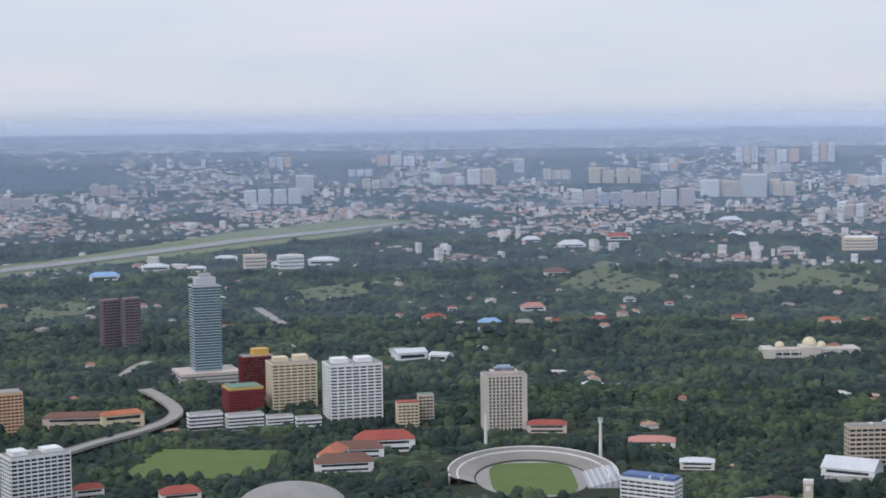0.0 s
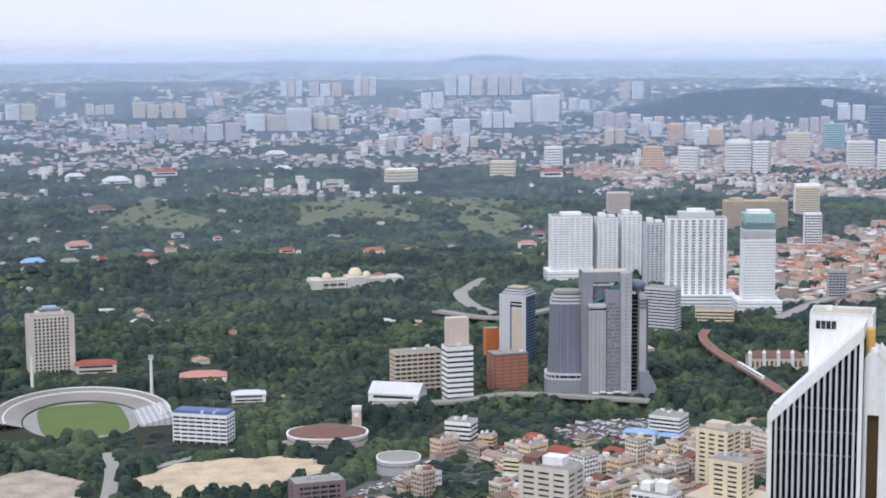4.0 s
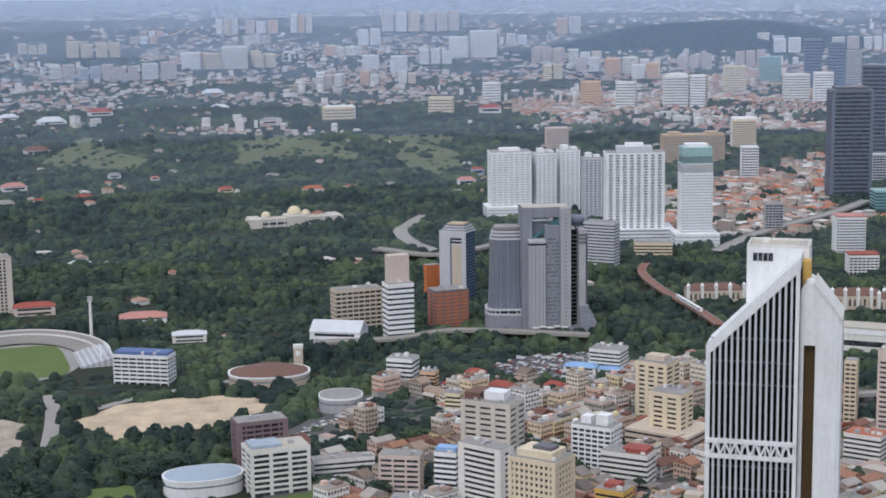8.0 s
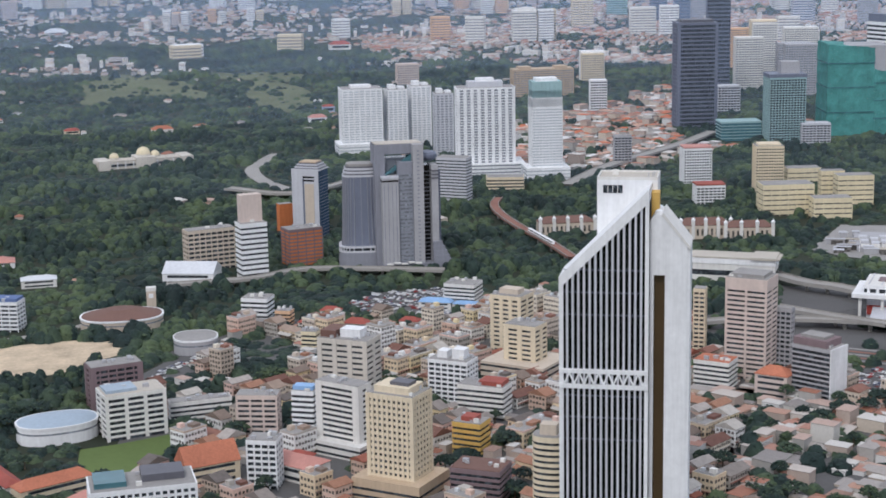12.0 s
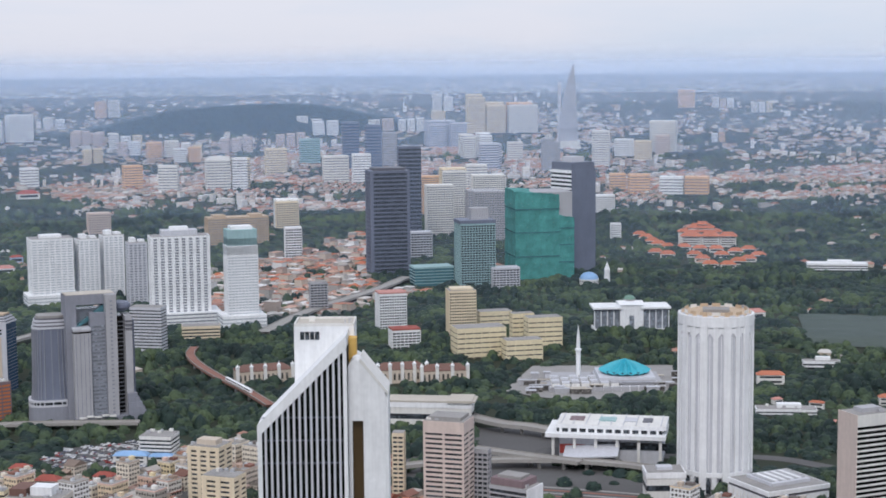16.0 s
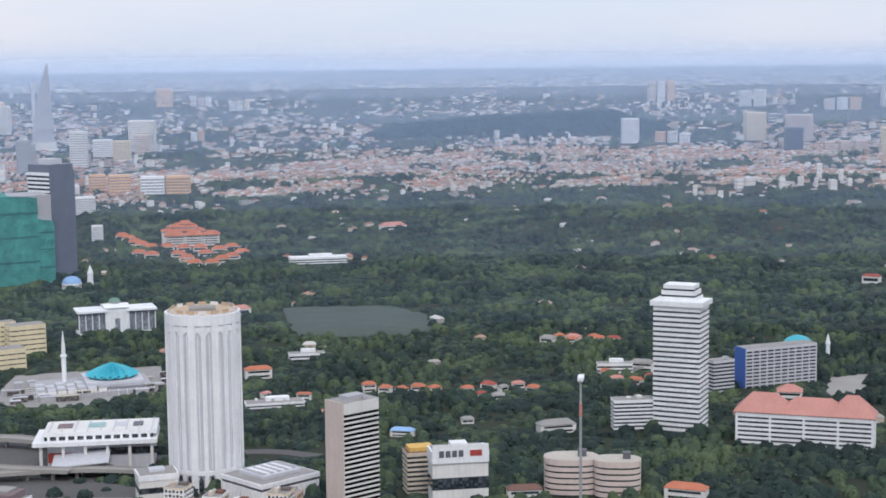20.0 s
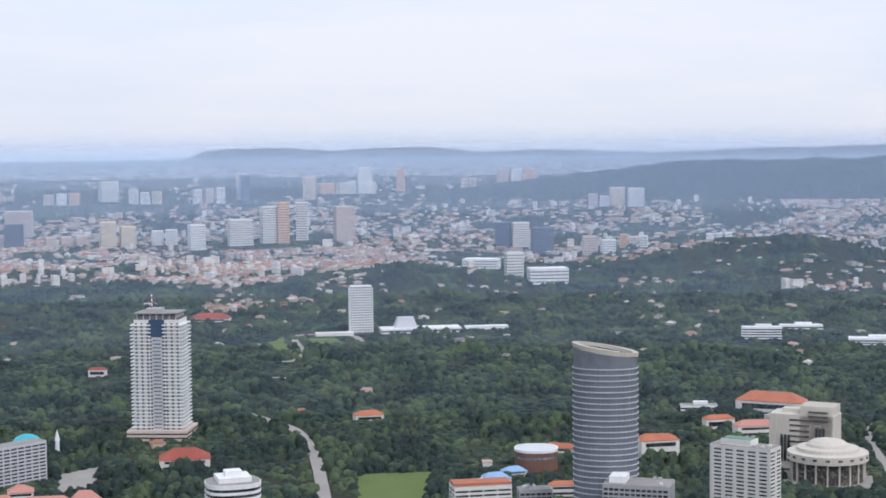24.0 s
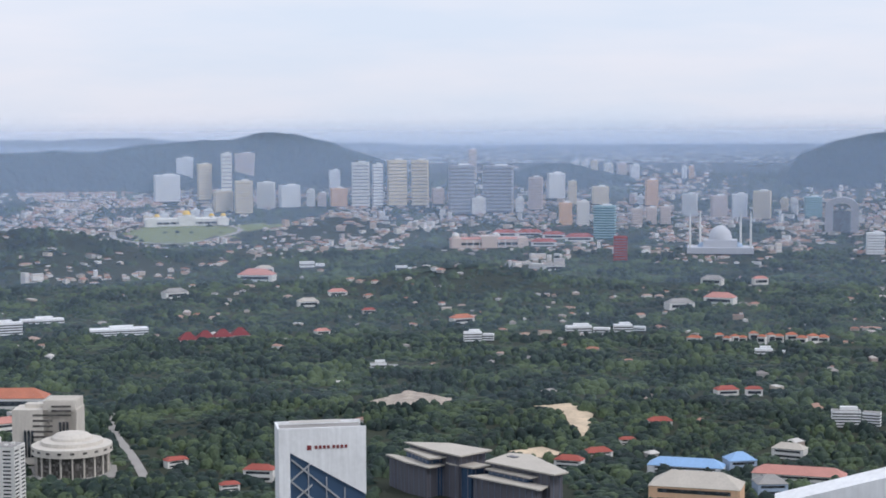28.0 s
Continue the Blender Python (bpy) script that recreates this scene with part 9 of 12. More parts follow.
def star_tower(x, y, rot, r, h):
    """White tower on a star plan, with tall pointed recesses and an arcade at its foot."""
    root = thing("marble_tower", "white marble office tower with tall pointed-arch ribs", "tower", x, y, rot)
    keep(x, y, 2 * r, 2 * r, rot)
    prism("glazed_core", [(0.90 * r * math.cos(a), 0.90 * r * math.sin(a)) for a in [2 * math.pi * i / 32 for i in range(32)]], h - 6, "palegrey", root)
    n = 20
    for i in range(n):
        a = 2 * math.pi * i / n
        rr = r * (1.0 if i % 2 == 0 else 0.98)
        wd = 2 * math.pi * r / n * (0.62 if i % 2 == 0 else 0.40)
        box("rib", wd, 3.2, h - 1, "white", root, (math.cos(a) * (rr - 1.6), math.sin(a) * (rr - 1.6), 0), rz=math.degrees(a) + 90)
        # slender grille between the ribs, and the pointed arch at its foot
        b = a + math.pi / n
        grille = box("grille", 2 * math.pi * r / n * 0.5, 0.6, h - 16, "palegrey", root, (math.cos(b) * r * 0.93, math.sin(b) * r * 0.93, 17), rz=math.degrees(b) + 90)
        under(box("grille_bar", 0.5, 0.5, h - 34, "white", root, (math.cos(b) * r * 0.938, math.sin(b) * r * 0.938, 19), rz=math.degrees(b) + 90), grille)
        v = [(-1.9, -0.5, 0), (1.9, -0.5, 0), (1.9, -0.5, 8.5), (0, -0.5, 12), (-1.9, -0.5, 8.5), (-1.9, 0.5, 0), (1.9, 0.5, 0), (1.9, 0.5, 8.5), (0, 0.5, 12), (-1.9, 0.5, 8.5)]
        f = [(0, 1, 2, 3, 4), (9, 8, 7, 6, 5)] + [((k + 1) % 5, k, 5 + k, 5 + (k + 1) % 5) for k in range(5)]
        put("arch_opening", mesh_of(("arch_opening",), v, f, M["glass"]), root, (math.cos(b) * r * 0.985, math.sin(b) * r * 0.985, 1.5), math.degrees(b) + 90)
        v = [(-2.6, -0.6, 0), (2.6, -0.6, 0), (2.6, 0.6, 0), (-2.6, 0.6, 0), (-2.6, -0.6, 7), (2.6, -0.6, 7), (2.6, 0.6, 7), (-2.6, 0.6, 7), (0, -0.6, 3.5), (0, 0.6, 3.5)]
        f = [(0, 8, 4), (8, 5, 4), (8, 1, 5), (3, 7, 9), (9, 7, 6), (9, 6, 2), (4, 5, 6, 7), (0, 4, 7, 3), (1, 2, 6, 5), (0, 3, 9, 8), (8, 9, 2, 1)]
        put("pointed_head", mesh_of(("pointed_head",), v, f, M["white"]), root, (math.cos(b) * r * 0.96, math.sin(b) * r * 0.96, h - 16), math.degrees(b) + 90)
    ring = [(math.cos(2 * math.pi * i / 48), math.sin(2 * math.pi * i / 48)) for i in range(48)]
    prism("belt", [(c * r * 0.99, s * r * 0.99) for c, s in ring], 3.6, "white", root, (0, 0, 14))
    prism("crown_band", [(c * r, s * r) for c, s in ring], 8, "white", root, (0, 0, h - 8))
    prism("roof", [(c * r * 0.93, s * r * 0.93) for c, s in ring], 0.6, "tan", root, (0, 0, h))
    box("roof_house", r * 0.7, r * 0.5, 2.4, "greyroof", root, (0, 0, h + 0.6))
    for i in range(16):
        a = math.pi * i / 8
        box("roof_screen", 6.5, 0.4, 2.6, "tan" if i % 3 else "offwhite", root, (math.cos(a) * r * 0.84, math.sin(a) * r * 0.84, h + 0.6), rz=math.degrees(a) + 90)
    return root


star_tower(885.1, 929.7, -43.6, 29.7, 140.4)


def plaza_block(name, label, x, y, rot, w, d, h, roofs):
    root = thing(name, label, "building", x, y, rot)
    keep(x, y, w, d, rot)
    box("wall", w, d, h * 0.8, "offwhite", root)
    box("window_band", w + 0.3, d + 0.3, h * 0.2, "glass", root, (0, 0, h * 0.35))
    box("parapet", w + 1.2, d + 1.2, h * 0.2, "white", root, (0, 0, h * 0.8))
    box("roof", w * 0.95, d * 0.95, 0.5, "greyroof", root, (0, 0, h))
    for cx, cy, cw, cd, ch, cm in roofs:
        box("roof_house", cw * w, cd * d, ch, cm, root, (cx * w, cy * d, h + 0.5))
    return root


podium = thing('podium_hall', 'low white podium hall with louvred walls and roof court', 'building', 887, 862, -8)
keep(887, 862, 57, 52, -8)
box('wall', 56, 51, 13.5, 'white', podium)
box('louvre_band', 55, 50, 2.2, 'darkgrey', podium, (0, 0, 13.5))
box('parapet', 57, 52, 3.4, 'white', podium, (0, 0, 15.7))
box('roof', 54, 49, 0.3, 'greyroof', podium, (0, 0, 19.1))
box('roof_court', 36, 32, 2.4, 'palegrey', podium, (1, 1, 19.4))
for k in range(9):
    box('roof_louvre', 3.0, 24, 0.8, 'white' if k % 2 else 'grey', podium, (-13.5 + 3.6 * k, 1, 21.8))
for k in range(11):
    box('wall_fin', 0.6, 0.5, 11, 'offwhite', podium, (-25 + 5 * k, -25.7, 1.5))
    box('wall_fin', 0.5, 0.6, 11, 'offwhite', podium, (-28.2, -22.5 + 4.5 * k, 1.5))
hall = thing('station_hall', 'long white station hall with deep eaves and roof skylights', 'building', 875.6, 1050.4, -44.9)
keep(875.6, 1050.4, 101.0, 52, -44.9)
box('lower_wall', 86.8, 40, 22, 'palegrey', hall, (4, 4, 0))
box('red_panel', 30, 0.6, 8, 'red', hall, (-24, -16.6, 7), label='bright red wall panel')
box('window_band', 60, 0.5, 6, 'glass', hall, (22, -16.4, 12))
box('eave', 101.0, 52, 3.4, 'white', hall, (0, 0, 22.5))
box('clerestory', 88.9, 42, 3.2, 'glass', hall, (3, 3, 25.9))
for k in range(12):
    box('clerestory_pier', 2.2, 42.6, 3.2, 'white', hall, (-38 + 7.4 * k, 3, 25.9))
box('upper_roof', 92.9, 44, 3.0, 'white', hall, (4, 4, 29.1))
box('roof', 90.9, 42, 0.4, 'offwhite', hall, (4, 4, 32.1))
for u, w, mat in ((-26, 12, 'mauve'), (0, 14, 'tealpale'), (20, 10, 'palegrey'), (34, 8, 'darkgrey')):
    box('skylight', w, 14, 1.0, mat, hall, (u, 4, 32.5))
for k in range(9):
    box('roof_rib', 0.7, 41, 0.7, 'palegrey', hall, (-38 + 10.5 * k, 4, 32.5))
for k in range(6):
    box('column', 2.4, 2.4, 22.5, 'offwhite', hall, (-44 + 18 * k, -22, 0))
v = [(-34, -40, 8), (12, -40, 11), (12, -16, 16), (-34, -16, 13), (-34, -40, 9), (12, -40, 12), (12, -16, 17), (-34, -16, 14)]
put('entrance_canopy', mesh_of(('entrance_canopy',), v, BOX_F, M['palegrey']), hall)
for u in (-32, -10, 10):
    box('canopy_post', 0.8, 0.8, 8.2, 'steel', hall, (u, -38, 0))
plaza_block('podium_hall', 'low white terrace hall', 831, 928.9, -33.8, 29.8, 23.8, 22.4, [(0, 0, 0.4, 0.4, 2, 'palegrey')])
plaza_block('railway_station', 'flat-roofed elevated railway station', 825.2, 1244.1, -41.6, 75.6, 26.5, 23.8, [(0, 0, 1.1, 1.0, 1.2, 'sandroof'), (0.36, 0, 0.3, 1.2, 2.2, 'sandroof')])
sign_block = plaza_block('bank_office', 'white office block with large sign panel', 950.8, 727.6, -42.6, 42.4, 21.2, 45.3, [(0, 0, 0.3, 0.5, 4, 'white')])
panel = box('sign_panel', 42.4, 0.6, 14, 'white', sign_block, (0, -11.8, 36.3))
mark = box('sign_mark', 9, 0.4, 4.5, 'red', sign_block, (11.5, -12.2, 41.3))
under(mark, panel)
for i in range(4):
    under(box('letter_bar', 3.6, 0.4, 5.0, 'darkgrey', sign_block, (-14.5 + 4.9 * i, -12.2, 41.0)), panel)


def stadium(x, y, rot, a, b):
    """An oval stadium: tiers of pale concrete steps, an outer wall, a roofed stand and the pitch."""
    root = thing("stadium", "old oval concrete stadium with open tiers and a green pitch", "stadium", x, y, rot)
    keep(x, y + 0.2 * b, 2.2 * a, 1.8 * b, rot, 1)
    n = 64
    def ring(r0, r1, z0, z1, name, mat, i0=0, i1=64, label=""):
        v, f = [], []
        for i in range(i0, i1 + 1):
            c, s = math.cos(2 * math.pi * i / n), math.sin(2 * math.pi * i / n)
            v += [(c * (a + r0), s * (b + r0), 0), (c * (a + r0), s * (b + r0), z0), (c * (a + r1), s * (b + r1), z1), (c * (a + r1), s * (b + r1), 0)]
        for k in range(i1 - i0):
            q = 4 * k
            f += [(q + j, q + j + 1, q + 5 + j, q + 4 + j) for j in range(3)]
        put(name, mesh_of((name, mat, r0, i0), v, f, M[mat]), root, label=label)
    prism("pitch", oval(1.1 * a, 1.3 * b, 40, 0.45), 0.6, "grass", root)
    prism("running_track", [(0.74 * a * math.cos(2 * math.pi * i / 40), 0.74 * b * math.sin(2 * math.pi * i / 40)) for i in range(40)], 0.4, "greyroof", root)
    for k in range(9):
        r0 = -a * 0.24 + k * a * 0.023
        z = 1.0 + k * 0.5
        ring(r0, r0 + a * 0.023, z, z, "step", "concrete", -3, 34)
    ring(-a * 0.03, -a * 0.01, 6.2, 6.2, "aisle_wall", "offwhite", -3, 34)
    for k in range(5):
        r0 = -a * 0.01 + k * a * 0.02
        ring(r0, r0 + a * 0.02, 5.4 + 0.6 * k, 5.4 + 0.6 * k, "upper_step", "concrete", -3, 34)
    ring(a * 0.09, a * 0.105, 8.8, 8.8, "outer_wall", "offwhite", -3, 34)
    # the roofed stand on one side
    for k in range(12):
        box("seat_tier", 2.6, 66, 1.2 + 0.62 * k, "palegrey" if k % 2 else "grey", root, (a * 0.68 + 2.6 * k, -b * 0.10, 0))
    return root


stadium(79.6, 1497.9, 1, 72, 102.3)


def floodlight(x, y, h):
    root = thing("floodlight_mast", "tall pale concrete floodlight mast", "mast", x, y, 0, group="floodlight masts")
    box("foot", 4, 4, 3, "concrete", root)
    prism("mast", oval(3.6, 3.6, 10), h, "offwhite", root, (0, 0, 3), top=0.7)
    box("lamp_frame", 5, 1.2, 5, "steel", root, (0, 0, h + 1))


for mx, my in ((39.2, 1626.9), (150.8, 1578.6)):
    floodlight(mx, my, 36)


def umbrella_mosque(x, y, rot):
    """Low white mosque with a folded teal umbrella roof and a slim minaret."""
    root = thing("mosque", "white modern mosque with folded teal umbrella roof and slim minaret", "mosque", x, y, rot)
    keep(x, y, 120, 90, rot)
    box("terrace", 120, 82, 5, "grey", root, (-8, 4, 0))
    box("prayer_hall", 58, 58, 7, "palegrey", root, (14, 6, 5))
    for k in range(5):
        box("hall_louvre", 64 - 2.4 * k, 64 - 2.4 * k, 0.5, "palegrey" if k % 2 else "grey", root, (14, 6, 6.0 + 1.35 * k))
    for i in range(14):
        box("column", 0.8, 0.8, 7, "white", root, (-66 + 9 * i, -36.6, 0))
    for i in range(7):
        for j in range(4):
            box("roof_bay", 8.0, 8.0, 1.2, "palegrey" if (i + j) % 2 else "grey", root, (-60 + 10 * i, -28 + 11 * j, 8.0))
    for i in range(7):
        box("bay_wall", 8.4, 41, 3.0, "offwhite", root, (-60 + 10 * i, -12, 5))
    n = 16
    v, f = [(0, 0, 27)], []
    for i in range(2 * n):
        a = math.pi * i / n
        rr, zz = (28.0, 15.5) if i % 2 == 0 else (24.0, 13.2)
        v.append((rr * math.cos(a), rr * math.sin(a), zz))
        v.append((rr * 0.5 * math.cos(a), rr * 0.5 * math.sin(a), zz + (6.8 if i % 2 == 0 else 5.6)))
    for i in range(2 * n):
        a, b = 1 + 2 * i, 1 + 2 * ((i + 1) % (2 * n))
        f += [(a, b, b + 1, a + 1), (a + 1, b + 1, 0)]
    put("umbrella_roof", mesh_of(("umbrella_roof",), v, f, M["teal"]), root, (14, 6, 0), label="folded teal tiled roof")
    prism("drum", oval(46, 46, 32), 3.5, "glassteal", root, (14, 6, 12))
    revolve("minaret_shaft", [(2.4, 0), (2.4, 34), (3.4, 35), (3.4, 37), (2.0, 37.4), (2.0, 46), (0.2, 62)], "white", root, (-34, 10, 0), 16)
    box("minaret_pool", 16, 16, 2.5, "palegrey", root, (-34, 10, 5))
    return root


umbrella_mosque(1080.3, 1289.7, -34)


def spire_tower(x, y, rot, w, h, s):
    """Tall sail-shaped glass tower fading in the haze."""
    root = thing("sail_tower", "tall curved sail-shaped glass tower in the haze", "tower", x, y, rot)
    n, v, f = 14, [], []
    for k in range(n + 1):
        t = k / n
        u0 = -0.5 * w + w * 0.72 * t ** 2.2
        u1 = 0.5 * w - w * 0.22 * t ** 1.5
        dd = 0.35 * w * (1 - 0.8 * t)
        v += [(u0, -dd, h * t), (u1, -dd * 0.5, h * t * (1.0)), (u1, dd * 0.5, h * t), (u0, dd, h * t)]
        if k:
            q = 4 * (k - 1)
            f += [(q + j, q + (j + 1) % 4, q + 4 + (j + 1) % 4, q + 4 + j) for j in range(4)]
    f.append((4 * n, 4 * n + 1, 4 * n + 2, 4 * n + 3))
    put("glass_body", mesh_of(("glass_body",), v, f, M["grey"]), root)
    for k in (3, 6, 9):
        t = k / 12
        u0, u1 = -0.5 * w + w * 0.72 * t ** 2.2, 0.5 * w - w * 0.22 * t ** 1.5
        box("floor_band", u1 - u0 + 0.2, 0.705 * w * (1 - 0.8 * t), h * 0.004, "palegrey", root, ((u0 + u1) / 2, 0, h * t))
    box("side_core", w * 0.16, w * 0.3, h * 0.8, "palegrey", root, (-w * 0.46, 0, 0))
    box("foot_block", w * 1.15, w * 0.7, h * 0.1, "offwhite", root, (0, 0, 0))
    return root


spire_tower(2748.4, 3465.3, -38.4, 53.4, 226.4, 1)


def oval_tower(x, y, rot, w, d, h):
    """Glass tower on an oval plan, its crown cut at a slant, ringed by thin floor fins."""
    root = thing("oval_glass_tower", "oval dark glass tower ringed by thin pale fins, slanted open crown", "tower", x, y, rot)
    keep(x, y, w, d, rot)
    n = 40
    pts = oval(w * 0.97, d * 0.97, n)
    def top(px):
        return h - 4.5 * (px / (w / 2))
    v = [(px, py, 0) for px, py in pts] + [(px, py, top(px) - 4) for px, py in pts]
    f = [tuple(range(n, 2 * n))] + [(i, (i + 1) % n, n + (i + 1) % n, n + i) for i in range(n)]
    put("glazed_core", mesh_of(("oval_core",), v, f, M["glasssteel"]), root)
    k = 33
    for i in range(1, k):
        prism("floor_fin", oval(w, d, n), 0.75, "palegrey", root, (0, 0, (h - 12) * i / k))
    for i in range(n):
        px, py = pts[i]
        a = math.degrees(math.atan2(py * w, px * d))
        box("mullion", 0.35, 0.5, h - 14, "slate", root, (px * 1.0, py * 1.0, 0), rz=a)
    v, f = [], []
    for i in range(n):
        px, py = pts[i]
        z = top(px)
        v += [(px * 1.02, py * 1.02, z - 3), (px * 1.03, py * 1.03, z), (px * 0.86, py * 0.86, z), (px * 0.86, py * 0.86, z - 3)]
    for i in range(n):
        q, p = 4 * i, 4 * ((i + 1) % n)
        f += [(q + j, p + j, p + j + 1, q + j + 1) for j in range(3)]
    put("crown_ring", mesh_of(("crown_ring",), v, f, M["sandroof"]), root, label="sandy stone crown ring")
    prism("roof", oval(w * 0.8, d * 0.8, n), 0.6, "greyroof", root, (0, 0, h - 9))
    for u in (-0.18, 0.12):
        box("plant_room", w * 0.2, d * 0.3, 4, "offwhite", root, (u * w, 0, h - 8.4))
    return root


oval_tower(1345.1, 122.6, -84.8, 55.1, 41.3, 167.7)


def panelled_tower(x, y, rot, w, d, h):
    """Dark glass tower with a pale blue front wall, a beige strip and stepped roof bands."""
    root = thing("office_tower", "dark glass tower with pale blue front wall", "tower", x, y, rot)
    keep(x, y, w, d, rot)
    box("glazed_core", w - 0.8, d, h - 2, "glassblue", root)
    front = box("front_wall", w, 1.2, h, "palegrey", root, (0, -d / 2, 0), label="pale blue-grey panelled wall")
    under(box("beige_strip", w * 0.34, 0.5, h - 16, "beige", root, (w * 0.16, -d / 2 - 0.8, 0)), front)
    # slate strip draws a joint's shadow line by colour, without a recess
    under(box("shadow_joint", w * 0.06, 0.6, h - 10, "slate", root, (-w * 0.06, -d / 2 - 0.6, 0)), front)
    for k in range(2):
        under(box("top_slot", w * 0.42, 0.6, 1.7, "black", root, (w * 0.14, -d / 2 - 0.7, h - 9.5 - 3.6 * k)), front)
    for k in range(int(h / 3.6)):
        box("floor_line", 0.5, d, 0.5, "slate", root, (w / 2 - 0.2, 0.4, 3.4 * k))
    for k in range(3):
        box("roof_band", w * (1 - 0.12 * k), d * (1 - 0.12 * k), 1.4, "palegrey", root, (0.02 * w, 0.6, h - 2 + 2.6 * k))
        box("roof_recess", w * (0.9 - 0.12 * k), d * (0.9 - 0.12 * k), 1.2, "darkgrey", root, (0.02 * w, 0.6, h - 0.6 + 2.6 * k))
    box("roof", w * 0.62, d * 0.62, 1.2, "tan", root, (0.02 * w, 0.6, h + 5.8))


panelled_tower(550.5, 1648.9, -43, 31, 26, 74)


def balcony_tower(x, y, rot, w, d, h):
    """White twin-core condominium: two wings of stacked balconies, a glazed middle and an open dark crown."""
    root = thing("condominium", "white twin-core condominium tower with stacked balconies", "building", x, y, rot)
    keep(x, y, w, d, rot)
    box("glazed_core", w * 0.86, d * 0.8, h - 4, "glasswarm", root)
    for s in (-1, 1):
        wing = box("wing", w * 0.30, d * 0.86, h - 6, "offwhite", root, (s * w * 0.29, 0, 0))
        for u in (-0.11, 0.0, 0.11):
            under(box("window_strip", w * 0.045, d * 0.87, h - 14, "glassgrey", root, (s * w * 0.29 + u * w, 0, 4)), wing)
        for i in range(int((h - 12) / 4.2)):
            under(box("balcony", w * 0.40, d * 0.98, 1.3, "white", root, (s * w * 0.31, 0, 6 + 4.2 * i)), wing)
    middle = box("middle_bay", w * 0.2, d * 0.9, h - 26, "palegrey", root, (0, 0, 0))
    for i in range(int((h - 30) / 4.2)):
        under(box("window_row", w * 0.15, d * 0.91, 1.9, "glassgrey", root, (0, 0, 5 + 4.2 * i)), middle)
    under(box("blue_glazing", w * 0.3, d * 0.92, 20, "glassblue", root, (0, 0, h - 26)), middle)
    box("crown_band", w * 0.80, d * 0.84, 5, "darkgrey", root, (-0.02 * w, 0, h - 6))
    for i in range(7):
        box("crown_post", 1.0, d * 0.86, 6.5, "palegrey", root, ((i - 3) * w * 0.125, 0, h - 6))
    box("roof", w * 0.86, d * 0.9, 1.2, "greyroof", root, (0, 0, h + 0.5))
    box("roof_house", w * 0.3, d * 0.4, 4, "grey", root, (-0.1 * w, 0, h + 1.7))
    for i in range(6):
        prism("mast_section", oval(1.6, 1.6, 8), 2.6, "red" if i % 2 == 0 else "white", root, (-0.16 * w, 0, h + 5.7 + 2.6 * i))
    box("podium", 70, 58, 12, "pinkish", root)
    for i in range(2):
        box("podium_window_band", 70.4, 58.4, 1.6, "glass", root, (0, 0, 3 + 4.5 * i))


balcony_tower(1778.6, 676.4, -83.1, 60, 44, 145)


def cut_face_tower(x, y, rot, w, d, h):
    """White slab tower whose face is cut by a slanting edge with diagonally braced blue glass below."""
    root = thing("bank_tower", "white bank tower with diagonally cut blue glass face", "tower", x, y, rot)
    keep(x, y, w, d, rot)
    box("glazed_core", w - 1.0, d, h - 3, "glassblue", root, (0, 0.6, 0))
    f0 = -d / 2 - 0.5
    zt, zl, zr = h, h - 14, h - 40
    v, f = [], []
    for yy in (f0, f0 + 1.6):
        v += [(-w / 2, yy, 0), (-w / 2 + 6.5, yy, 0), (-w / 2 + 6.5, yy, zl), (w / 2, yy, zr), (w / 2, yy, zt), (-w / 2, yy, zt)]
    f = [(0, 1, 2), (0, 2, 5), (2, 3, 4), (2, 4, 5), (6, 8, 7), (6, 11, 8), (8, 10, 9), (8, 11, 10)]
    f += [(i, (i + 1) % 6, 6 + (i + 1) % 6, 6 + i) for i in range(6)]
    put("face_panel", mesh_of(("face_panel",), v, f, M["white"]), root)
    box("side_wall", 1.2, d + 1, h - 0.5, "white", root, (-w / 2 + 0.4, 0.6, 0))
    box("back_wall", w, 1.2, h - 0.5, "white", root, (0, d / 2 + 0.9, 0))
    box("roof", w - 2, d, 0.6, "greyroof", root, (0, 0.6, h - 3))
    box("roof_rail", w * 0.6, 0.5, 1.6, "offwhite", root, (-2, d / 2 - 3, h - 1))
    def brace(x0, z0, x1, z1):
        L = math.hypot(x1 - x0, z1 - z0)
        o = box("brace", L, 0.7, 0.9, "steel", root, ((x0 + x1) / 2, f0 + 0.6, (z0 + z1) / 2 - 0.45))
        o.rotation_euler = (0, -math.atan2(z1 - z0, x1 - x0), 0)
    lft = -w / 2 + 6.5
    for i in range(5):
        zz = zl - 4 - 13 * i
        brace(lft, zz - 13, lft + 13, zz - 2)
        brace(lft + 0.5, zz, lft + 34, zz - 29)
        brace(lft + 13, zz - 29, lft + 34, zz - 13) if i else None
    for u in (10.5, 21, 31.5):
        box("mullion", 0.6, 0.6, zl - u * 0.66 - 1, "steel", root, (lft + u, f0 + 0.7, 0))
    # the mark and the lettering, as plain bars
    box("mark", 2.6, 0.3, 2.8, "maroon", root, (-w / 2 + 17.5, f0 - 0.2, h - 12.8))
    for i in range(8):
        box("letter_bar", 1.5, 0.3, 1.9, "maroon", root, (-w / 2 + 21.5 + 2.35 * i + (0.8 if i > 3 else 0), f0 - 0.2, h - 12.2))
    return root


cut_face_tower(925, -181.2, -95.1, 50.5, 25.2, 168.7)


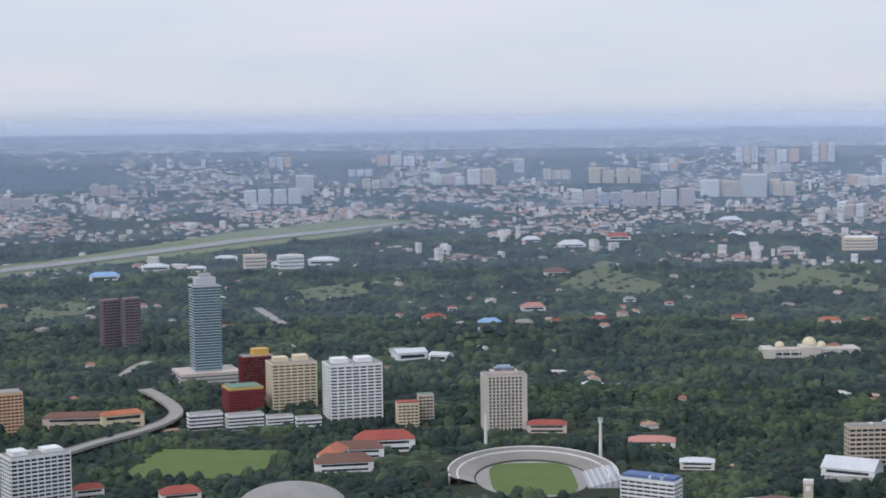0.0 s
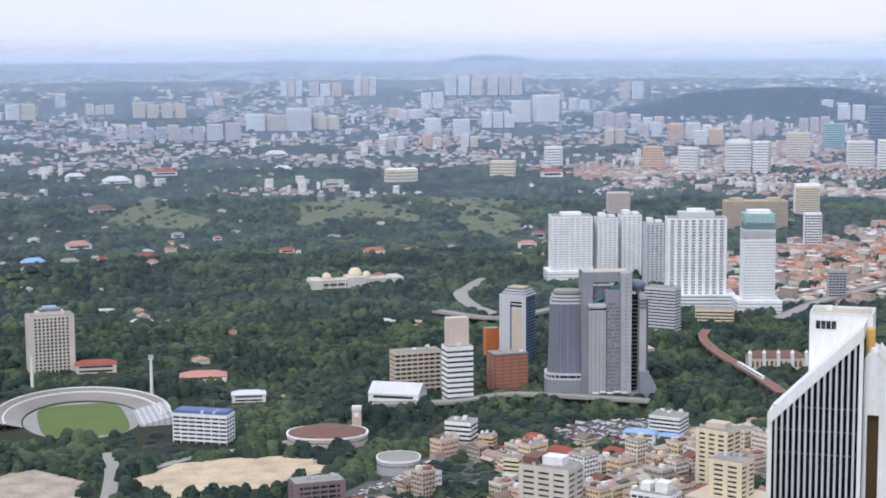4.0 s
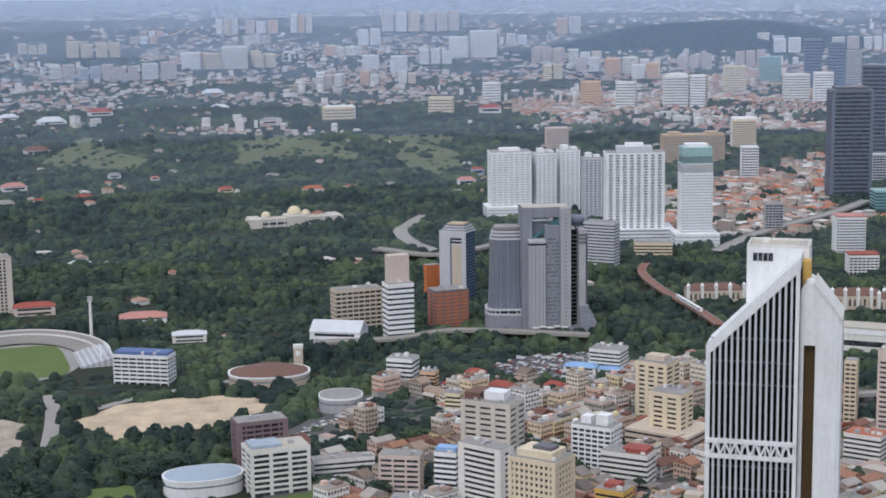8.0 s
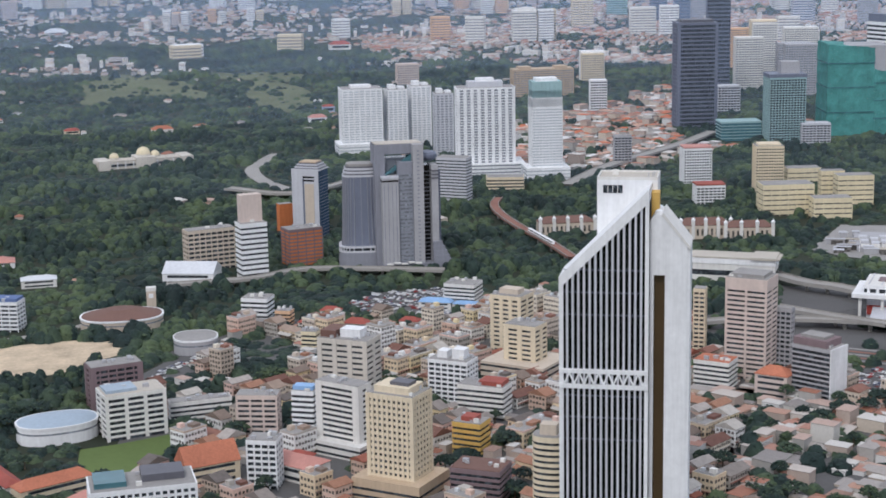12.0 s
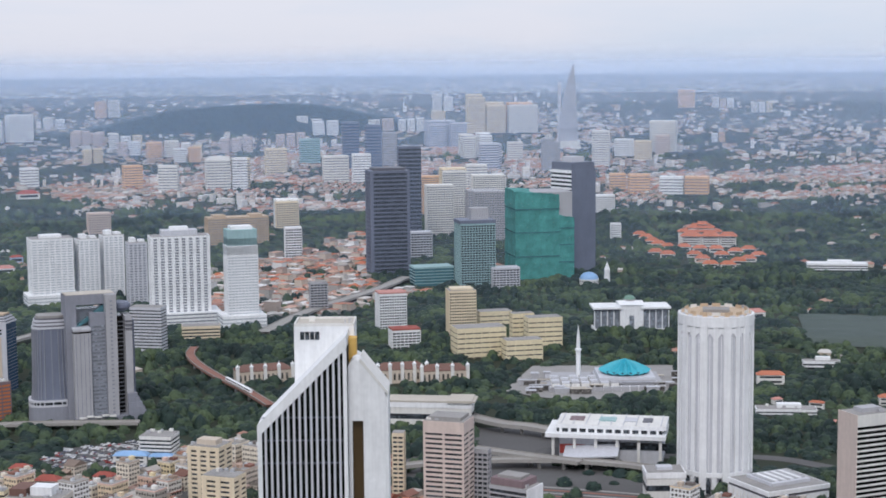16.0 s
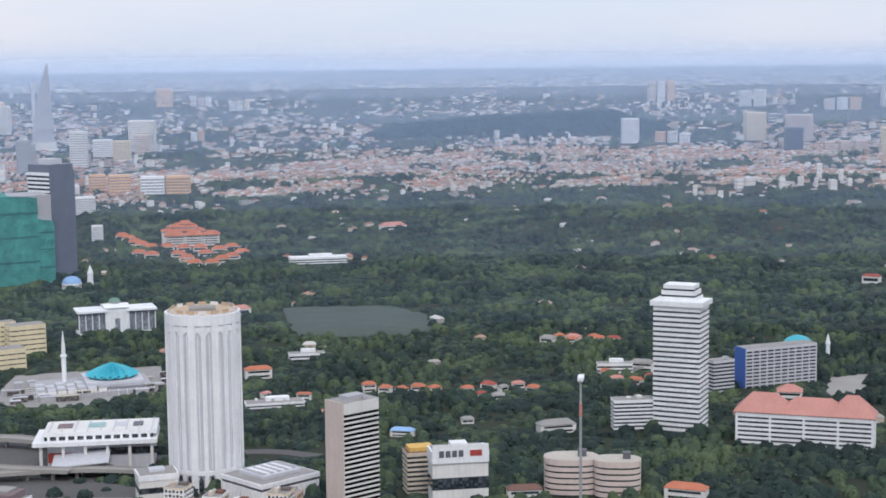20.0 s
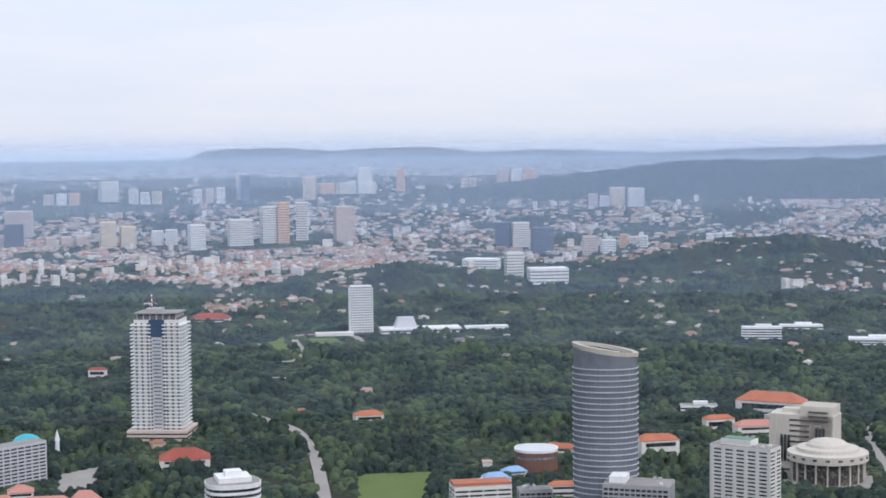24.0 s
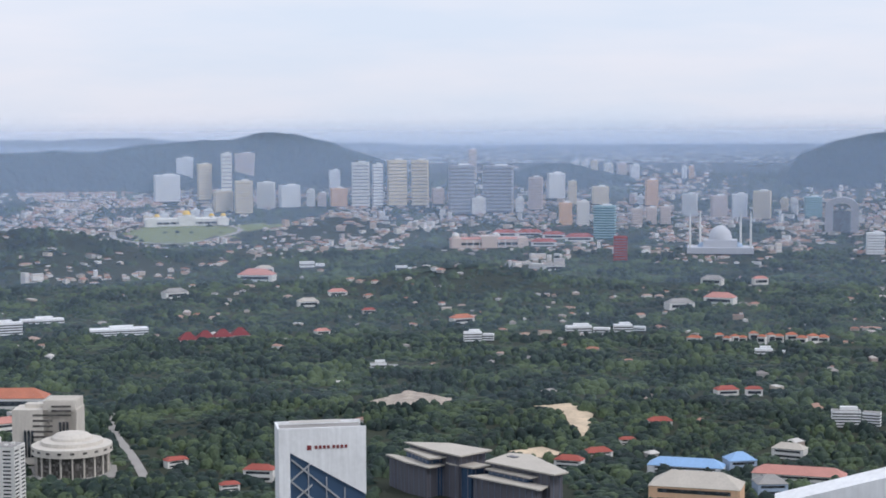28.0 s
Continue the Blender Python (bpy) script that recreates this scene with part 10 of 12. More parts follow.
def fin_tower(x, y, rot, r, h):
    """Grey ribbed office tower on a rounded plan that flares towards a plain round podium."""
    root = thing("ribbed_tower", "dark grey ribbed office tower on a plain round base", "tower", x, y, rot)
    keep(x, y, 2 * r, 2 * r, rot)
    oc = oval(2 * r, 2 * r * 0.8, 32, 0.62)
    prism("base_drum", [(a * 1.06, b * 1.06) for a, b in oc], 16, "bluegrey", root, top=0.955)
    prism("window_band", [(a * 0.95, b * 0.95) for a, b in oc], 5, "glass", root, (0, 0, 16))
    for zz in (16.0, 20.6):
        prism("base_band", [(a * 1.03, b * 1.03) for a, b in oc], 1.7, "palegrey", root, (0, 0, zz))
    rings = [(22.3, 0.88), (30, 0.845), (40, 0.82), (52, 0.80), (70, 0.785), (90, 0.775)]
    n, v, f = len(oc), [], []
    for z, k in rings:
        v += [(a * k, b * k, z) for a, b in oc]
    for j in range(len(rings) - 1):
        f += [(j * n + i, j * n + (i + 1) % n, (j + 1) * n + (i + 1) % n, (j + 1) * n + i) for i in range(n)]
    f.append(tuple(range((len(rings) - 1) * n, len(rings) * n)))
    put("shaft", mesh_of(("flared_shaft",), v, f, M["slate"]), root, label="slate-blue glazed shaft")
    for a, b in oc:
        v, f = [], []
        t = Vector((-b, a)).normalized() * 0.42
        for z, k in rings:
            v += [(a * (k - 0.01) - t.x, b * (k - 0.01) - t.y, z), (a * (k - 0.01) + t.x, b * (k - 0.01) + t.y, z), (a * (k + 0.035) + t.x, b * (k + 0.035) + t.y, z), (a * (k + 0.035) - t.x, b * (k + 0.035) - t.y, z)]
        for j in range(len(rings) - 1):
            f += [(4 * j + q, 4 * j + (q + 1) % 4, 4 * j + 4 + (q + 1) % 4, 4 * j + 4 + q) for q in range(4)]
        me = bpy.data.meshes.new("rib")
        me.from_pydata(v, [], f)
        me.materials.append(M["bluegrey"])
        put("rib", me, root)
        box("post", 0.8, 0.8, 3.0, "palegrey", root, (a * 1.0, b * 1.0, 17.7), rz=math.degrees(math.atan2(b, a)))
    for zz, k in ((90.0, 0.80), (93.4, 0.76), (96.6, 0.72)):
        prism("crown", [(a * k, b * k) for a, b in oc], 1.9, "palegrey", root, (0, 0, zz))
        prism("crown_recess", [(a * (k - 0.05), b * (k - 0.05)) for a, b in oc], 1.5, "darkgrey", root, (0, 0, zz + 1.9))
    prism("roof", [(a * 0.62, b * 0.62) for a, b in oc], 2.2, "greyroof", root, (0, 0, 100))
    return root


fin_tower(544.7, 1476.6, -20.1, 22.4, 100.2)


def portal_tower(x, y, rot, w, d, h):
    """Pale grey tower of tall slabs that carry a beam, with deep dark recesses and a saucer between the legs."""
    root = thing("portal_tower", "pale grey office tower of tall slabs joined by a top beam", "tower", x, y, rot)
    keep(x, y, w, d, rot)
    box("left_leg", 10.0, 26, 122, "bluegrey", root, (-31.9, 5, 0))
    box("top_beam", 47.6, 24, 9.5, "bluegrey", root, (-13.2, 5, 112.5))
    box("beam_roof", 45.5, 22, 0.5, "sandroof", root, (-13.2, 5, 122))
    box("glass_back", 26, 14, 108, "glasssteel", root, (-14, 6, 0))
    v = [(-27, -7, 91), (-1, -7, 104), (-1, 6, 104), (-27, 6, 91), (-27, -7, 93), (-1, -7, 112), (-1, 6, 112), (-27, 6, 93)]
    put("sloping_skylight", mesh_of(("sloping_skylight",), v, BOX_F, M["glassteal"]), root)
    slab = box("front_slab", 16.0, 20, 90, "grey", root, (-23.5, -7, 0))
    # black band round the slab paints the shade of a gap below its cap
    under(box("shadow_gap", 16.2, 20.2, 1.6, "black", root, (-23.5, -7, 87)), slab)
    under(box("slab_cap", 16.4, 20.4, 2.0, "palegrey", root, (-23.5, -7, 90)), slab)
    for i in range(4):
        under(box("panel_joint", 0.35, 0.3, 84, "slate", root, (-29.4 + 3.9 * i, -17.05, 2)), slab)
    core = box("window_core", 14.6, 20, 100, "bluegrey", root, (-8.1, -4, 0), label="brownish window column")
    for i in range(25):
        under(box("window_band", 12.8, 0.5, 1.7, "glassgrey", root, (-8.1, -14.1, 5 + 3.6 * i)), core)
    under(box("core_cap", 14.8, 20.2, 5, "bluegrey", root, (-8.1, -4, 100)), core)
    leg = box("middle_leg", 10.2, 28, 122, "grey", root, (4.4, -2, 0))
    for i in range(30):
        under(box("slit_window", 2.2, 0.4, 1.2, "bluegrey", root, (4.4, -16.1, 5 + 3.8 * i)), leg)
    # black filler paints the shade in the gap between the legs
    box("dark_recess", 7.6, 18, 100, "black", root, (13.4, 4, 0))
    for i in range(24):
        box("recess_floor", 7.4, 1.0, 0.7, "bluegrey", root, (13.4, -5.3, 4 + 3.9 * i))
    revolve("saucer", [(5.0, 0), (8.6, 1.6), (10.4, 4.0), (10.4, 6.6), (8.8, 8.8), (3.0, 10.0), (0.2, 10.2)], "slate", root, (15.6, 2, 103.5), 28)
    leg = box("right_leg", 6.6, 22, 101, "grey", root, (20.6, -4, 0))
    for i in range(3):
        under(box("top_slot", 6.8, 12, 1.2, "darkgrey", root, (20.6, -10, 88 + 3.6 * i)), leg)
    box("side_wall", 3.0, 30, 96, "slate", root, (25.4, 6, 0))
    for i in range(6):
        box("stair_base", 9.0 + 2.2 * i, 18, 4.4, "bluegrey", root, (22.0 + 1.1 * i, -9 - 0.6 * i, 4.4 * (5 - i)))
    box("foot", w * 0.8, d * 1.1, h * 0.05, "bluegrey", root, (-0.1 * w, 0, 0))
    for i in range(5):
        box("entrance_canopy", 6, 5, 1.0, "offwhite", root, (-26 + 7 * i, -21, 6.5 + (i % 2)))
    return root


portal_tower(587.7, 1450.7, -12.1, 65.1, 34.3, 120.7)


def netted_tower(x, y, rot, w, d, h):
    """Tower under construction, wrapped in green scaffold netting with floor lines and folds."""
    root = thing("netted_tower", "unfinished tower wrapped in sagging green scaffold netting", "building", x, y, rot)
    keep(x, y, w, d, rot)
    box("concrete_frame", w * 0.94, d * 0.94, h - 4, "grey", root)
    rng = random.Random(5)
    for part, u, ww, hh in (("net", -0.13, 0.74, 1.0), ("net", 0.37, 0.26, 0.72)):
        nx, nz, v, f = 16, 18, [], []
        for k in range(nz + 1):
            for i in range(4 * nx):
                side, q = divmod(i, nx)
                q = q / nx
                cx = [(-0.5 + q, -0.5), (0.5, -0.5 + q), (0.5 - q, 0.5), (-0.5, 0.5 - q)][side]
                fold = 1 + 0.012 * rng.uniform(-1, 1) + (0.012 if k % 3 == 0 else 0)
                top = 1.0 - (0.05 * (cx[0] + 0.5) if k == nz else 0) - (0.02 * rng.random() if k == nz else 0)
                v.append((u * w + cx[0] * ww * w * fold, cx[1] * d * fold, hh * h * k / nz * top))
            if k:
                m = 4 * nx
                f += [((k - 1) * m + i, (k - 1) * m + (i + 1) % m, k * m + (i + 1) % m, k * m + i) for i in range(m)]
        f.append(tuple(range(nz * 4 * nx, (nz + 1) * 4 * nx)))
        put("net", mesh_of(("net", hh), v, f, M["net"]), root)
        for zz in (0.25, 0.52, 0.78):
            box("scaffold_tie", ww * w * 1.035, d * 1.035, 1.2, "glassteal", root, (u * w, 0, hh * h * zz))
    return root


netted_tower(1542.7, 2018.3, -23.4, 93.5, 72.7, 138.3)


def domed_palace(name, label, x, y, rot, w, d, h, wall, roofmat, domemat, domes=(0.0,)):
    root = thing(name, label, "palace", x, y, rot)
    keep(x, y, w, d, rot)
    box("wall", w, d * 0.5, h * 0.55, wall, root)
    box("window_row", w * 0.94, d * 0.5 + 0.4, h * 0.16, "glass", root, (0, 0, h * 0.18))
    gable("roof", w, d * 0.5, h * 0.12, roofmat, root, (0, 0, h * 0.55), hip=d * 0.25)
    box("centre_block", w * 0.2, d * 0.7, h * 0.75, wall, root, (0, 0, 0))
    for u in (-0.42, 0.42):
        box("wing_block", w * 0.12, d * 0.8, h * 0.65, wall, root, (u * w, 0, 0))
    for i in range(12):
        box("column", w * 0.008, 0.8, h * 0.5, "white", root, ((i / 11 - 0.5) * w * 0.9, -d * 0.27, 0))
    for u in domes:
        r = min(d * 0.22, w * 0.06) * (1.2 if u == 0 else 0.8)
        drum = prism("drum", oval(2 * r, 2 * r, 16), h * 0.12, wall, root, (u * w, 0, h * (0.75 if u == 0 else 0.62)))
        under(dome("dome", r, r * 1.0, domemat, root, (u * w, 0, h * (0.87 if u == 0 else 0.74)), 18), drum)
    return root


domed_palace('old_palace', 'pale yellow palace with small golden domes', 503.3, 2236.1, -0.7, 136.8, 47.9, 20.1, 'stone', 'sandroof', 'yellow', (-0.3, 0.0, 0.12))
domed_palace('new_palace', 'pale palace with golden domes on a far hill', 4322.6, -494.1, -90.5, 220.2, 44, 35.4, 'offwhite', 'offwhite', 'gold', (-0.35, 0.0, 0.3, 0.44))
domed_palace('court_palace', 'pale stone court complex with domes', 3792.7, -1166.3, -101.1, 191.8, 57.5, 38.5, 'pinkish', 'pinkroof', 'offwhite', (-0.42, 0.1))


def museum(x, y, rot, w, d, h):
    root = thing("museum", "white museum with flat eaves, glass wings and small green dome", "museum", x, y, rot)
    keep(x, y, w, d, rot)
    for u in (-0.31, 0.31):
        box("glass_wing", w * 0.30, d * 0.8, h * 0.62, "glassgrey", root, (u * w, 0, h * 0.06))
        box("wing_base", w * 0.34, d * 0.86, h * 0.08, "white", root, (u * w, 0, 0))
        for i in range(5):
            box("column", w * 0.012, 1.2, h * 0.66, "white", root, ((u + (i / 4 - 0.5) * 0.33) * w, -d * 0.44, 0))
        box("dark_frieze", w * 0.33, d * 0.86, h * 0.05, "darkgrey", root, (u * w, 0, h * 0.67))
        box("eave_slab", w * 0.38, d * 1.05, h * 0.06, "white", root, (u * w, 0, h * 0.72))
    box("centre_block", w * 0.30, d * 0.9, h * 0.84, "white", root, (0, 0, 0))
    box("doorway", w * 0.06, 0.5, h * 0.4, "glassgrey", root, (0, -d * 0.46, h * 0.1))
    gable("gable_roof", w * 0.31, d * 0.95, h * 0.08, "white", root, (0, 0, h * 0.84))
    prism("drum", oval(w * 0.16, w * 0.16, 16), h * 0.1, "greyroof", root, (0, d * 0.1, h * 0.86))
    dome("dome", w * 0.075, w * 0.05, "greenroof", root, (0, d * 0.1, h * 0.96), 18)


museum(1325.4, 1547.2, -32.6, 97.7, 39.1, 39.4)


def slotted_office(x, y, rot, w, d, h):
    root = thing("stone_office", "cream stone office with blank end walls and tall dark slots", "building", x, y, rot)
    keep(x, y, w, d, rot)
    box("wall", w, d, h * 0.86, "stone", root)
    box("upper_wall", w * 0.5, d * 1.04, h, "stone", root, (0.23 * w, 0.02 * d, 0))
    for u in (-0.30, 0.24):
        for i in range(3):
            box("dark_slot", w * 0.035, 0.5, h * 0.42, "glass", root, ((u + 0.055 * i) * w, -d * 0.53, h * (0.12 if u < 0 else 0.25)))
    for i in range(7):
        box("ribbon_window", w * 0.30, 0.5, h * 0.03, "glasswarm", root, (-0.03 * w, -d * 0.505, h * (0.25 + 0.085 * i)))
        box("side_window", 0.5, d * 0.6, h * 0.03, "glasswarm", root, (-w * 0.505, 0, h * (0.25 + 0.085 * i)))
    for i in range(3):
        box("top_window", w * 0.30, 0.5, h * 0.03, "glasswarm", root, (0.26 * w, -d * 0.53, h * (0.76 + 0.07 * i)))
    box("roof_house", w * 0.3, d * 0.4, h * 0.06, "stone", root, (-0.2 * w, 0.1 * d, h * 0.86))
    box("roof", w * 0.46, d * 0.9, 0.5, "sandroof", root, (0.23 * w, 0, h))


slotted_office(1706.2, -50.6, -105.7, 66.6, 33.3, 65.4)


def colonnade_hall(x, y, rot, w, d, h):
    root = thing("round_hall", "round cream stone hall over a dark colonnade with a stepped dome", "hall", x, y, rot)
    keep(x, y, w, d, rot)
    r, q = w / 2, d / w
    revolve("glazed_base", [(r * 0.9, 0), (r * 0.9, h * 0.5)], "glasswarm", root, n=40, sx=1.0)
    for i in range(20):
        a = 6.2832 * i / 20
        box("column", 1.6, 1.6, h * 0.5, "stone", root, (r * 0.91 * math.cos(a), r * 0.91 * math.sin(a), 0), rz=math.degrees(a))
    revolve("upper_ring", [(r * 0.9, h * 0.48), (r, h * 0.5), (r, h * 0.68), (r * 0.78, h * 0.70)], "stone", root, n=40)
    for i in range(20):
        a = 6.2832 * i / 20
        box("ring_window", 0.4, 4.2, h * 0.05, "glasswarm", root, (r * 1.0 * math.cos(a), r * 1.0 * math.sin(a), h * 0.58), rz=math.degrees(a))
    revolve("stepped_roof", [(r * 0.78, h * 0.66), (r * 0.76, h * 0.78), (r * 0.52, h * 0.80), (r * 0.5, h * 0.86), (r * 0.38, h * 0.93), (r * 0.15, h * 0.97), (0.1, h * 0.975)], "stone", root, n=40)
    box("plinth", w * 1.1, w * 0.9, 1.2, "concrete", root, (0, 0, 0))


colonnade_hall(1641.7, -70.7, -92.5, 79, 63.2, 43)


def mosque_terraces(x, y, rot):
    root = thing("mosque_terrace", "pale stepped roof slabs over gaps coloured dark round the mosque", "terrace", x, y, rot)
    r = random.Random(5)
    for i in range(64):
        px, py = r.uniform(-88, 84), r.uniform(-46, 40)
        if abs(px) < 34 and -20 < py < 42:
            continue
        w, d, z = r.uniform(8, 26), r.uniform(2.5, 6), r.uniform(2.5, 7.0)
        box("roof_slab", round(w), round(d), 0.7, r.choice(("grey", "palegrey", "greyroof", "sandroof")), root, (px, py, z))
        # grey and dark-glass colours paint the shaded gaps below the slabs
        box("shaded_wall", round(w) - 1.2, round(d) - 1.0, z, r.choice(("grey", "glasswarm")), root, (px, py, 0))


mosque_terraces(1080.3, 1289.7, -34)


def round_roofed_hall(name, label, x, y, rot, w, d, h, wall, roofmat, dish=0.12):
    h = h / (1.04 + dish)
    root = thing(name, label, "hall", x, y, rot)
    keep(x, y, w, d, rot)
    o = oval(w, d, 36, 0.85)
    prism("wall", o, h, wall, root)
    prism("window_band", [(a * 1.004, b * 1.004) for a, b in o], h * 0.10, "glassgrey", root, (0, 0, h * 0.6))
    prism("rim", [(a * 1.02, b * 1.02) for a, b in o], h * 0.12, "white", root, (0, 0, h * 0.92))
    if dish > 0.8:
        revolve("roof", [(w * 0.485 * math.cos(q), h * dish * math.sin(q)) for q in [i * 1.5 / 8 for i in range(9)]], roofmat, root, (0, 0, h * 1.04), 36)
        for i in range(12):
            a = math.pi * i / 6
            o2 = box("roof_rib", 0.5, 0.5, h * dish * 0.9, "grey", root, (w * 0.46 * math.cos(a), w * 0.46 * math.sin(a), h * 1.04), rz=math.degrees(a))
            o2.rotation_euler = (0, -math.atan2(w * 0.42, h * dish * 0.9), a)
            o2.scale = (1, 1, math.hypot(w * 0.42, h * dish * 0.9) / (h * dish * 0.9))
    else:
        prism("roof", [(a * 0.97, b * 0.97) for a, b in o], h * dish, roofmat, root, (0, 0, h * 1.04), top=0.35)
    return root


round_roofed_hall('sports_hall', 'white oval sports hall with pale blue roof', 171, 1063.4, -1.1, 54, 37.8, 14, 'white', 'blueroof')
round_roofed_hall('club_house', 'round club house with brown roof and colonnade', 275.7, 1340.2, -11.6, 69.1, 51.8, 17, 'beige', 'brownroof', 0.5)
round_roofed_hall('arena', 'round arena with wide grey dome', -129.4, 1330.9, 5.6, 95.3, 85.8, 36.1, 'offwhite', 'greyroof', 1.2)
round_roofed_hall('round_hall', 'round brick hall under a wide white disc roof', 1658.7, 223.2, -82.3, 44.4, 44.4, 24.6, 'brownroof', 'metalroof')
round_roofed_hall('parking_deck', 'low round-ended parking deck', 312.4, 1237.6, -14.2, 35.1, 36.5, 13, 'grey', 'greyroof', 0.05)
round_roofed_hall('domed_hall', 'round cream hall with dark red domed roof', 688.9, 816.1, -40.2, 41.8, 37.6, 18.2, 'stone', 'redroof', 0.7)
round_roofed_hall('domed_hall', 'teal domed prayer hall', 1623.5, 772.3, -64.6, 35.9, 35.9, 29.2, 'offwhite', 'teal', 1.0)
round_roofed_hall('planetarium', 'small blue domed hall in the trees', 1542.2, 1894.6, -39.1, 28.9, 28.9, 18.9, 'offwhite', 'bluesheet', 1.2)


def layered_roof_centre(x, y, rot):
    """Dark office complex under thin overlapping blade-shaped roofs, the front ones lower."""
    root = thing("conference_centre", "dark glass complex under broad overlapping sand-grey roofs", "building", x, y, rot)
    keep(x + 5, y, 170, 110, rot)
    plates = [(41, [(-64, 59), (-39, 19), (-15, -13), (16, 14), (-21, 50)]),
              (36, [(-65, 51), (-43, 3), (-26, 9), (-53, 54)]),
              (29, [(-82, 61), (-64, 23), (-43, -4), (-28, 9), (-74, 59)]),
              (31, [(-35, 27), (-24, 3), (-4, -16), (15, -8), (-8, 16)]),
              (37, [(7, -17), (63, -80), (77, -70), (52, 10), (33, 19)]),
              (31, [(7, -20), (43, -63), (56, -57), (20, -15)]),
              (25, [(-9, -22), (50, -86), (59, -70), (10, -16)])]
    for i, (z, pts) in enumerate(plates):
        mid = sum((Vector(p) for p in pts), Vector((0, 0))) / len(pts)
        inner = [tuple(mid + (Vector(p) - mid) * 0.86 + Vector((0, 3))) for p in pts]
        if sum(a[0] * b[1] - b[0] * a[1] for a, b in zip(pts, pts[1:] + pts[:1])) < 0:
            pts, inner = pts[::-1], inner[::-1]
        block = prism("block", inner, z - 0.3, ("darkgrey", "glassblue")[i % 2], root)
        for j in range(len(inner)):
            a, b = Vector(inner[j]), Vector(inner[(j + 1) % len(inner)])
            for q in range(max(1, int((b - a).length / 7))):
                p = a + (b - a) * (q + 0.5) / max(1, int((b - a).length / 7))
                under(box("wall_fin", 0.7, 0.7, z - 1.0, "slate", root, (p.x, p.y, 0), rz=math.degrees(math.atan2((b - a).y, (b - a).x))), block)
        plate = prism("roof_plate", pts, 1.3, "sandroof", root, (0, 0, z))
        under(prism("roof_edge", [tuple(mid + (Vector(p) - mid) * 0.97) for p in pts], 0.8, "darkgrey", root, (0, 0, z - 0.8)), plate)
    box("skylight", 10, 6, 0.6, "darkgrey", root, (34, -2, 38.4), rz=-48)
    for i in range(8):
        box("end_band", 22, 30, 2.2, "offwhite", root, (60, -40, 1.0 + 3.9 * i))
    box("end_core", 21, 29, 30, "glassgrey", root, (60, -40, 0))
    return root


layered_roof_centre(1418.2, -423.2, -102.6)


def parliament(x, y, rot, s):
    root = thing("parliament_house", "white slab tower with low triangular-roofed hall beside it", "building", x, y, rot)
    keep(x, y, 240 * s, 60 * s, rot)
    box("core", 36 * s, 20 * s, 74 * s, "glassgrey", root)
    for i in range(18):
        box("floor_band", 38 * s, 22 * s, 2.0 * s, "white", root, (0, 0, (3 + 4 * i) * s))
    for i in range(9):
        box("sun_screen", 1.0 * s, 22.6 * s, 72 * s, "white", root, ((-18 + 4.5 * i) * s, 0, 2 * s))
    box("roof", 34 * s, 18 * s, 2 * s, "white", root, (0, 0, 75 * s))
    box("podium", 130 * s, 40 * s, 8 * s, "white", root, (95 * s, -6 * s, 0))
    box("podium_window_band", 130.6 * s, 40.6 * s, 2 * s, "glass", root, (95 * s, -6 * s, 3 * s))
    prism("hall", rect(36 * s, 28 * s), 16 * s, "palegrey", root, (72 * s, 0, 8 * s), top=0.7)
    box("wing", 70 * s, 18 * s, 7 * s, "white", root, (205 * s, 0, 0))
    box("wing", 60 * s, 20 * s, 5 * s, "offwhite", root, (-45 * s, -22 * s, 0))
    return root


parliament(2787, 685.9, -70.2, 1.1)


def lamp_mast(x, y, h):
    root = thing("lamp_mast", "tall slim steel mast with white lamp head", "mast", x, y, 30)
    prism("pole", oval(2.4, 2.4, 10), h, "steel", root, top=0.6)
    prism("red_band", oval(2.2, 2.2, 10), h * 0.08, "pinkroof", root, (0, 0, h * 0.78))
    box("lamp_head", 14, 4, 2.2, "white", root, (4, 0, h))
    box("lamp_arm", 3, 3, 3, "palegrey", root, (0, 0, h - 1.5))


lamp_mast(924.8, 601, 115.5)


def clock_tower(x, y, h):
    root = thing("clock_tower", "slim beige concrete clock tower", "tower", x, y, -15)
    keep(x, y, 9, 9, 0)
    box("shaft", 8, 7, h, "beige", root)
    box("belfry", 8.6, 7.6, 3, "offwhite", root, (0, 0, h))
    box("clock_panel", 4, 0.4, 4, "white", root, (0, -3.7, h - 6))


clock_tower(308.8, 1372.1, 21.8)


def grand_mosque(x, y, rot, s):
    root = thing("domed_mosque", "pale domed mosque with four slim minarets", "mosque", x, y, rot)
    keep(x, y, 110 * s, 70 * s, rot)
    box("base", 110 * s, 60 * s, 10 * s, "palegrey", root)
    box("hall", 56 * s, 44 * s, 22 * s, "palegrey", root)
    dome("dome", 20 * s, 24 * s, "palegrey", root, (0, 0, 22 * s))
    for u in (-30, 30):
        dome("small_dome", 8 * s, 8 * s, "paleblue", root, (u * s, -6 * s, 10 * s), 14)
    for u, q in ((-50, -26), (50, -26), (-34, 26), (34, 26)):
        revolve("minaret", [(1.8 * s, 0), (1.6 * s, 46 * s), (2.2 * s, 48 * s), (1.3 * s, 50 * s), (1.2 * s, 62 * s), (0.2 * s, 72 * s)], "offwhite", root, (u * s, q * s, 0), 10)
    return root


grand_mosque(3526.2, -1657.3, -115.2, 1.4)


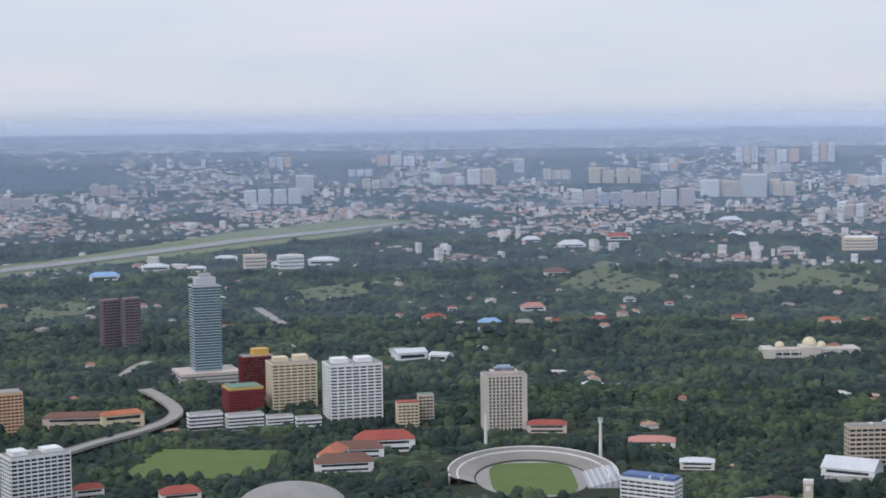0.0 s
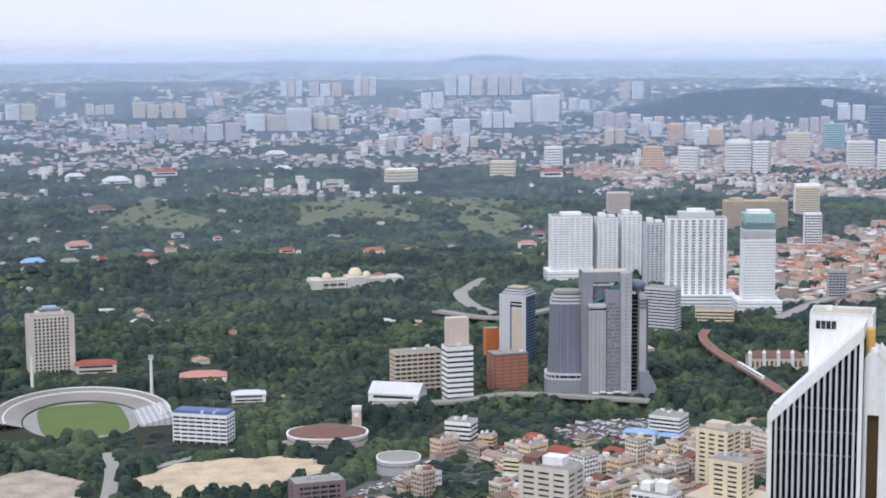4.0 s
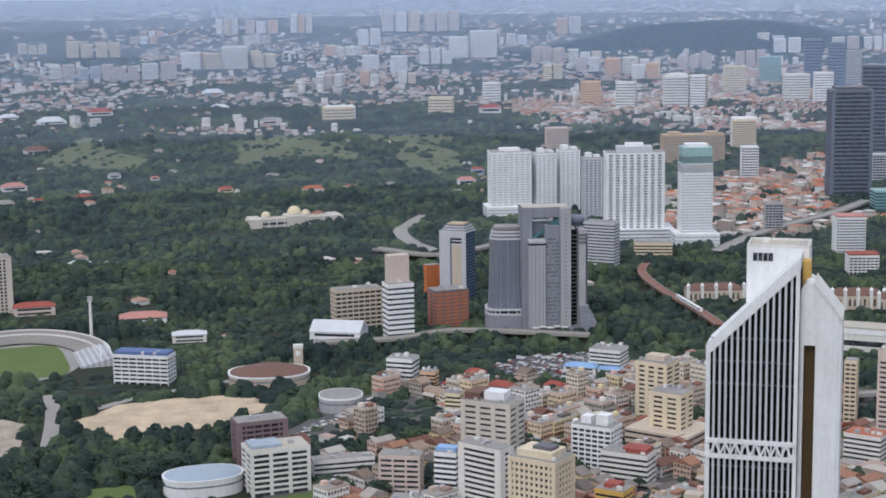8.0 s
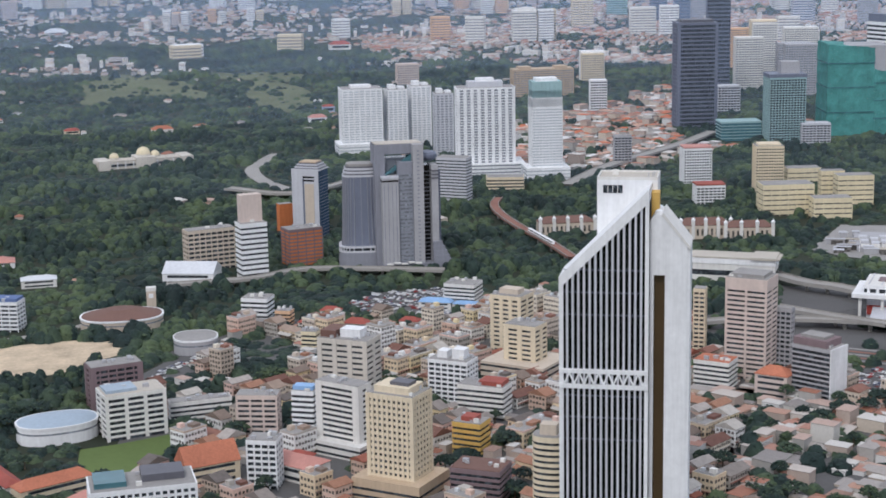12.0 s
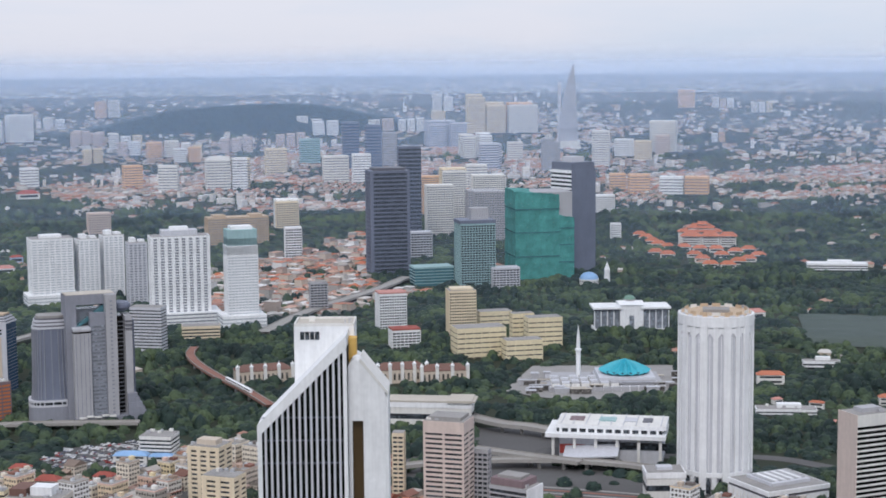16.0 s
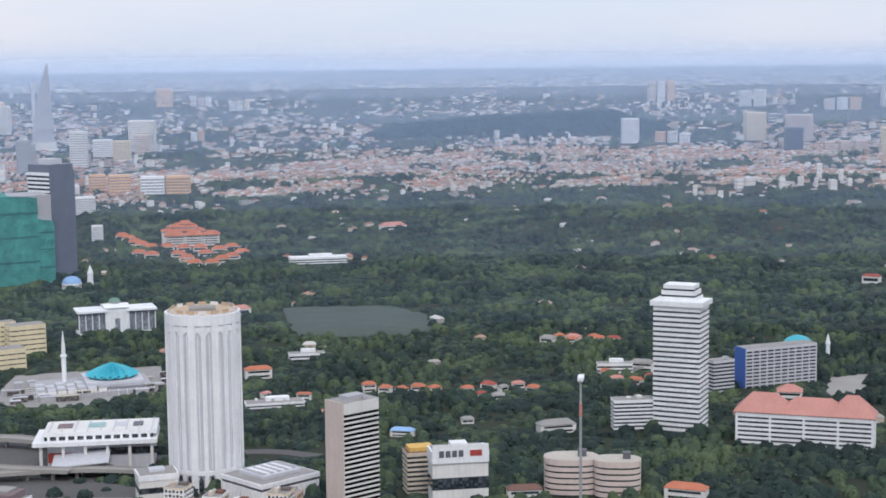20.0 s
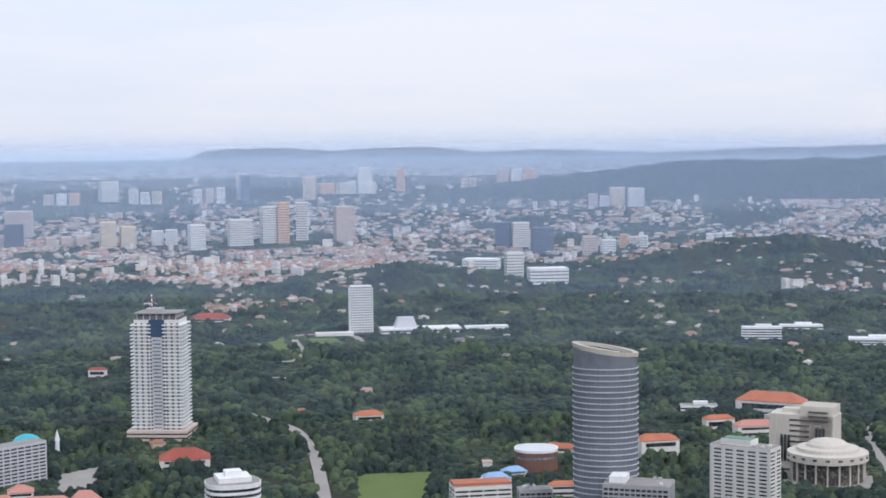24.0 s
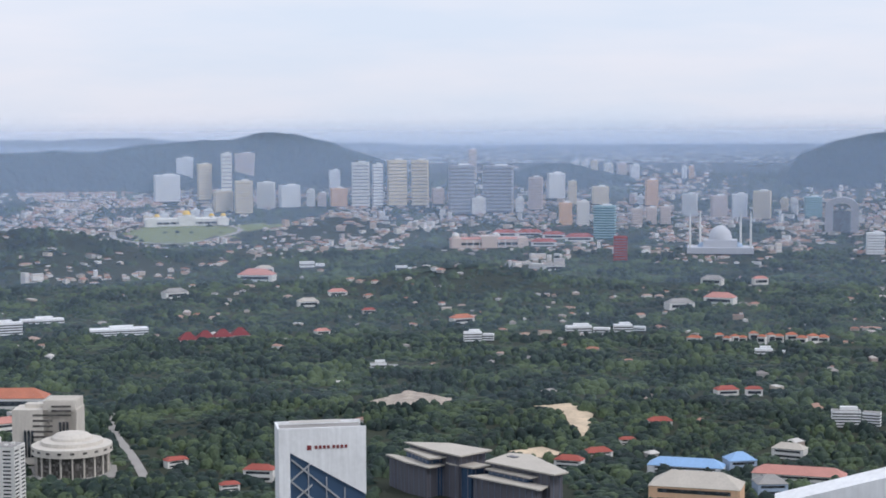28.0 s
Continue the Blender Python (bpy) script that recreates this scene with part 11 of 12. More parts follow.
def arch_tower(x, y, rot, w, d, h):
    root = thing("arch_tower", "dark grey office tower shaped like a rounded arch", "tower", x, y, rot)
    n, v, f = 12, [], []
    for i in range(n + 1):
        a = math.pi * i / n
        for rr, yy in ((1.0, -d / 2), (1.0, d / 2), (0.52, d / 2), (0.52, -d / 2)):
            v.append((-math.cos(a) * w / 2 * rr, yy, h * 0.72 + math.sin(a) * h * 0.28 * (rr if rr == 1 else 0.4)))
        if i:
            q = 4 * (i - 1)
            f += [(q + j, q + (j + 1) % 4, q + 4 + (j + 1) % 4, q + 4 + j) for j in range(4)]
    put("arch", mesh_of(("arch_tower_head",), v, f, M["grey"]), root)
    for s in (-1, 1):
        box("leg", w * 0.24, d, h * 0.72, "grey", root, (s * w * 0.38, 0, 0))
    box("glass_infill", w * 0.54, d * 0.6, h * 0.6, "glassgrey", root)


arch_tower(3701.2, -2074.7, -119.3, 83, 49.8, 88.4)

avi = outline_mesh("aviary_net", [(1573, 1498), (1610, 1470), (1676, 1396), (1639, 1299), (1540, 1216), (1480, 1234), (1420, 1335)], 1.0, M["aviary"], 18.0)
for v in avi.vertices:
    v.co.z += 2 * abs(noise.noise(v.co * 0.03)) + 0.5 * noise.noise(v.co * 0.011)
tagged(new("aviary_net", avi), "sagging grey net roof of a large aviary", "net roof", kind="structure")
CLEAR.append([(1573, 1498), (1610, 1470), (1676, 1396), (1639, 1299), (1540, 1216), (1480, 1234), (1420, 1335)])

# a near roof edge that comes in at the end of the turn
edge = thing("near_building", "white slanting roof edge of a near building", "building", 473, -309.5, -119, z=0)
prism("wall", rect(118, 7), 188, "offwhite", edge)
v = [(-60, -4, 188), (60, -4, 188), (60, 4, 188), (-60, 4, 188), (-60, -4, 213.5 - 2), (60, -4, 248.9 - 2), (60, 4, 248.9), (-60, 4, 213.5)]
put("roof", mesh_of(("slant_roof",), v, BOX_F, M["white"]), edge)

def onion_station(name, label, x, y, rot, w, d, h, n):
    """Old brown-grey station building with arcades, a mansard roof and white onion domes."""
    root = thing(name, label, "building", x, y, rot)
    keep(x, y, w, d, rot)
    box("wall", w, d, h, "beige", root)
    for i in range(int(w / 5)):
        box("arch_window", 2.2, d + 0.4, h * 0.5, "glasswarm", root, (-w / 2 + 3 + 5 * i, 0, h * 0.25))
    gable("roof", w, d, h * 0.45, "brownroof", root, (0, 0, h), hip=d * 0.4)
    for i in range(n):
        u = (i / max(n - 1, 1) - 0.5) * w
        turret = box("turret", 3.4, 3.4, h * 1.3, "offwhite", root, (u, -d / 2, 0))
        cap = revolve("onion_dome", [(1.6, 0), (2.3, 1.2), (2.2, 2.2), (1.2, 3.4), (0.25, 4.4), (0.1, 6.0)], "white", root, (u, -d / 2, h * 1.3), 14)
        under(cap, turret)
    return root


onion_station('old_station', 'old brown-grey railway building with white onion domes', 912.5, 1436.4, -22.4, 52.4, 20.9, 14.4, 5)
onion_station('old_station', 'old brown-grey railway building with white onion domes', 948.7, 1409.1, -24, 49.1, 19.6, 13.2, 4)
onion_station('old_station', 'white arcaded station hall with small domes', 795.8, 1526.5, -15.5, 59.2, 23.7, 12.8, 5)
mn = thing('minaret', 'slim white minaret beside a domed hall', 'tower', 1637.7, 743.7, 0)
revolve('shaft', [(2.6, 0), (2.2, 19.5), (3.0, 20.1), (1.6, 26), (0.1, 32.4)], 'white', mn, n=12)
mn = thing('minaret', 'small white tower beside the blue dome', 'tower', 1564, 1878.6, 0)
revolve('shaft', [(4.6, 0), (4.2, 20.7), (5.0, 21.4), (2.6, 27.6), (0.1, 34.5)], 'white', mn, n=12)

train = thing("commuter_train", "white commuter train on the elevated line", "train", 740.8, 1475.2, -97.8, z=9.0)
for i in range(4):
    box("carriage", 18.5, 3.0, 3.2, "white", train, (-29 + 19.4 * i, 0, 0.3))
    box("window_strip", 17.0, 3.1, 1.0, "glass", train, (-29 + 19.4 * i, 0, 1.9))


# ---- ground ----
KNOLLS = [(4081, -854, 154, 77, -1.777, 55), (3828, -107, 235, 95, -1.6, 60), (3494, 708, 169, 85, -1.371, 44), (3656, -96, 146, 73, -1.597, 47), (3956, 50, 241, 121, -1.558, 40), (3927, -1420, 97, 48, -1.918, 27), (3218, -924, 204, 102, -1.850, 43), (2671, 1517, 278, 139, -1.054, 37), (80, 2333, 128, 64, -0.034, 30)]              # wooded rises: x, y, radius across, radius along, turn, height


def knoll(x, y):
    z = np.zeros(np.shape(x))
    for cx, cy, a, b, rot, high in KNOLLS:
        u = (x - cx) * math.cos(rot) + (y - cy) * math.sin(rot)
        w = -(x - cx) * math.sin(rot) + (y - cy) * math.cos(rot)
        z = z + high * np.exp(-(u / a) ** 2 - (w / b) ** 2)
    return z


def ground_sheet():
    radii = [0, 300, 600, 900, 1200, 1500] + [1550 + 50 * k for k in range(22)] + [2600 + 50 * k for k in range(1, 40)] + [4600 + 15 * k for k in range(1, 24)]
    n, v, f = 432, [(0, 0, 0)], []
    for r in radii[1:]:
        v += [(r * math.cos(2 * math.pi * i / n), r * math.sin(2 * math.pi * i / n), land(r)) for i in range(n)]
    up = knoll(np.array([q[0] for q in v]), np.array([q[1] for q in v]))
    v = [(q[0], q[1], q[2] + float(dz)) for q, dz in zip(v, up)]
    f += [(0, 1 + i, 1 + (i + 1) % n) for i in range(n)]
    for k in range(len(radii) - 2):
        a = 1 + k * n
        f += [(a + i, a + n + i, a + n + (i + 1) % n, a + (i + 1) % n) for i in range(n)]
    me = bpy.data.meshes.new("ground")
    me.from_pydata(v, [], f)
    m = surface("town_and_forest_floor", (0.026, 0.034, 0.020), rough=0.95, scale=0.006, fine=0.05, vary=0.35, tone=0.30)
    me.materials.append(m)
    me.polygons.foreach_set("use_smooth", [True] * len(me.polygons))
    tagged(new("ground", me), "flat city ground that climbs towards the hazy horizon", "ground", kind="structure")


ground_sheet()

# ---- the rest of the city, the forest and the far suburbs ----
AZ0, AZ1 = -19.0, 124.0          # the sweep of land that lies before the deck
rs = np.random.RandomState(7)
taken = np.array(TAKEN)


def blocked(x, y, pad=0.0):
    hit = np.zeros(len(x), bool)
    for cx, cy, a, b, rot in taken:
        dx, dy = x - cx, y - cy
        near = (np.abs(dx) < a + b + pad) & (np.abs(dy) < a + b + pad)
        if near.any():
            u = dx * math.cos(rot) + dy * math.sin(rot)
            w = -dx * math.sin(rot) + dy * math.cos(rot)
            hit |= near & (np.abs(u) < a + pad) & (np.abs(w) < b + pad)
    return hit


def inside(x, y, poly):
    c = np.zeros(len(x), bool)
    n = len(poly)
    for i in range(n):
        x1, y1 = poly[i]
        x2, y2 = poly[(i + 1) % n]
        if y1 == y2:
            continue
        cross = ((y1 > y) != (y2 > y)) & (x < (x2 - x1) * (y - y1) / (y2 - y1) + x1)
        c ^= cross
    return c


def cleared(x, y):
    hit = np.zeros(len(x), bool)
    for poly in CLEAR:
        px, py = [p[0] for p in poly], [p[1] for p in poly]
        box_in = (x > min(px)) & (x < max(px)) & (y > min(py)) & (y < max(py))
        if box_in.any():
            idx = np.where(box_in)[0]
            hit[idx] |= inside(x[idx], y[idx], poly)
    return hit


def lumps(x, y, size, seed):
    """Smooth noise over the plan, about 0 to 1."""
    r = np.random.RandomState(seed)
    s = np.zeros(len(x))
    for k in range(7):
        a, ph = r.uniform(0, 6.28), r.uniform(0, 6.28)
        fq = 6.28 / size * r.uniform(0.6, 1.8)
        s += np.sin((x * math.cos(a) + y * math.sin(a)) * fq + ph)
    return 0.5 + s / 7.0


TOWN = [[(140, 855), (241, 1132), (296, 1249), (378, 1298), (478, 1292), (591, 1305), (809, 1319), (502, 733)], [(596, 955), (655, 1050), (735, 975), (790, 905), (870, 830), (836, 752)], [(1101, 2343), (1635, 2668), (1284, 2109), (1303, 1969), (1054, 1857), (940, 1964)], [(596, 970), (763, 901), (610, 693), (464, 765)]]                  # old town and shop streets
SUBURB = [[(2349, 2830), (2876, 2882), (3112, 2870), (3543, 2530), (4060, 1692), (3616, 1505), (3417, 1792), (3105, 2059), (2753, 2354), (2540, 2548)], [(2905, 2269), (3393, 2066), (3719, 1769), (4095, 913), (3441, 891), (3432, 1213), (3338, 1733)], [(2952, 1042), (3934, 1313), (4007, 765), (3649, 672), (3458, 846), (3118, 909)], [(4793, -68), (4784, -433), (4622, -465), (4596, -109)], [(2168, 3141), (2792, 2957), (2478, 2624), (2198, 2640), (2018, 2799)], [(1342, 3686), (2190, 3870), (2777, 3497), (2185, 2745), (1599, 3065), (1307, 3304)]]              # terraced and detached houses, close together

GROVES = [[(314, 1146), (343, 1234), (377, 1278), (388, 1214), (361, 1129), (328, 1104)], [(267, 1242), (290, 1283), (308, 1227), (291, 1162), (260, 1116), (255, 1158)], [(238, 1024), (251, 1060), (268, 1055), (261, 1003), (241, 991)]]                 # clumps of trees between the streets


for poly in TOWN:
    tagged(new("pavement", outline_mesh("pavement", poly, 0.12, M["asphalt"])), "worn grey streets and yards of the town", "pavement", kind="structure")


def urban(x, y):
    """Share of the land that is built on, from the plan."""
    r = np.hypot(x, y)
    az = np.degrees(np.arctan2(x, y))
    u = np.where(r > 4050, 0.64, 0.05)
    u = np.where((r > 3500) & (r <= 4050), 0.22, u)
    for poly in SUBURB:
        u = np.where(inside(x, y, poly), 0.55, u)
    for poly in TOWN:
        u = np.where(inside(x, y, poly), 0.70, u)
    for poly in GROVES:
        u = np.where(inside(x, y, poly), 0.0, u)
    u = np.where((az > 96) & (r > 2300) & (r < 3700), 0.11, u)
    u = np.where(r > 3450, u + 1.5 * (lumps(x, y, 420, 91) - 0.5), u)
    return np.clip(u + 0.35 * (lumps(x, y, 420, 3) - 0.5) * (u > 0.1) * (u < 0.65), 0, 1)


# ---- shop streets of the old town: each block a thing of its own ----
shop_rng = random.Random(11)


def shop(w, d, h, flat):
    root = tagged(new("shop_house"), "old-town shop block with %s roof" % ("flat concrete" if flat else "pitched tiled"), "building", group="old town shop blocks")
    box("wall", w, d, h, "shopwall", root)
    v, f = [], []

    def pane(pw, pd, ph, x, y, z):
        f.extend(tuple(len(v) + i for i in q) for q in BOX_F)
        v.extend(box_verts(pw, pd, ph, x, y, z))

    rows = max(1, int(h / 3.5))
    for i in range(rows):
        z = 1.3 + (h - 0.6) / rows * i
        for side, length, deep in ((0, w, d), (1, d, w)):
            m = max(2, int(length / 2.7))
            for j in range(m):
                u = (j + 0.5) / m * length * 0.94 - length * 0.47
                pw, ph = length / m * 0.55, 1.5 + 0.5 * ((i + j) % 2)
                for q in (-1, 1):
                    if side == 0:
                        pane(pw, 0.3, ph, u, q * deep / 2, z)
                    else:
                        pane(0.3, pw, ph, q * deep / 2, u, z)
    me = bpy.data.meshes.new("glazing")
    me.from_pydata(v, [], f)
    me.materials.append(M["glasswarm"])
    tagged(put("glazing", me, root), kind="stuff")
    box("shop_awning", w * 0.96, d + 2.4, 0.35, "shoproof", root, (0, 0, 3.6))
    if flat:
        box("parapet", w + 0.4, d + 0.4, 1.0, "shopwall", root, (0, 0, h))
        box("roof", w - 0.8, d - 0.8, 0.3, "greyroof", root, (0, 0, h + 0.9))
        box("water_tank", 2.4, 2.2, 1.9, "metalroof", root, (w * 0.2, d * 0.15, h + 1.2))
        box("stair_house", 4.0, 3.4, 2.8, "shopwall", root, (-w * 0.25, d * 0.1, h + 1.2))
        box("roof_shed", w * 0.34, d * 0.4, 1.9, "shoproof", root, (w * 0.12, -d * 0.22, h + 1.2))
    else:
        gable("roof", w, d, d * 0.24, "shoproof", root, (0, 0, h))
        gable("back_roof", w * 0.6, d * 0.5, d * 0.12, "shoproof", root, (w * 0.1, d * 0.55, h * 0.62))
    return root


shops = [shop(14, 11, 10, False), shop(18, 10, 9, False), shop(11, 15, 12, False), shop(22, 12, 8, False), shop(15, 13, 13, True), shop(19, 14, 17, True), shop(13, 13, 22, True), shop(26, 14, 12, True), shop(9, 17, 10, False), shop(16, 16, 28, True)]
used = [False] * len(shops)
turn = radians(24)
for gi in range(-10, 80):
    for gj in range(-10, 80):
        if gi % 5 == 4 or gj % 7 == 6:
            continue
        px, py = 300 + gi * 21.5 + shop_rng.uniform(-2, 2), -60 + gj * 20.0 + shop_rng.uniform(-2, 2)
        sx = 260 + (px - 300) * math.cos(turn) - (py + 60) * math.sin(turn) + 120
        sy = 420 + (px - 300) * math.sin(turn) + (py + 60) * math.cos(turn)
        p = np.array([sx]), np.array([sy])
        if not 860 < math.hypot(sx, sy) < 1380 or shop_rng.random() < 0.06:
            continue
        if not any(inside(*p, poly)[0] for poly in TOWN[:2]) or any(inside(*p, poly)[0] for poly in GROVES) or blocked(*p, 8.0)[0] or cleared(*p)[0]:
            continue
        k = shop_rng.choices(range(len(shops)), [5, 5, 4, 4, 3, 2, 1, 2, 4, 0.7])[0]
        m = pose(sx, sy, 0, 0, 0, math.degrees(turn) + shop_rng.choice((0, 0, 90, 180)) + shop_rng.uniform(-3, 3))
        if not used[k]:
            used[k] = True
            shops[k].matrix_basis = m
        else:
            copy_thing(shops[k], m)
        TAKEN.append((sx, sy, 9, 9, turn))
for k, done in enumerate(used):
    if not done:
        shops[k].matrix_basis = pose(-700.0, 900.0, 0, 0, 24)

taken = np.array(TAKEN)


def polar(n, r0, r1):
    r = np.sqrt(rs.uniform(r0 * r0, r1 * r1, n))
    a = np.radians(rs.uniform(AZ0, AZ1, n))
    return r * np.sin(a), r * np.cos(a)


def land_np(r):
    q = 1 - (np.clip(r, R0, R0 + SPAN * 0.9975) - R0) / SPAN
    return np.where(r <= R0, 0.0, EYE * (1 - r / (R0 - SPAN * np.log(q))))


def scatter(name, label, category, shapes, pick, x, y, z, sx, sz, rot, mats, smooth_faces=False):
    """One joined mesh of many small pieces: for each place a shape, its size and turn."""
    V, F, MI, base = [], [], [], 0
    for k, (sv, sf, sm) in enumerate(shapes):
        i = np.where(pick == k)[0]
        if len(i) == 0:
            continue
        c, s = np.cos(rot[i])[:, None], np.sin(rot[i])[:, None]
        vx, vy, vz = sv[:, 0][None], sv[:, 1][None], sv[:, 2][None]
        X = x[i][:, None] + (vx * c - vy * s) * sx[i][:, None]
        Y = y[i][:, None] + (vx * s + vy * c) * sx[i][:, None]
        Z = z[i][:, None] + vz * sz[i][:, None]
        V.append(np.stack([X, Y, Z], -1).reshape(-1, 3))
        F.append((sf[None] + (base + np.arange(len(i)) * len(sv))[:, None, None]).reshape(-1, 3))
        MI.append(np.tile(sm, len(i)))
        base += len(i) * len(sv)
    V, F, MI = np.concatenate(V), np.concatenate(F), np.concatenate(MI)
    me = bpy.data.meshes.new(name)
    me.vertices.add(len(V))
    me.vertices.foreach_set("co", V.ravel())
    me.loops.add(F.size)
    me.loops.foreach_set("vertex_index", F.ravel().astype(np.int32))
    me.polygons.add(len(F))
    me.polygons.foreach_set("loop_start", np.arange(0, F.size, 3, dtype=np.int32))
    me.polygons.foreach_set("loop_total", np.full(len(F), 3, np.int32))
    me.polygons.foreach_set("material_index", MI.astype(np.int32))
    me.polygons.foreach_set("use_smooth", np.full(len(F), smooth_faces, bool))
    for m in mats:
        me.materials.append(M[m])
    me.update(calc_edges=True)
    me.validate()
    return tagged(new(name, me), label, category, kind="stuff")


def crown_shape(seed, around, rings, lobes, clumps=0, size=0.1):
    """A tree crown on a unit footprint: leafy lobes that swell out of one another, with loose clumps on them."""
    r = random.Random(seed)
    heads = [(0.0, 0.0, 0.30, 0.50)]
    for i in range(lobes):
        q, t = r.uniform(0.16, 0.34), 6.28 * (i + r.uniform(-0.3, 0.3)) / lobes
        heads.append((q * math.cos(t), q * math.sin(t), r.uniform(0.15, 0.24), r.uniform(0.25, 0.55)))

    def top(px, py):
        return max([lift + 1.25 * math.sqrt(max(0.0, w * w - (px - cx) ** 2 - (py - cy) ** 2)) - 0.6 * max(0.0, math.hypot(px - cx, py - cy) - w) for cx, cy, w, lift in heads])

    sv, sf = [(0.0, 0.0, top(0, 0))], []
    for k in range(1, rings + 1):
        for i in range(around):
            t = 6.2832 * (i + 0.5 * (k % 2)) / around + r.uniform(-0.15, 0.15)
            q = 0.5 * (k / rings) ** 0.8 * r.uniform(0.88, 1.12)
            px, py = q * math.cos(t), q * math.sin(t)
            sv.append((px, py, top(px, py) * r.uniform(0.9, 1.08) if k < rings else r.uniform(-0.05, 0.18)))
    for i in range(around):
        j = (i + 1) % around
        sf.append((0, 1 + i, 1 + j))
        for k in range(rings - 1):
            p, n = 1 + k * around, 1 + (k + 1) * around
            sf += [(p + i, n + i, n + j), (p + i, n + j, p + j)]
    for i in range(clumps):
        t, q = r.uniform(0, 6.28), 0.45 * math.sqrt(r.uniform(0, 1))
        px, py = q * math.cos(t), q * math.sin(t)
        z, s, k = top(px, py) + 0.02, size * r.uniform(0.6, 1.3), len(sv)
        for h in range(5):
            w = s * r.uniform(0.8, 1.2)
            sv.append((px + w * math.cos(h * 1.257), py + w * math.sin(h * 1.257), z - 0.5 * w + r.uniform(-0.02, 0.02)))
        sv.append((px, py, z + 0.45 * s))
        sf += [(k + h, k + (h + 1) % 5, k + 5) for h in range(5)]
    return np.array(sv), np.array(sf), np.zeros(len(sf), int)


near_crowns = [crown_shape(k, 11, 4, 6, 9, 0.10) for k in range(8)]
mid_crowns = [crown_shape(40 + k, 9, 3, 5, 4, 0.12) for k in range(8)]
deep_crowns = [crown_shape(60 + k, 8, 3, 4) for k in range(8)]
far_crowns = [crown_shape(20 + k, 6, 2, 3) for k in range(8)]


def forest(name, label, n, r0, r1, shapes, size, tall):
    x, y = polar(n, r0, r1)
    u = urban(x, y)
    ok = (rs.uniform(0, 1, n) > u) & ~blocked(x, y, 1.0) & ~cleared(x, y)
    for poly in HALF:
        ok &= ~(inside(x, y, poly) & (rs.uniform(0, 1, n) < 0.84))
    x, y = x[ok], y[ok]
    r = np.hypot(x, y)
    m = len(x)
    s = (size[0] + (size[1] - size[0]) * rs.beta(1.3, 2.5, m)) * (0.75 + 0.5 * lumps(x, y, 130, 31))
    high = s * rs.uniform(*tall, m) * (0.45 + 1.1 * lumps(x, y, 190, 11))
    scatter(name, label, "trees", shapes, rs.randint(0, len(shapes), m), x, y, land_np(r) + knoll(x, y) - 0.15 * high, s, high, rs.uniform(0, 6.28, m), ["leaf"], True)


forest("city_trees", "dense dark green tropical trees between the buildings", 17500, 700, 1350, near_crowns, (9, 21), (0.6, 0.85))
forest("park_trees", "dense dark green tropical trees of a large park", 24000, 1330, 2000, mid_crowns, (9, 21), (0.55, 0.8))
forest("forest", "dense dark green tropical forest canopy", 27000, 1980, 2650, deep_crowns, (10, 23), (0.5, 0.75))
forest("far_forest", "hazy green canopy of far woods and gardens", 52000, 2600, 3900, far_crowns, (10, 26), (0.42, 0.65))
forest("farthest_trees", "blue-green trees between far suburbs", 26000, 3850, 4938, far_crowns, (12, 30), (0.3, 0.5))

# houses joined by the hundred
BOXT = np.array([(0, 2, 1), (0, 3, 2), (4, 5, 6), (4, 6, 7), (0, 1, 5), (0, 5, 4), (1, 2, 6), (1, 6, 5), (2, 3, 7), (2, 7, 6), (3, 0, 4), (3, 4, 7)])


def house_shape(w, d, h, ridge, over=0.04):
    v = [(i * w, j * d, k) for k in (0, h) for i, j in ((-1, -1), (1, -1), (1, 1), (-1, 1))]
    a, b = w + over, d + over
    v += [(-a, -b, h), (a, -b, h), (a, b, h), (-a, b, h), (-a * 0.5, 0, h + ridge), (a * 0.5, 0, h + ridge)]
    f = list(BOXT[4:]) + [(8, 9, 13), (8, 13, 12), (10, 11, 12), (10, 12, 13), (9, 10, 13), (11, 8, 12), (8, 10, 9), (8, 11, 10)]
    return np.array(v, float), np.array(f), np.array([0] * 8 + [1] * 8)


def slab_shape(w, d, h, floors):
    """A distant block whose storeys step in and out, so that its bands are real."""
    v, f, k = [], [], 0
    for i in range(floors):
        for inset, z0, z1 in ((0.0, i + 0.45, i + 1.0), (0.035, i, i + 0.45)):
            a, b = w - inset, d - inset
            v += [(p * a, q * b, z * h / floors) for z in (z0, z1) for p, q in ((-1, -1), (1, -1), (1, 1), (-1, 1))]
            f += [tuple(t + k for t in tri) for tri in BOXT[2:]]
            k += 8
    return np.array(v, float), np.array(f), np.zeros(len(f), int)


slab_shapes = [slab_shape(0.32, 0.2, 1.0, 7), slab_shape(0.5, 0.2, 0.7, 5), slab_shape(0.3, 0.22, 0.9, 7), slab_shape(0.7, 0.2, 0.45, 4)]
house_shapes = [house_shape(0.5, 0.3, 0.3, 0.16), house_shape(0.4, 0.4, 0.35, 0.18), house_shape(0.8, 0.28, 0.26, 0.12), house_shape(0.5, 0.35, 0.9, 0.05), house_shape(0.6, 0.4, 0.55, 0.06)]


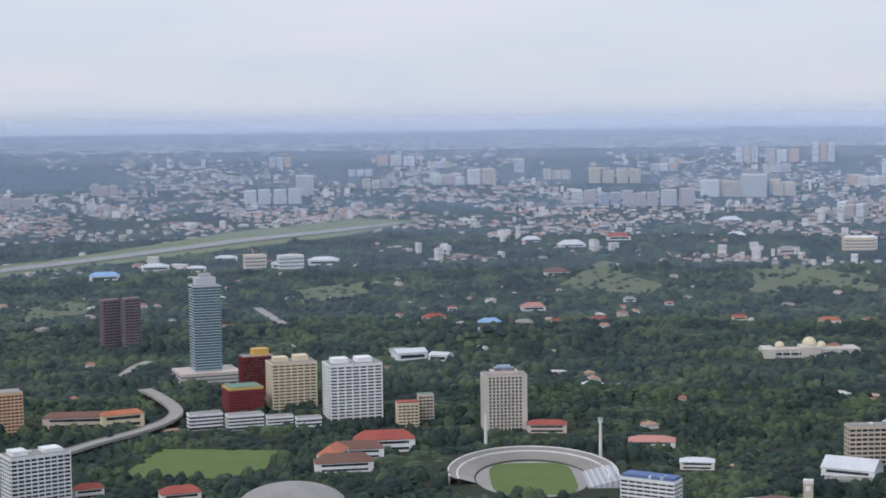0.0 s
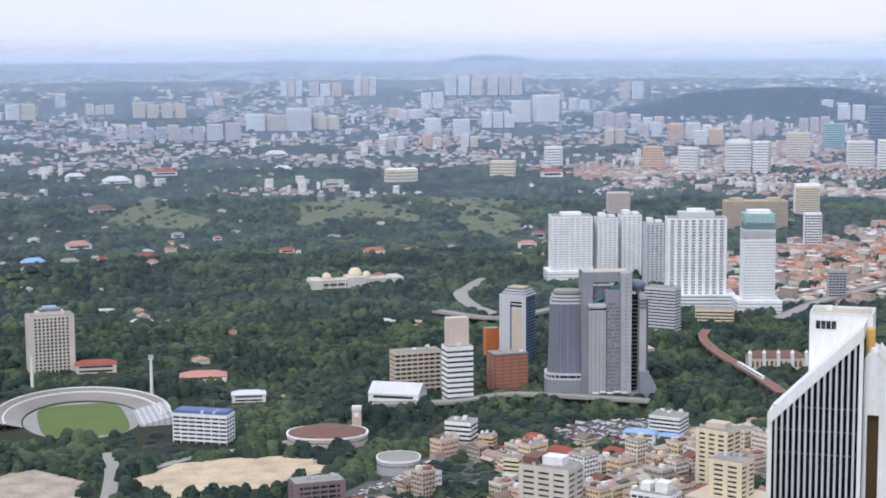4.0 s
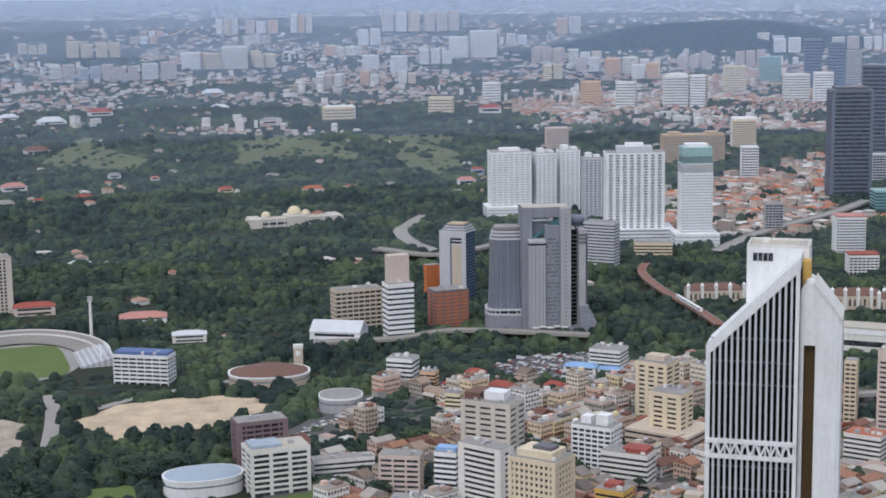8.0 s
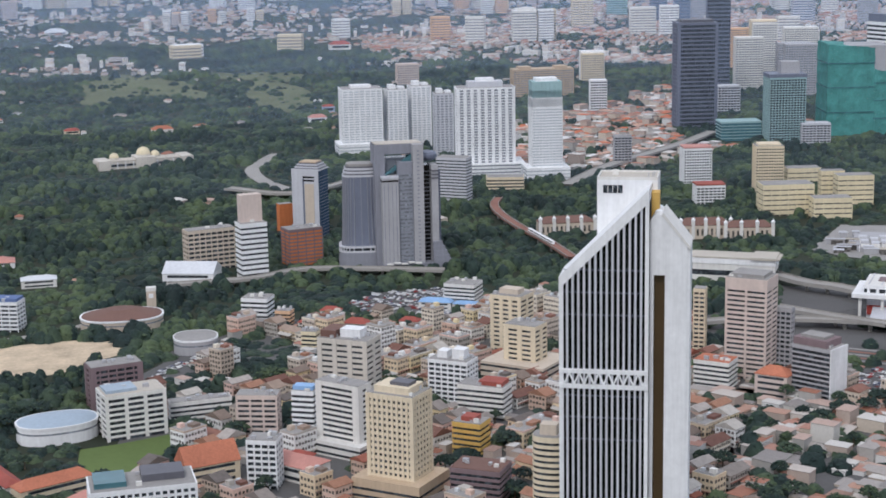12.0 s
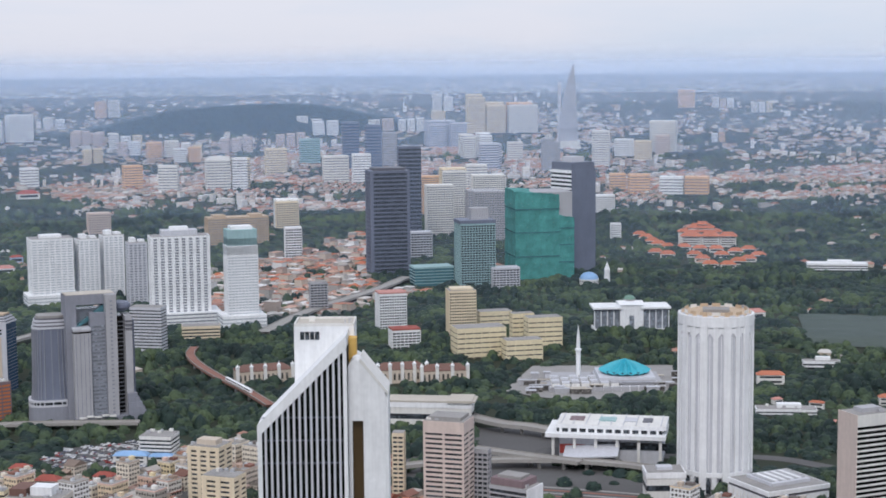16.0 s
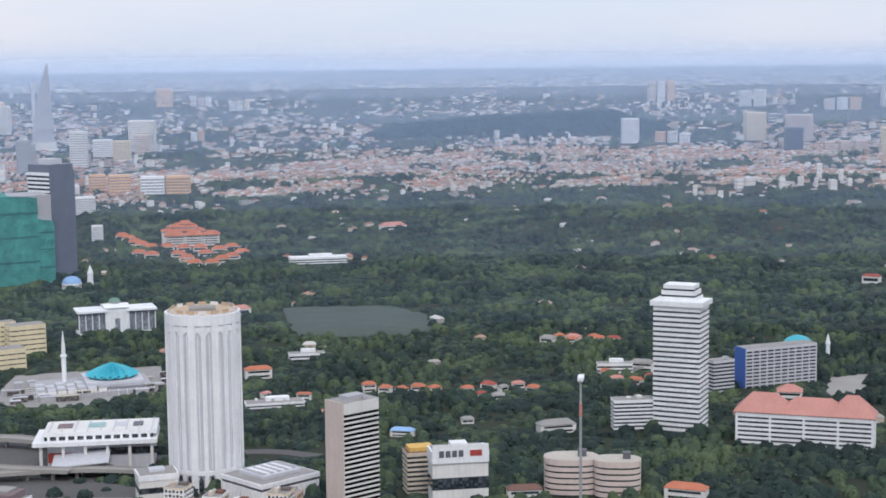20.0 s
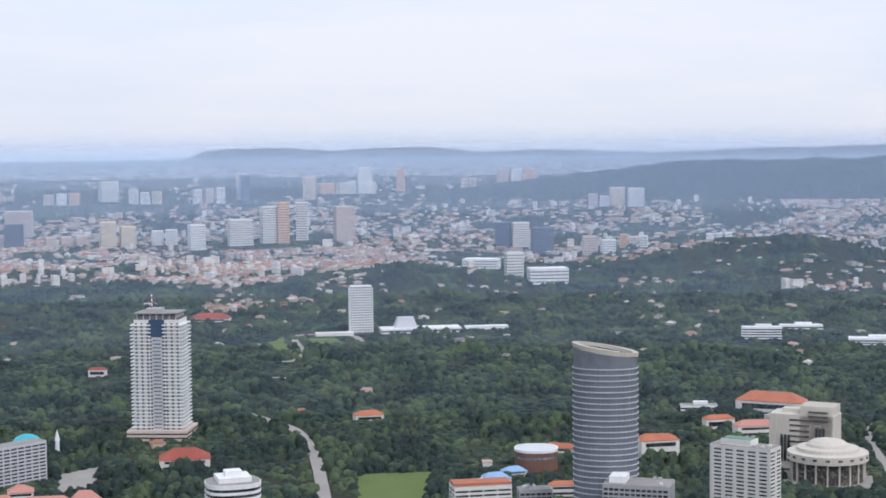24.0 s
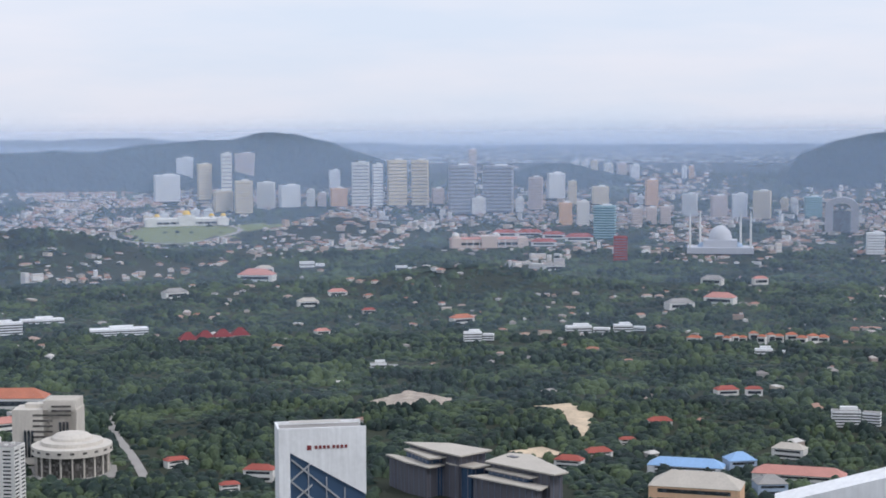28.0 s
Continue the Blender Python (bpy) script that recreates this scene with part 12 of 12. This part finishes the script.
def houses(name, label, n, r0, r1, size, want, weights):
    x, y = polar(n, r0, r1)
    u = urban(x, y)
    ok = (rs.uniform(0, 1, n) < u * want) & ~blocked(x, y, 2.0) & ~cleared(x, y)
    for poly in HALF:
        ok &= ~inside(x, y, poly)
    x, y = x[ok], y[ok]
    m = len(x)
    r = np.hypot(x, y)
    s = rs.uniform(*size, m)
    pick = rs.choice(len(house_shapes), m, p=weights)
    rot = 0.6 * np.round(3 * lumps(x, y, 900, 21)) + rs.choice([0, 1.5708], m) + rs.normal(0, 0.08, m)
    scatter(name, label, "houses", house_shapes, pick, x, y, land_np(r) + knoll(x, y) - 0.5, s, s * rs.uniform(0.8, 1.2, m), rot, ["wallmix", "terraceroof"])


houses("villa_roofs", "scattered houses half hidden among the trees", 7000, 1500, 3600, (10, 19), 0.9, [0.45, 0.3, 0.2, 0.0, 0.05])
houses("suburb_houses", "rows of small tile-roofed houses among gardens", 14000, 2600, 4000, (8, 17), 0.50, [0.38, 0.24, 0.33, 0.02, 0.03])
houses("far_city", "hazy spread of far low city blocks", 40000, 3900, 4942, (7, 18), 0.66, [0.34, 0.18, 0.40, 0.03, 0.05])



def blocks(name, label, n, r0, r1, size, seed):
    x, y = polar(n, r0, r1)
    ok = (urban(x, y) > 0.4) & (rs.uniform(0, 1, n) < 0.8 * np.clip(2.2 * lumps(x, y, 600, seed) - 0.75, 0, 1)) & ~blocked(x, y, 6.0) & ~cleared(x, y)
    for poly in SUBURB[:1] + HALF:
        ok &= ~inside(x, y, poly)
    x, y = x[ok], y[ok]
    m = len(x)
    r = np.hypot(x, y)
    s = rs.uniform(*size, m) * (1 - 0.35 * (r - r0) / (r1 - r0))
    scatter(name, label, "buildings", slab_shapes, rs.randint(0, 4, m), x, y, land_np(r) - 0.5, s, s, 0.6 * np.round(3 * lumps(x, y, 900, 21)) + rs.choice([0, 1.5708], m), ["blockmix"])


blocks("far_blocks", "hazy pale apartment blocks of far suburbs", 5200, 3450, 4935, (13, 32), 51)


def terraces(name, label, polys, deep):
    """Streets of terraced houses, row behind row, whose turn changes from quarter to quarter."""
    for near_d, far_d in ((2000.0, deep),):
        gx, gy = np.meshgrid(np.arange(-1500, deep, 24.0), np.arange(-4500, deep, 21.0))
        gx, gy = gx.ravel(), gy.ravel()
        qx, qy = np.floor(gx / 460 + 0.6 * np.sin(gy / 700)), np.floor(gy / 380 + 0.5 * np.sin(gx / 600))
        turn = 0.35 + 0.55 * np.sin(qx * 12.9 + qy * 78.2)
        cx, cy = (qx + 0.5) * 460, (qy + 0.5) * 380
        ux, uy = gx - cx, gy - cy
        x = cx + ux * np.cos(turn) - uy * np.sin(turn)
        y = cy + ux * np.sin(turn) + uy * np.cos(turn)
        d = np.hypot(x, y)
        ok = (d > near_d) & (d < far_d)
        x, y, d, turn, ux = x[ok], y[ok], d[ok], turn[ok], ux[ok]
        r = np.where(d > R0, R0 + SPAN * (1 - np.exp(-(d - R0) / SPAN)), d)
        x, y = x * r / d, y * r / d
        ok = np.zeros(len(x), bool)
        for poly in polys:
            ok |= inside(x, y, poly)
        ok &= (np.floor(ux / 24) % 5 != 0) & (rs.uniform(0, 1, len(x)) < -0.25 + 1.5 * lumps(x, y, 330, 77))
        x, y, r, d, turn = x[ok], y[ok], r[ok], d[ok], turn[ok]
        ok = ~blocked(x, y, 3.0) & ~cleared(x, y)
        x, y, r, d, turn = x[ok], y[ok], r[ok], d[ok], turn[ok]
        for poly in HALF:
            ok = ~inside(x, y, poly)
            x, y, r, d, turn = x[ok], y[ok], r[ok], d[ok], turn[ok]
        m = len(x)
        s = 24.0 * r / d * rs.uniform(0.85, 1.15, m)
        scatter(name, label, "houses", row_shapes, rs.randint(0, 3, m), x + rs.normal(0, 1.0, m), y + rs.normal(0, 1.0, m), land_np(r) - 0.5, s, s * rs.uniform(0.9, 1.4, m), turn + rs.normal(0, 0.04, m), ["wallmix", "terraceroof"])


row_shapes = [house_shape(0.46, 0.20, 0.28, 0.12, 0.02), house_shape(0.40, 0.18, 0.26, 0.10, 0.02), house_shape(0.48, 0.24, 0.24, 0.14, 0.02)]
terraces("terrace_houses", "long rows of pale pinkish-roofed terraced houses", SUBURB, 9500.0)


def town_rows(name, label, poly, n, size, pad=3.0, roof="terraceroof"):
    px, py = [p[0] for p in poly], [p[1] for p in poly]
    x, y = rs.uniform(min(px), max(px), n), rs.uniform(min(py), max(py), n)
    ok = inside(x, y, poly) & ~blocked(x, y, pad) & ~cleared(x, y)
    for grove in GROVES:
        ok &= ~inside(x, y, grove)
    x, y = x[ok], y[ok]
    m = len(x)
    s = rs.uniform(*size, m)
    scatter(name, label, "houses", house_shapes, rs.choice(5, m, p=[0.25, 0.1, 0.35, 0.1, 0.2]), x, y, land_np(np.hypot(x, y)) - 0.3, s, s * rs.uniform(0.7, 1.1, m), 0.5 + rs.choice([0, 1.5708], m) + rs.normal(0, 0.06, m), ["wallmix", roof])


town_rows("town_houses", "close rows of low town houses and shops", TOWN[2], 2400, (9, 19), roof="roofmix")
taken = np.array(TAKEN)
town_rows("yard_houses", "small sheds and back houses in the yards of the old town", TOWN[0], 2600, (6, 11), 1.0)
town_rows("yard_houses", "small sheds and back houses in the yards of the shop streets", TOWN[1], 900, (6, 11), 1.0)
town_rows("town_houses", "close low town blocks and shops beside the tall bank", TOWN[3], 520, (9, 16))

# single trees near the schools and streets
def tree(seed, spread, high):
    r = random.Random(seed)
    root = tagged(new("tree"), "broad dark green rain tree with spreading crown", "tree", group="street and school trees")
    v, f = [], []
    stems = [((0, 0, -0.5), (0, 0, high * 0.75), 0.55)]
    for i in range(4):
        a, z = 1.57 * i + r.uniform(-0.5, 0.5), high * (0.35 + 0.06 * i)
        stems.append(((0, 0, z), (spread * 0.33 * math.cos(a), spread * 0.33 * math.sin(a), z + spread * 0.26), 0.24))
    for p, q, wide in stems:
        k = len(v)
        for c, t in ((p, wide), (q, wide * 0.3)):
            v += [(c[0] + t * math.cos(h * 1.0472), c[1] + t * math.sin(h * 1.0472), c[2]) for h in range(6)]
        f += [(k + h, k + (h + 1) % 6, k + 6 + (h + 1) % 6, k + 6 + h) for h in range(6)]
    me = bpy.data.meshes.new("trunk")
    me.from_pydata(v, [], f)
    me.materials.append(M["bark"])
    put("trunk", me, root, label="forked grey trunk")
    v, f = [], []
    for i in range(150):
        a, q = r.uniform(0, 6.28), math.sqrt(r.uniform(0, 1))
        rim = 1 - 0.55 * q * q
        c3 = Vector((q * spread * 0.5 * math.cos(a), q * spread * 0.5 * math.sin(a), high * (0.45 + 0.5 * rim * r.uniform(0.55, 1.0))))
        s = spread * r.uniform(0.05, 0.11)
        k = len(v)
        for d in ((1, 0, 0), (-1, 0, 0), (0, 1, 0), (0, -1, 0), (0, 0, 0.8), (0, 0, -0.6)):
            v.append(tuple(c3 + s * Vector(d) * r.uniform(0.7, 1.3)))
        f += [(k + p, k + q2, k + t) for p, q2, t in ((0, 2, 4), (2, 1, 4), (1, 3, 4), (3, 0, 4), (2, 0, 5), (1, 2, 5), (3, 1, 5), (0, 3, 5))]
    me = bpy.data.meshes.new("crown")
    me.from_pydata(v, [], f)
    me.materials.append(M["leaf"])
    put("crown", me, root)
    return root


trees = [tree(1, 15, 12), tree(2, 11, 13), tree(3, 18, 13), tree(4, 9, 11)]
placed = 0
for k in range(1500):
    a, r = radians(shop_rng.uniform(-2, 46)), shop_rng.uniform(870, 1180)
    tx, ty = r * math.sin(a), r * math.cos(a)
    p = np.array([tx]), np.array([ty])
    taken_now = any(math.hypot(tx - q[0], ty - q[1]) < 14 for q in TAKEN)
    if taken_now or cleared(*p)[0]:
        continue
    m = pose(tx, ty, 0, 0, 0, shop_rng.uniform(0, 360))
    if placed < 4:
        trees[placed].matrix_basis = m
    else:
        copy_thing(trees[placed % 4], m)
    TAKEN.append((tx, ty, 3, 3, 0))
    placed += 1
    if placed >= 140:
        break

# parked cars
car_v = [(i * 0.5, j * 0.2, k) for k in (0.05, 0.16) for i, j in ((-1, -1), (1, -1), (1, 1), (-1, 1))] + [(i * 0.27, j * 0.18, k) for k in (0.16, 0.3) for i, j in ((-1, -1), (1, -1), (1, 1), (-1, 1))]
car_shape = (np.array(car_v), np.concatenate([BOXT, BOXT + 8]), np.zeros(24, int))


def parked(name, label, poly, n, angle, pitch=(5.4, 3.0)):
    px, py = [p[0] for p in poly], [p[1] for p in poly]
    gx, gy = np.meshgrid(np.arange(-200, 200, pitch[0] * 1.0), np.arange(-200, 200, pitch[1]))
    gx, gy = gx.ravel(), gy.ravel()
    lane = (np.floor(gx / pitch[0]) % 3) != 0
    c, s = math.cos(angle), math.sin(angle)
    x, y = sum(px) / len(px) + gx * c - gy * s, sum(py) / len(py) + gx * s + gy * c
    ok = inside(x, y, poly) & lane & (rs.uniform(0, 1, len(x)) < 0.8)
    x, y = x[ok][:n], y[ok][:n]
    m = len(x)
    scatter(name, label, "cars", [car_shape], np.zeros(m, int), x, y, np.full(m, 0.35), np.full(m, 4.4), np.full(m, 4.8), np.full(m, angle), ["carmix"])


parked('parked_cars', 'rows of parked cars in an open lot', [(477, 1335), (507, 1357), (607, 1342), (592, 1283), (561, 1240), (469, 1271)], 500, 0.5)
parked('parked_cars', 'open lot full of parked cars', [(730, 947), (765, 951), (799, 932), (765, 886), (732, 878), (699, 906)], 420, 0.3)
parked('parked_cars', 'cars parked along a street', [(244, 1159), (286, 1204), (317, 1233), (318, 1220), (285, 1182), (245, 1139)], 120, -0.9)

# ---- far hills ----
def hill(label, az0, az1, r, top, seed, rough=0.10):
    """A wooded ridge between two bearings; top is its crest over the eye's level, in degrees, along the way."""
    n, rows, v, f, deep = 90, 8, [], [], (70.0 if r < 4900 else 3.0)
    for i in range(n + 1):
        t = i / n
        a = radians(az0 + (az1 - az0) * t)
        k = t * (len(top) - 1)
        j = min(int(k), len(top) - 2)
        q = k - j
        deg = top[j] * (1 - q) + top[j + 1] * q + rough * (noise.noise(Vector((t * 9, seed, 0))) * 0.6 + noise.noise(Vector((t * 40, seed, 3))) * 0.35)
        ends = min(1.0, t / 0.12, (1 - t) / 0.12)
        foot = land(r - deep) - 3
        crest = foot + max(EYE + math.tan(radians(deg)) * r - foot, 1.0) * (ends * ends * (3 - 2 * ends))
        for m in range(rows):
            s = m / (rows - 1)
            rr = r - deep + deep * s + (5 if r < 4900 else 0) * noise.noise(Vector((t * 14, s * 3, seed)))
            v.append((rr * math.sin(a), rr * math.cos(a), foot + (crest - foot) * (math.sin(s * math.pi / 2) ** 1.2)))
        if i:
            p = (i - 1) * rows
            f += [(p + m, p + rows + m, p + rows + m + 1, p + m + 1) for m in range(rows - 1)]
    me = bpy.data.meshes.new("hill")
    me.from_pydata(v, [], f)
    me.materials.append(M["hillleaf"])
    me.polygons.foreach_set("use_smooth", [True] * len(me.polygons))
    tagged(new("hill", me), label, "hill", kind="structure")


hill('dark wooded hill behind the business district', 20.4, 34, 4730.8, [-2.51, -2.29, -2.06, -1.85, -1.65, -1.56, -1.50, -1.50, -1.52, -1.69, -1.88, -2.08, -2.24], 1)
hill('long blue ridge on the horizon', 4.9, 30, 4956, [-0.89, -0.82, -0.61, -0.55, -0.64, -0.58, -0.37, -0.59, -0.57, -0.64, -0.82, -1.02, -1.28], 2)
hill('low wooded ridge', 3.9, 18.7, 4956, [-1.07, -0.99, -0.91, -0.83, -0.67, -0.51, -0.56, -0.60, -0.63, -0.65, -0.73, -0.82, -0.92], 3)
hill('dark low wooded ridge', -17.4, -11.1, 4794.3, [-1.85, -1.82, -1.79, -1.76, -1.73, -1.71, -1.69, -1.73, -1.78, -1.86, -1.95, -2.04, -2.14], 4)
hill('wooded ridge west of the suburbs', 76.9, 97.4, 4862.2, [-1.95, -1.79, -1.59, -1.37, -1.18, -1.00, -0.82, -0.72, -0.78, -0.67, -0.86, -1.23, -1.66], 5)
hill('blue peak with a mast', 91, 105, 4880, [-1.12, -0.93, -0.76, -0.60, -0.47, -0.38, -0.32, -0.13, -0.17, -0.45, -0.86, -1.20, -1.42], 6)
hill('blue ridge on the western horizon', 68.7, 88.3, 4956, [-0.36, -0.29, -0.21, -0.18, -0.31, -0.21, -0.23, -0.34, -0.34, -0.36, -0.39, -0.44, -0.49], 7)
hill('blue ridge on the far horizon', 83.2, 106.2, 4956, [-0.52, -0.49, -0.46, -0.39, -0.33, -0.28, -0.31, -0.38, -0.42, -0.45, -0.46, -0.48, -0.55], 8)
hill('dark hill at the edge of the view', 117, 124.2, 4880, [-1.16, -1.00, -0.80, -0.56, -0.40, -0.26, -0.16, -0.11, -0.06, -0.02, -0.12, -0.21, -0.31], 9)
hill('low dark hill behind the towers', 107.4, 112.7, 4880, [-1.63, -1.54, -1.46, -1.34, -1.22, -1.22, -1.25, -1.36, -1.48, -1.56, -1.64, -1.72, -1.80], 10)
hill('low wooded hill in the suburbs', 48.5, 61.2, 4563.5, [-2.84, -2.64, -2.48, -2.33, -2.26, -2.19, -2.14, -2.08, -2.04, -1.99, -2.31, -2.58, -2.85], 11)

# ---- added see-through sheets that imitate thin haze between the far districts, thinning out upwards ----
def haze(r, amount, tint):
    hz = bpy.data.materials.new("haze_sheet_tint")
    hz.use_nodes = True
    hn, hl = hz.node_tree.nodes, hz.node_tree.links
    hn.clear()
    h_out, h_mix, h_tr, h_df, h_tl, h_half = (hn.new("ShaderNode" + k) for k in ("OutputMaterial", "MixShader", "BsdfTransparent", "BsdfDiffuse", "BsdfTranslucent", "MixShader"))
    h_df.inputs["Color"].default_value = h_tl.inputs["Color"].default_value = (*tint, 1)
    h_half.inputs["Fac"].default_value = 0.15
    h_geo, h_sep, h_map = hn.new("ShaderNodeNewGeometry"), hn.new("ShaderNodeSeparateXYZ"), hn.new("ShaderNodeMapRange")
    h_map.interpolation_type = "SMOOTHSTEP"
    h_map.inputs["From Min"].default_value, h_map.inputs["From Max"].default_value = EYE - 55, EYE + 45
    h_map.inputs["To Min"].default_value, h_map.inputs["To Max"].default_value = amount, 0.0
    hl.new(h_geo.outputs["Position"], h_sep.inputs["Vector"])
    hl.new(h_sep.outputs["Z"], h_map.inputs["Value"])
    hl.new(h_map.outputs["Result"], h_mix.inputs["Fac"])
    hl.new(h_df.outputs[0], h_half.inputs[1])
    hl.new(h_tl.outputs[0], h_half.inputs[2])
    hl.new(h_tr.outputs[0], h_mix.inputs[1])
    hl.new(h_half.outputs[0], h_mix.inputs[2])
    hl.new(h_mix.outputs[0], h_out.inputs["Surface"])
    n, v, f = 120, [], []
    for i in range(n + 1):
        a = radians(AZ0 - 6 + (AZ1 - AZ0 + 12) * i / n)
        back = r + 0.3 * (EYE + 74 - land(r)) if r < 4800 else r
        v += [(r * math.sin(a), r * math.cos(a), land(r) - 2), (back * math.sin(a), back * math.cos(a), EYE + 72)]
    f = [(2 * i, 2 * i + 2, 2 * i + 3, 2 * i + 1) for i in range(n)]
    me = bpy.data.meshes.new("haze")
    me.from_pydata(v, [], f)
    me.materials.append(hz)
    ob = tagged(new("haze", me), "pale blue see-through sheet standing in for haze", "haze", kind="stuff")
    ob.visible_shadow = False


# the sheets tint the distance like haze: bluer near, paler far
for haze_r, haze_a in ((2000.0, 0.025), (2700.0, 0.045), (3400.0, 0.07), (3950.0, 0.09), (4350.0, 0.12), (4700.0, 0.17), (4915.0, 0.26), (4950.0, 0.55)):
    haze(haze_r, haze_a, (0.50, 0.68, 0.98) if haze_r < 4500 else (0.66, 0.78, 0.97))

# plain backdrop of the last distance, with haze painted into its colour
back, bn = bpy.data.materials.new("distance"), 120
back.use_nodes = True
bl, bs = back.node_tree.links, back.node_tree.nodes
b_geo, b_map, b_no, b_ra = bs.new("ShaderNodeNewGeometry"), bs.new("ShaderNodeMapping"), bs.new("ShaderNodeTexNoise"), bs.new("ShaderNodeValToRGB")
b_map.inputs["Scale"].default_value = (0.05, 0.05, 0.34)
b_no.inputs["Scale"].default_value, b_no.inputs["Detail"].default_value, b_no.inputs["Roughness"].default_value = 1.0, 6.0, 0.7
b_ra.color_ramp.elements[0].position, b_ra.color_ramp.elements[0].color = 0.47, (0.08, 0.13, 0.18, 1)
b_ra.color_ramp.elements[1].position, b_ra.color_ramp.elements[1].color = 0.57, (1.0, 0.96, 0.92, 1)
bl.new(b_geo.outputs["Position"], b_map.inputs["Vector"])
bl.new(b_map.outputs["Vector"], b_no.inputs["Vector"])
bl.new(b_no.outputs["Fac"], b_ra.inputs["Fac"])
# painted haze: the speckle fades upwards into an even blue-grey
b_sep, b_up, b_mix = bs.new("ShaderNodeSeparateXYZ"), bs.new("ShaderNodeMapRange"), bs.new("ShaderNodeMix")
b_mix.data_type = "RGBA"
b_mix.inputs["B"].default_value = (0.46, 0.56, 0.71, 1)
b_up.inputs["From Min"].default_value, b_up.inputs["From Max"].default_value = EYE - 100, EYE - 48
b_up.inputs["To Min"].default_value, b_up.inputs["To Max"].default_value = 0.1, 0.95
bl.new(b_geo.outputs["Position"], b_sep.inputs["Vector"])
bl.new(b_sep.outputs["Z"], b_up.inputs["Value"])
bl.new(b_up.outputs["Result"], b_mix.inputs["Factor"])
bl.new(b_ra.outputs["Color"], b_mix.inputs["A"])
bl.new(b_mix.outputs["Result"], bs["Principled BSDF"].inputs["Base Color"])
back.node_tree.nodes["Principled BSDF"].inputs["Roughness"].default_value = 1.0
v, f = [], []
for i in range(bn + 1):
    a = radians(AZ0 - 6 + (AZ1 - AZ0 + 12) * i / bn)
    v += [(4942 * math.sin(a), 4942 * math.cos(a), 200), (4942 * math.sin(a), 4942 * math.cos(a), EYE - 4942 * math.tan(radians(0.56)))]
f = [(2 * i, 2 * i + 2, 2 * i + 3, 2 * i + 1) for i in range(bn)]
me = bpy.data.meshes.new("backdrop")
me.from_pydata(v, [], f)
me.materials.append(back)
tagged(new("backdrop", me), "strip of the farthest plain, pale blue-grey haze painted in", "distance", kind="structure")
